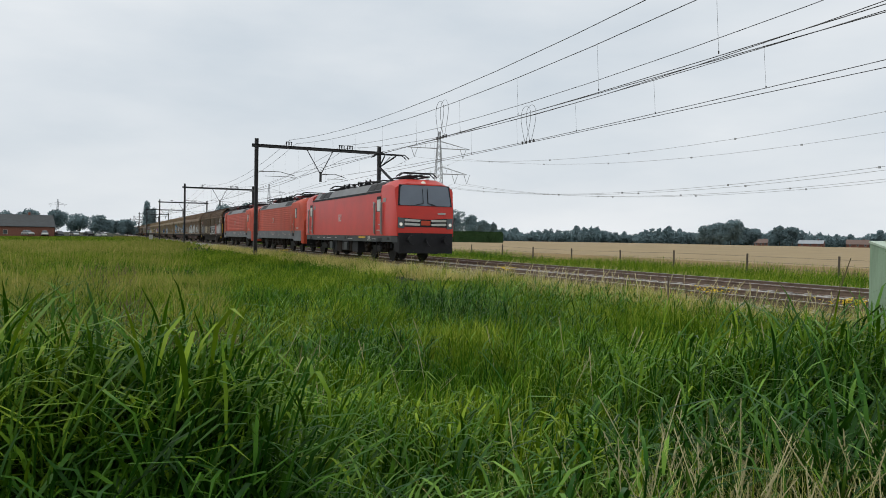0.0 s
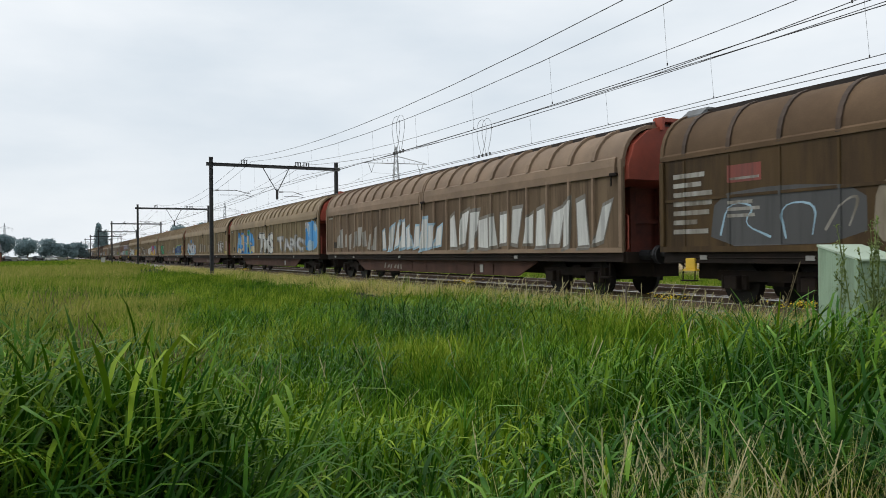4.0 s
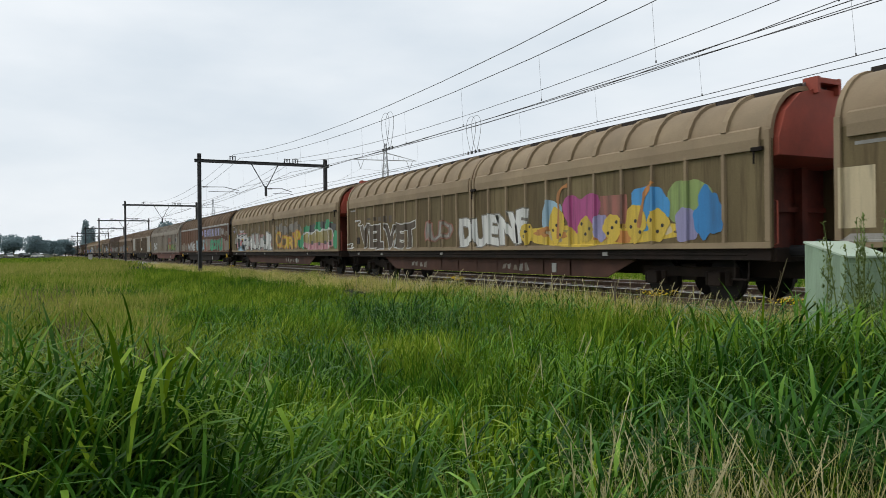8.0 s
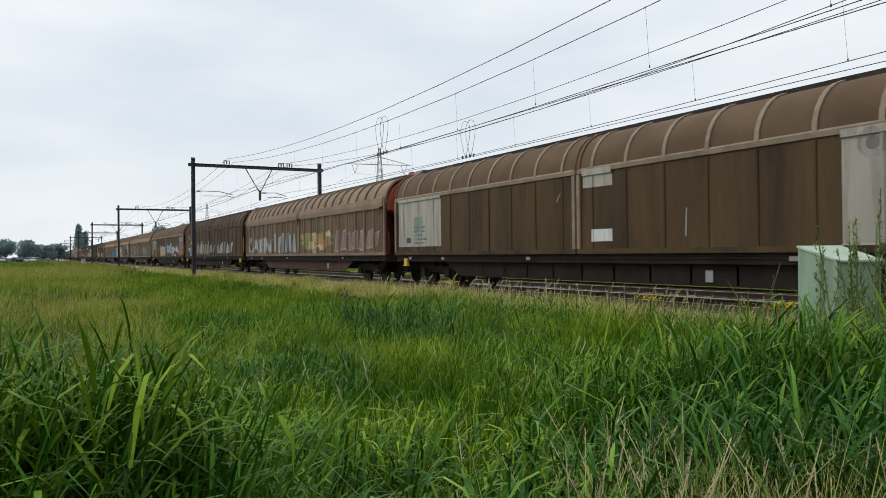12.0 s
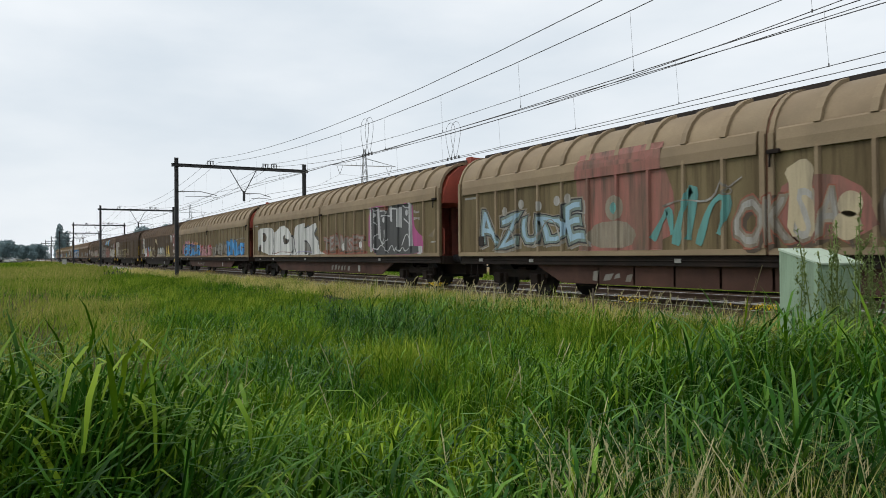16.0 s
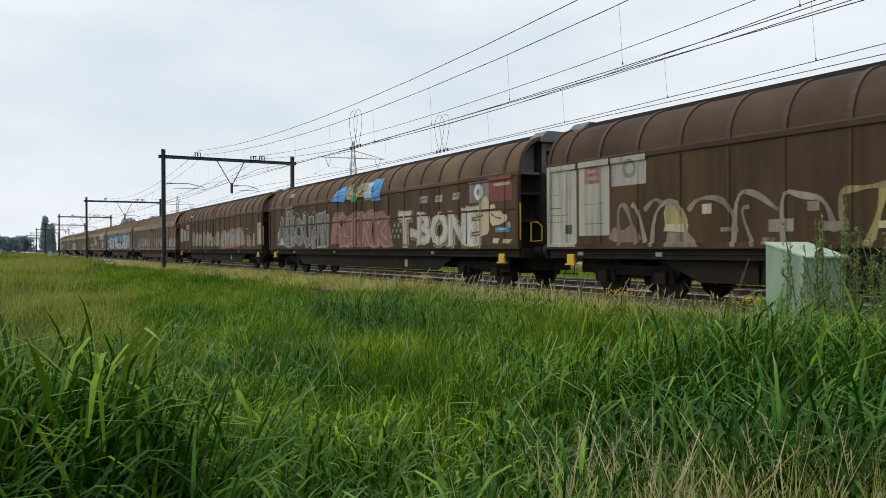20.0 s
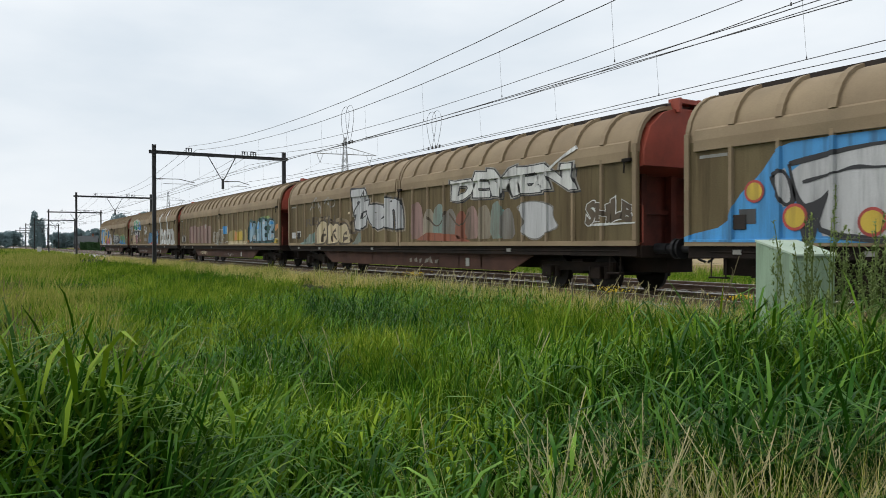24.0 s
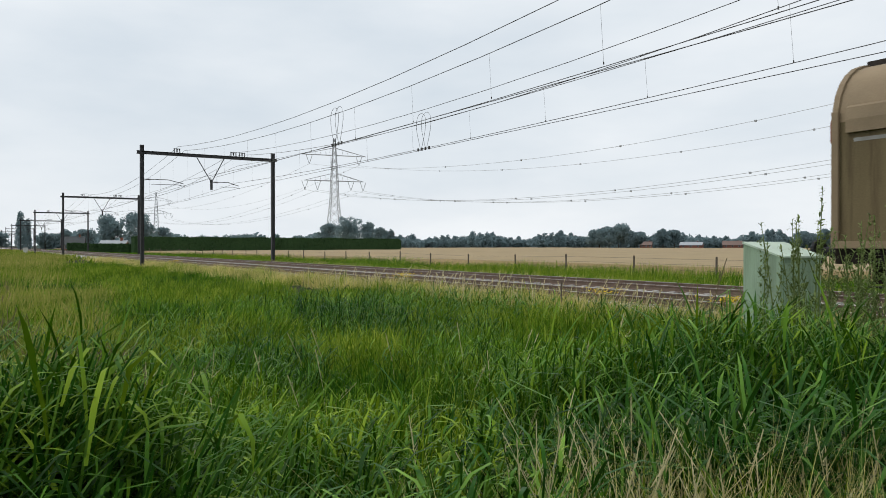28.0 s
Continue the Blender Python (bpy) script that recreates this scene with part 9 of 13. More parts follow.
poly(17, [(-7.25, 1.2), (-7.25, 1.7), (-7.0, 2.05), (-6.5, 2.2), (-6.0, 2.0), (-5.8, 1.6), (-5.8, 1.2)], "chalk", 1)
disc(17, -6.3, 1.8, 0.24, "dimteal", 2)
poly(17, [(-5.75, 1.2), (-5.25, 2.2), (-4.95, 2.1), (-4.6, 1.2)], "red", 1.5)
poly(17, [(-5.0, 2.0), (-4.7, 2.28), (-4.3, 2.2), (-4.1, 1.7), (-4.7, 1.75)], "sky", 2)
panel(17, -4.6, -3.95, 1.2, 1.7, "silver", 1)
poly(17, [(-3.95, 1.2), (-3.95, 2.24), (-3.0, 2.2), (-2.9, 1.75), (-2.4, 1.6), (-2.4, 1.2)], "dimyellow", 2)
disc(17, -3.56, 1.92, 0.22, "chalk", 3)
disc(17, -3.56, 1.92, 0.12, "darkgrey", 4)
stroke(17, [(-1.3, 1.2), (-1.9, 1.3), (-2.15, 1.8), (-1.8, 2.1), (-1.5, 1.9), (-1.4, 2.2), (-0.9, 2.15), (-0.7, 1.7), (-1.3, 1.2)], 0.09, "cream", 2)
panel(17, -9.55, -9.05, 2.62, 2.95, "platered", 1)
panel(17, -8.7, -7.7, 2.3, 3.02, "dimgrey", 1)
disc(17, -8.15, 2.76, 0.17, "white")
scrawl(17, -9.6, -8.85, 1.45, 2.2, "panelgrey", 4, 21)
panel(17, -8.45, -8.05, 1.65, 2.05, "yellow", 2)
panel(17, -8.33, -8.17, 1.75, 1.95, "darkgrey", 3)


for k in range(9):
    panel(19, 3.1 + 0.25 * (k % 3) + 0.05 * k, 3.22 + 0.25 * (k % 3) + 0.05 * k, 1.5 + 0.2 * (k // 3), 1.62 + 0.2 * (k // 3), "dimwhite", 2, "graffiti_block")
panel(19, -7.9, -7.4, 3.6, 3.8, "dimwhite", 1)

scrawl(21, 1.5, 6.8, 1.3, 2.3, "dimwhite", 8, 1, "dimgrey")
scrawl(21, 7.6, 10.9, 1.3, 2.2, "silver", 5, 2)
scrawl(21, -8.0, -1.0, 1.3, 2.3, "dimwhite", 9, 3)

poly(22, [(-11.04, 1.16), (-11.04, 1.32), (-10.07, 1.5), (-9.84, 2.03), (-9.35, 2.41), (-8.99, 2.87), (-8.64, 2.96), (-5.3, 2.96), (-4.9, 2.84), (-4.6, 2.78), (-4.2, 2.93), (-3.9, 2.83), (-3.3, 2.96),
          (-1.1, 2.96), (-0.84, 2.86), (-0.3, 2.74), (0.1, 2.82), (0.5, 2.66), (0.86, 2.7), (1.2, 2.96), (9.2, 2.96), (9.5, 2.2), (9.3, 1.16)], "sky", 1)
MURAL = ([(-9.1, 2.38), (-8.84, 2.5), (-8.62, 1.9), (-8.88, 1.8)],
         [(-8.76, 2.56), (-7.1, 2.8), (-5.4, 2.62), (-4.7, 2.48), (-3.6, 2.66), (-2.95, 2.36), (-2.95, 1.6), (-3.1, 1.17), (-8.1, 1.17), (-8.3, 1.75), (-8.6, 1.85)],
         [(-2.58, 2.84), (-0.62, 2.63), (-0.5, 2.05), (1.3, 1.79), (1.15, 2.62), (2.82, 2.78), (3.12, 1.5), (3.16, 1.17), (-1.1, 1.17), (-2.3, 1.45), (-2.85, 1.55), (-2.75, 2.3)],
         [(3.06, 2.68), (5.0, 2.82), (9.0, 2.8), (9.1, 2.0), (8.6, 1.17), (3.36, 1.17), (3.24, 1.6)])
for shape in MURAL:
    poly(22, shape, "chalk", 2)
    stroke(22, shape + shape[:1], 0.11, "black", 3)
poly(22, [(-0.62, 2.6), (-0.3, 2.2), (0.9, 2.0), (1.1, 2.55), (1.28, 1.79), (-0.6, 2.03)], "black", 3.5)
poly(22, [(-8.62, 1.8), (-8.2, 1.9), (-7.99, 2.1), (-8.2, 1.5), (-8.3, 1.17), (-8.5, 1.17)], "black", 3.5)
poly(22, [(-3.12, 1.2), (-2.98, 1.56), (-2.3, 1.5), (-1.18, 1.2), (-2.6, 1.4)], "black", 3.5)
for pts, wide in (([(-8.5, 2.22), (-7.9, 2.34), (-7.58, 2.42), (-7.2, 2.36), (-6.5, 2.4)], 0.07), ([(-6.6, 2.4), (-6.7, 1.9), (-6.0, 1.7), (-5.3, 1.75)], 0.08), ([(-5.0, 2.2), (-4.5, 2.3), (-4.2, 1.9), (-4.3, 1.5)], 0.06),
                  ([(-1.3, 2.45), (-1.45, 2.2), (-1.5, 1.92), (-0.9, 1.86), (-0.4, 1.78), (-0.1, 1.66)], 0.08), ([(0.05, 1.62), (0.29, 1.49), (0.8, 1.6), (1.4, 1.46), (2.25, 1.38), (2.15, 1.7), (2.0, 2.1), (2.3, 2.38), (2.75, 2.36)], 0.09),
                  ([(3.6, 2.26), (4.0, 2.3), (4.33, 2.2), (5.4, 2.12)], 0.1), ([(3.95, 2.15), (4.1, 1.85), (4.36, 1.65), (4.3, 1.3)], 0.1), ([(5.9, 2.3), (6.5, 2.45), (7.2, 2.3), (7.3, 1.7), (8.2, 1.6)], 0.09), ([(5.6, 1.9), (5.9, 1.5), (6.6, 1.45)], 0.07)):
    stroke(22, pts, wide, "black", 4)
for a, b, c in ((-9.45, 2.12, 0.21), (-8.64, 1.62, 0.24), (-3.32, 2.36, 0.2), (-2.26, 1.88, 0.24), (-1.3, 2.3, 0.18), (0.63, 2.32, 0.24), (1.57, 2.71, 0.22), (2.56, 1.93, 0.26), (4.48, 1.75, 0.22), (0.77, 1.3, 0.24), (-4.27, 1.3, 0.2),
                (5.15, 1.3, 0.24), (-7.3, 1.5, 0.24), (-5.8, 2.1, 0.24), (6.3, 2.0, 0.24), (7.6, 2.4, 0.22), (8.2, 1.4, 0.2)):
    disc(22, a, b, c, "red", 5)
    disc(22, a, b, c * 0.78, "yellow", 6)
panel(22, -9.78, -9.42, 1.52, 1.8, "darkgrey", 3)

letters(23, "ten", -3.7, 0.3, 1.7, 3.05, "chalk", "black", 2, wild=0.8)

for k in range(6):
    panel(24, -8.15 + 1.03 * k, -7.2 + 1.03 * k, 1.26, 2.42 + 0.06 * math.sin(k * 2.1), "dimpink", 1, "graffiti_block")
under_letters(24, "FORMER", -5.5, -3.6, 0.5, 0.78, "cream", 1)
under_scrawl(24, 0.6, 2.6, 0.5, 0.7, 6, "dimgrey", 2)
poly(24, [(1.93, 1.18), (1.98, 1.93), (3.13, 2), (3.78, 1.91), (4.39, 2.07), (4.89, 1.85), (5.17, 2.04), (5.5, 1.96), (5.63, 1.2)], "dimyellow", 0.9)
poly(24, [(3.13, 1.4), (3.24, 1.9), (3.61, 1.89), (3.67, 1.39)], "orange", 1)
poly(24, [(1.93, 1.16), (1.98, 1.36), (5.63, 1.35), (5.63, 1.18)], "cream", 1)
poly(24, [(3.78, 1.41), (3.99, 1.88), (4.69, 1.91), (4.79, 1.43)], "yellow", 1)
poly(24, [(5.76, 1.34), (5.9, 1.77), (6.11, 1.81), (6.16, 1.28)], "orange", 0.9)
poly(24, [(10.31, 1.82), (10.35, 2.13), (10.78, 2.19), (10.8, 2.02), (10.56, 1.86)], "orange", 0.9)
poly(24, [(10.16, 1.26), (10.24, 1.5), (10.89, 1.42), (10.78, 1.21)], "yellow", 0.9)
poly(24, [(10.45, 1.36), (11.05, 1.42), (11.02, 1.21), (10.56, 1.19)], "dimyellow", 0.9)
panel(24, 10.45, 10.74, 1.45, 1.49, "dimwhite", 1.4, "data_line")
poly(24, [(7.62, 2.27), (7.84, 2.57), (8.96, 2.62), (9.48, 2.62), (9.61, 2.34), (7.84, 2.26)], "lime", 0.7)
poly(24, [(5.93, 1.26), (6.04, 2.35), (6.33, 2.55), (6.75, 2.4), (7.15, 2.44), (7.31, 2.28), (7.54, 2.47), (7.99, 2.52), (8.28, 2.6), (8.96, 2.5), (9.29, 2.46), (9.73, 2.53), (10.39, 2.34), (10.42, 2.12), (10.24, 1.87), (10.31, 1.48), (10.16, 1.22)], "tealdark", 1)
poly(24, [(5.97, 1.26), (6.06, 2.41), (6.4, 2.5), (6.55, 2.07), (7.01, 2.4), (7.39, 2.34), (7.09, 1.9), (7.39, 1.28), (7.01, 1.26), (6.55, 1.64), (6.48, 1.26)], "tealdark", 1.5)
poly(24, [(6.07, 1.3), (6.16, 2.34), (6.5, 2.43), (6.65, 2.01), (6.91, 2.35), (7.29, 2.28), (6.99, 1.84), (7.29, 1.32), (6.91, 1.3), (6.65, 1.67), (6.58, 1.3)], "paleblue", 2)
stroke(24, [(6.07, 1.3), (6.16, 2.34), (6.5, 2.43), (6.65, 2.01), (6.91, 2.35), (7.29, 2.28), (6.99, 1.84), (7.29, 1.32), (6.91, 1.3), (6.65, 1.67), (6.58, 1.3), (6.07, 1.3)], 0.06, "black", 2.4)
poly(24, [(7.26, 1.28), (7.32, 2.34), (7.63, 2.51), (8.19, 2.44), (8.33, 1.27), (8.02, 1.27), (7.93, 1.62), (7.6, 1.25)], "tealdark", 1.7)
poly(24, [(7.36, 1.32), (7.42, 2.28), (7.72, 2.44), (8.1, 2.39), (8.25, 1.31), (7.93, 1.31), (7.84, 1.67), (7.69, 1.29)], "paleblue", 2.2)
stroke(24, [(7.36, 1.32), (7.42, 2.28), (7.72, 2.44), (8.1, 2.39), (8.25, 1.31), (7.93, 1.31), (7.84, 1.67), (7.69, 1.29), (7.36, 1.32)], 0.06, "black", 2.6)
poly(24, [(8.22, 1.29), (8.16, 2.59), (9.2, 2.46), (9.24, 2.13), (8.59, 2.1), (8.61, 1.99), (9.2, 1.96), (9.18, 1.67), (8.64, 1.68), (8.64, 1.53), (9.23, 1.52), (9.2, 1.28)], "tealdark", 1.9)
poly(24, [(8.31, 1.33), (8.25, 2.52), (9.12, 2.41), (9.16, 2.08), (8.67, 2.04), (8.7, 1.93), (9.12, 1.91), (9.1, 1.71), (8.72, 1.72), (8.72, 1.57), (9.15, 1.56), (9.12, 1.32)], "paleblue", 2.4)
stroke(24, [(8.31, 1.33), (8.25, 2.52), (9.12, 2.41), (9.16, 2.08), (8.67, 2.04), (8.7, 1.93), (9.12, 1.91), (9.1, 1.71), (8.72, 1.72), (8.72, 1.57), (9.15, 1.56), (9.12, 1.32), (8.31, 1.33)], 0.06, "black", 2.8)
poly(24, [(9.1, 1.3), (9.2, 1.71), (9.87, 2.13), (9.25, 2.15), (9.28, 2.49), (10.23, 2.43), (10.42, 2.17), (9.95, 1.71), (10.34, 1.73), (10.28, 1.33)], "tealdark", 2.1)
poly(24, [(9.18, 1.34), (9.28, 1.74), (9.79, 2.08), (9.33, 2.09), (9.36, 2.43), (10.16, 2.38), (10.35, 2.13), (9.88, 1.75), (10.27, 1.76), (10.21, 1.36)], "paleblue", 2.6)
stroke(24, [(9.18, 1.34), (9.28, 1.74), (9.79, 2.08), (9.33, 2.09), (9.36, 2.43), (10.16, 2.38), (10.35, 2.13), (9.88, 1.75), (10.27, 1.76), (10.21, 1.36), (9.18, 1.34)], 0.06, "black", 3)
poly(24, [(6.91, 1.48), (7.1, 1.79), (7.23, 1.43)], "chalk", 3.2)
poly(24, [(8.42, 2.23), (8.59, 2.36), (8.97, 2.29), (8.7, 2.21)], "chalk", 3.2)
poly(24, [(9.61, 1.49), (9.8, 1.66), (10.16, 1.68), (10.12, 1.51)], "chalk", 3.2)
poly(24, [(6.21, 2.02), (6.32, 2.36), (6.48, 2.33), (6.42, 1.96)], "sky", 3.2)
poly(24, [(9.48, 2.17), (9.53, 2.35), (10.1, 2.3), (10.16, 2.17)], "sky", 3.2)
poly(24, [(7.48, 1.98), (7.62, 2.32), (7.84, 2.28), (7.78, 1.96)], "sky", 3.2)
poly(24, [(7.62, 1.75), (7.77, 2.04), (7.87, 1.76)], "steelblue", 3.2)
poly(24, [(0.5, 1.78), (0.59, 2.24), (1.49, 2.27), (1.54, 1.79)], "sky", 0.9)
poly(24, [(1.54, 1.79), (1.56, 2.3), (1.93, 2.29), (1.93, 1.78)], "dimgrey", 0.8)
panel(24, 1.59, 1.83, 1.82, 2.19, "cream", 2, "graffiti_block")
letters(24, "OMB", -1.63, 1.03, 1.17, 2.07, "greybeige", "white", 8, wild=0.9, layer=2.2)
stroke(24, [(1.11, 1.25), (1.49, 1.37), (1.78, 1.31)], 0.05, "white", 3)
disc(24, -3.6, 2.35, 0.14, "dimwhite")
scrawl(24, -10.6, -9.3, 1.3, 1.9, "dimwhite", 3, 6)

letters(25, "20", -2.7, -2.3, 1.5, 1.8, "dimwhite", None, 14, wild=0.1)
letters(25, "20", -1.8, -1.45, 1.5, 1.8, "dimwhite", None, 15, wild=0.1)
under_scrawl(25, -5.7, -2.0, 0.5, 0.78, 11, "dimgrey", 1)
under_scrawl(25, 0.7, 3.3, 0.5, 0.8, 7, "dimwhite", 2)
letters(25, "BA", -2.8, -1.3, 2.0, 2.95, "white", None, 4, wild=0.3)
scrawl(25, -2.8, -1.4, 1.5, 1.85, "dimwhite", 4, 9)

poly(3, [(-8.82, 1.23), (-8.78, 1.68), (-8.45, 2.21), (-8.25, 2.76), (-7.77, 2.76), (-7.68, 2.53), (-7.32, 2.44), (-7.15, 2.64), (-6.93, 2.76), (-6.51, 2.68), (-6.34, 2.52), (-5.97, 2.54), (-5.67, 2.41), (-5.41, 2.44), (-5.34, 2.71), (-4.72, 2.94), (-4.55, 2.7), (-3.73, 2.58), (-3.51, 2.3), (-3.15, 2.01), (-3.16, 1.17)], "blue", 1)
poly(3, [(-8.32, 2.67), (-7.83, 2.65), (-7.7, 2.34), (-7.21, 2.22), (-7.13, 1.58), (-7.79, 1.71), (-8.27, 1.68), (-8.55, 1.5)], "sky", 2)
poly(3, [(-8.14, 2.37), (-7.89, 2.4), (-7.78, 1.91), (-8.15, 1.83)], "paleblue", 2.3)
poly(3, [(-8.59, 1.32), (-8.15, 1.66), (-7.67, 1.59), (-7.28, 1.48), (-7.45, 1.23), (-8.56, 1.25)], "cream", 2)
poly(3, [(-7.06, 2.56), (-6.66, 2.65), (-6.39, 2.4), (-6.47, 1.76), (-6.38, 1.45), (-6.58, 1.3), (-6.97, 1.43), (-6.84, 1.78), (-7.1, 1.96)], "cream", 2)
poly(3, [(-6.62, 2.18), (-6.41, 2.33), (-6.33, 1.47), (-6.53, 1.35)], "orange", 2.3)
poly(3, [(-6.29, 2.46), (-5.95, 2.47), (-5.67, 2.19), (-5.79, 1.96), (-5.54, 1.72), (-5.52, 1.21), (-6.13, 1.22), (-6.08, 1.58), (-6.27, 1.91)], "sky", 2)
poly(3, [(-5.93, 2.01), (-5.65, 1.97), (-5.65, 1.84), (-5.88, 1.88)], "white", 2.5)
poly(3, [(-5.55, 2.26), (-5.06, 2.52), (-4.77, 2.27), (-4.74, 1.83), (-4.42, 1.53), (-4.06, 1.34), (-4.19, 1.22), (-4.66, 1.23), (-4.91, 1.69), (-5.12, 1.63), (-5.17, 1.21), (-5.43, 1.22), (-5.38, 1.86)], "lime", 2)
poly(3, [(-5.41, 2.48), (-5.06, 2.53), (-4.83, 2.42), (-4.84, 1.83), (-5.2, 1.93), (-5.37, 2.17)], "cream", 2.3)
poly(3, [(-5.28, 2.68), (-4.75, 2.85), (-4.59, 2.51), (-5.06, 2.59)], "green", 2)
poly(3, [(-4.56, 2.6), (-3.79, 2.53), (-3.58, 2.24), (-3.65, 1.98), (-3.96, 1.98), (-4.49, 2.1)], "sky", 2)
poly(3, [(-4.29, 2.53), (-3.95, 2.49), (-3.95, 2.26), (-4.29, 2.29)], "lime", 2.3)
poly(3, [(-4.51, 1.98), (-3.96, 2), (-3.89, 1.82), (-4.26, 1.77)], "cream", 2.3)
poly(3, [(-4.2, 1.67), (-3.6, 1.77), (-3.22, 1.7), (-3.16, 1.25), (-3.89, 1.29)], "cream", 2)
poly(3, [(-5.12, 1.61), (-4.95, 1.68), (-4.7, 1.32), (-5.1, 1.32)], "navy", 2.6)
poly(3, [(-6.95, 1.36), (-6.63, 1.44), (-6.58, 1.24), (-7.34, 1.23)], "navy", 2.6)
letters(3, "TMS", -1.9, 1.9, 1.2, 2.55, "white", "black", 3, wild=0.8, shade="darkgrey")
letters(3, "TAPIC", 2.9, 8.4, 1.3, 2.25, "silver", "dimgrey", 4, shade="dimgrey")
blob(3, 8.6, 10.9, 1.3, 2.9, "sky", 5)
blob(3, 9.0, 10.2, 1.3, 1.9, "paleblue", 6, layer=2)

stroke(4, [(6.79, 1.43), (6.93, 2.01), (7.32, 2.25), (9.27, 2.19), (9.44, 1.97), (9.22, 1.51), (8.37, 1.31)], 0.08, "dimwhite", 1.5)
letters(4, "KUF", 7.14, 9.31, 1.38, 2.17, "dimwhite", "brownshade", 1, wild=0.7, layer=2, shade="dimgrey")
panel(4, 10.2, 10.89, 1.53, 2.23, "dimpink", 1)
poly(4, [(9.38, 1.27), (9.68, 1.44), (10.67, 1.46), (10.95, 1.34), (10.89, 1.21)], "dimyellow", 1)
panel(4, -2.35, -0.28, 1.41, 2.18, "greybeige", 1)
panel(4, 0.14, 1.18, 1.42, 2.05, "greybeige", 1)
panel(4, 2.11, 3.29, 1.42, 2.02, "panelbeige", 1)
panel(4, 3.85, 5.43, 1.42, 1.99, "panelbeige", 1)
poly(4, [(-9.09, 1.19), (-9.07, 2.22), (-8.62, 2.43), (-8.29, 2.17), (-7.55, 1.92), (-7.05, 2.17), (-6.5, 2.13), (-4.23, 2.13), (-4.25, 1.14)], "paleblue", 1)
poly(4, [(-9.07, 2.35), (-8.35, 2), (-7.8, 2.22), (-7.45, 1.87), (-7.2, 1.92), (-6.96, 2.2), (-6.5, 2.18), (-6.37, 1.97), (-6.25, 2.3), (-5.81, 2.28), (-5.76, 2), (-5.49, 2.25), (-5.04, 1.96), (-4.68, 2.19), (-4.23, 1.9), (-4.24, 1.67), (-4.61, 1.99), (-4.83, 1.74), (-5.12, 1.81), (-5.59, 1.4), (-6.08, 1.41), (-6.16, 1.69), (-6.31, 1.65), (-6.28, 1.95), (-6.78, 1.98), (-6.83, 1.72), (-7.12, 1.38), (-7.71, 1.76), (-8.02, 1.76), (-8.21, 1.68), (-9.07, 2.12)], "chalk", 2)
poly(4, [(-9.07, 2.06), (-8.24, 1.68), (-7.97, 1.75), (-7.16, 1.38), (-7.21, 1.21), (-8.08, 1.38)], "darkgrey", 2.5)
poly(4, [(-6.78, 1.95), (-6.31, 1.93), (-6.24, 1.64), (-5.91, 1.4), (-6.49, 1.38), (-6.55, 1.75)], "navy", 2.5)
poly(4, [(-5.5, 1.76), (-5.12, 1.77), (-5.35, 1.43), (-5.61, 1.42)], "navy", 2.5)
poly(4, [(-4.68, 1.86), (-4.24, 1.64), (-4.24, 1.23), (-4.98, 1.33)], "navy", 2.5)
poly(4, [(-4.65, 1.73), (-4.41, 1.58), (-4.62, 1.39), (-4.83, 1.46)], "lilac", 2.7)
poly(4, [(-6.15, 2.07), (-5.92, 2.07), (-5.9, 1.79), (-6.14, 1.77)], "darkgrey", 2.5)
poly(4, [(-7.11, 1.74), (-6.69, 1.72), (-6.61, 1.18), (-6.81, 1.19), (-6.8, 1.37), (-7.09, 1.38)], "chalk", 2.2)
stroke(4, [(-6.51, 1.44), (-5.91, 1.37), (-5.12, 1.44), (-4.83, 1.34), (-4.28, 1.38)], 0.07, "white", 3)
panel(4, -7.66, -7.52, 2.38, 2.66, "steelblue", 0.8, "graffiti_drip")
panel(4, -7.42, -7.19, 1.86, 2.6, "steelblue", 0.8, "graffiti_drip")
panel(4, -7.02, -6.81, 2.32, 2.68, "steelblue", 0.8, "graffiti_drip")
panel(4, -5.73, -5.53, 2.2, 2.44, "steelblue", 0.8, "graffiti_drip")
panel(4, -6.23, -6.02, 2.3, 2.45, "steelblue", 0.8, "graffiti_drip")
panel(4, -9.87, -9.2, 1.82, 2.2, "dimpink", 1)
panel(4, -9.88, -9.53, 1.54, 1.78, "white", 1.2)
panel(4, -9.88, -9.55, 1.68, 1.72, "darkgrey", 1.6, "data_line")

letters(5, "WRKE", -8.42, -5.4, 1.23, 2.50, "green", "black", 4, wild=0.8, layer=3, shade="black")
panel(5, -9.9, -9.71, 1.85, 2.02, "yellow", 1)
panel(5, -10.97, -10.35, 1.44, 2.48, "cream", 0.8, "graffiti_block")
poly(5, [(-8.98, 1.33), (-9, 2.12), (-8.76, 2.31), (-8.26, 2.23), (-8.22, 1.99), (-8.42, 1.28)], "dimpink", 1)
poly(5, [(-10.99, 1.21), (-10.79, 1.35), (-9.36, 1.33), (-8.93, 1.19)], "dimwhite", 1)
stroke(5, [(-8.02, 2.06), (-8.12, 1.67), (-8.27, 1.32)], 0.05, "chalk", 5)
stroke(5, [(-7.21, 2.27), (-7.05, 1.77), (-6.89, 1.69)], 0.05, "chalk", 5)
stroke(5, [(-6.1, 2.32), (-6, 1.86), (-5.68, 1.57)], 0.05, "chalk", 5)

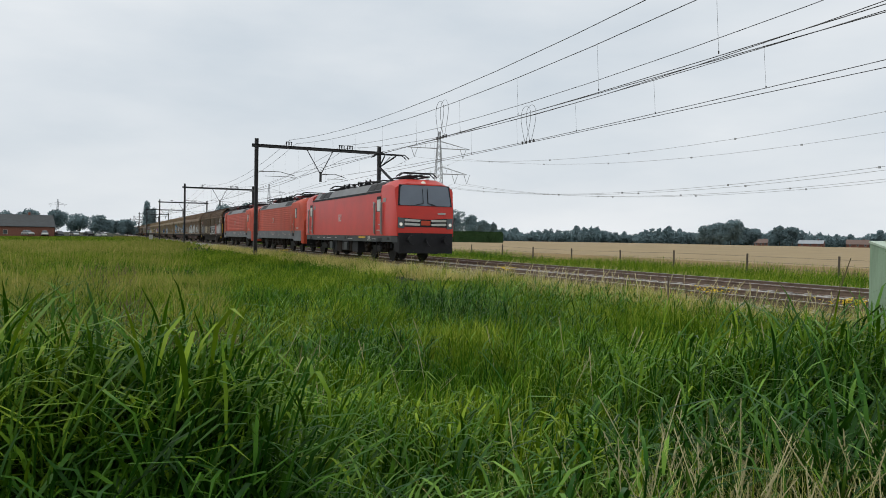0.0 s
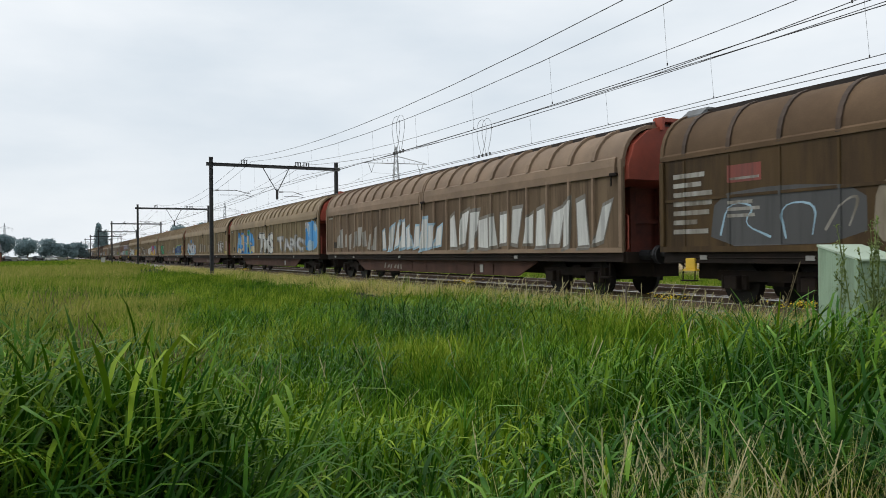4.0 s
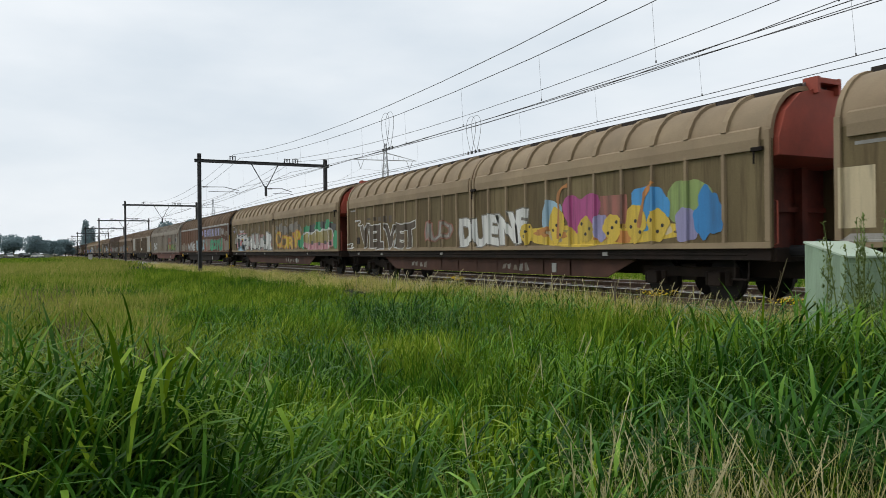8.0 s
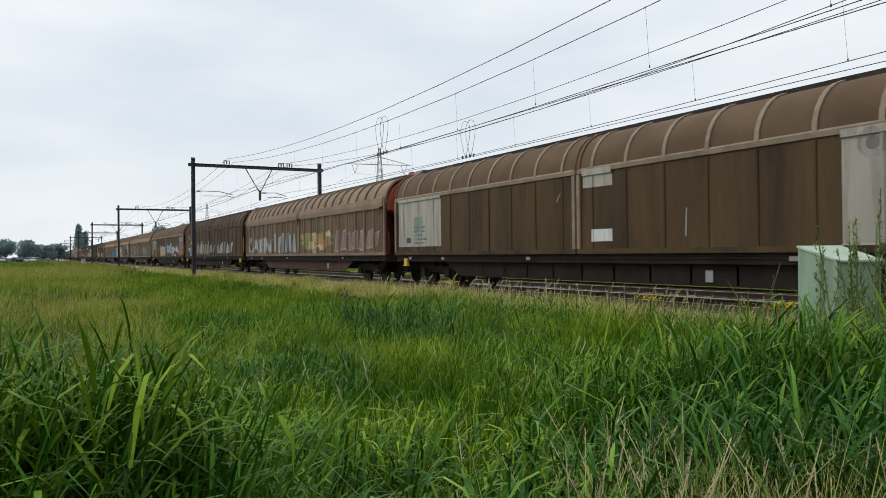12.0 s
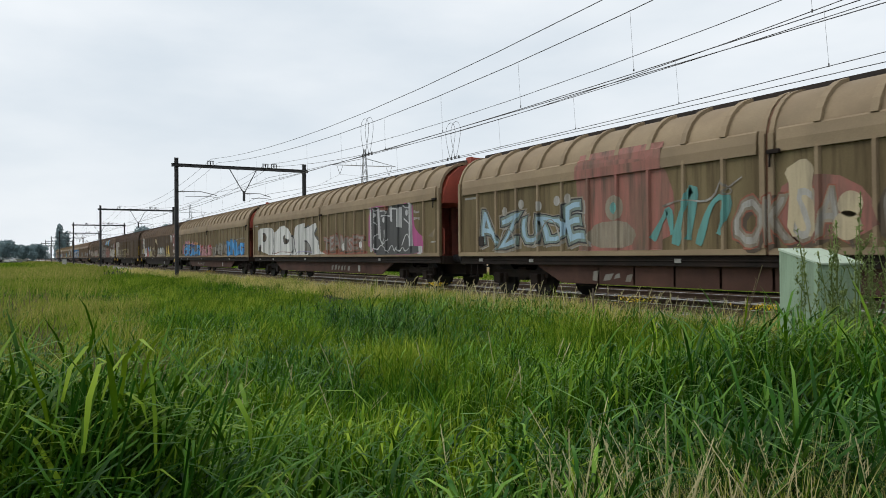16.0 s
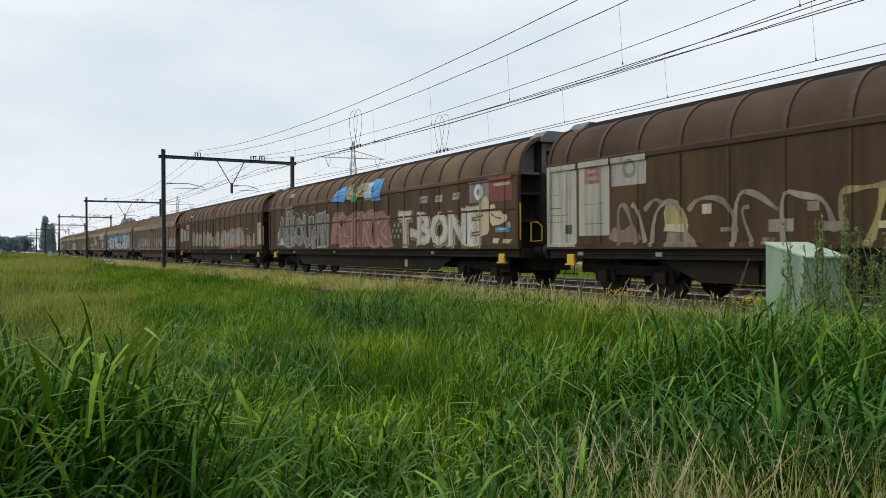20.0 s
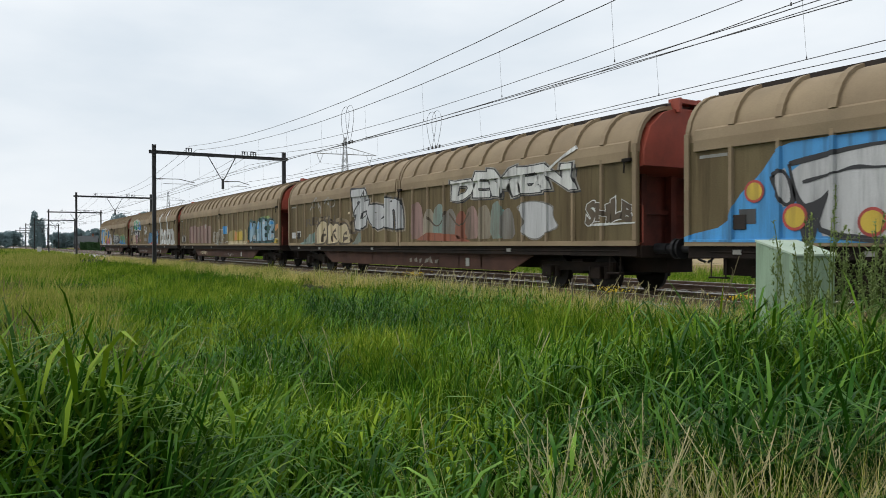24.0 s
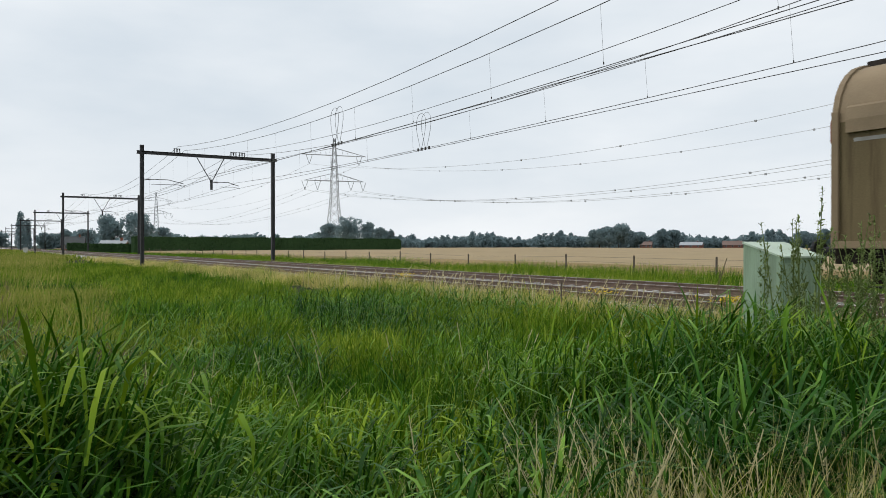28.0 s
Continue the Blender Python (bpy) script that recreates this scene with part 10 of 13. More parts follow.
letters(6, "VELVET", -9.58, -4.17, 1.17, 2.25, "brownshade", "white", 10, wild=0.6, layer=2)
stroke(6, [(-10.01, 2.4), (-9.7, 2.45), (-9.45, 2.38), (-9.65, 2.29), (-9.91, 2.23), (-9.5, 2.2)], 0.09, "white", 3)
stroke(6, [(-11.2, 1.34), (-10.67, 1.46), (-10.34, 1.41), (-10.79, 1.31), (-10.13, 1.24), (-11.14, 1.23)], 0.08, "white", 3)
panel(6, -8.83, -8.44, 2.42, 2.49, "brownshade", 1, "graffiti_block")
panel(6, -8.14, -7.77, 2.36, 2.5, "brownshade", 1, "graffiti_block")
panel(6, -7.65, -7.31, 2.32, 2.5, "brownshade", 1, "graffiti_block")
panel(6, -7.05, -6.74, 2.27, 2.51, "brownshade", 1, "graffiti_block")
panel(6, -6.56, -6.27, 2.23, 2.51, "brownshade", 1, "graffiti_block")

poly(13, [(4.14, 1.43), (4.07, 1.96), (4.31, 2.18), (5.4, 2.14), (5.34, 1.47), (4.51, 1.37)], "chalk", 1.5)
stroke(13, [(4.14, 1.43), (4.07, 1.96), (4.31, 2.18), (5.4, 2.14), (5.34, 1.47), (4.51, 1.37), (4.14, 1.43)], 0.09, "black", 1.9)
poly(13, [(5.45, 2), (6.22, 1.99), (6.19, 1.61), (5.85, 1.68), (5.58, 1.57)], "chalk", 1.5)
stroke(13, [(5.45, 2), (6.22, 1.99), (6.19, 1.61), (5.85, 1.68), (5.58, 1.57), (5.45, 2)], 0.09, "black", 1.9)
poly(13, [(6.24, 2.14), (6.61, 2.12), (7.15, 2.04), (7.55, 2.19), (7.54, 1.44), (7.33, 1.55), (6.92, 1.58), (6.32, 1.51)], "chalk", 1.5)
stroke(13, [(6.24, 2.14), (6.61, 2.12), (7.15, 2.04), (7.55, 2.19), (7.54, 1.44), (7.33, 1.55), (6.92, 1.58), (6.32, 1.51), (6.24, 2.14)], 0.09, "black", 1.9)
poly(13, [(4.29, 1.24), (4.81, 1.43), (5.25, 1.34), (5.34, 1.2)], "chalk", 1.6)
stroke(13, [(4.29, 1.24), (4.81, 1.43), (5.25, 1.34), (5.34, 1.2), (4.29, 1.24)], 0.07, "black", 2)
poly(13, [(5.48, 1.22), (5.85, 1.45), (6.19, 1.4), (6.84, 1.24), (6.19, 1.18)], "chalk", 1.6)
stroke(13, [(5.48, 1.22), (5.85, 1.45), (6.19, 1.4), (6.84, 1.24), (6.19, 1.18), (5.48, 1.22)], 0.07, "black", 2)
poly(13, [(6.24, 2.14), (6.53, 2.3), (6.93, 2.29), (7.3, 2.17), (7.55, 2.2), (7.15, 2.04)], "steelblue", 1.2)
poly(13, [(7.62, 2.04), (7.86, 2.23), (7.96, 1.89), (8.23, 1.81), (8.18, 1.49), (7.78, 1.23), (7.58, 1.37)], "red", 1.2)
poly(13, [(7.79, 1.7), (8.09, 1.75), (8.05, 1.42), (7.79, 1.43)], "pink", 1.4)
letters(13, "BEAF", 0.62, 3.82, 1.50, 2.47, "paleblue", "darkgrey", 2, wild=1, layer=2, shade="steelblue")
stroke(13, [(0.59, 2.44), (1.34, 2.53), (1.62, 2.18), (0.89, 2.07)], 0.05, "paleblue", 4)
stroke(13, [(1.9, 2.45), (2.43, 2.22), (2.03, 1.97), (2.68, 1.57)], 0.05, "paleblue", 4)
stroke(13, [(2.94, 2.55), (3.31, 2.61), (3.93, 2.3), (3.42, 2.08)], 0.05, "paleblue", 4)
poly(13, [(3.46, 1.42), (3.98, 1.79), (4.14, 1.41), (4.1, 1.2), (3.58, 1.25)], "fadedred", 1.8)

panel(14, -5.34, -2.6, 1.23, 3.57, "fadedred", 1)
poly(14, [(-5.47, 3.28), (-5.23, 3.44), (-3.14, 3.25), (-2.57, 3.09), (-2.22, 2.3), (-2.42, 1.33), (-5.26, 1.37)], "fadedred", 0.9)
letters(14, "AZUDE", -9.81, -5.02, 1.31, 2.47, "dimteal", "black", 1, wild=1.1, layer=2, shade="dimwhite")
disc(14, -8.54, 2.37, 0.13, "dimwhite", 4)
disc(14, -7.75, 2.53, 0.13, "dimwhite", 4)
disc(14, -6.95, 2.43, 0.13, "dimwhite", 4)
disc(14, -6.19, 2.52, 0.13, "dimwhite", 4)
disc(14, -5.76, 2.55, 0.13, "dimwhite", 4)
stroke(14, [(-8.91, 1.34), (-8.46, 2.09), (-7.91, 1.33)], 0.06, "dimwhite", 4)
stroke(14, [(-7.18, 1.39), (-6.44, 2.27), (-5.97, 1.38)], 0.06, "dimwhite", 4)
disc(14, -4.09, 2.22, 0.3, "greybeige", 2)
disc(14, -4.09, 2.22, 0.14, "teal", 3)
poly(14, [(-5.03, 1.61), (-4.7, 1.9), (-3.75, 1.92), (-3.35, 1.63), (-3.56, 1.29), (-4.82, 1.3)], "greybeige", 1.5)
stroke(14, [(-2.88, 1.45), (-2.59, 1.88), (-2.41, 2.15), (-2.32, 1.55)], 0.2, "teal", 3)
stroke(14, [(-2.24, 1.33), (-1.96, 2.29), (-1.7, 2.59), (-1.88, 1.43)], 0.26, "teal", 3)
stroke(14, [(-1.63, 1.32), (-1.28, 2.25), (-0.8, 2.27), (-1.13, 1.52)], 0.2, "teal", 3)
stroke(14, [(-2.59, 2.16), (-2.05, 2.29), (-1.29, 2.15), (-1.04, 2.65)], 0.05, "dimwhite", 3.5)
stroke(14, [(-1.04, 2.54), (-0.72, 2.32), (-1.12, 2.29), (-0.57, 2.61)], 0.05, "dimwhite", 3.5)
letters(14, "OKSA", -0.8, 1.51, 1.23, 2.38, "greybeige", "rust", 22, wild=1.2, layer=1.6, slant=0.16, shade="brownshade")
poly(14, [(0.37, 1.44), (0.45, 2.35), (0.32, 2.64), (0.73, 2.84), (0.93, 2.64), (0.86, 2.32), (0.98, 1.43)], "cream", 2.4)
poly(14, [(0.17, 1.98), (0.31, 2.45), (1.26, 2.52), (1.87, 2.17), (2.1, 1.45), (0.16, 1.3)], "fadedred", 1.3)
disc(14, 1.56, 1.96, 0.22, "cream", 3)
disc(14, 1.5, 1.6, 0.25, "cream", 3)
poly(14, [(2.1, 1.41), (2.05, 2.16), (2.46, 2.26), (2.95, 2.17), (3.1, 1.43)], "dimgrey", 1.4)
stroke(14, [(2.1, 1.41), (2.05, 2.16), (2.46, 2.26), (2.95, 2.17), (3.1, 1.43), (2.1, 1.41)], 0.1, "brownshade", 1.8)
poly(14, [(3, 1.6), (3.31, 2), (3.57, 2.23), (3.61, 1.9), (3.36, 1.43)], "orange", 1.2)
letters(14, "FRESNE", 3.47, 7.52, 1.27, 2.33, "teal", "rust", 6, wild=0.9, layer=2, slant=0.09, shade="black")
poly(14, [(4.15, 2.27), (4.73, 2.34), (4.77, 2.07), (4.28, 1.99)], "pink", 4.2)
poly(14, [(4.9, 2.21), (5.39, 2.28), (5.66, 2.08), (4.98, 2)], "pink", 4.2)
poly(14, [(5.71, 2.29), (6.11, 2.36), (6.29, 2.14), (5.74, 2.08)], "fadedred", 4.2)
poly(14, [(4.94, 1.8), (5.23, 1.79), (5.22, 1.64), (4.94, 1.65)], "dimyellow", 4.2)
poly(14, [(6.7, 2.18), (7, 2.25), (7, 1.99), (6.73, 1.98)], "orange", 4.2)
disc(14, 3.84, 2.33, 0.16, "greybeige", 4.6)
disc(14, 4.39, 2.32, 0.16, "greybeige", 4.6)
disc(14, 5.14, 2.32, 0.16, "greybeige", 4.6)
disc(14, 5.86, 2.31, 0.16, "greybeige", 4.6)
disc(14, 6.77, 2.3, 0.16, "greybeige", 4.6)

poly(15, [(-10.14, 1.22), (-10.12, 2.72), (-8.7, 2.73), (-7.4, 2.69), (-7.04, 2.38), (-6.11, 2.68), (-5.34, 2.75), (-4.59, 2.52), (-4.05, 2.08), (-3.75, 2.18), (-3.63, 2.63), (-2.61, 2.73), (-2.09, 2.73), (-1.97, 2.52), (-1.2, 2.6), (-0.63, 2.7), (-0.49, 2.42), (-0.95, 2.14), (-0.1, 1.73), (-0.04, 1.39), (0.68, 1.2)], "white", 1.5)
poly(15, [(-9.06, 2.43), (-8.67, 2.41), (-8.46, 2.16), (-8.79, 1.93), (-9.01, 2.02)], "brownshade", 2)
stroke(15, [(-9.06, 2.43), (-8.67, 2.41), (-8.46, 2.16), (-8.79, 1.93), (-9.01, 2.02), (-9.06, 2.43)], 0.07, "darkgrey", 2.4)
poly(15, [(-5.5, 2.16), (-5.14, 2.27), (-4.94, 1.97), (-4.44, 1.98), (-4.84, 1.79), (-5.42, 1.76)], "brownshade", 2)
stroke(15, [(-5.5, 2.16), (-5.14, 2.27), (-4.94, 1.97), (-4.44, 1.98), (-4.84, 1.79), (-5.42, 1.76), (-5.5, 2.16)], 0.07, "darkgrey", 2.4)
stroke(15, [(-7.09, 2.38), (-6.95, 1.92), (-7.15, 1.54), (-7.47, 1.21)], 0.12, "darkgrey", 2.5)
stroke(15, [(-4.05, 2.08), (-4.34, 2.25), (-3.77, 2.14), (-3.65, 1.54), (-4.25, 1.19)], 0.12, "darkgrey", 2.5)
stroke(15, [(-3.65, 1.54), (-3.36, 1.21)], 0.1, "darkgrey", 2.5)
stroke(15, [(-2.16, 2.35), (-2.03, 2.52), (-1.58, 2.59)], 0.12, "darkgrey", 2.5)
stroke(15, [(-0.47, 2.44), (-0.95, 2.14), (-0.23, 1.92), (-0.06, 1.65)], 0.14, "darkgrey", 2.5)
poly(15, [(-2.08, 1.89), (-1.66, 1.78), (-1.33, 1.51), (-1.19, 1.19), (-1.55, 1.22), (-1.74, 1.4), (-1.98, 1.2), (-2.09, 1.51)], "dimgrey", 2)
stroke(15, [(-2.08, 1.89), (-1.66, 1.78), (-1.33, 1.51), (-1.19, 1.19), (-1.55, 1.22), (-1.74, 1.4), (-1.98, 1.2), (-2.09, 1.51), (-2.08, 1.89)], 0.1, "darkgrey", 2.4)
stroke(15, [(-7.17, 1.26), (-5.9, 1.4), (-4.06, 1.32)], 0.05, "dimpink", 2.5)
stroke(15, [(-3.32, 1.34), (-1.98, 1.38), (-1.07, 1.31)], 0.04, "lilac", 2.5)
panel(15, -9.84, -9.52, 1.49, 1.8, "darkgrey", 2.4, "label_pocket")
poly(15, [(0.03, 1.21), (0.29, 1.41), (2.33, 1.42), (5.21, 1.37), (5.2, 1.19)], "rust", 0.8)
letters(15, "TEAMSET", 0.36, 5, 1.34, 2.08, "dimpink", "rust", 3, wild=0.8, layer=1.6, shade="brownshade")
disc(15, 2.71, 1.52, 0.16, "white", 4)
disc(15, 4.54, 1.59, 0.14, "white", 4)
poly(15, [(5.27, 1.17), (5.35, 3), (6.33, 3.05), (7.12, 3.01), (7.12, 2.84), (9.07, 3.06), (9.18, 2.26), (9.29, 2.08), (9.59, 1.88), (9.88, 1.78), (10, 1.52), (9.87, 1.18)], "magenta", 1)
poly(15, [(5.44, 1.17), (5.54, 3), (6.27, 3.01), (6.48, 2.83), (6.98, 2.85), (7.36, 2.98), (8.17, 3), (8.99, 2.98), (9.09, 1.48), (9.55, 1.46), (9.54, 1.24), (9.13, 1.19)], "darkgrey", 1.6)
poly(15, [(6.15, 3), (6.33, 3), (6.48, 1.75), (6.26, 1.8)], "chalk", 2.4)
poly(15, [(7.22, 2.98), (7.44, 2.99), (7.47, 2.38), (7.3, 2.42)], "chalk", 2.4)
poly(15, [(7.91, 2.87), (8.27, 2.89), (8.26, 2.14), (7.92, 2.19)], "chalk", 2.4)
poly(15, [(8.83, 3.01), (9.02, 3), (9.1, 1.48), (8.91, 1.46)], "chalk", 2.4)
poly(15, [(5.46, 2.99), (5.58, 2.99), (5.63, 1.28), (5.45, 1.28)], "chalk", 2.4)
poly(15, [(9.51, 1.46), (9.8, 1.47), (9.8, 1.18), (9.54, 1.19)], "chalk", 2.4)
stroke(15, [(5.63, 3.01), (5.95, 2.84), (6.29, 2.93)], 0.06, "chalk", 3)
stroke(15, [(6.38, 2.84), (6.68, 2.84), (7.03, 2.81), (6.98, 2.68)], 0.06, "chalk", 3)
stroke(15, [(7.45, 2.89), (7.82, 2.84), (8.17, 2.87)], 0.06, "chalk", 3)
stroke(15, [(8.34, 2.95), (8.59, 2.83), (8.91, 2.86)], 0.06, "chalk", 3)
stroke(15, [(5.79, 2.56), (6.11, 2.33)], 0.06, "chalk", 3)
stroke(15, [(8.42, 2.47), (8.86, 2.25)], 0.06, "chalk", 3)
stroke(15, [(6.77, 2.12), (6.77, 1.74), (6.46, 1.55), (6.96, 1.67), (7.11, 1.77)], 0.06, "chalk", 3)
stroke(15, [(5.7, 1.35), (6.07, 2.08), (6.46, 1.75), (6.66, 1.47)], 0.06, "chalk", 3)
stroke(15, [(8.24, 1.5), (8.66, 2.02), (8.94, 1.55)], 0.06, "chalk", 3)
stroke(15, [(5.61, 1.28), (5.83, 1.49), (6.15, 1.34), (6.46, 1.58), (6.86, 1.4), (7.15, 1.26)], 0.06, "chalk", 3)
stroke(15, [(7.15, 1.33), (7.44, 1.59), (7.62, 1.26), (7.8, 1.51), (8.06, 1.25), (8.32, 1.5), (8.49, 1.25), (8.97, 1.49)], 0.06, "chalk", 3)
stroke(15, [(6.48, 2.65), (6.88, 2.66), (7.26, 2.61)], 0.06, "chalk", 3)
disc(15, 5.93, 2.71, 0.11, "chalk", 3.2)
disc(15, 6.73, 2.5, 0.11, "chalk", 3.2)
disc(15, 8.65, 2.67, 0.11, "chalk", 3.2)
poly(15, [(6.36, 3), (7.08, 3), (7.09, 2.84), (6.4, 2.87)], "rust", 2.2)
stroke(15, [(9.18, 2.68), (9.45, 2.63), (9.6, 2.66)], 0.1, "dimwhite", 2)
stroke(15, [(9.18, 2.43), (9.45, 2.44), (9.61, 2.41)], 0.1, "dimwhite", 2)
poly(15, [(10.22, 1.8), (10.49, 1.92), (10.72, 2.05), (10.56, 1.73)], "panelbeige", 1)
panel(15, 10.41, 10.74, 1.57, 1.62, "dimwhite", 1, "data_line")

poly(16, [(-9.2, 1.2), (-8.89, 2.29), (-8.44, 1.83), (-8.31, 2.52), (-7.26, 2.28), (-6.93, 2.51), (-5.78, 2.16), (-5.19, 2.43), (-4.82, 2.12), (-4.1, 2.35), (-3.27, 2.05), (-2.65, 1.97), (-2.27, 2.15), (-2.18, 1.19)], "pink", 0.9)
poly(16, [(-4.73, 2.11), (-4.6, 2.36), (-4.1, 2.24), (-3.43, 2.26), (-3.27, 2.05)], "orange", 1.1)
poly(16, [(-7.04, 2.15), (-6.08, 2.4), (-5.88, 2.16)], "orange", 1.1)
poly(16, [(-8.7, 1.2), (-8.49, 2.02), (-7.72, 2.24), (-6.61, 2.13), (-5.39, 2.17), (-4.82, 2.06), (-3.93, 2.08), (-2.8, 2.1), (-2.53, 1.77), (-2.48, 1.17)], "navy", 1.4)
letters(16, "OPALS", -8.64, -2.5, 1.21, 2.09, "sky", "black", 2, wild=1, layer=2, shade="navy")
stroke(16, [(-7.96, 2), (-7.49, 2.11), (-7.15, 1.86)], 0.07, "paleblue", 4.2)
stroke(16, [(-6.19, 2), (-5.79, 1.59), (-5.58, 1.87)], 0.07, "paleblue", 4.2)
stroke(16, [(-3.6, 2.01), (-2.96, 1.93), (-2.8, 1.78)], 0.07, "paleblue", 4.2)
letters(16, "SEUS", -2.17, 1.36, 1.19, 2.01, "pink", "brownshade", 3, wild=0.9, layer=2, shade="rust")
poly(16, [(-1.99, 1.94), (-1.43, 2.03), (-1.5, 1.88), (-1.92, 1.82)], "red", 4.2)
poly(16, [(0.63, 2), (1.26, 2.01), (1.26, 1.85), (0.73, 1.83)], "red", 4.2)
poly(16, [(-1.1, 1.95), (-0.72, 2.03), (-0.66, 1.8), (-1.04, 1.77)], "fadedred", 4.2)
letters(16, "DHEMO", 1.8, 6.11, 1.27, 2.12, "panelgrey", "dimgrey", 4, wild=1, layer=2, shade="brownshade")
letters(16, "DNLG", 5.89, 10.12, 1.19, 2.25, "sky", "navy", 5, wild=0.9, layer=2)
stroke(16, [(8.32, 2.22), (9.26, 2.29), (10.27, 2.26)], 0.05, "dimwhite", 3)

panel(23, -10.69, -10.18, 1.44, 1.71, "chalk", 1, "graffiti_block")
panel(23, -9.91, -9.53, 1.5, 1.76, "white", 1.2)
panel(23, -9.88, -9.56, 1.64, 1.68, "dimgrey", 1.6, "data_line")
panel(23, -9.88, -9.56, 1.56, 1.59, "dimgrey", 1.6, "data_line")
letters(23, "REIZN", -8.93, -5.54, 1.96, 2.38, "brownshade", None, 8, wild=0.3, layer=1, slant=0.08)
stroke(23, [(-8.38, 2.65), (-7.98, 2.96), (-7.71, 3.06), (-7.82, 2.69), (-8.04, 2.84)], 0.08, "dimwhite", 2)
stroke(23, [(-7.82, 2.99), (-7.38, 3.24), (-7.44, 2.66), (-7.18, 2.89), (-7.07, 2.35)], 0.08, "dimwhite", 2)
stroke(23, [(-7.49, 2.92), (-7.23, 2.81), (-7.07, 2.39), (-7.28, 2.65)], 0.08, "dimwhite", 2)
stroke(23, [(-6.77, 2.89), (-6.34, 3.08), (-6.2, 2.79), (-6.44, 2.89)], 0.08, "dimwhite", 2)
stroke(23, [(-6.39, 2.96), (-6.11, 3.17), (-6.02, 2.7), (-5.84, 2.72)], 0.08, "dimwhite", 2)
stroke(23, [(-6.11, 2.97), (-5.63, 3.03), (-5.58, 2.77), (-5.98, 2.69)], 0.08, "dimwhite", 2)
poly(23, [(-9.64, 1.15), (-8.87, 1.39), (-8.38, 1.65), (-8.04, 1.55), (-7.71, 1.8), (-7.65, 1.17)], "dimteal", 0.9)
poly(23, [(-3.87, 1.15), (-3.63, 1.36), (-3.31, 1.64), (-3.15, 1.67), (-3.15, 1.16)], "dimteal", 0.9)
poly(23, [(-7.67, 1.17), (-7.65, 1.84), (-7.33, 2.07), (-6.87, 2.17), (-6.63, 2.16), (-6.44, 2.07), (-6.41, 1.16)], "cream", 2)
stroke(23, [(-7.67, 1.17), (-7.65, 1.84), (-7.33, 2.07), (-6.87, 2.17), (-6.63, 2.16), (-6.44, 2.07), (-6.41, 1.16), (-7.67, 1.17)], 0.1, "brownshade", 2.4)
poly(23, [(-6.37, 1.16), (-6.39, 1.87), (-6.25, 2.03), (-6.02, 2.12), (-5.76, 1.92), (-5.63, 2.02), (-5.25, 2.04), (-5.1, 1.89), (-5.07, 1.18)], "cream", 2)
stroke(23, [(-6.37, 1.16), (-6.39, 1.87), (-6.25, 2.03), (-6.02, 2.12), (-5.76, 1.92), (-5.63, 2.02), (-5.25, 2.04), (-5.1, 1.89), (-5.07, 1.18), (-6.37, 1.16)], 0.1, "brownshade", 2.4)
poly(23, [(-5.05, 1.18), (-5.13, 1.82), (-4.93, 1.99), (-4.55, 2.03), (-4.25, 1.85), (-4.15, 1.57), (-3.94, 1.33), (-3.94, 1.19)], "cream", 2)
stroke(23, [(-5.05, 1.18), (-5.13, 1.82), (-4.93, 1.99), (-4.55, 2.03), (-4.25, 1.85), (-4.15, 1.57), (-3.94, 1.33), (-3.94, 1.19), (-5.05, 1.18)], 0.1, "brownshade", 2.4)
stroke(23, [(-7.76, 1.17), (-7.73, 1.93), (-7.33, 2.24), (-6.63, 2.26), (-6.11, 2.26), (-5.76, 2.07), (-5.25, 2.17), (-4.77, 2.17), (-4.29, 2.02), (-4.08, 1.7), (-3.87, 1.33)], 0.16, "panelbeige", 1.2)
stroke(23, [(-6.87, 1.25), (-6.87, 1.73), (-6.68, 1.8)], 0.14, "brownshade", 3)
stroke(23, [(-6.87, 1.53), (-6.53, 1.58)], 0.14, "brownshade", 3)
stroke(23, [(-5.84, 1.24), (-5.89, 1.62), (-5.5, 1.76)], 0.14, "brownshade", 3)
stroke(23, [(-5.76, 1.58), (-5.41, 1.35)], 0.14, "brownshade", 3)
stroke(23, [(-4.73, 1.23), (-4.73, 1.59), (-4.4, 1.61)], 0.14, "brownshade", 3)
stroke(23, [(-4.7, 1.37), (-4.32, 1.42)], 0.14, "brownshade", 3)
poly(23, [(-4.08, 1.84), (-3.9, 2.06), (-3.6, 2.09), (-3.44, 1.87), (-3.5, 1.65), (-3.8, 1.57), (-4.01, 1.67)], "panelbeige", 1.2)
stroke(23, [(-4.08, 1.84), (-3.9, 2.06), (-3.6, 2.09), (-3.44, 1.87), (-3.5, 1.65), (-3.8, 1.57), (-4.01, 1.67), (-4.08, 1.84)], 0.16, "brownshade", 1.6)
poly(23, [(-3.92, 3.3), (-3.15, 3.28), (-2.43, 3.26), (-2.32, 2.11), (-3.15, 1.86), (-3.38, 2.03), (-3.7, 2.22), (-3.9, 2.63)], "chalk", 1.8)
stroke(23, [(-3.92, 3.3), (-3.15, 3.28), (-2.43, 3.26), (-2.32, 2.11), (-3.15, 1.86), (-3.38, 2.03), (-3.7, 2.22), (-3.9, 2.63), (-3.92, 3.3)], 0.08, "black", 2.2)
poly(23, [(-3.45, 2.78), (-3.28, 2.82), (-3.22, 2.31), (-3.41, 2.58)], "black", 2.4)
panel(23, -4.31, -4.1, 2.35, 2.43, "cream", 1, "data_line")
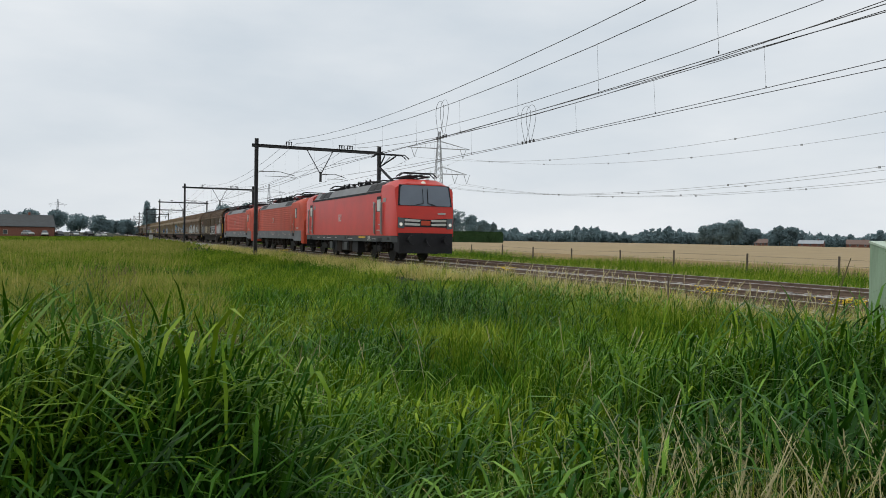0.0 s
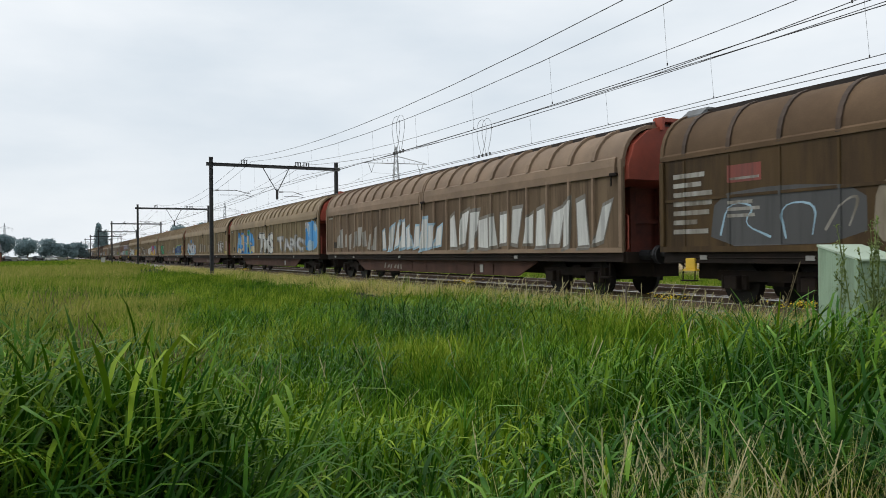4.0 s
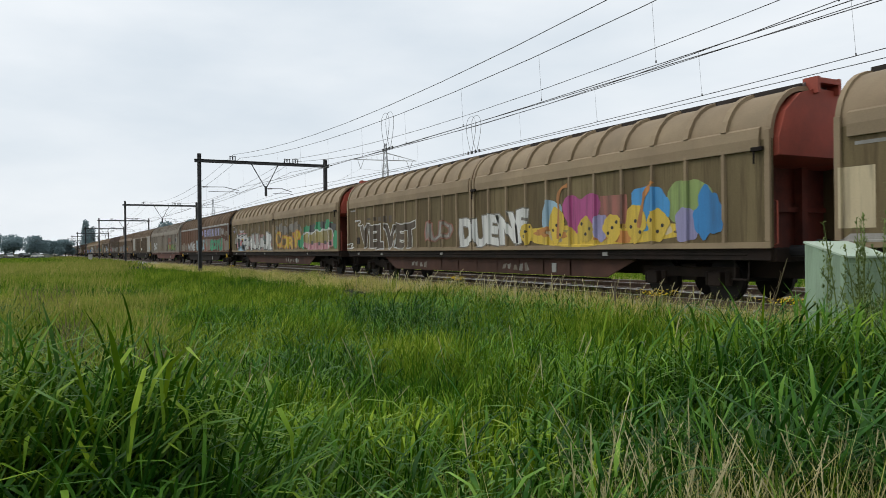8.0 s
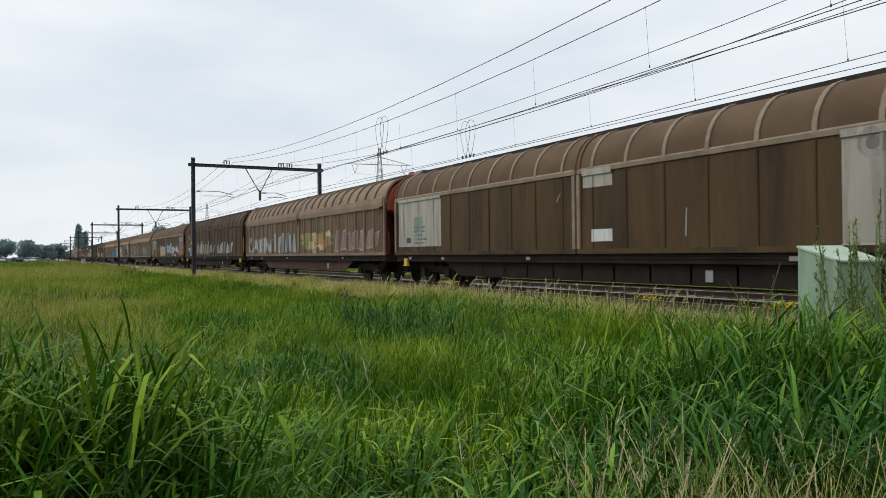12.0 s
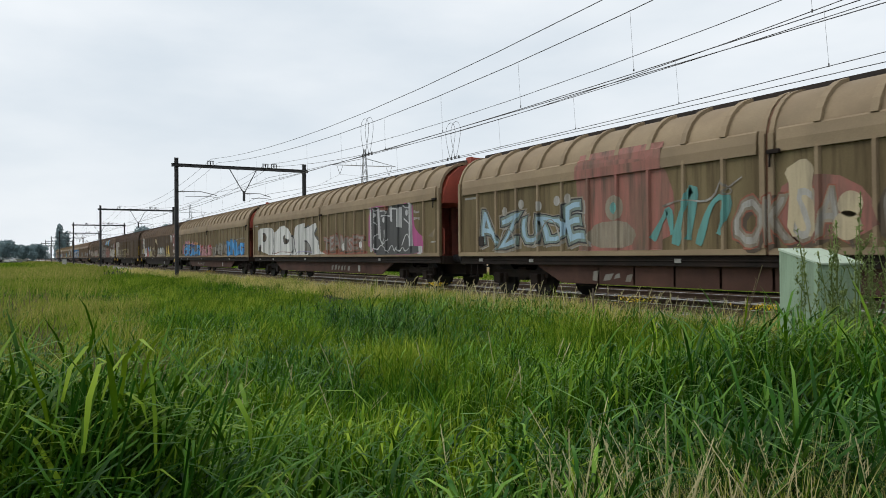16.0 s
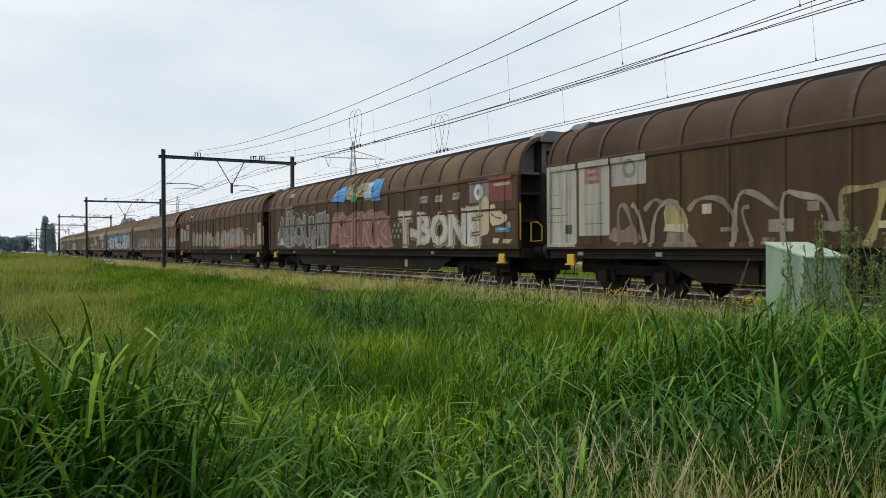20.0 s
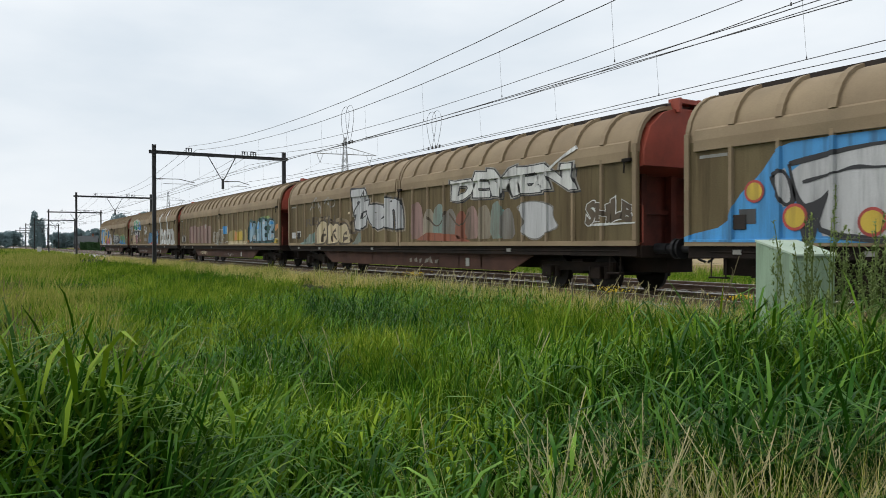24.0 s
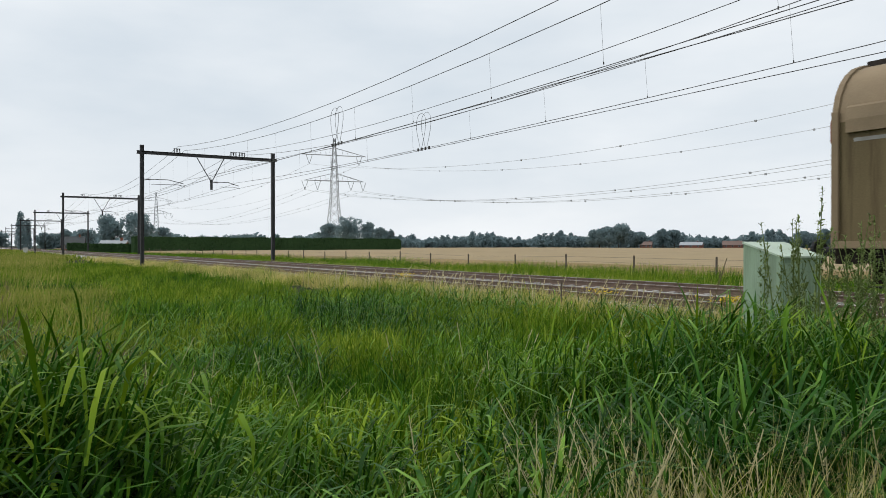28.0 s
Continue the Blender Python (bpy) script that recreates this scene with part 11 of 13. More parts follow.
letters(23, "DEMEN", 3.39, 9.09, 2.46, 3.26, "white", "black", 1, wild=1, layer=2, shade="black")
stroke(23, [(7.26, 2.56), (8.35, 3.18), (9.09, 3.48)], 0.12, "white", 3)
poly(23, [(6.7, 2.13), (7.13, 2.31), (8.22, 2.17), (8.18, 1.83), (8.45, 1.58), (7.99, 1.47), (7.5, 1.22), (6.88, 1.44), (7.06, 1.8)], "chalk", 2)
stroke(23, [(6.7, 2.13), (7.13, 2.31), (8.22, 2.17), (8.18, 1.83), (8.45, 1.58), (7.99, 1.47), (7.5, 1.22), (6.88, 1.44), (7.06, 1.8), (6.7, 2.13)], 0.05, "dimgrey", 2.4)
letters(23, "SHLB", 9.38, 10.94, 1.61, 2.21, "brownshade", "white", 6, wild=0.9, layer=2)
stroke(23, [(9.55, 1.6), (11.03, 1.62)], 0.06, "white", 3)
poly(23, [(0.77, 1.32), (0.85, 2.42), (1.3, 2.59), (1.59, 2.32), (1.73, 1.35)], "dimpink", 0.8)
poly(23, [(1.59, 1.32), (1.67, 2.16), (2.1, 2.33), (2.37, 2.06), (2.51, 1.34)], "greybeige", 0.9)
poly(23, [(2.23, 1.31), (2.31, 2.29), (2.72, 2.46), (2.99, 2.19), (3.11, 1.34)], "dimteal", 1)
poly(23, [(2.91, 1.31), (2.99, 2.12), (3.38, 2.28), (3.64, 2.03), (3.76, 1.33)], "dimgrey", 1.1)
poly(23, [(3.57, 1.31), (3.64, 2.03), (4.02, 2.19), (4.26, 1.94), (4.38, 1.33)], "rust", 1.2)
poly(23, [(4.14, 1.3), (4.2, 2.15), (4.57, 2.31), (4.81, 2.06), (4.92, 1.33)], "dimpink", 1.3)
poly(23, [(4.8, 1.3), (4.87, 2.16), (5.22, 2.31), (5.45, 2.07), (5.56, 1.32)], "greybeige", 1.4)
poly(23, [(5.44, 1.3), (5.5, 2.25), (5.84, 2.39), (6.06, 2.16), (6.16, 1.32)], "dimteal", 1.5)
poly(23, [(5.94, 1.29), (6, 2.03), (6.33, 2.17), (6.54, 1.94), (6.64, 1.31)], "dimgrey", 1.6)
poly(23, [(1.14, 1.29), (1.88, 1.54), (3.57, 1.45), (4.5, 1.23)], "rust", 1.2)
poly(23, [(5.73, 2.03), (6.11, 2.12), (6.16, 1.62), (5.73, 1.56)], "teal", 1.2)
stroke(23, [(1.88, 2.08), (2.58, 1.61), (3.09, 2.19)], 0.08, "brownshade", 2)
stroke(23, [(3.25, 2.11), (3.89, 1.59), (4.36, 2.08)], 0.08, "brownshade", 2)

letters(25, "BV", -10.32, -8.89, 2.02, 3.08, "white", None, 5, wild=0.3)
poly(25, [(-9.28, 2.11), (-8.89, 2.4), (-8.69, 2.52), (-8.11, 2.44), (-7.84, 2.49), (-5.71, 2.49), (-5.58, 2.38), (-5.85, 1.86), (-7.48, 1.79), (-7.83, 1.88), (-8.99, 1.85)], "darkgrey", 0.8)
poly(25, [(-8.74, 2.36), (-8.41, 2.34), (-8.28, 1.9), (-8.51, 1.39), (-8.71, 1.23), (-9.09, 1.26), (-9.22, 1.44), (-9.18, 1.65)], "cream", 2)
stroke(25, [(-8.74, 2.36), (-8.41, 2.34), (-8.28, 1.9), (-8.51, 1.39), (-8.71, 1.23), (-9.09, 1.26), (-9.22, 1.44), (-9.18, 1.65), (-8.74, 2.36)], 0.05, "darkgrey", 2.4)
poly(25, [(-8.71, 1.88), (-8.35, 1.98), (-8.28, 1.66), (-8.44, 1.35), (-8.69, 1.6)], "pink", 2.4)
poly(25, [(-8.28, 2.06), (-8.13, 2.32), (-7.93, 2.23), (-7.61, 1.57), (-7.59, 1.3), (-7.92, 1.21), (-8.11, 1.35)], "cream", 2)
stroke(25, [(-8.28, 2.06), (-8.13, 2.32), (-7.93, 2.23), (-7.61, 1.57), (-7.59, 1.3), (-7.92, 1.21), (-8.11, 1.35), (-8.28, 2.06)], 0.05, "darkgrey", 2.4)
poly(25, [(-8.28, 1.9), (-8.11, 1.85), (-8.28, 1.47), (-8.34, 1.74)], "pink", 2.4)
stroke(25, [(-9.18, 1.44), (-8.89, 1.4), (-8.71, 1.43)], 0.05, "darkgrey", 3)
stroke(25, [(-8.02, 1.38), (-7.79, 1.34), (-7.61, 1.4)], 0.05, "darkgrey", 3)
poly(25, [(-7.93, 2.21), (-7.79, 2.35), (-7.48, 2.39), (-7.15, 2.29), (-7.1, 2.1), (-7.31, 1.99), (-7.75, 2)], "chalk", 2.2)
stroke(25, [(-7.93, 2.21), (-7.79, 2.35), (-7.48, 2.39), (-7.15, 2.29), (-7.1, 2.1), (-7.31, 1.99), (-7.75, 2), (-7.93, 2.21)], 0.06, "darkgrey", 2.6)
stroke(25, [(-7.79, 2.15), (-7.61, 2.23), (-7.48, 2.09)], 0.06, "darkgrey", 3)
stroke(25, [(-7.4, 2.12), (-7.27, 2.19), (-7.16, 2.09)], 0.06, "darkgrey", 3)
poly(25, [(-7.1, 1.28), (-7.06, 1.99), (-6.9, 2.35), (-6.59, 2.45), (-6.21, 2.33), (-5.99, 1.94), (-5.89, 1.29), (-6.36, 1.29), (-6.32, 1.88), (-6.66, 2.04), (-6.57, 1.29)], "chalk", 2)
stroke(25, [(-7.1, 1.28), (-7.06, 1.99), (-6.9, 2.35), (-6.59, 2.45), (-6.21, 2.33), (-5.99, 1.94), (-5.89, 1.29), (-6.36, 1.29), (-6.32, 1.88), (-6.66, 2.04), (-6.57, 1.29), (-7.1, 1.28)], 0.05, "darkgrey", 2.4)
poly(25, [(-7.1, 1.28), (-7.08, 1.77), (-6.9, 2.16), (-6.62, 2.18), (-6.57, 1.29)], "pink", 2.4)
poly(25, [(-6.78, 1.65), (-6.36, 1.89), (-6.32, 1.78), (-6.7, 1.62)], "chalk", 2.6)
poly(25, [(-5.84, 1.85), (-5.71, 2.36), (-5.31, 2.32), (-5.35, 2.2), (-5.5, 2.17), (-5.58, 1.72)], "chalk", 2)
stroke(25, [(-5.84, 1.85), (-5.71, 2.36), (-5.31, 2.32), (-5.35, 2.2), (-5.5, 2.17), (-5.58, 1.72), (-5.84, 1.85)], 0.05, "darkgrey", 2.4)
poly(25, [(-5.5, 2.19), (-5.31, 2.24), (-4.9, 1.69), (-4.9, 1.47), (-5.25, 1.77)], "pink", 2.2)
poly(25, [(-7.44, 1.85), (-7.19, 1.84), (-7.18, 1.52), (-7.41, 1.53)], "chalk", 2.1)
poly(25, [(-8.2, 2.52), (-8.19, 3.38), (-7.88, 3.48), (-7.62, 3.47), (-7.61, 2.93), (-7.68, 2.52), (-7.93, 2.64)], "green", 2)
stroke(25, [(-8.2, 2.52), (-8.19, 3.38), (-7.88, 3.48), (-7.62, 3.47), (-7.61, 2.93), (-7.68, 2.52), (-7.93, 2.64), (-8.2, 2.52)], 0.1, "white", 2.4)
poly(25, [(-7.57, 2.51), (-7.48, 2.95), (-7.31, 2.97), (-7.23, 3.48), (-6.86, 3.57), (-6.47, 3.37), (-6.43, 2.59), (-6.82, 2.5), (-7.15, 2.55)], "green", 2.1)
stroke(25, [(-7.57, 2.51), (-7.48, 2.95), (-7.31, 2.97), (-7.23, 3.48), (-6.86, 3.57), (-6.47, 3.37), (-6.43, 2.59), (-6.82, 2.5), (-7.15, 2.55), (-7.57, 2.51)], 0.1, "white", 2.5)
poly(25, [(-6.47, 2.59), (-6.44, 3.29), (-6.14, 3.42), (-5.51, 3.43), (-5.65, 3.12), (-5.51, 2.83), (-5.92, 2.58)], "green", 2.2)
stroke(25, [(-6.47, 2.59), (-6.44, 3.29), (-6.14, 3.42), (-5.51, 3.43), (-5.65, 3.12), (-5.51, 2.83), (-5.92, 2.58), (-6.47, 2.59)], 0.1, "white", 2.6)
poly(25, [(-6.32, 2.57), (-6.29, 2.89), (-5.19, 2.83), (-5.17, 3.31), (-4.64, 3.38), (-4.52, 2.53), (-4.94, 2.48)], "blue", 2.3)
stroke(25, [(-6.32, 2.57), (-6.29, 2.89), (-5.19, 2.83), (-5.17, 3.31), (-4.64, 3.38), (-4.52, 2.53), (-4.94, 2.48), (-6.32, 2.57)], 0.09, "white", 2.7)
disc(25, -6.9, 3.05, 0.2, "chalk", 3.2)
disc(25, -6.9, 3.05, 0.13, "blue", 3.4)
disc(25, -6.14, 2.98, 0.18, "chalk", 3.2)
panel(25, -8.11, -7.96, 2.7, 3.02, "blue", 3, "graffiti_block")
panel(25, -7.61, -7.47, 2.5, 2.82, "blue", 3, "graffiti_block")
panel(25, -7.1, -6.97, 2.53, 2.84, "blue", 3, "graffiti_block")
panel(25, -6.7, -6.58, 2.46, 2.76, "blue", 3, "graffiti_block")
panel(25, -10.08, -9.65, 1.52, 1.79, "darkgrey", 1, "label_pocket")
panel(25, -10.96, -10.41, 2.71, 2.83, "dimwhite", 1, "data_line")
poly(25, [(4.51, 3.08), (4.47, 3.28), (4.7, 3.74), (5.24, 3.71), (5.06, 3.27), (5.04, 3.03), (5.07, 2.37), (5.48, 2.45), (5.82, 2.29), (5.92, 1.95), (5.85, 1.49), (5.71, 1.19), (4.6, 1.17)], "white", 2)
poly(25, [(5.97, 1.2), (5.94, 1.78), (6.03, 2.21), (6.41, 2.38), (6.8, 2.38), (7.11, 2.25), (7.13, 1.63), (7.23, 1.49), (7.23, 1.19)], "white", 2)
poly(25, [(7.23, 3.07), (7.21, 3.29), (7.3, 3.91), (7.8, 3.88), (7.61, 3.23), (7.6, 3), (7.67, 2.31), (8, 2.42), (8.32, 2.38), (8.51, 2.13), (8.55, 1.73), (8.43, 1.24), (8.22, 1.13), (7.29, 1.17)], "white", 2)
poly(25, [(8.61, 1.78), (8.66, 2.12), (8.84, 2.35), (9.22, 2.43), (9.77, 2.36), (10.06, 2.16), (10.11, 1.5), (10.27, 1.4), (10.27, 1.17), (8.84, 1.15)], "white", 2)
poly(25, [(5.12, 1.57), (5.1, 1.81), (5.32, 1.97), (5.56, 1.91), (5.57, 1.64), (5.41, 1.55)], "panelbeige", 3)
stroke(25, [(5.12, 1.57), (5.1, 1.81), (5.32, 1.97), (5.56, 1.91), (5.57, 1.64), (5.41, 1.55), (5.12, 1.57)], 0.05, "dimgrey", 3.4)
poly(25, [(6.34, 1.54), (6.3, 1.77), (6.44, 1.94), (6.71, 1.97), (6.69, 1.52)], "panelbeige", 3)
stroke(25, [(6.34, 1.54), (6.3, 1.77), (6.44, 1.94), (6.71, 1.97), (6.69, 1.52), (6.34, 1.54)], 0.05, "dimgrey", 3.4)
poly(25, [(7.69, 1.59), (7.66, 1.82), (7.83, 1.98), (8.08, 1.94), (8.14, 1.7), (7.94, 1.56)], "panelbeige", 3)
stroke(25, [(7.69, 1.59), (7.66, 1.82), (7.83, 1.98), (8.08, 1.94), (8.14, 1.7), (7.94, 1.56), (7.69, 1.59)], 0.05, "dimgrey", 3.4)
poly(25, [(9.04, 1.52), (9.01, 1.86), (9.15, 2), (9.33, 2.01), (9.34, 1.52)], "panelbeige", 3)
stroke(25, [(9.04, 1.52), (9.01, 1.86), (9.15, 2), (9.33, 2.01), (9.34, 1.52), (9.04, 1.52)], 0.05, "dimgrey", 3.4)
disc(25, 4.7, 1.7, 0.16, "dimwhite", 3.2)
disc(25, 4.86, 1.6, 0.16, "dimwhite", 3.2)
disc(25, 7.43, 1.67, 0.16, "dimwhite", 3.2)
disc(25, 7.54, 1.62, 0.16, "dimwhite", 3.2)
stroke(25, [(5.48, 2.33), (5.71, 2.2), (5.52, 2.09), (5.74, 1.96)], 0.03, "dimgrey", 3.3)
stroke(25, [(8.16, 2.25), (8.43, 2.13), (8.22, 2), (8.46, 1.89), (8.25, 1.8)], 0.03, "dimgrey", 3.3)
stroke(25, [(5.71, 2.08), (5.82, 1.84), (5.63, 1.73)], 0.03, "dimgrey", 3.3)
poly(25, [(-0.13, 1.18), (-0.13, 1.53), (0.62, 1.4), (1.66, 1.57), (2.71, 1.55), (3.2, 1.41), (3.94, 1.33), (4.02, 1.17)], "pink", 0.9)
disc(25, 4.02, 2.23, 0.24, "dimwhite", 3)
disc(25, 4.04, 2.23, 0.1, "fadedred", 3.3)
poly(25, [(-0.94, 1.3), (-0.66, 2.17), (0.25, 2.2), (0.86, 2.22), (0.8, 1.44), (0.37, 1.29)], "steelblue", 2)
stroke(25, [(-0.94, 1.3), (-0.66, 2.17), (0.25, 2.2), (0.86, 2.22), (0.8, 1.44), (0.37, 1.29), (-0.94, 1.3)], 0.06, "navy", 2.4)
poly(25, [(0.92, 1.36), (0.98, 2.18), (1.32, 2.27), (1.77, 2.07), (1.72, 1.57), (1.44, 1.36)], "steelblue", 2)
stroke(25, [(0.92, 1.36), (0.98, 2.18), (1.32, 2.27), (1.77, 2.07), (1.72, 1.57), (1.44, 1.36), (0.92, 1.36)], 0.06, "navy", 2.4)
poly(25, [(1.83, 1.43), (1.79, 2.28), (2.66, 2.27), (2.66, 1.76), (2.09, 1.7), (2.36, 1.38)], "steelblue", 2)
stroke(25, [(1.83, 1.43), (1.79, 2.28), (2.66, 2.27), (2.66, 1.76), (2.09, 1.7), (2.36, 1.38), (1.83, 1.43)], 0.06, "navy", 2.4)
poly(25, [(2.76, 1.28), (2.83, 2.03), (3.1, 2.35), (3.39, 2.37), (3.62, 2.12), (3.67, 1.53), (3.89, 2.17), (4.11, 2.35), (3.94, 1.66), (3.48, 1.21)], "steelblue", 2)
stroke(25, [(2.76, 1.28), (2.83, 2.03), (3.1, 2.35), (3.39, 2.37), (3.62, 2.12), (3.67, 1.53), (3.89, 2.17), (4.11, 2.35), (3.94, 1.66), (3.48, 1.21), (2.76, 1.28)], 0.06, "navy", 2.4)
poly(25, [(0.37, 1.44), (0.62, 2.12), (0.86, 2.18), (0.76, 1.48)], "paleblue", 2.6)
poly(25, [(1.21, 1.62), (1.27, 1.95), (1.66, 1.97), (1.61, 1.68)], "paleblue", 2.6)
poly(25, [(2.91, 1.95), (3.01, 2.29), (3.2, 2.31), (3.44, 1.9)], "chalk", 2.8)
poly(25, [(2.96, 1.34), (3.1, 1.75), (3.48, 1.67), (3.39, 1.27)], "paleblue", 2.8)
poly(25, [(1.99, 1.85), (2.09, 1.95), (2.56, 1.97), (2.53, 1.83)], "chalk", 2.6)
poly(25, [(2.56, 1.69), (2.83, 1.89), (2.89, 1.62), (2.66, 1.48)], "red", 3)
poly(25, [(0.5, 1.37), (1.66, 1.39), (1.55, 1.21), (0.62, 1.2)], "red", 3)

poly(26, [(-9.77, 1.2), (-9.86, 2.76), (-8.91, 3.15), (-6.01, 3.11), (-5.45, 3.27), (-4.5, 3.06), (-3.34, 3.13), (-2.46, 2.85), (-2.37, 2.37), (-1.79, 2.51), (-1.17, 2.31), (-0.5, 1.84), (-0.46, 1.35), (-0.08, 1.3), (-0.15, 1.18)], "white", 1)
poly(26, [(-9.05, 1.23), (-9.11, 2.32), (-9.63, 2.34), (-9.48, 2.95), (-7.44, 3.12), (-7.5, 2.77), (-8.09, 2.74), (-8.01, 1.23)], "sky", 2)
stroke(26, [(-9.05, 1.23), (-9.11, 2.32), (-9.63, 2.34), (-9.48, 2.95), (-7.44, 3.12), (-7.5, 2.77), (-8.09, 2.74), (-8.01, 1.23), (-9.05, 1.23)], 0.05, "navy", 2.4)
poly(26, [(-7.7, 1.29), (-7.7, 2.26), (-7.07, 3), (-6.01, 2.99), (-5.67, 2.3), (-5.56, 1.36), (-6.35, 1.35), (-6.47, 1.59), (-7, 1.6), (-7.07, 1.32)], "paleblue", 2.1)
stroke(26, [(-7.7, 1.29), (-7.7, 2.26), (-7.07, 3), (-6.01, 2.99), (-5.67, 2.3), (-5.56, 1.36), (-6.35, 1.35), (-6.47, 1.59), (-7, 1.6), (-7.07, 1.32), (-7.7, 1.29)], 0.05, "steelblue", 2.5)
poly(26, [(-7.7, 1.29), (-7.7, 1.87), (-7.07, 1.92), (-7, 1.32)], "orange", 2.5)
poly(26, [(-8.09, 2.74), (-7.5, 2.77), (-7.57, 2.26), (-7.96, 1.88)], "cream", 2.6)
poly(26, [(-6.47, 1.35), (-6.42, 2.09), (-5.67, 2.3), (-5.56, 1.36)], "yellow", 2.6)
poly(26, [(-6.9, 1.98), (-6.59, 2.22), (-6.42, 1.84), (-6.71, 1.62)], "navy", 2.8)
poly(26, [(-5.6, 1.34), (-5.78, 2.67), (-5.34, 3.02), (-4.4, 2.91), (-4.2, 2.24), (-4.81, 2.03), (-4.96, 1.45)], "yellow", 2.2)
stroke(26, [(-5.6, 1.34), (-5.78, 2.67), (-5.34, 3.02), (-4.4, 2.91), (-4.2, 2.24), (-4.81, 2.03), (-4.96, 1.45), (-5.6, 1.34)], 0.05, "orange", 2.6)
poly(26, [(-5.34, 2.53), (-4.71, 2.78), (-4.6, 2.31), (-5.23, 2.22)], "paleblue", 2.6)
poly(26, [(-5.08, 2.51), (-4.87, 2.62), (-4.81, 2.38), (-5.02, 2.27)], "navy", 2.8)
poly(26, [(-4.96, 1.2), (-4.87, 1.98), (-4.3, 2.47), (-4.07, 3.02), (-3.44, 3.06), (-2.98, 2.78), (-3.25, 2.2), (-2.8, 1.86), (-2.63, 1.27)], "pink", 2.3)
stroke(26, [(-4.96, 1.2), (-4.87, 1.98), (-4.3, 2.47), (-4.07, 3.02), (-3.44, 3.06), (-2.98, 2.78), (-3.25, 2.2), (-2.8, 1.86), (-2.63, 1.27), (-4.96, 1.2)], 0.06, "black", 2.7)
poly(26, [(-4.2, 2.58), (-3.87, 2.9), (-3.49, 2.85), (-3.62, 1.94), (-4.01, 1.89)], "cream", 2.7)
stroke(26, [(-4.4, 2.48), (-4.01, 2), (-3.53, 1.88), (-3.34, 2.09)], 0.06, "black", 3)
poly(26, [(-3.25, 2.2), (-2.89, 2.88), (-2.54, 2.7), (-2.63, 2.06), (-2.89, 1.86)], "blue", 2.7)
poly(26, [(-3.81, 2.45), (-3.44, 2.32), (-3.53, 2.04)], "lilac", 2.8)
disc(26, -3.2, 1.43, 0.3, "magenta", 3)
poly(26, [(-2.63, 1.19), (-2.77, 1.86), (-2.46, 2.25), (-1.79, 2.26), (-1.48, 1.82), (-1.79, 1.26)], "orange", 2.3)
stroke(26, [(-2.63, 1.19), (-2.77, 1.86), (-2.46, 2.25), (-1.79, 2.26), (-1.48, 1.82), (-1.79, 1.26), (-2.63, 1.19)], 0.06, "cream", 2.7)
poly(26, [(-2.46, 2.06), (-1.96, 2.14), (-1.79, 1.83), (-2.29, 1.74)], "yellow", 2.6)
disc(26, -2.29, 1.47, 0.27, "magenta", 3)
poly(26, [(-1.79, 1.19), (-1.55, 1.87), (-1.17, 1.81), (-0.99, 1.51), (-1.09, 1.19)], "blue", 2.4)
stroke(26, [(-1.79, 1.19), (-1.55, 1.87), (-1.17, 1.81), (-0.99, 1.51), (-1.09, 1.19), (-1.79, 1.19)], 0.07, "white", 2.8)
poly(26, [(-2.37, 2.24), (-1.71, 2.31), (-1.17, 1.91), (-1.32, 1.76), (-1.79, 2.13)], "sky", 2.2)
poly(26, [(0.45, 1.21), (0.65, 1.94), (1.02, 2.37), (1.62, 2.42), (2.91, 2.17), (3.3, 2.35), (4.21, 2.25), (4.55, 2.44), (4.87, 2.35), (5.48, 2.02), (5.98, 1.86), (6.01, 1.19)], "lime", 0.7)
poly(26, [(0.52, 1.94), (0.77, 2.38), (1.85, 2.36), (3.3, 2.07), (4.21, 2.1), (5.77, 1.74), (5.77, 1.23), (1.14, 1.19)], "greybeige", 0.85)
poly(26, [(0.62, 1.86), (1.02, 2.35), (1.38, 2.39), (1.85, 2.1), (2.18, 2.34), (2.81, 2.1), (3.11, 2.2), (3.72, 2.29), (3.86, 2.04), (4.21, 2.25), (4.83, 2.4), (4.87, 2.13), (5.18, 2.13), (5.26, 1.93), (6.01, 1.85), (5.96, 1.46), (5.7, 1.36), (4.63, 1.38), (3.3, 1.18), (1.62, 1.19), (1.14, 1.43), (0.71, 1.57)], "black", 1.2)
poly(26, [(0.67, 1.83), (1.14, 1.78), (1.02, 2.03), (1.48, 2.27), (1.56, 1.94), (1.32, 1.73), (1.56, 1.53), (1.9, 1.76), (1.73, 2.07), (2.18, 2.3), (2.45, 2.11), (2.6, 1.49), (2.29, 1.41), (1.85, 1.44), (1.64, 1.38), (1.02, 1.63)], "silver", 2)
poly(26, [(1.9, 1.76), (2.12, 2.13), (2.81, 2.03), (3.72, 2.26), (3.72, 1.89), (3.35, 1.83), (3.63, 1.7), (3.77, 1.43), (3.3, 1.44), (3.21, 1.68), (2.91, 1.69), (2.81, 1.4), (2.66, 1.41), (2.6, 1.78)], "silver", 2)
poly(26, [(3.81, 1.89), (4.21, 2.1), (4.31, 2.25), (4.81, 2.37), (4.71, 2.14), (4.3, 2.02), (5.11, 2.1), (5.14, 1.97), (4.71, 1.91), (5.96, 1.81), (5.9, 1.52), (5.41, 1.46), (4.95, 1.66), (4.38, 1.46), (4.08, 1.44), (4.3, 1.72), (3.86, 1.7)], "silver", 2)
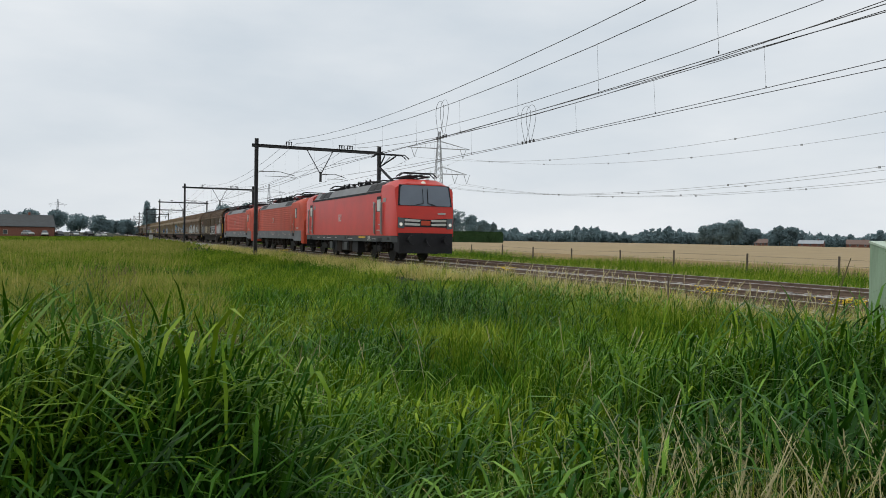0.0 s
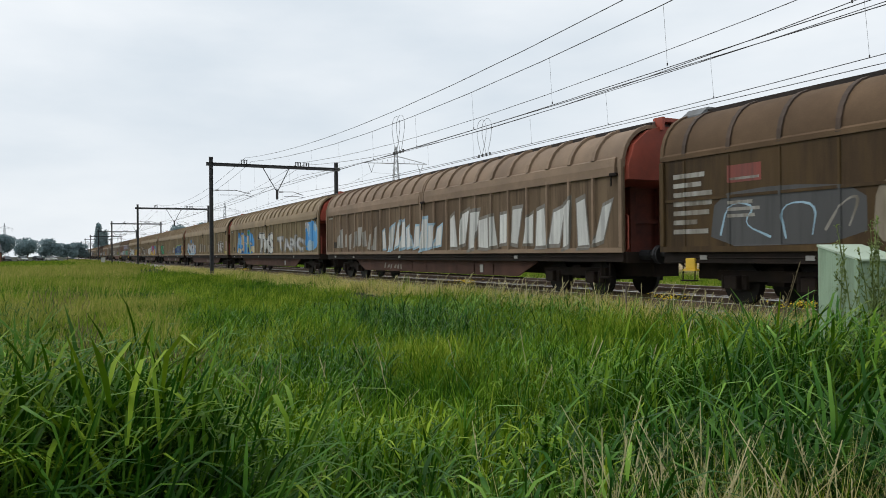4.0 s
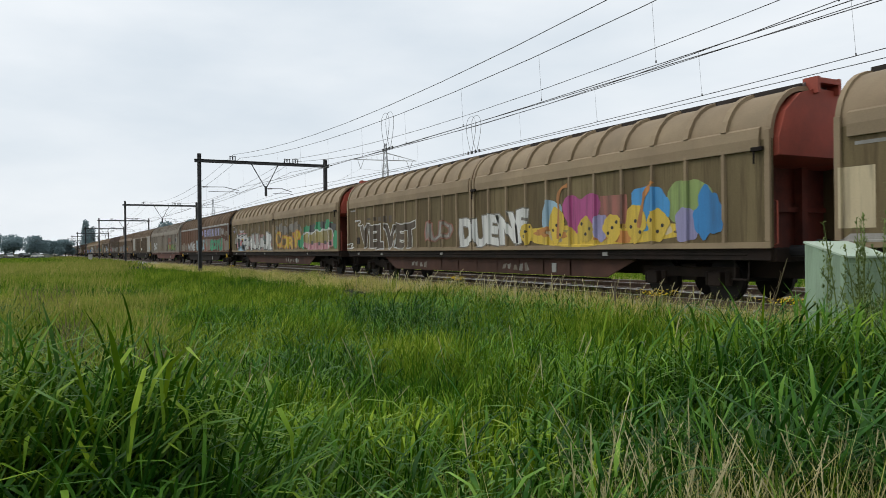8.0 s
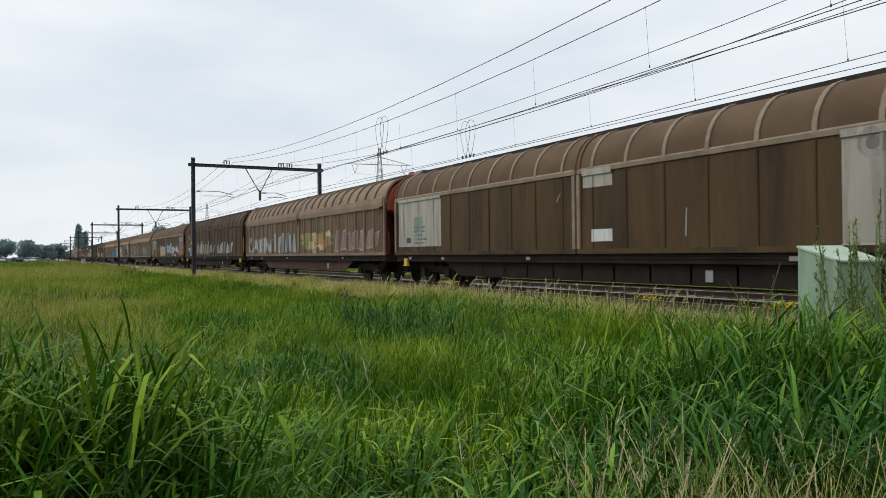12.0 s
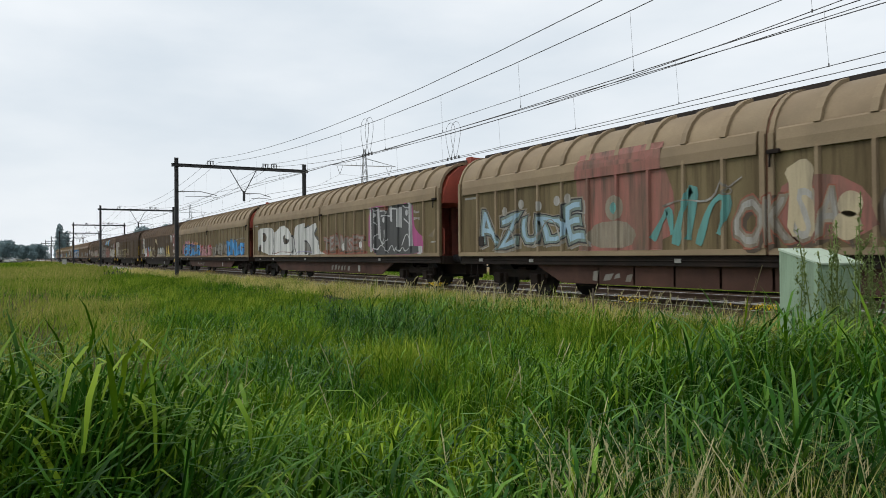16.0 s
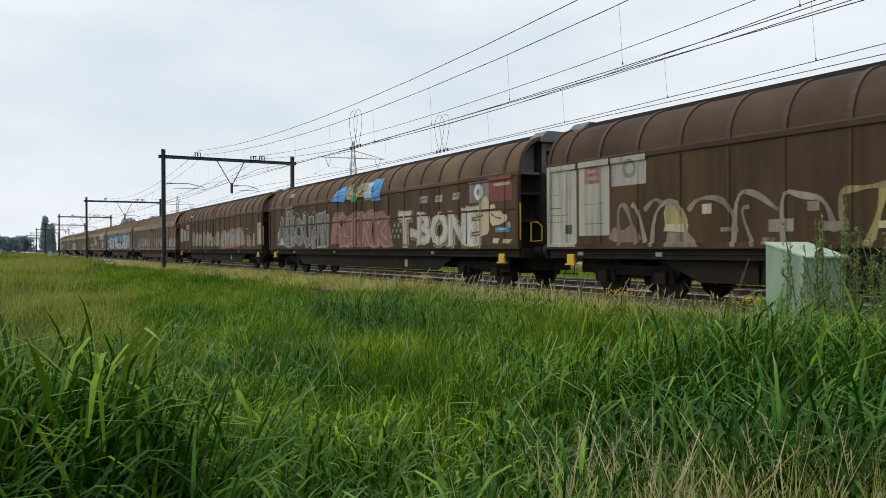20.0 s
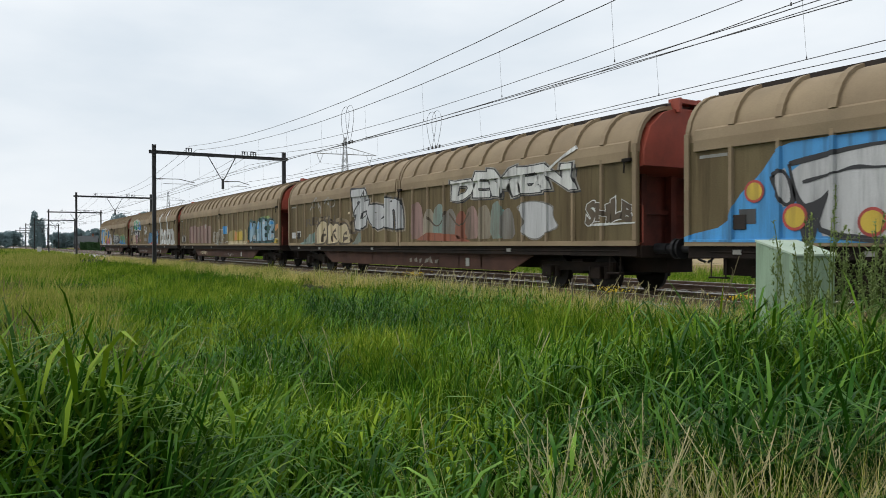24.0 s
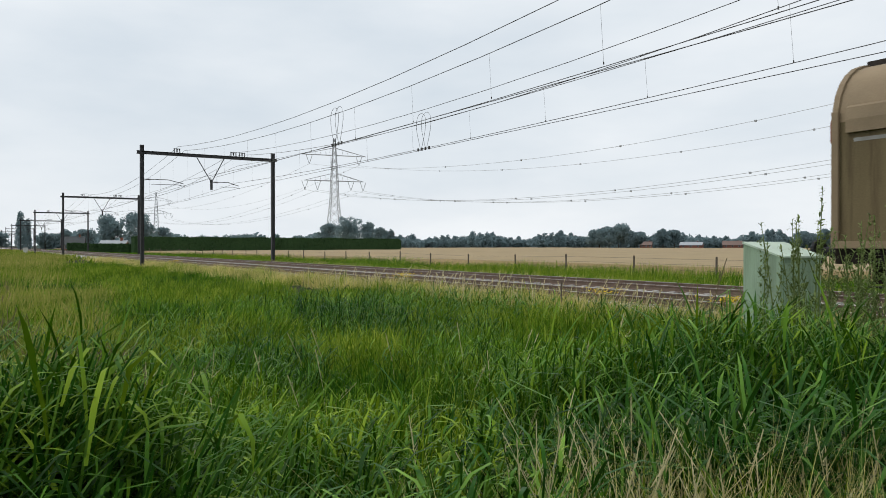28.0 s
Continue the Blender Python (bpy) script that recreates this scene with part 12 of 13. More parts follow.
poly(26, [(1.73, 1.29), (2.81, 1.36), (3.21, 1.2), (1.85, 1.19)], "silver", 2.1)
poly(26, [(3.59, 1.21), (4.63, 1.38), (5.63, 1.3), (4.71, 1.2)], "silver", 2.1)
stroke(26, [(0.67, 1.86), (1.05, 2.32), (1.85, 2.1), (2.2, 2.31), (2.79, 2.1), (3.72, 2.28)], 0.06, "chalk", 2.8)
stroke(26, [(4.21, 2.23), (4.83, 2.38), (5.18, 2.1), (5.99, 1.82)], 0.06, "chalk", 2.8)
stroke(26, [(1.32, 1.73), (1.62, 2.16)], 0.06, "black", 2.8)
stroke(26, [(3.01, 1.84), (3.49, 1.98)], 0.07, "black", 2.8)
stroke(26, [(4.13, 1.73), (4.55, 1.84), (5.26, 1.76)], 0.08, "black", 2.8)
poly(26, [(0.39, 2.69), (1.02, 2.95), (1.14, 2.36), (0.52, 2.31)], "brownshade", 0.8)
poly(26, [(1.38, 2.61), (1.67, 2.98), (2.29, 2.88), (1.96, 2.48)], "brownshade", 0.8)
poly(26, [(6.08, 1.99), (6.01, 1.85), (5.96, 1.39), (6.15, 1.36)], "darkgrey", 0.8)
poly(26, [(5.92, 1.27), (6.1, 1.7), (6.77, 1.86), (9.32, 1.9), (10, 1.31), (10, 1.2)], "blue", 1)
poly(26, [(6.1, 2.07), (7.41, 2.25), (9.14, 2.29), (9.83, 1.52), (6.1, 1.33)], "lime", 0.8)
letters(26, "WHA", 6.22, 9.35, 1.32, 2.25, "green", "orange", 11, wild=1, layer=2, shade="blue")
poly(26, [(9.32, 1.85), (9.75, 1.52), (10, 1.2), (9.49, 1.23)], "sky", 2.2)
stroke(26, [(6.55, 1.39), (6.77, 1.98)], 0.05, "cream", 5)
stroke(26, [(7.81, 1.44), (8.11, 2.11)], 0.05, "cream", 5)
stroke(26, [(9.49, 1.95), (9.92, 2.12), (10.09, 1.88), (9.66, 1.73)], 0.16, "dimgrey", 1.5)
stroke(26, [(10.33, 1.87), (10.73, 1.99), (11.11, 1.85), (10.49, 1.79)], 0.1, "dimwhite", 1.5)
stroke(26, [(10.49, 1.59), (10.96, 1.64), (11.19, 1.56)], 0.1, "dimwhite", 1.5)

poly(1, [(0.38, 1.16), (0.45, 2.18), (1.37, 2.25), (4.73, 2.19), (4.79, 1.19)], "darkgrey", 1)
letters(1, "RHCR", 0.53, 4.73, 1.23, 2.14, "black", "white", 1, wild=0.35, layer=2)
stroke(1, [(0.69, 1.27), (0.7, 1.95), (1.28, 1.98), (1.03, 1.63), (1.27, 1.29)], 0.05, "white", 4)
stroke(1, [(1.59, 1.26), (1.6, 2.07), (1.86, 2.1)], 0.05, "white", 4)
stroke(1, [(2.63, 1.3), (2.6, 2.02), (3.46, 2.07)], 0.05, "white", 4)
stroke(1, [(2.84, 1.34), (2.82, 1.87), (3.39, 1.89)], 0.05, "white", 4)
stroke(1, [(3.96, 1.86), (4.44, 1.9)], 0.07, "white", 4)
stroke(1, [(4.5, 1.62), (4.61, 1.27)], 0.07, "white", 4)
poly(1, [(4.74, 1.19), (4.79, 2.21), (5.07, 2.36), (5.49, 2.37), (5.94, 2.26), (6.18, 1.89), (6.27, 1.25)], "red", 0.9)
poly(1, [(4.84, 1.95), (5.17, 2.27), (5.38, 2.01), (5.06, 1.61)], "rust", 1.2)
poly(1, [(5.49, 2.17), (5.8, 2.23), (5.89, 1.82), (5.59, 1.92)], "orange", 1.2)
poly(1, [(5.27, 1.6), (5.79, 1.66), (5.98, 1.34), (5.38, 1.31)], "fadedred", 1.2)
disc(1, 4.97, 1.82, 0.08, "cream", 1.6)
disc(1, 5.38, 1.51, 0.1, "cream", 1.6)
disc(1, 5.74, 1.99, 0.14, "rust", 1.6)
poly(1, [(6.1, 1.22), (6.07, 2.09), (6.47, 2.24), (6.92, 2.32), (7.26, 2.24), (7.57, 1.93), (7.62, 1.22)], "chalk", 1.5)
stroke(1, [(6.1, 1.22), (6.07, 2.09), (6.47, 2.24), (6.92, 2.32), (7.26, 2.24), (7.57, 1.93), (7.62, 1.22), (6.1, 1.22)], 0.08, "black", 1.9)
poly(1, [(7.65, 1.22), (7.6, 2), (7.38, 2.32), (7.9, 2.38), (8.34, 2.38), (8.62, 2.05), (8.7, 1.26)], "chalk", 1.5)
stroke(1, [(7.65, 1.22), (7.6, 2), (7.38, 2.32), (7.9, 2.38), (8.34, 2.38), (8.62, 2.05), (8.7, 1.26), (7.65, 1.22)], 0.08, "black", 1.9)
poly(1, [(8.72, 1.26), (8.66, 2.03), (8.41, 2.32), (9.09, 2.42), (9.59, 2.31), (9.71, 1.9), (9.82, 1.27)], "chalk", 1.5)
stroke(1, [(8.72, 1.26), (8.66, 2.03), (8.41, 2.32), (9.09, 2.42), (9.59, 2.31), (9.71, 1.9), (9.82, 1.27), (8.72, 1.26)], 0.08, "black", 1.9)
stroke(1, [(6.28, 2.12), (6.7, 2.2), (7.09, 2.14), (7.38, 1.83)], 0.05, "black", 2.4)
stroke(1, [(7.58, 2.31), (8.05, 2.27), (8.48, 1.97)], 0.05, "black", 2.4)
poly(1, [(6.55, 1.37), (6.73, 1.39), (6.73, 1.19), (6.57, 1.19)], "darkgrey", 2)
poly(1, [(-6, 1.26), (-5.93, 2.22), (-5.58, 2.34), (-4.98, 2.24), (-4.88, 1.78), (-5.1, 1.28)], "greybeige", 1)
poly(1, [(-4.88, 1.25), (-4.82, 2.11), (-4.5, 2.23), (-3.94, 2.13), (-3.84, 1.69), (-4.05, 1.27)], "cream", 1.1)
poly(1, [(-3.85, 1.25), (-3.79, 2.16), (-3.49, 2.27), (-2.97, 2.18), (-2.89, 1.75), (-3.08, 1.27)], "greybeige", 1.2)
poly(1, [(-2.67, 1.24), (-2.61, 2.06), (-2.34, 2.17), (-1.86, 2.08), (-1.78, 1.68), (-1.96, 1.26)], "panelbeige", 1.3)
poly(1, [(-1.58, 1.23), (-1.53, 2.1), (-1.28, 2.21), (-0.84, 2.12), (-0.77, 1.73), (-0.93, 1.25)], "greybeige", 1.4)
poly(1, [(-0.97, 1.23), (-0.92, 2.04), (-0.69, 2.14), (-0.27, 2.06), (-0.2, 1.68), (-0.36, 1.24)], "panelbeige", 1.5)
stroke(1, [(-5.4, 1.32), (-5.25, 2.06), (-4.85, 1.52)], 0.08, "brownshade", 2.4)
stroke(1, [(-4.07, 1.38), (-3.82, 2.01), (-3.34, 1.43)], 0.08, "brownshade", 2.4)
stroke(1, [(-2.2, 1.33), (-1.87, 1.94), (-1.56, 1.35)], 0.08, "brownshade", 2.4)
stroke(1, [(-1.05, 1.36), (-0.75, 1.9), (-0.47, 1.36)], 0.08, "brownshade", 2.4)
poly(1, [(-9.49, 1.21), (-9.33, 2.28), (-7.81, 2.37), (-6.1, 2.23), (-6.09, 1.26)], "darkgrey", 0.9)
stroke(1, [(-9.2, 1.44), (-9.01, 2.12), (-8.31, 2.02), (-8.66, 1.66), (-7.99, 1.39)], 0.05, "paleblue", 2)
stroke(1, [(-7.66, 1.35), (-7.81, 2.01), (-7.01, 2.01), (-7.11, 1.41)], 0.05, "paleblue", 2)
stroke(1, [(-6.86, 1.48), (-6.55, 1.97), (-6.19, 2.09), (-6.41, 1.54)], 0.06, "dimwhite", 2)

poly(7, [(-9.52, 1.17), (-9.44, 2.29), (-8.81, 2.39), (-7.55, 2.39), (-6.67, 2.35), (-6.68, 1.15)], "pink", 1.3)
poly(7, [(-9.09, 2.04), (-8.63, 2.04), (-8.64, 1.47), (-9.1, 1.46)], "darkgrey", 2.6)
poly(7, [(-8.62, 1.95), (-8.28, 2.14), (-7.72, 2.15), (-7.27, 2.06), (-7.4, 1.68), (-7.93, 1.69), (-8.55, 1.65)], "steelblue", 2.4)
poly(7, [(-8.6, 1.87), (-8.29, 1.74), (-8.2, 1.51), (-8.56, 1.54)], "red", 2.7)
poly(7, [(-7.93, 1.99), (-7.66, 2.02), (-7.63, 1.89), (-7.9, 1.87)], "yellow", 2.7)
poly(7, [(-8.14, 1.92), (-7.86, 1.9), (-8, 1.61)], "red", 2.7)
poly(7, [(-9.24, 1.33), (-8.66, 1.49), (-7.94, 1.56), (-7.15, 1.54), (-7.16, 1.19), (-9.14, 1.2)], "paleblue", 2.5)
poly(7, [(-8.22, 1.51), (-7.93, 1.67), (-7.6, 1.59), (-7.67, 1.3), (-8.08, 1.31)], "chalk", 2.5)
stroke(7, [(-8.93, 2.19), (-8.66, 2.13), (-8.21, 2.14), (-7.55, 2.21), (-7.08, 2.2)], 0.07, "black", 3)
stroke(7, [(-9.22, 1.48), (-9.05, 1.69)], 0.06, "black", 3)
stroke(7, [(-7.93, 1.91), (-7.66, 1.63), (-7.73, 1.33)], 0.06, "black", 3)
poly(7, [(-10.26, 2.53), (-10.21, 2.72), (-9.89, 2.8), (-9.63, 2.66), (-9.72, 2.44)], "dimwhite", 1)
poly(7, [(-10.32, 1.9), (-9.55, 2.2), (-9.81, 1.88), (-9.6, 1.68), (-10.32, 1.67)], "dimwhite", 1)
poly(7, [(-8.76, 2.71), (-8.43, 2.53), (-7.55, 2.6), (-7.55, 2.44), (-8.35, 2.4), (-8.69, 2.49)], "chalk", 1.1)
poly(7, [(-10.69, 2.57), (-10.35, 2.65), (-10.36, 2.46)], "lilac", 1)
stroke(7, [(-10.37, 1.67), (-9.6, 1.64)], 0.06, "brownshade", 1.6)

panel(10, 7.08, 10.71, 1.22, 3.19, "palegrey", 1, "painted_panel")
panel(10, -10.59, -7.26, 1.41, 3.16, "palegrey", 1, "painted_panel")
panel(10, 0.24, 1.32, 2.75, 3.21, "palegrey", 1, "painted_panel")
panel(10, 0.54, 1.31, 1.41, 1.71, "white", 1.2, "painted_panel")
panel(10, 9.47, 10.12, 1.47, 1.8, "paleblue", 1.3, "painted_panel")
panel(10, 9.65, 10.06, 1.52, 1.6, "dimgrey", 1.8, "data_line")
disc(10, 7.62, 2.91, 0.26, "dimwhite", 1.6)
disc(10, 7.62, 2.91, 0.12, "dimgrey", 2)
panel(10, -9.3, -8.63, 1.99, 2.47, "dimteal", 1.3, "data_line")
panel(10, -9.94, -9.57, 1.54, 1.74, "darkgrey", 1.4, "label_pocket")
stroke(10, [(3.59, 1.47), (3.62, 2.07)], 0.05, "dimwhite", 1.4)
stroke(10, [(-0.85, 2.47), (-0.69, 2.69)], 0.04, "dimwhite", 1.4)
data_bars(10, -9.3, -8.3, 1.5, 2.2, 5, "dimteal", 1)

poly(13, [(-3.91, 1.17), (-3.94, 2.24), (-3.45, 2.26), (-3.39, 1.62), (-3.07, 1.67), (-3.1, 2.26), (-2.64, 2.3), (-2.61, 1.16)], "cream", 2)
poly(13, [(-2.49, 1.16), (-2.43, 2.17), (-2.03, 2.27), (-1.46, 2.18), (-1.43, 1.8), (-1.75, 1.75), (-1.47, 1.62), (-1.48, 1.16)], "cream", 2)
poly(13, [(-1.33, 1.18), (-1.28, 2.17), (-0.49, 2.23), (-0.48, 1.17), (-0.84, 1.24), (-0.92, 1.56), (-1.11, 1.18)], "cream", 2)
poly(13, [(-2.2, 1.99), (-1.88, 2.04), (-1.89, 1.75), (-2.16, 1.71)], "brownshade", 2.5)
poly(13, [(-1.06, 1.95), (-0.78, 1.99), (-0.78, 1.83), (-1.03, 1.78)], "brownshade", 2.5)
panel(13, -3.59, -2.59, 1.63, 2.3, "greybeige", 1.5, "graffiti_block")
stroke(13, [(-7.45, 1.57), (-7.23, 2.4), (-6.87, 1.97), (-6.58, 2.34)], 0.12, "dimgrey", 2)
stroke(13, [(-6.13, 1.62), (-6.23, 2.22), (-5.64, 2.26), (-5.52, 1.67)], 0.12, "dimgrey", 2)
stroke(13, [(-5.27, 1.6), (-5.13, 2.3), (-4.84, 1.84), (-4.69, 2.25)], 0.12, "dimgrey", 2)


letters(19, "AZOUHEI", -9.56, -2.78, 1.21, 2.79, "dimgrey", "silver", 6, wild=0.7, layer=2, slant=-0.10, shade="brownshade")
stroke(19, [(-8.32, 1.37), (-8.17, 2.75), (-7.83, 3.04), (-7.46, 2.6), (-7.5, 1.36)], 0.07, "panelgrey", 3.6)
stroke(19, [(-7.21, 1.35), (-7.17, 2.84), (-6.32, 2.85), (-6.25, 1.39)], 0.07, "panelgrey", 3.6)
stroke(19, [(-6.11, 1.39), (-6.03, 2.84), (-5.16, 2.82), (-5.11, 1.38)], 0.07, "panelgrey", 3.6)
stroke(19, [(-4.88, 1.42), (-4.85, 2.79), (-3.99, 2.78), (-3.96, 1.54), (-4.75, 1.46)], 0.07, "panelgrey", 3.6)
stroke(19, [(-3.73, 1.4), (-3.72, 2.75), (-2.91, 2.73), (-2.93, 2.09), (-3.45, 2.03), (-2.91, 1.47)], 0.07, "panelgrey", 3.6)
panel(19, -8, -7.8, 1.84, 2.15, "darkgrey", 4.2, "graffiti_window")
panel(19, -6.93, -6.74, 2.11, 2.4, "darkgrey", 4.2, "graffiti_window")
panel(19, -5.89, -5.72, 1.97, 2.24, "darkgrey", 4.2, "graffiti_window")
panel(19, -5.54, -5.38, 1.95, 2.23, "darkgrey", 4.2, "graffiti_window")
panel(19, -4.69, -4.53, 2.01, 2.27, "darkgrey", 4.2, "graffiti_window")
panel(19, -4.25, -4.11, 1.9, 2.16, "darkgrey", 4.2, "graffiti_window")
panel(19, -3.45, -3.31, 2.2, 2.45, "darkgrey", 4.2, "graffiti_window")
panel(19, -3.28, -3.15, 1.69, 1.94, "darkgrey", 4.2, "graffiti_window")
panel(19, -9.57, -8.71, 1.32, 1.97, "chalk", 1.5, "graffiti_block")
poly(19, [(-8.45, 1.26), (-8.35, 3.14), (-7.33, 3.21), (-7.34, 1.25)], "dimgrey", 0.8)
poly(19, [(-2.46, 3.1), (-2.1, 3.41), (-1.08, 3.74), (-0.76, 3.41), (-0.98, 2.99), (-1.64, 3.09)], "sky", 1.5)
poly(19, [(-0.87, 3.13), (-0.76, 3.65), (-0.24, 3.74), (-0.3, 3.48), (0.1, 3.53), (-0.04, 3.06)], "dimyellow", 1.7)
poly(19, [(-0.39, 2.97), (-0.3, 3.48), (0.38, 3.61), (0.3, 2.98)], "green", 1.9)
poly(19, [(0.22, 3.15), (0.46, 3.66), (1.24, 3.68), (1.02, 3.12)], "dimyellow", 2.1)
poly(19, [(0.93, 2.98), (1.11, 3.62), (1.67, 3.7), (1.7, 3.01)], "paleblue", 2.3)
poly(19, [(1.56, 2.93), (1.7, 3.74), (2.46, 3.72), (2.34, 2.92)], "sky", 2.5)
stroke(19, [(-1.87, 3.27), (-1.19, 3.57)], 0.05, "chalk", 3)
stroke(19, [(0.55, 3.29), (0.93, 3.59)], 0.05, "chalk", 3)
stroke(19, [(1.9, 3.12), (2.07, 3.57)], 0.05, "chalk", 3)
poly(19, [(-2.48, 1.22), (-2.35, 2.62), (-1.2, 2.67), (-0.87, 2.42), (0.26, 2.64), (0.64, 2.45), (1.55, 2.67), (1.9, 2.48), (2.56, 2.55), (2.95, 2.22), (3.25, 1.61), (3.3, 1.19)], "fadedred", 0.8)
letters(19, "FLUNK", -2.47, 3.21, 1.21, 2.52, "fadedred", "dimwhite", 4, wild=1, layer=2, shade="rust")
panel(12, -10.57, -10.35, 3.09, 3.1, "panelgrey", 1.4, "data_line")
panel(12, -10.57, -10.17, 2.99, 2.99, "panelgrey", 1.4, "data_line")
panel(12, -10.57, -10.3, 2.9, 2.91, "panelgrey", 1.4, "data_line")
panel(12, -10.57, -10.4, 2.68, 2.7, "panelgrey", 1.4, "data_line")
panel(12, -10.58, -10.34, 2.48, 2.5, "panelgrey", 1.4, "data_line")
panel(12, -10.58, -10.23, 2.37, 2.38, "panelgrey", 1.4, "data_line")
panel(12, -10.58, -10.12, 2.26, 2.27, "panelgrey", 1.4, "data_line")
panel(12, -10.58, -10.33, 2.15, 2.17, "panelgrey", 1.4, "data_line")
panel(12, -10.58, -10.22, 2.04, 2.05, "panelgrey", 1.4, "data_line")
panel(12, -10.01, -9.79, 2.43, 2.45, "panelgrey", 1.4, "data_line")
panel(12, -10.01, -9.79, 2.22, 2.24, "panelgrey", 1.4, "data_line")
panel(12, -10.01, -9.8, 2.05, 2.07, "panelgrey", 1.4, "data_line")
panel(12, -10.06, -9.55, 1.75, 1.95, "darkgrey", 1.4, "label_pocket")
panel(12, -10.4, -10.25, 1.61, 1.77, "dimyellow", 1.4, "graffiti_block")
panel(12, -9.24, -8.66, 2.59, 2.96, "panelgrey", 1, "painted_panel")
panel(12, -9.2, -8.69, 2.62, 2.94, "fadedred", 1.5, "painted_panel")
panel(12, -9.14, -8.96, 2.69, 2.89, "panelgrey", 2, "data_line")
panel(12, -8.91, -8.75, 2.67, 2.86, "panelgrey", 2, "data_line")
panel(12, -9.31, -8.51, 2.24, 2.28, "panelgrey", 1.4, "data_line")
panel(12, -9.31, -8.67, 2.19, 2.2, "panelgrey", 1.4, "data_line")
panel(12, -9.31, -8.53, 2.09, 2.12, "panelgrey", 1.4, "data_line")
panel(12, -9.31, -8.69, 2.03, 2.04, "panelgrey", 1.4, "data_line")
disc(12, -7.79, 2.81, 0.24, "dimwhite", 1.4)
disc(12, -7.79, 2.81, 0.1, "dimgrey", 1.8)
poly(12, [(-8.29, 2.41), (-8.11, 2.42), (-7.93, 2.49), (-7.82, 2.6), (-7.72, 2.54), (-7.67, 2.41), (-7.43, 2.34), (-7.46, 2.25), (-7.79, 2.26), (-7.97, 2.1), (-8.18, 2.11), (-8.28, 2.23)], "cream", 1.6)
poly(12, [(-8.67, 1.19), (-8.49, 1.55), (-8.37, 1.75), (-8, 1.84), (-7.87, 1.73), (-7.84, 1.18)], "blue", 0.9)
poly(12, [(-8.05, 1.19), (-8, 1.7), (-7.73, 1.82), (-7.54, 1.42), (-7.48, 1.18)], "sky", 1.2)
poly(12, [(-8.42, 1.23), (-8.34, 1.51), (-8.16, 1.56), (-8.09, 1.23)], "cyan", 1.4)
stroke(12, [(-7.77, 1.36), (-7.76, 1.82), (-7.61, 2.18), (-7.36, 2.38), (-7.08, 2.41), (-6.78, 2.26), (-6.55, 1.94), (-6.48, 1.33)], 0.34, "red", 1.8)
stroke(12, [(-7.49, 1.28), (-7.48, 1.74), (-7.32, 2.04), (-7.08, 2.07), (-6.84, 1.93), (-6.73, 1.33)], 0.3, "steelblue", 1.7)
stroke(12, [(-7.59, 1.29), (-7.6, 1.78), (-7.43, 2.12), (-7.14, 2.22), (-6.84, 2.08)], 0.08, "chalk", 2.2)
letters(12, "NERS", -9.32, -8.04, 1.57, 1.94, "cream", "brownshade", 3, wild=0.8, layer=3)
panel(17, 9.17, 10.44, 1.47, 3.18, "platered", 0.8, "painted_panel")
poly(17, [(9.44, 2.97), (9.52, 3.04), (9.77, 3.06), (9.93, 2.98), (9.87, 2.89), (9.57, 2.89)], "chalk", 1.4)
panel(17, 9.31, 9.89, 2.11, 2.33, "chalk", 1.4, "painted_panel")
panel(17, 9.52, 10.16, 2.5, 2.51, "panelgrey", 1.4, "data_line")
panel(17, 9.26, 10.43, 1.9, 2.02, "brownshade", 1.2, "worn_strip")
letters(17, "AREK", 9.22, 10.31, 1.46, 1.85, "cream", "brownshade", 4, wild=1, layer=2)
panel(17, 9.79, 10.44, 1.19, 1.31, "panelgrey", 1.2, "graffiti_block")
panel(17, 9.1, 9.43, 1.2, 1.3, "panelgrey", 1.2, "graffiti_block")
panel(17, 8.05, 9.14, 2.45, 3.13, "dimgrey", 0.8, "painted_panel")
disc(17, 8.49, 2.88, 0.24, "white", 1.4)
disc(17, 8.49, 2.88, 0.09, "dimgrey", 1.8)
poly(17, [(5.97, 1.43), (6.08, 2.04), (6.29, 2.27), (6.49, 2.12), (6.65, 1.44)], "yellow", 1.2)
poly(17, [(6.65, 1.42), (6.87, 1.91), (7.1, 2.3), (7.31, 2.03), (7.46, 1.57), (7.69, 1.42)], "yellow", 1.4)
poly(17, [(5.97, 1.17), (5.97, 1.41), (7.85, 1.44), (7.89, 1.19)], "dimyellow", 1)
poly(17, [(6.17, 2.43), (6.23, 2.76), (6.44, 2.78), (6.46, 2.41)], "dimgrey", 0.9)
poly(17, [(1.02, 1.46), (0.98, 1.83), (1.39, 2.04), (1.87, 2.02), (2.16, 1.77), (2.11, 1.47)], "dimwhite", 1.6)
stroke(17, [(1.02, 1.46), (0.98, 1.83), (1.39, 2.04), (1.87, 2.02), (2.16, 1.77), (2.11, 1.47), (1.02, 1.46)], 0.05, "tealdark", 2)
poly(17, [(2.32, 1.44), (2.29, 1.91), (2.65, 2.1), (3.17, 2.08), (3.43, 1.85), (3.39, 1.45)], "chalk", 1.6)
stroke(17, [(2.32, 1.44), (2.29, 1.91), (2.65, 2.1), (3.17, 2.08), (3.43, 1.85), (3.39, 1.45), (2.32, 1.44)], 0.05, "tealdark", 2)
poly(17, [(3.5, 1.43), (3.47, 1.89), (3.8, 2.08), (4.34, 2.06), (4.58, 1.83), (4.54, 1.43)], "dimwhite", 1.6)
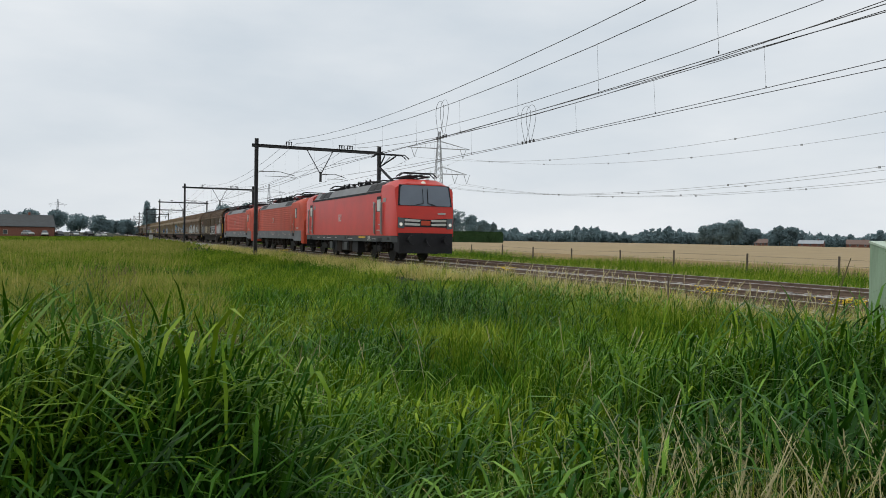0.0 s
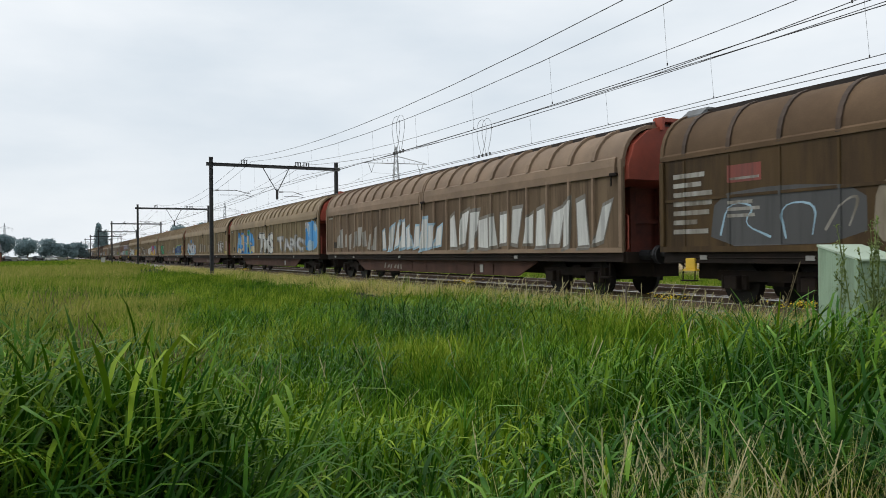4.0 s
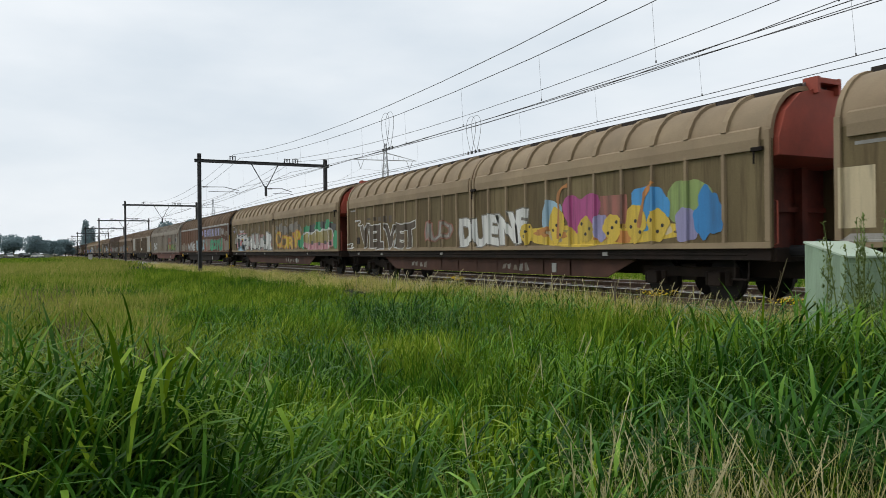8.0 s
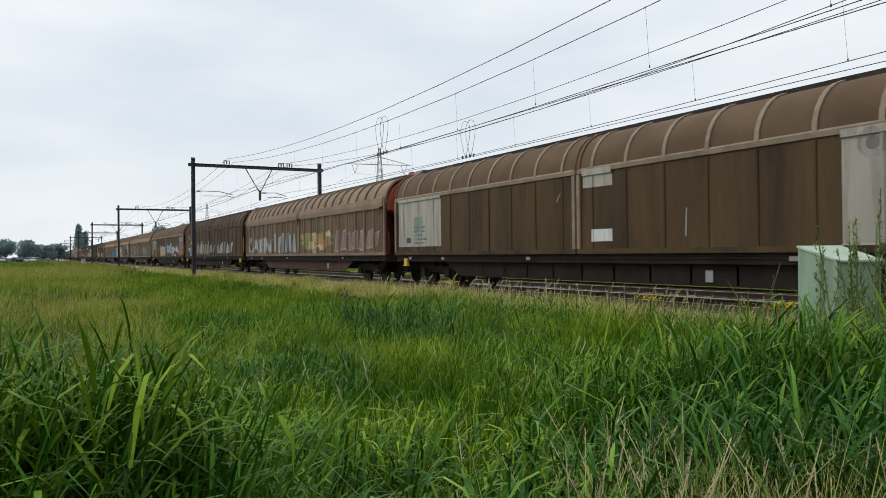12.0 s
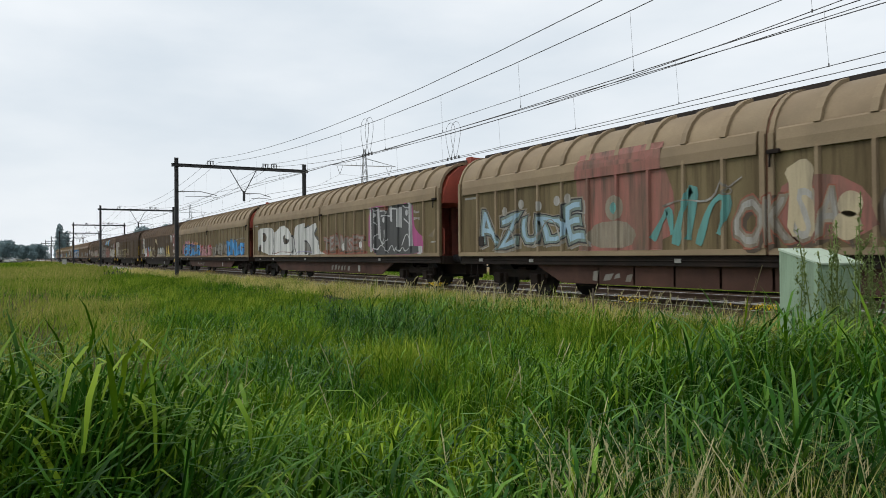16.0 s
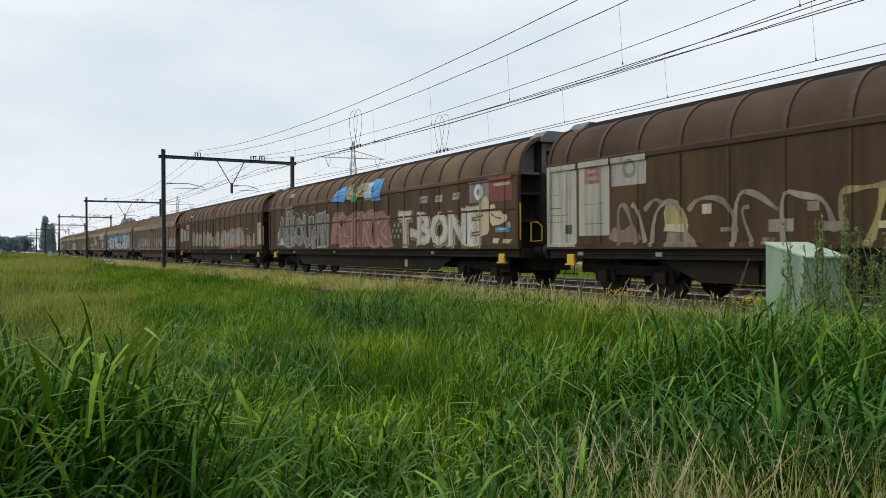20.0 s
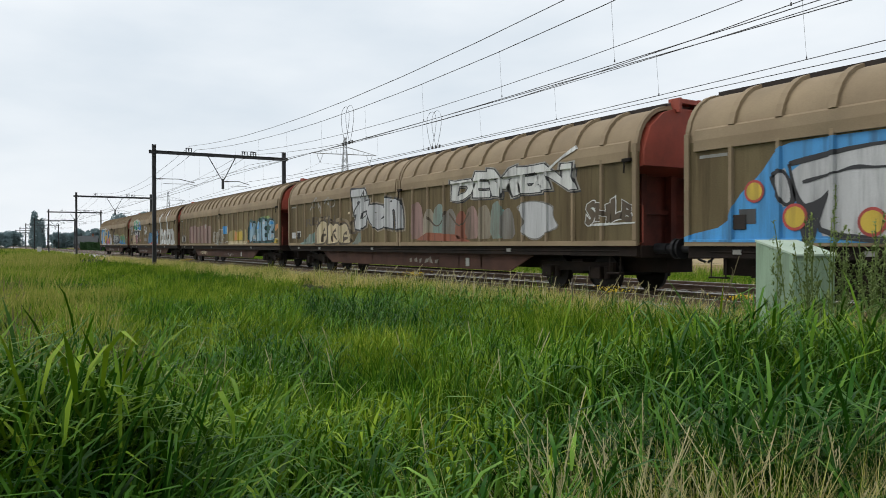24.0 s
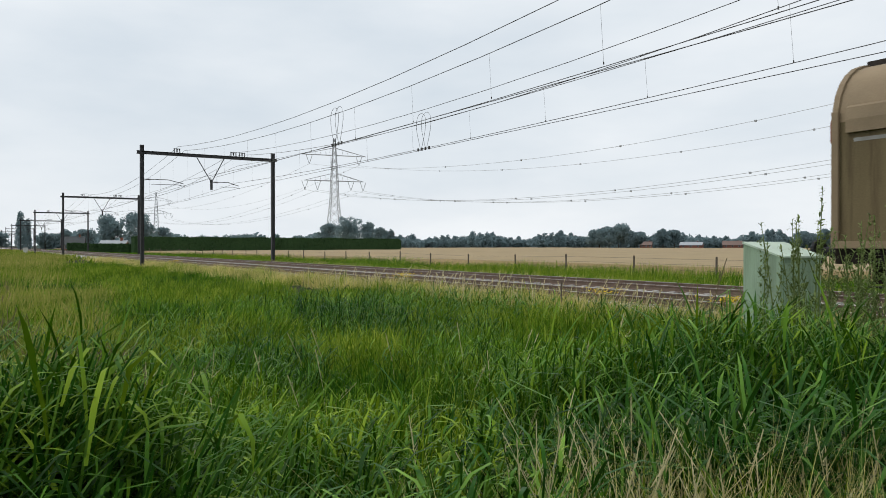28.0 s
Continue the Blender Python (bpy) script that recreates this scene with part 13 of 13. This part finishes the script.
stroke(17, [(3.5, 1.43), (3.47, 1.89), (3.8, 2.08), (4.34, 2.06), (4.58, 1.83), (4.54, 1.43), (3.5, 1.43)], 0.05, "tealdark", 2)
poly(17, [(4.64, 1.41), (4.61, 1.69), (4.91, 1.87), (5.18, 1.86), (5.4, 1.64), (5.37, 1.42)], "greybeige", 1.6)
stroke(17, [(4.64, 1.41), (4.61, 1.69), (4.91, 1.87), (5.18, 1.86), (5.4, 1.64), (5.37, 1.42), (4.64, 1.41)], 0.05, "tealdark", 2)
poly(17, [(0.65, 1.17), (0.88, 1.44), (5.3, 1.44), (5.55, 1.21)], "greybeige", 1)
panel(17, 2.73, 3.05, 1.46, 1.64, "dimteal", 2.4, "graffiti_block")
stroke(17, [(3.87, 1.47), (3.98, 1.81), (4.27, 1.72)], 0.06, "brownshade", 2.4)
stroke(17, [(1.56, 1.5), (1.69, 1.83)], 0.06, "brownshade", 2.4)
stroke(17, [(-1.99, 1.15), (-1.98, 1.79), (-1.59, 1.96), (-1.16, 1.68), (-0.94, 2.02), (-0.53, 1.82), (-0.43, 1.53), (-0.07, 1.91), (0.07, 1.55), (-0.28, 1.17)], 0.09, "dimwhite", 2)
poly(17, [(0.08, 2.59), (0.04, 2.97), (0.42, 2.85), (0.75, 2.55), (0.94, 2.39), (0.56, 2.41)], "cream", 1.2)
poly(17, [(-5.63, 1.27), (-5.55, 1.98), (-5.06, 2.06), (-4.93, 1.26)], "dimpink", 0.9)
poly(17, [(-4.66, 1.33), (-4.65, 1.85), (-4.18, 2.03), (-3.73, 1.73), (-3.93, 1.33)], "dimteal", 1.4)
stroke(17, [(-4.66, 1.33), (-4.65, 1.85), (-4.18, 2.03), (-3.73, 1.73), (-3.93, 1.33), (-4.66, 1.33)], 0.05, "greybeige", 1.8)
panel(17, -8.36, -7.52, 1.5, 3.17, "palegrey", 0.9, "painted_panel")
panel(18, -10.95, -9.8, 1.16, 3.18, "palegrey", 1, "painted_panel")
panel(18, -9.71, -8.66, 1.42, 3.19, "palegrey", 1, "painted_panel")
panel(18, -8.59, -7.52, 2.53, 3.18, "palegrey", 1, "painted_panel")
panel(18, -9.5, -8.96, 2.65, 3.06, "fadedred", 1.5, "painted_panel")
panel(18, -9.42, -9.04, 2.73, 2.82, "panelgrey", 2, "data_line")
panel(18, -9.41, -9.04, 2.9, 2.97, "panelgrey", 2, "data_line")
disc(18, -8.02, 2.9, 0.22, "dimgrey", 1.5)
disc(18, -8.02, 2.9, 0.12, "palegrey", 2)
panel(18, -10.19, -9.96, 1.47, 1.7, "darkgrey", 1.5, "label_pocket")
panel(18, -10.77, -10.14, 3.08, 3.09, "dimgrey", 1.5, "data_line")
panel(18, -10.78, -10.27, 2.92, 2.92, "dimgrey", 1.5, "data_line")
panel(18, -10.78, -10.34, 2.45, 2.46, "dimgrey", 1.5, "data_line")
panel(18, -10.78, -10.36, 2.11, 2.14, "dimgrey", 1.5, "data_line")
panel(18, -10.78, -10.1, 1.94, 1.96, "dimgrey", 1.5, "data_line")
panel(18, -10.79, -10.23, 1.77, 1.79, "dimgrey", 1.5, "data_line")
panel(18, -9.52, -8.86, 2.16, 2.17, "dimgrey", 1.5, "data_line")
panel(18, -9.52, -8.86, 2.1, 2.1, "dimgrey", 1.5, "data_line")
panel(18, -9.52, -8.86, 1.69, 1.71, "dimgrey", 1.5, "data_line")
poly(18, [(-8.73, 1.27), (-8.54, 1.63), (-8.27, 1.5), (-7.92, 1.68), (-7.59, 1.24)], "dimpink", 0.9)
poly(18, [(-6.72, 1.23), (-6.57, 1.4), (-6.27, 1.36), (-6.23, 1.2)], "dimpink", 0.9)
stroke(18, [(-8.31, 1.17), (-8.41, 2.04), (-8.16, 2.13), (-7.96, 1.68), (-7.79, 1.21)], 0.13, "greybeige", 2)
stroke(18, [(-7.95, 2.1), (-7.75, 1.96), (-7.55, 1.24)], 0.13, "greybeige", 2)
stroke(18, [(-7.58, 1.95), (-7.26, 2.2), (-7.07, 2.07)], 0.12, "greybeige", 2)
poly(18, [(-6.98, 1.48), (-7.03, 1.98), (-6.73, 2.19), (-6.37, 1.73), (-6.45, 1.47)], "dimyellow", 1)
poly(18, [(-7.03, 1.48), (-6.98, 1.63), (-6.37, 1.62), (-6.4, 1.44)], "cream", 1.2)
poly(18, [(-6.99, 1.15), (-6.93, 1.45), (-6.38, 1.44), (-6.07, 1.14)], "greybeige", 1)
stroke(18, [(-7.37, 1.15), (-7.28, 1.91), (-6.85, 2.17), (-6.49, 1.81), (-6.38, 1.14)], 0.13, "greybeige", 2)
stroke(18, [(-6.37, 1.88), (-6.14, 2.13), (-5.57, 2.11), (-5.27, 1.77), (-5.23, 1.42)], 0.13, "greybeige", 2)
stroke(18, [(-5.28, 1.14), (-5.22, 2.19), (-4.83, 2.17), (-4.33, 1.81)], 0.13, "greybeige", 2)
panel(18, -6.02, -5.79, 1.8, 2, "cream", 2.4, "graffiti_block")
panel(18, -4.53, -4.02, 1.41, 1.64, "greybeige", 2.4, "graffiti_block")
panel(18, -5.58, -5.23, 1.44, 1.52, "greybeige", 2.4, "graffiti_block")
stroke(18, [(-4.93, 1.9), (-5.14, 1.86), (-4.83, 1.14)], 0.09, "greybeige", 2.2)
panel(18, -4.65, -4.39, 1.18, 1.31, "greybeige", 2.4, "graffiti_block")
stroke(18, [(-4.22, 1.14), (-4.27, 2.18), (-3.85, 2.03), (-3.43, 1.97), (-3.26, 1.39)], 0.13, "greybeige", 2)
panel(18, -3.47, -3.01, 1.41, 1.57, "greybeige", 2.4, "graffiti_block")
panel(18, -3.76, -3.54, 1.76, 1.93, "greybeige", 2.4, "graffiti_block")
stroke(18, [(-3.13, 1.58), (-3.18, 2.02), (-3.08, 2.08), (-2.7, 2.1), (-2.38, 2.13)], 0.13, "dimyellow", 2)
stroke(18, [(-2.71, 1.13), (-2.54, 1.62), (-2.44, 2.11)], 0.17, "dimyellow", 2)
stroke(18, [(-2.38, 2.14), (-1.64, 2.14)], 0.13, "dimyellow", 2)
panel(18, -2.54, -2.26, 1.43, 1.55, "cream", 2.4, "graffiti_block")
panel(18, -2.26, -2.1, 1.18, 1.3, "cream", 2.4, "graffiti_block")
poly(18, [(-2.14, 1.75), (-1.76, 1.79), (-1.67, 2.12), (-1.61, 2.11), (-1.77, 1.13), (-1.84, 1.13), (-1.79, 1.43), (-2.16, 1.47), (-1.91, 1.6)], "dimyellow", 1.6)
stroke(18, [(-1.61, 2.15), (-1.18, 2.17), (-1.01, 2.18)], 0.13, "dimyellow", 2)
stroke(18, [(-1.25, 1.68), (-1.07, 1.52), (-0.98, 1.13)], 0.20, "dimyellow", 2)
stroke(18, [(-0.98, 1.13), (-1.02, 1.58), (-0.88, 2.15)], 0.17, "dimyellow", 2)
stroke(18, [(-0.88, 2.16), (-0.38, 2.17)], 0.13, "dimyellow", 2)
panel(18, -0.43, -0.37, 1.45, 2.1, "dimyellow", 2, "graffiti_block")
panel(18, -0.36, -0.26, 1.16, 1.3, "greybeige", 2, "graffiti_block")
panel(18, 0.02, 0.12, 1.34, 1.94, "dimyellow", 2, "graffiti_block")
poly(18, [(-0.23, 1.61), (0.05, 1.76), (0.35, 1.59), (0.56, 1.45), (0.35, 1.38), (-0.07, 1.45)], "dimpink", 1.6)
poly(18, [(-0.19, 1.13), (-0.16, 1.5), (0.05, 1.55), (0.11, 1.13)], "orange", 1)
stroke(18, [(0.26, 2.04), (0.53, 2.2), (0.81, 2.21), (1.02, 2.06), (1.13, 1.91)], 0.12, "dimyellow", 2)
poly(18, [(0.56, 1.82), (0.86, 1.84), (1.04, 2.06), (1.15, 1.86), (1.13, 1.66), (0.91, 1.64)], "dimyellow", 1.6)
poly(18, [(1.02, 1.57), (1.31, 1.71), (1.31, 1.41), (1.07, 1.34)], "dimpink", 1.4)
stroke(18, [(1.23, 2), (1.44, 2.16), (1.83, 2.17), (2.16, 2.04)], 0.12, "greybeige", 2)
panel(18, 1.96, 2.43, 1.4, 2.02, "panelbeige", 1.6, "graffiti_block")
panel(18, 2.01, 2.43, 1.75, 1.77, "greybeige", 2, "graffiti_block")
panel(18, -0.36, -0.15, 1.17, 3.04, "greybeige", 0.8, "worn_strip")
panel(19, 8.39, 9.42, 2.47, 3.08, "dimgrey", 0.8, "painted_panel")
disc(19, 8.88, 2.78, 0.24, "white", 1.4)
disc(19, 8.88, 2.78, 0.1, "dimgrey", 1.8)
panel(19, 9.45, 10.55, 2.46, 3.16, "platered", 0.8, "painted_panel")
panel(19, 9.66, 10.45, 2.89, 2.97, "cream", 1.4, "data_line")
letters(19, "T-BONE", 3.74, 8.95, 1.19, 2.44, "cream", "brownshade", 5, wild=0.5, layer=2, slant=-0.10, shade="panelgrey")
poly(19, [(5.31, 2.64), (5.4, 2.86), (5.87, 2.87), (5.82, 2.63)], "panelgrey", 1.2)
stroke(19, [(5.4, 2.74), (5.78, 2.77)], 0.04, "brownshade", 1.8)
poly(19, [(6.31, 2.62), (6.39, 2.83), (6.82, 2.84), (6.78, 2.61)], "panelgrey", 1.2)
stroke(19, [(6.39, 2.72), (6.74, 2.75)], 0.04, "brownshade", 1.8)
poly(19, [(7.4, 2.64), (7.48, 2.84), (7.86, 2.85), (7.82, 2.63)], "panelgrey", 1.2)
stroke(19, [(7.48, 2.74), (7.79, 2.76)], 0.04, "brownshade", 1.8)
poly(19, [(8.76, 2.18), (9.12, 2.62), (9.39, 2.64), (9.45, 2.14), (9.45, 1.56), (8.91, 1.46), (8.6, 1.17), (8.28, 1.2), (8.73, 1.64)], "cream", 1.6)
poly(19, [(9.45, 2.36), (9.72, 2.4), (9.79, 2.17), (10.03, 2.27), (10.06, 2.1), (10.32, 2.06), (10.32, 1.89), (9.95, 1.79), (9.5, 1.77)], "cream", 1.8)
stroke(19, [(9.53, 2.13), (9.72, 2.01), (10.03, 1.97)], 0.05, "brownshade", 2.6)
stroke(19, [(9.45, 2.59), (9.45, 1.59)], 0.05, "brownshade", 2.6)
stroke(19, [(8.76, 2.18), (8.92, 2.03), (9.14, 2.1)], 0.05, "brownshade", 2.6)
panel(19, 9.73, 10.42, 1.58, 1.73, "steelblue", 1.4, "graffiti_block")
panel(19, 9.85, 10.25, 1.65, 1.69, "cream", 1.8, "graffiti_block")
poly(19, [(9.59, 1.29), (9.64, 1.42), (9.95, 1.42), (9.86, 1.26)], "cream", 1.4)
poly(19, [(10.08, 1.28), (10.16, 1.39), (10.57, 1.38), (10.39, 1.26)], "cream", 1.4)
panel(19, 10.27, 10.47, 1.7, 1.86, "panelgrey", 1.2, "graffiti_block")
panel(1, 9.56, 10.39, 2.88, 3.02, "cream", 1.2, "data_line")
poly(1, [(9.46, 2.53), (9.53, 2.83), (10.39, 2.77), (10.42, 2.48), (9.98, 2.47)], "rust", 0.9)
poly(1, [(9.5, 3.15), (9.57, 3.27), (10.39, 3.23), (10.39, 3.05)], "rust", 0.85)
poly(1, [(9.88, 2.55), (9.99, 2.78), (10.12, 2.74), (10.05, 2.51)], "orange", 1.1)
poly(1, [(10.28, 1.43), (10.3, 2.36), (10.54, 2.42), (10.73, 2.38), (10.75, 1.27), (10.44, 1.22)], "rust", 1)
poly(1, [(10.38, 1.48), (10.41, 1.99), (10.67, 2.13), (10.71, 1.42)], "fadedred", 1.3)
poly(1, [(9.87, 1.23), (9.94, 1.36), (10.69, 1.42), (10.69, 1.22)], "fadedred", 1.3)
panel(1, 9.56, 10.36, 1.5, 1.71, "darkgrey", 2.4, "graffiti_block")
stroke(1, [(9.57, 1.58), (10.35, 1.63)], 0.03, "dimgrey", 2.8)
stroke(1, [(9, 1.24), (9.19, 1.4), (9.08, 1.65), (8.85, 1.69), (8.7, 1.46)], 0.06, "black", 2.6)
stroke(1, [(9.12, 2.15), (9.57, 2.34), (10.05, 2.28), (10.22, 2.01)], 0.06, "black", 2.6)
stroke(1, [(9.42, 2.27), (9.41, 1.5)], 0.05, "brownshade", 2.6)
stroke(1, [(0.47, 1.2), (0.48, 2.12), (1.33, 2.16)], 0.05, "white", 4.4)
stroke(1, [(1.53, 1.23), (1.54, 2.15), (2.27, 2.19)], 0.05, "white", 4.4)
stroke(1, [(2.45, 1.19), (2.46, 2.18), (4.7, 2.17), (4.69, 1.18), (0.47, 1.15)], 0.06, "white", 4.4)
stroke(1, [(2.7, 1.49), (2.71, 2), (3.37, 2.01), (3.37, 1.51), (2.7, 1.48)], 0.04, "chalk", 4.4)
stroke(1, [(0.62, 2), (1.33, 2.01), (1.12, 1.66)], 0.05, "paleblue", 4.4)
stroke(1, [(1.63, 2), (2.01, 2.01)], 0.03, "chalk", 4.4)
stroke(1, [(1.63, 1.83), (2, 1.84)], 0.03, "chalk", 4.4)
stroke(1, [(1.63, 1.65), (2, 1.66)], 0.03, "chalk", 4.4)
stroke(1, [(1.63, 1.47), (2, 1.49)], 0.03, "chalk", 4.4)
poly(1, [(3.94, 1.92), (4.44, 1.92), (4.47, 1.82), (3.96, 1.82)], "chalk", 4.3)
poly(1, [(4.05, 1.18), (4.11, 1.5), (4.25, 1.56), (4.24, 1.18)], "chalk", 4.3)

poly(20, [(-6.2, 1.34), (-6.14, 2.3), (-5.8, 2.45), (-5.25, 2.29), (-5.1, 1.76), (-5.26, 1.36)], "dimpink", 1)
poly(20, [(-5.05, 1.34), (-4.99, 2.23), (-4.67, 2.37), (-4.17, 2.22), (-4.02, 1.71), (-4.17, 1.35)], "dimwhite", 1.1)
poly(20, [(-4.07, 1.33), (-4.02, 2.16), (-3.73, 2.3), (-3.25, 2.16), (-3.12, 1.66), (-3.26, 1.35)], "greybeige", 1.2)
poly(20, [(-2.89, 1.32), (-2.84, 2.24), (-2.57, 2.37), (-2.14, 2.23), (-2.01, 1.76), (-2.14, 1.34)], "dimpink", 1.3)
poly(20, [(-1.81, 1.31), (-1.76, 2.24), (-1.51, 2.37), (-1.12, 2.23), (-1, 1.78), (-1.12, 1.33)], "dimwhite", 1.4)
poly(20, [(-1, 1.3), (-0.96, 2.16), (-0.73, 2.28), (-0.35, 2.15), (-0.25, 1.71), (-0.36, 1.32)], "dimwhite", 1.5)
poly(20, [(-0.25, 1.3), (-0.21, 1.88), (0.01, 2), (0.36, 1.88), (0.46, 1.45), (0.36, 1.32)], "greybeige", 1.6)
stroke(20, [(-5.78, 1.41), (-5.61, 2.01), (-5.29, 1.47)], 0.07, "brownshade", 2.2)
stroke(20, [(-4.58, 1.4), (-4.42, 1.97), (-4.12, 1.46)], 0.07, "brownshade", 2.2)
stroke(20, [(-3.59, 1.39), (-3.44, 1.94), (-3.16, 1.44)], 0.07, "brownshade", 2.2)
stroke(20, [(-2.45, 1.38), (-2.31, 1.91), (-2.06, 1.43)], 0.07, "brownshade", 2.2)
stroke(20, [(-1.4, 1.36), (-1.28, 1.88), (-1.04, 1.42)], 0.07, "brownshade", 2.2)
stroke(20, [(-0.62, 1.36), (-0.5, 1.85), (-0.28, 1.41)], 0.07, "brownshade", 2.2)
poly(20, [(0.46, 1.35), (0.63, 2.13), (1.13, 2.32), (1.76, 2.23), (1.83, 1.33)], "greybeige", 0.8)
poly(20, [(1.83, 1.16), (1.99, 1.97), (2.36, 2.25), (2.92, 2.39), (3.45, 2.28), (3.58, 2.09), (3.96, 2.3), (4.89, 2.43), (5.54, 2.36), (6.14, 2.44), (6.88, 2.42), (7.31, 2.09), (7.52, 1.75), (7.52, 1.35), (6.42, 1.29), (3.7, 1.16)], "fadedred", 0.9)
poly(20, [(2.03, 1.28), (2.14, 2.02), (2.53, 2.22), (2.57, 1.85), (2.92, 2.29), (3.4, 2.17), (3.34, 1.27)], "dimwhite", 1.5)
poly(20, [(3.53, 1.31), (3.6, 2.07), (3.96, 2.23), (4.44, 2.17), (4.55, 1.87), (4.49, 1.33)], "dimwhite", 1.5)
poly(20, [(4.57, 1.35), (4.64, 2.11), (4.89, 2.3), (5.44, 2.31), (5.56, 2.07), (5.62, 1.37)], "dimwhite", 1.5)
poly(20, [(5.7, 1.37), (5.76, 2.13), (6.14, 2.33), (6.79, 2.33), (7.19, 1.97), (7.31, 1.39)], "dimwhite", 1.5)
poly(20, [(2.64, 1.56), (2.92, 1.79), (2.98, 1.27)], "fadedred", 2)
poly(20, [(3.7, 1.36), (3.96, 1.82), (4.2, 1.35)], "fadedred", 2)
poly(20, [(4.61, 2.13), (4.89, 2.2), (5.28, 2.11), (4.89, 1.96)], "fadedred", 2)
poly(20, [(6.28, 1.92), (6.52, 2.06), (6.72, 1.92)], "fadedred", 2)
poly(20, [(7.31, 2.05), (7.48, 1.75), (7.46, 1.39), (7.31, 1.39), (7.19, 1.91)], "red", 1.2)
stroke(20, [(7.8, 2.31), (8.11, 2.3), (8.55, 1.98)], 0.05, "dimwhite", 1.5)
poly(20, [(7.8, 1.27), (7.84, 1.95), (8.19, 2), (8.69, 1.77), (8.76, 1.26)], "panelbeige", 0.8)
poly(20, [(8.97, 1.29), (9.1, 2.01), (9.43, 2.03), (9.46, 1.32)], "dimyellow", 0.8)
panel(20, -10.33, -9.52, 1.69, 2.71, "dimwhite", 1, "painted_panel")
panel(20, -9.24, -8.42, 1.76, 2.57, "dimwhite", 1, "painted_panel")
panel(20, -8.19, -7.39, 1.77, 2.52, "dimwhite", 1, "painted_panel")
panel(20, -8.19, -7.29, 2.59, 2.97, "orange", 0.9, "painted_panel")
panel(20, -6.77, -6.05, 3.44, 3.57, "dimwhite", 1, "data_line")
panel(20, 9.98, 10.94, 1.38, 2.57, "palegrey", 1, "painted_panel")
disc(20, 10.5, 2.34, 0.15, "dimgrey", 1.6)

# tags on the girders
for w, x0, x1, n in ((2, -4.0, -2.0, 6), (4, 1.0, 3.5, 6), (5, -3.0, -0.5, 5), (6, -4.8, -3.4, 4), (6, 1.5, 3.0, 5), (7, 2.0, 4.5, 7), (14, -5.0, -3.5, 4), (15, 1.0, 3.2, 6), (16, -4.0, -1.5, 7), (22, -5.4, -2.2, 9), (23, 0.5, 2.5, 6), (26, -3.5, 0.5, 9)):
    under_scrawl(w, x0, x1, 0.5, 0.78, n, "dimgrey", w)


# ---- motion ----
def train_shift(t):
    """How far the train has run at t seconds; it slows very slightly."""
    return 24.555 * t - 0.00405 * t * t


def motions():
    for ob, x in TRAIN:
        walk(ob, [(t, pose(x + train_shift(t), NEAR_TRACK, 0)) for t in (0, 7, 14, 21, 28)])
    for ob, o, seed in REEDS:
        p = random.Random(seed).uniform(0, 6)
        walk(ob, [(k * 0.4, pose(*o, 1.6 * math.sin(2.3 * k * 0.4 + p) + 0.8 * math.sin(5.1 * k * 0.4 + 2 * p), 2.2 + 2.0 * math.sin(1.9 * k * 0.4 + 1.3 * p) + 1.0 * math.sin(4.7 * k * 0.4 + p), 0)) for k in range(71)])


motions()
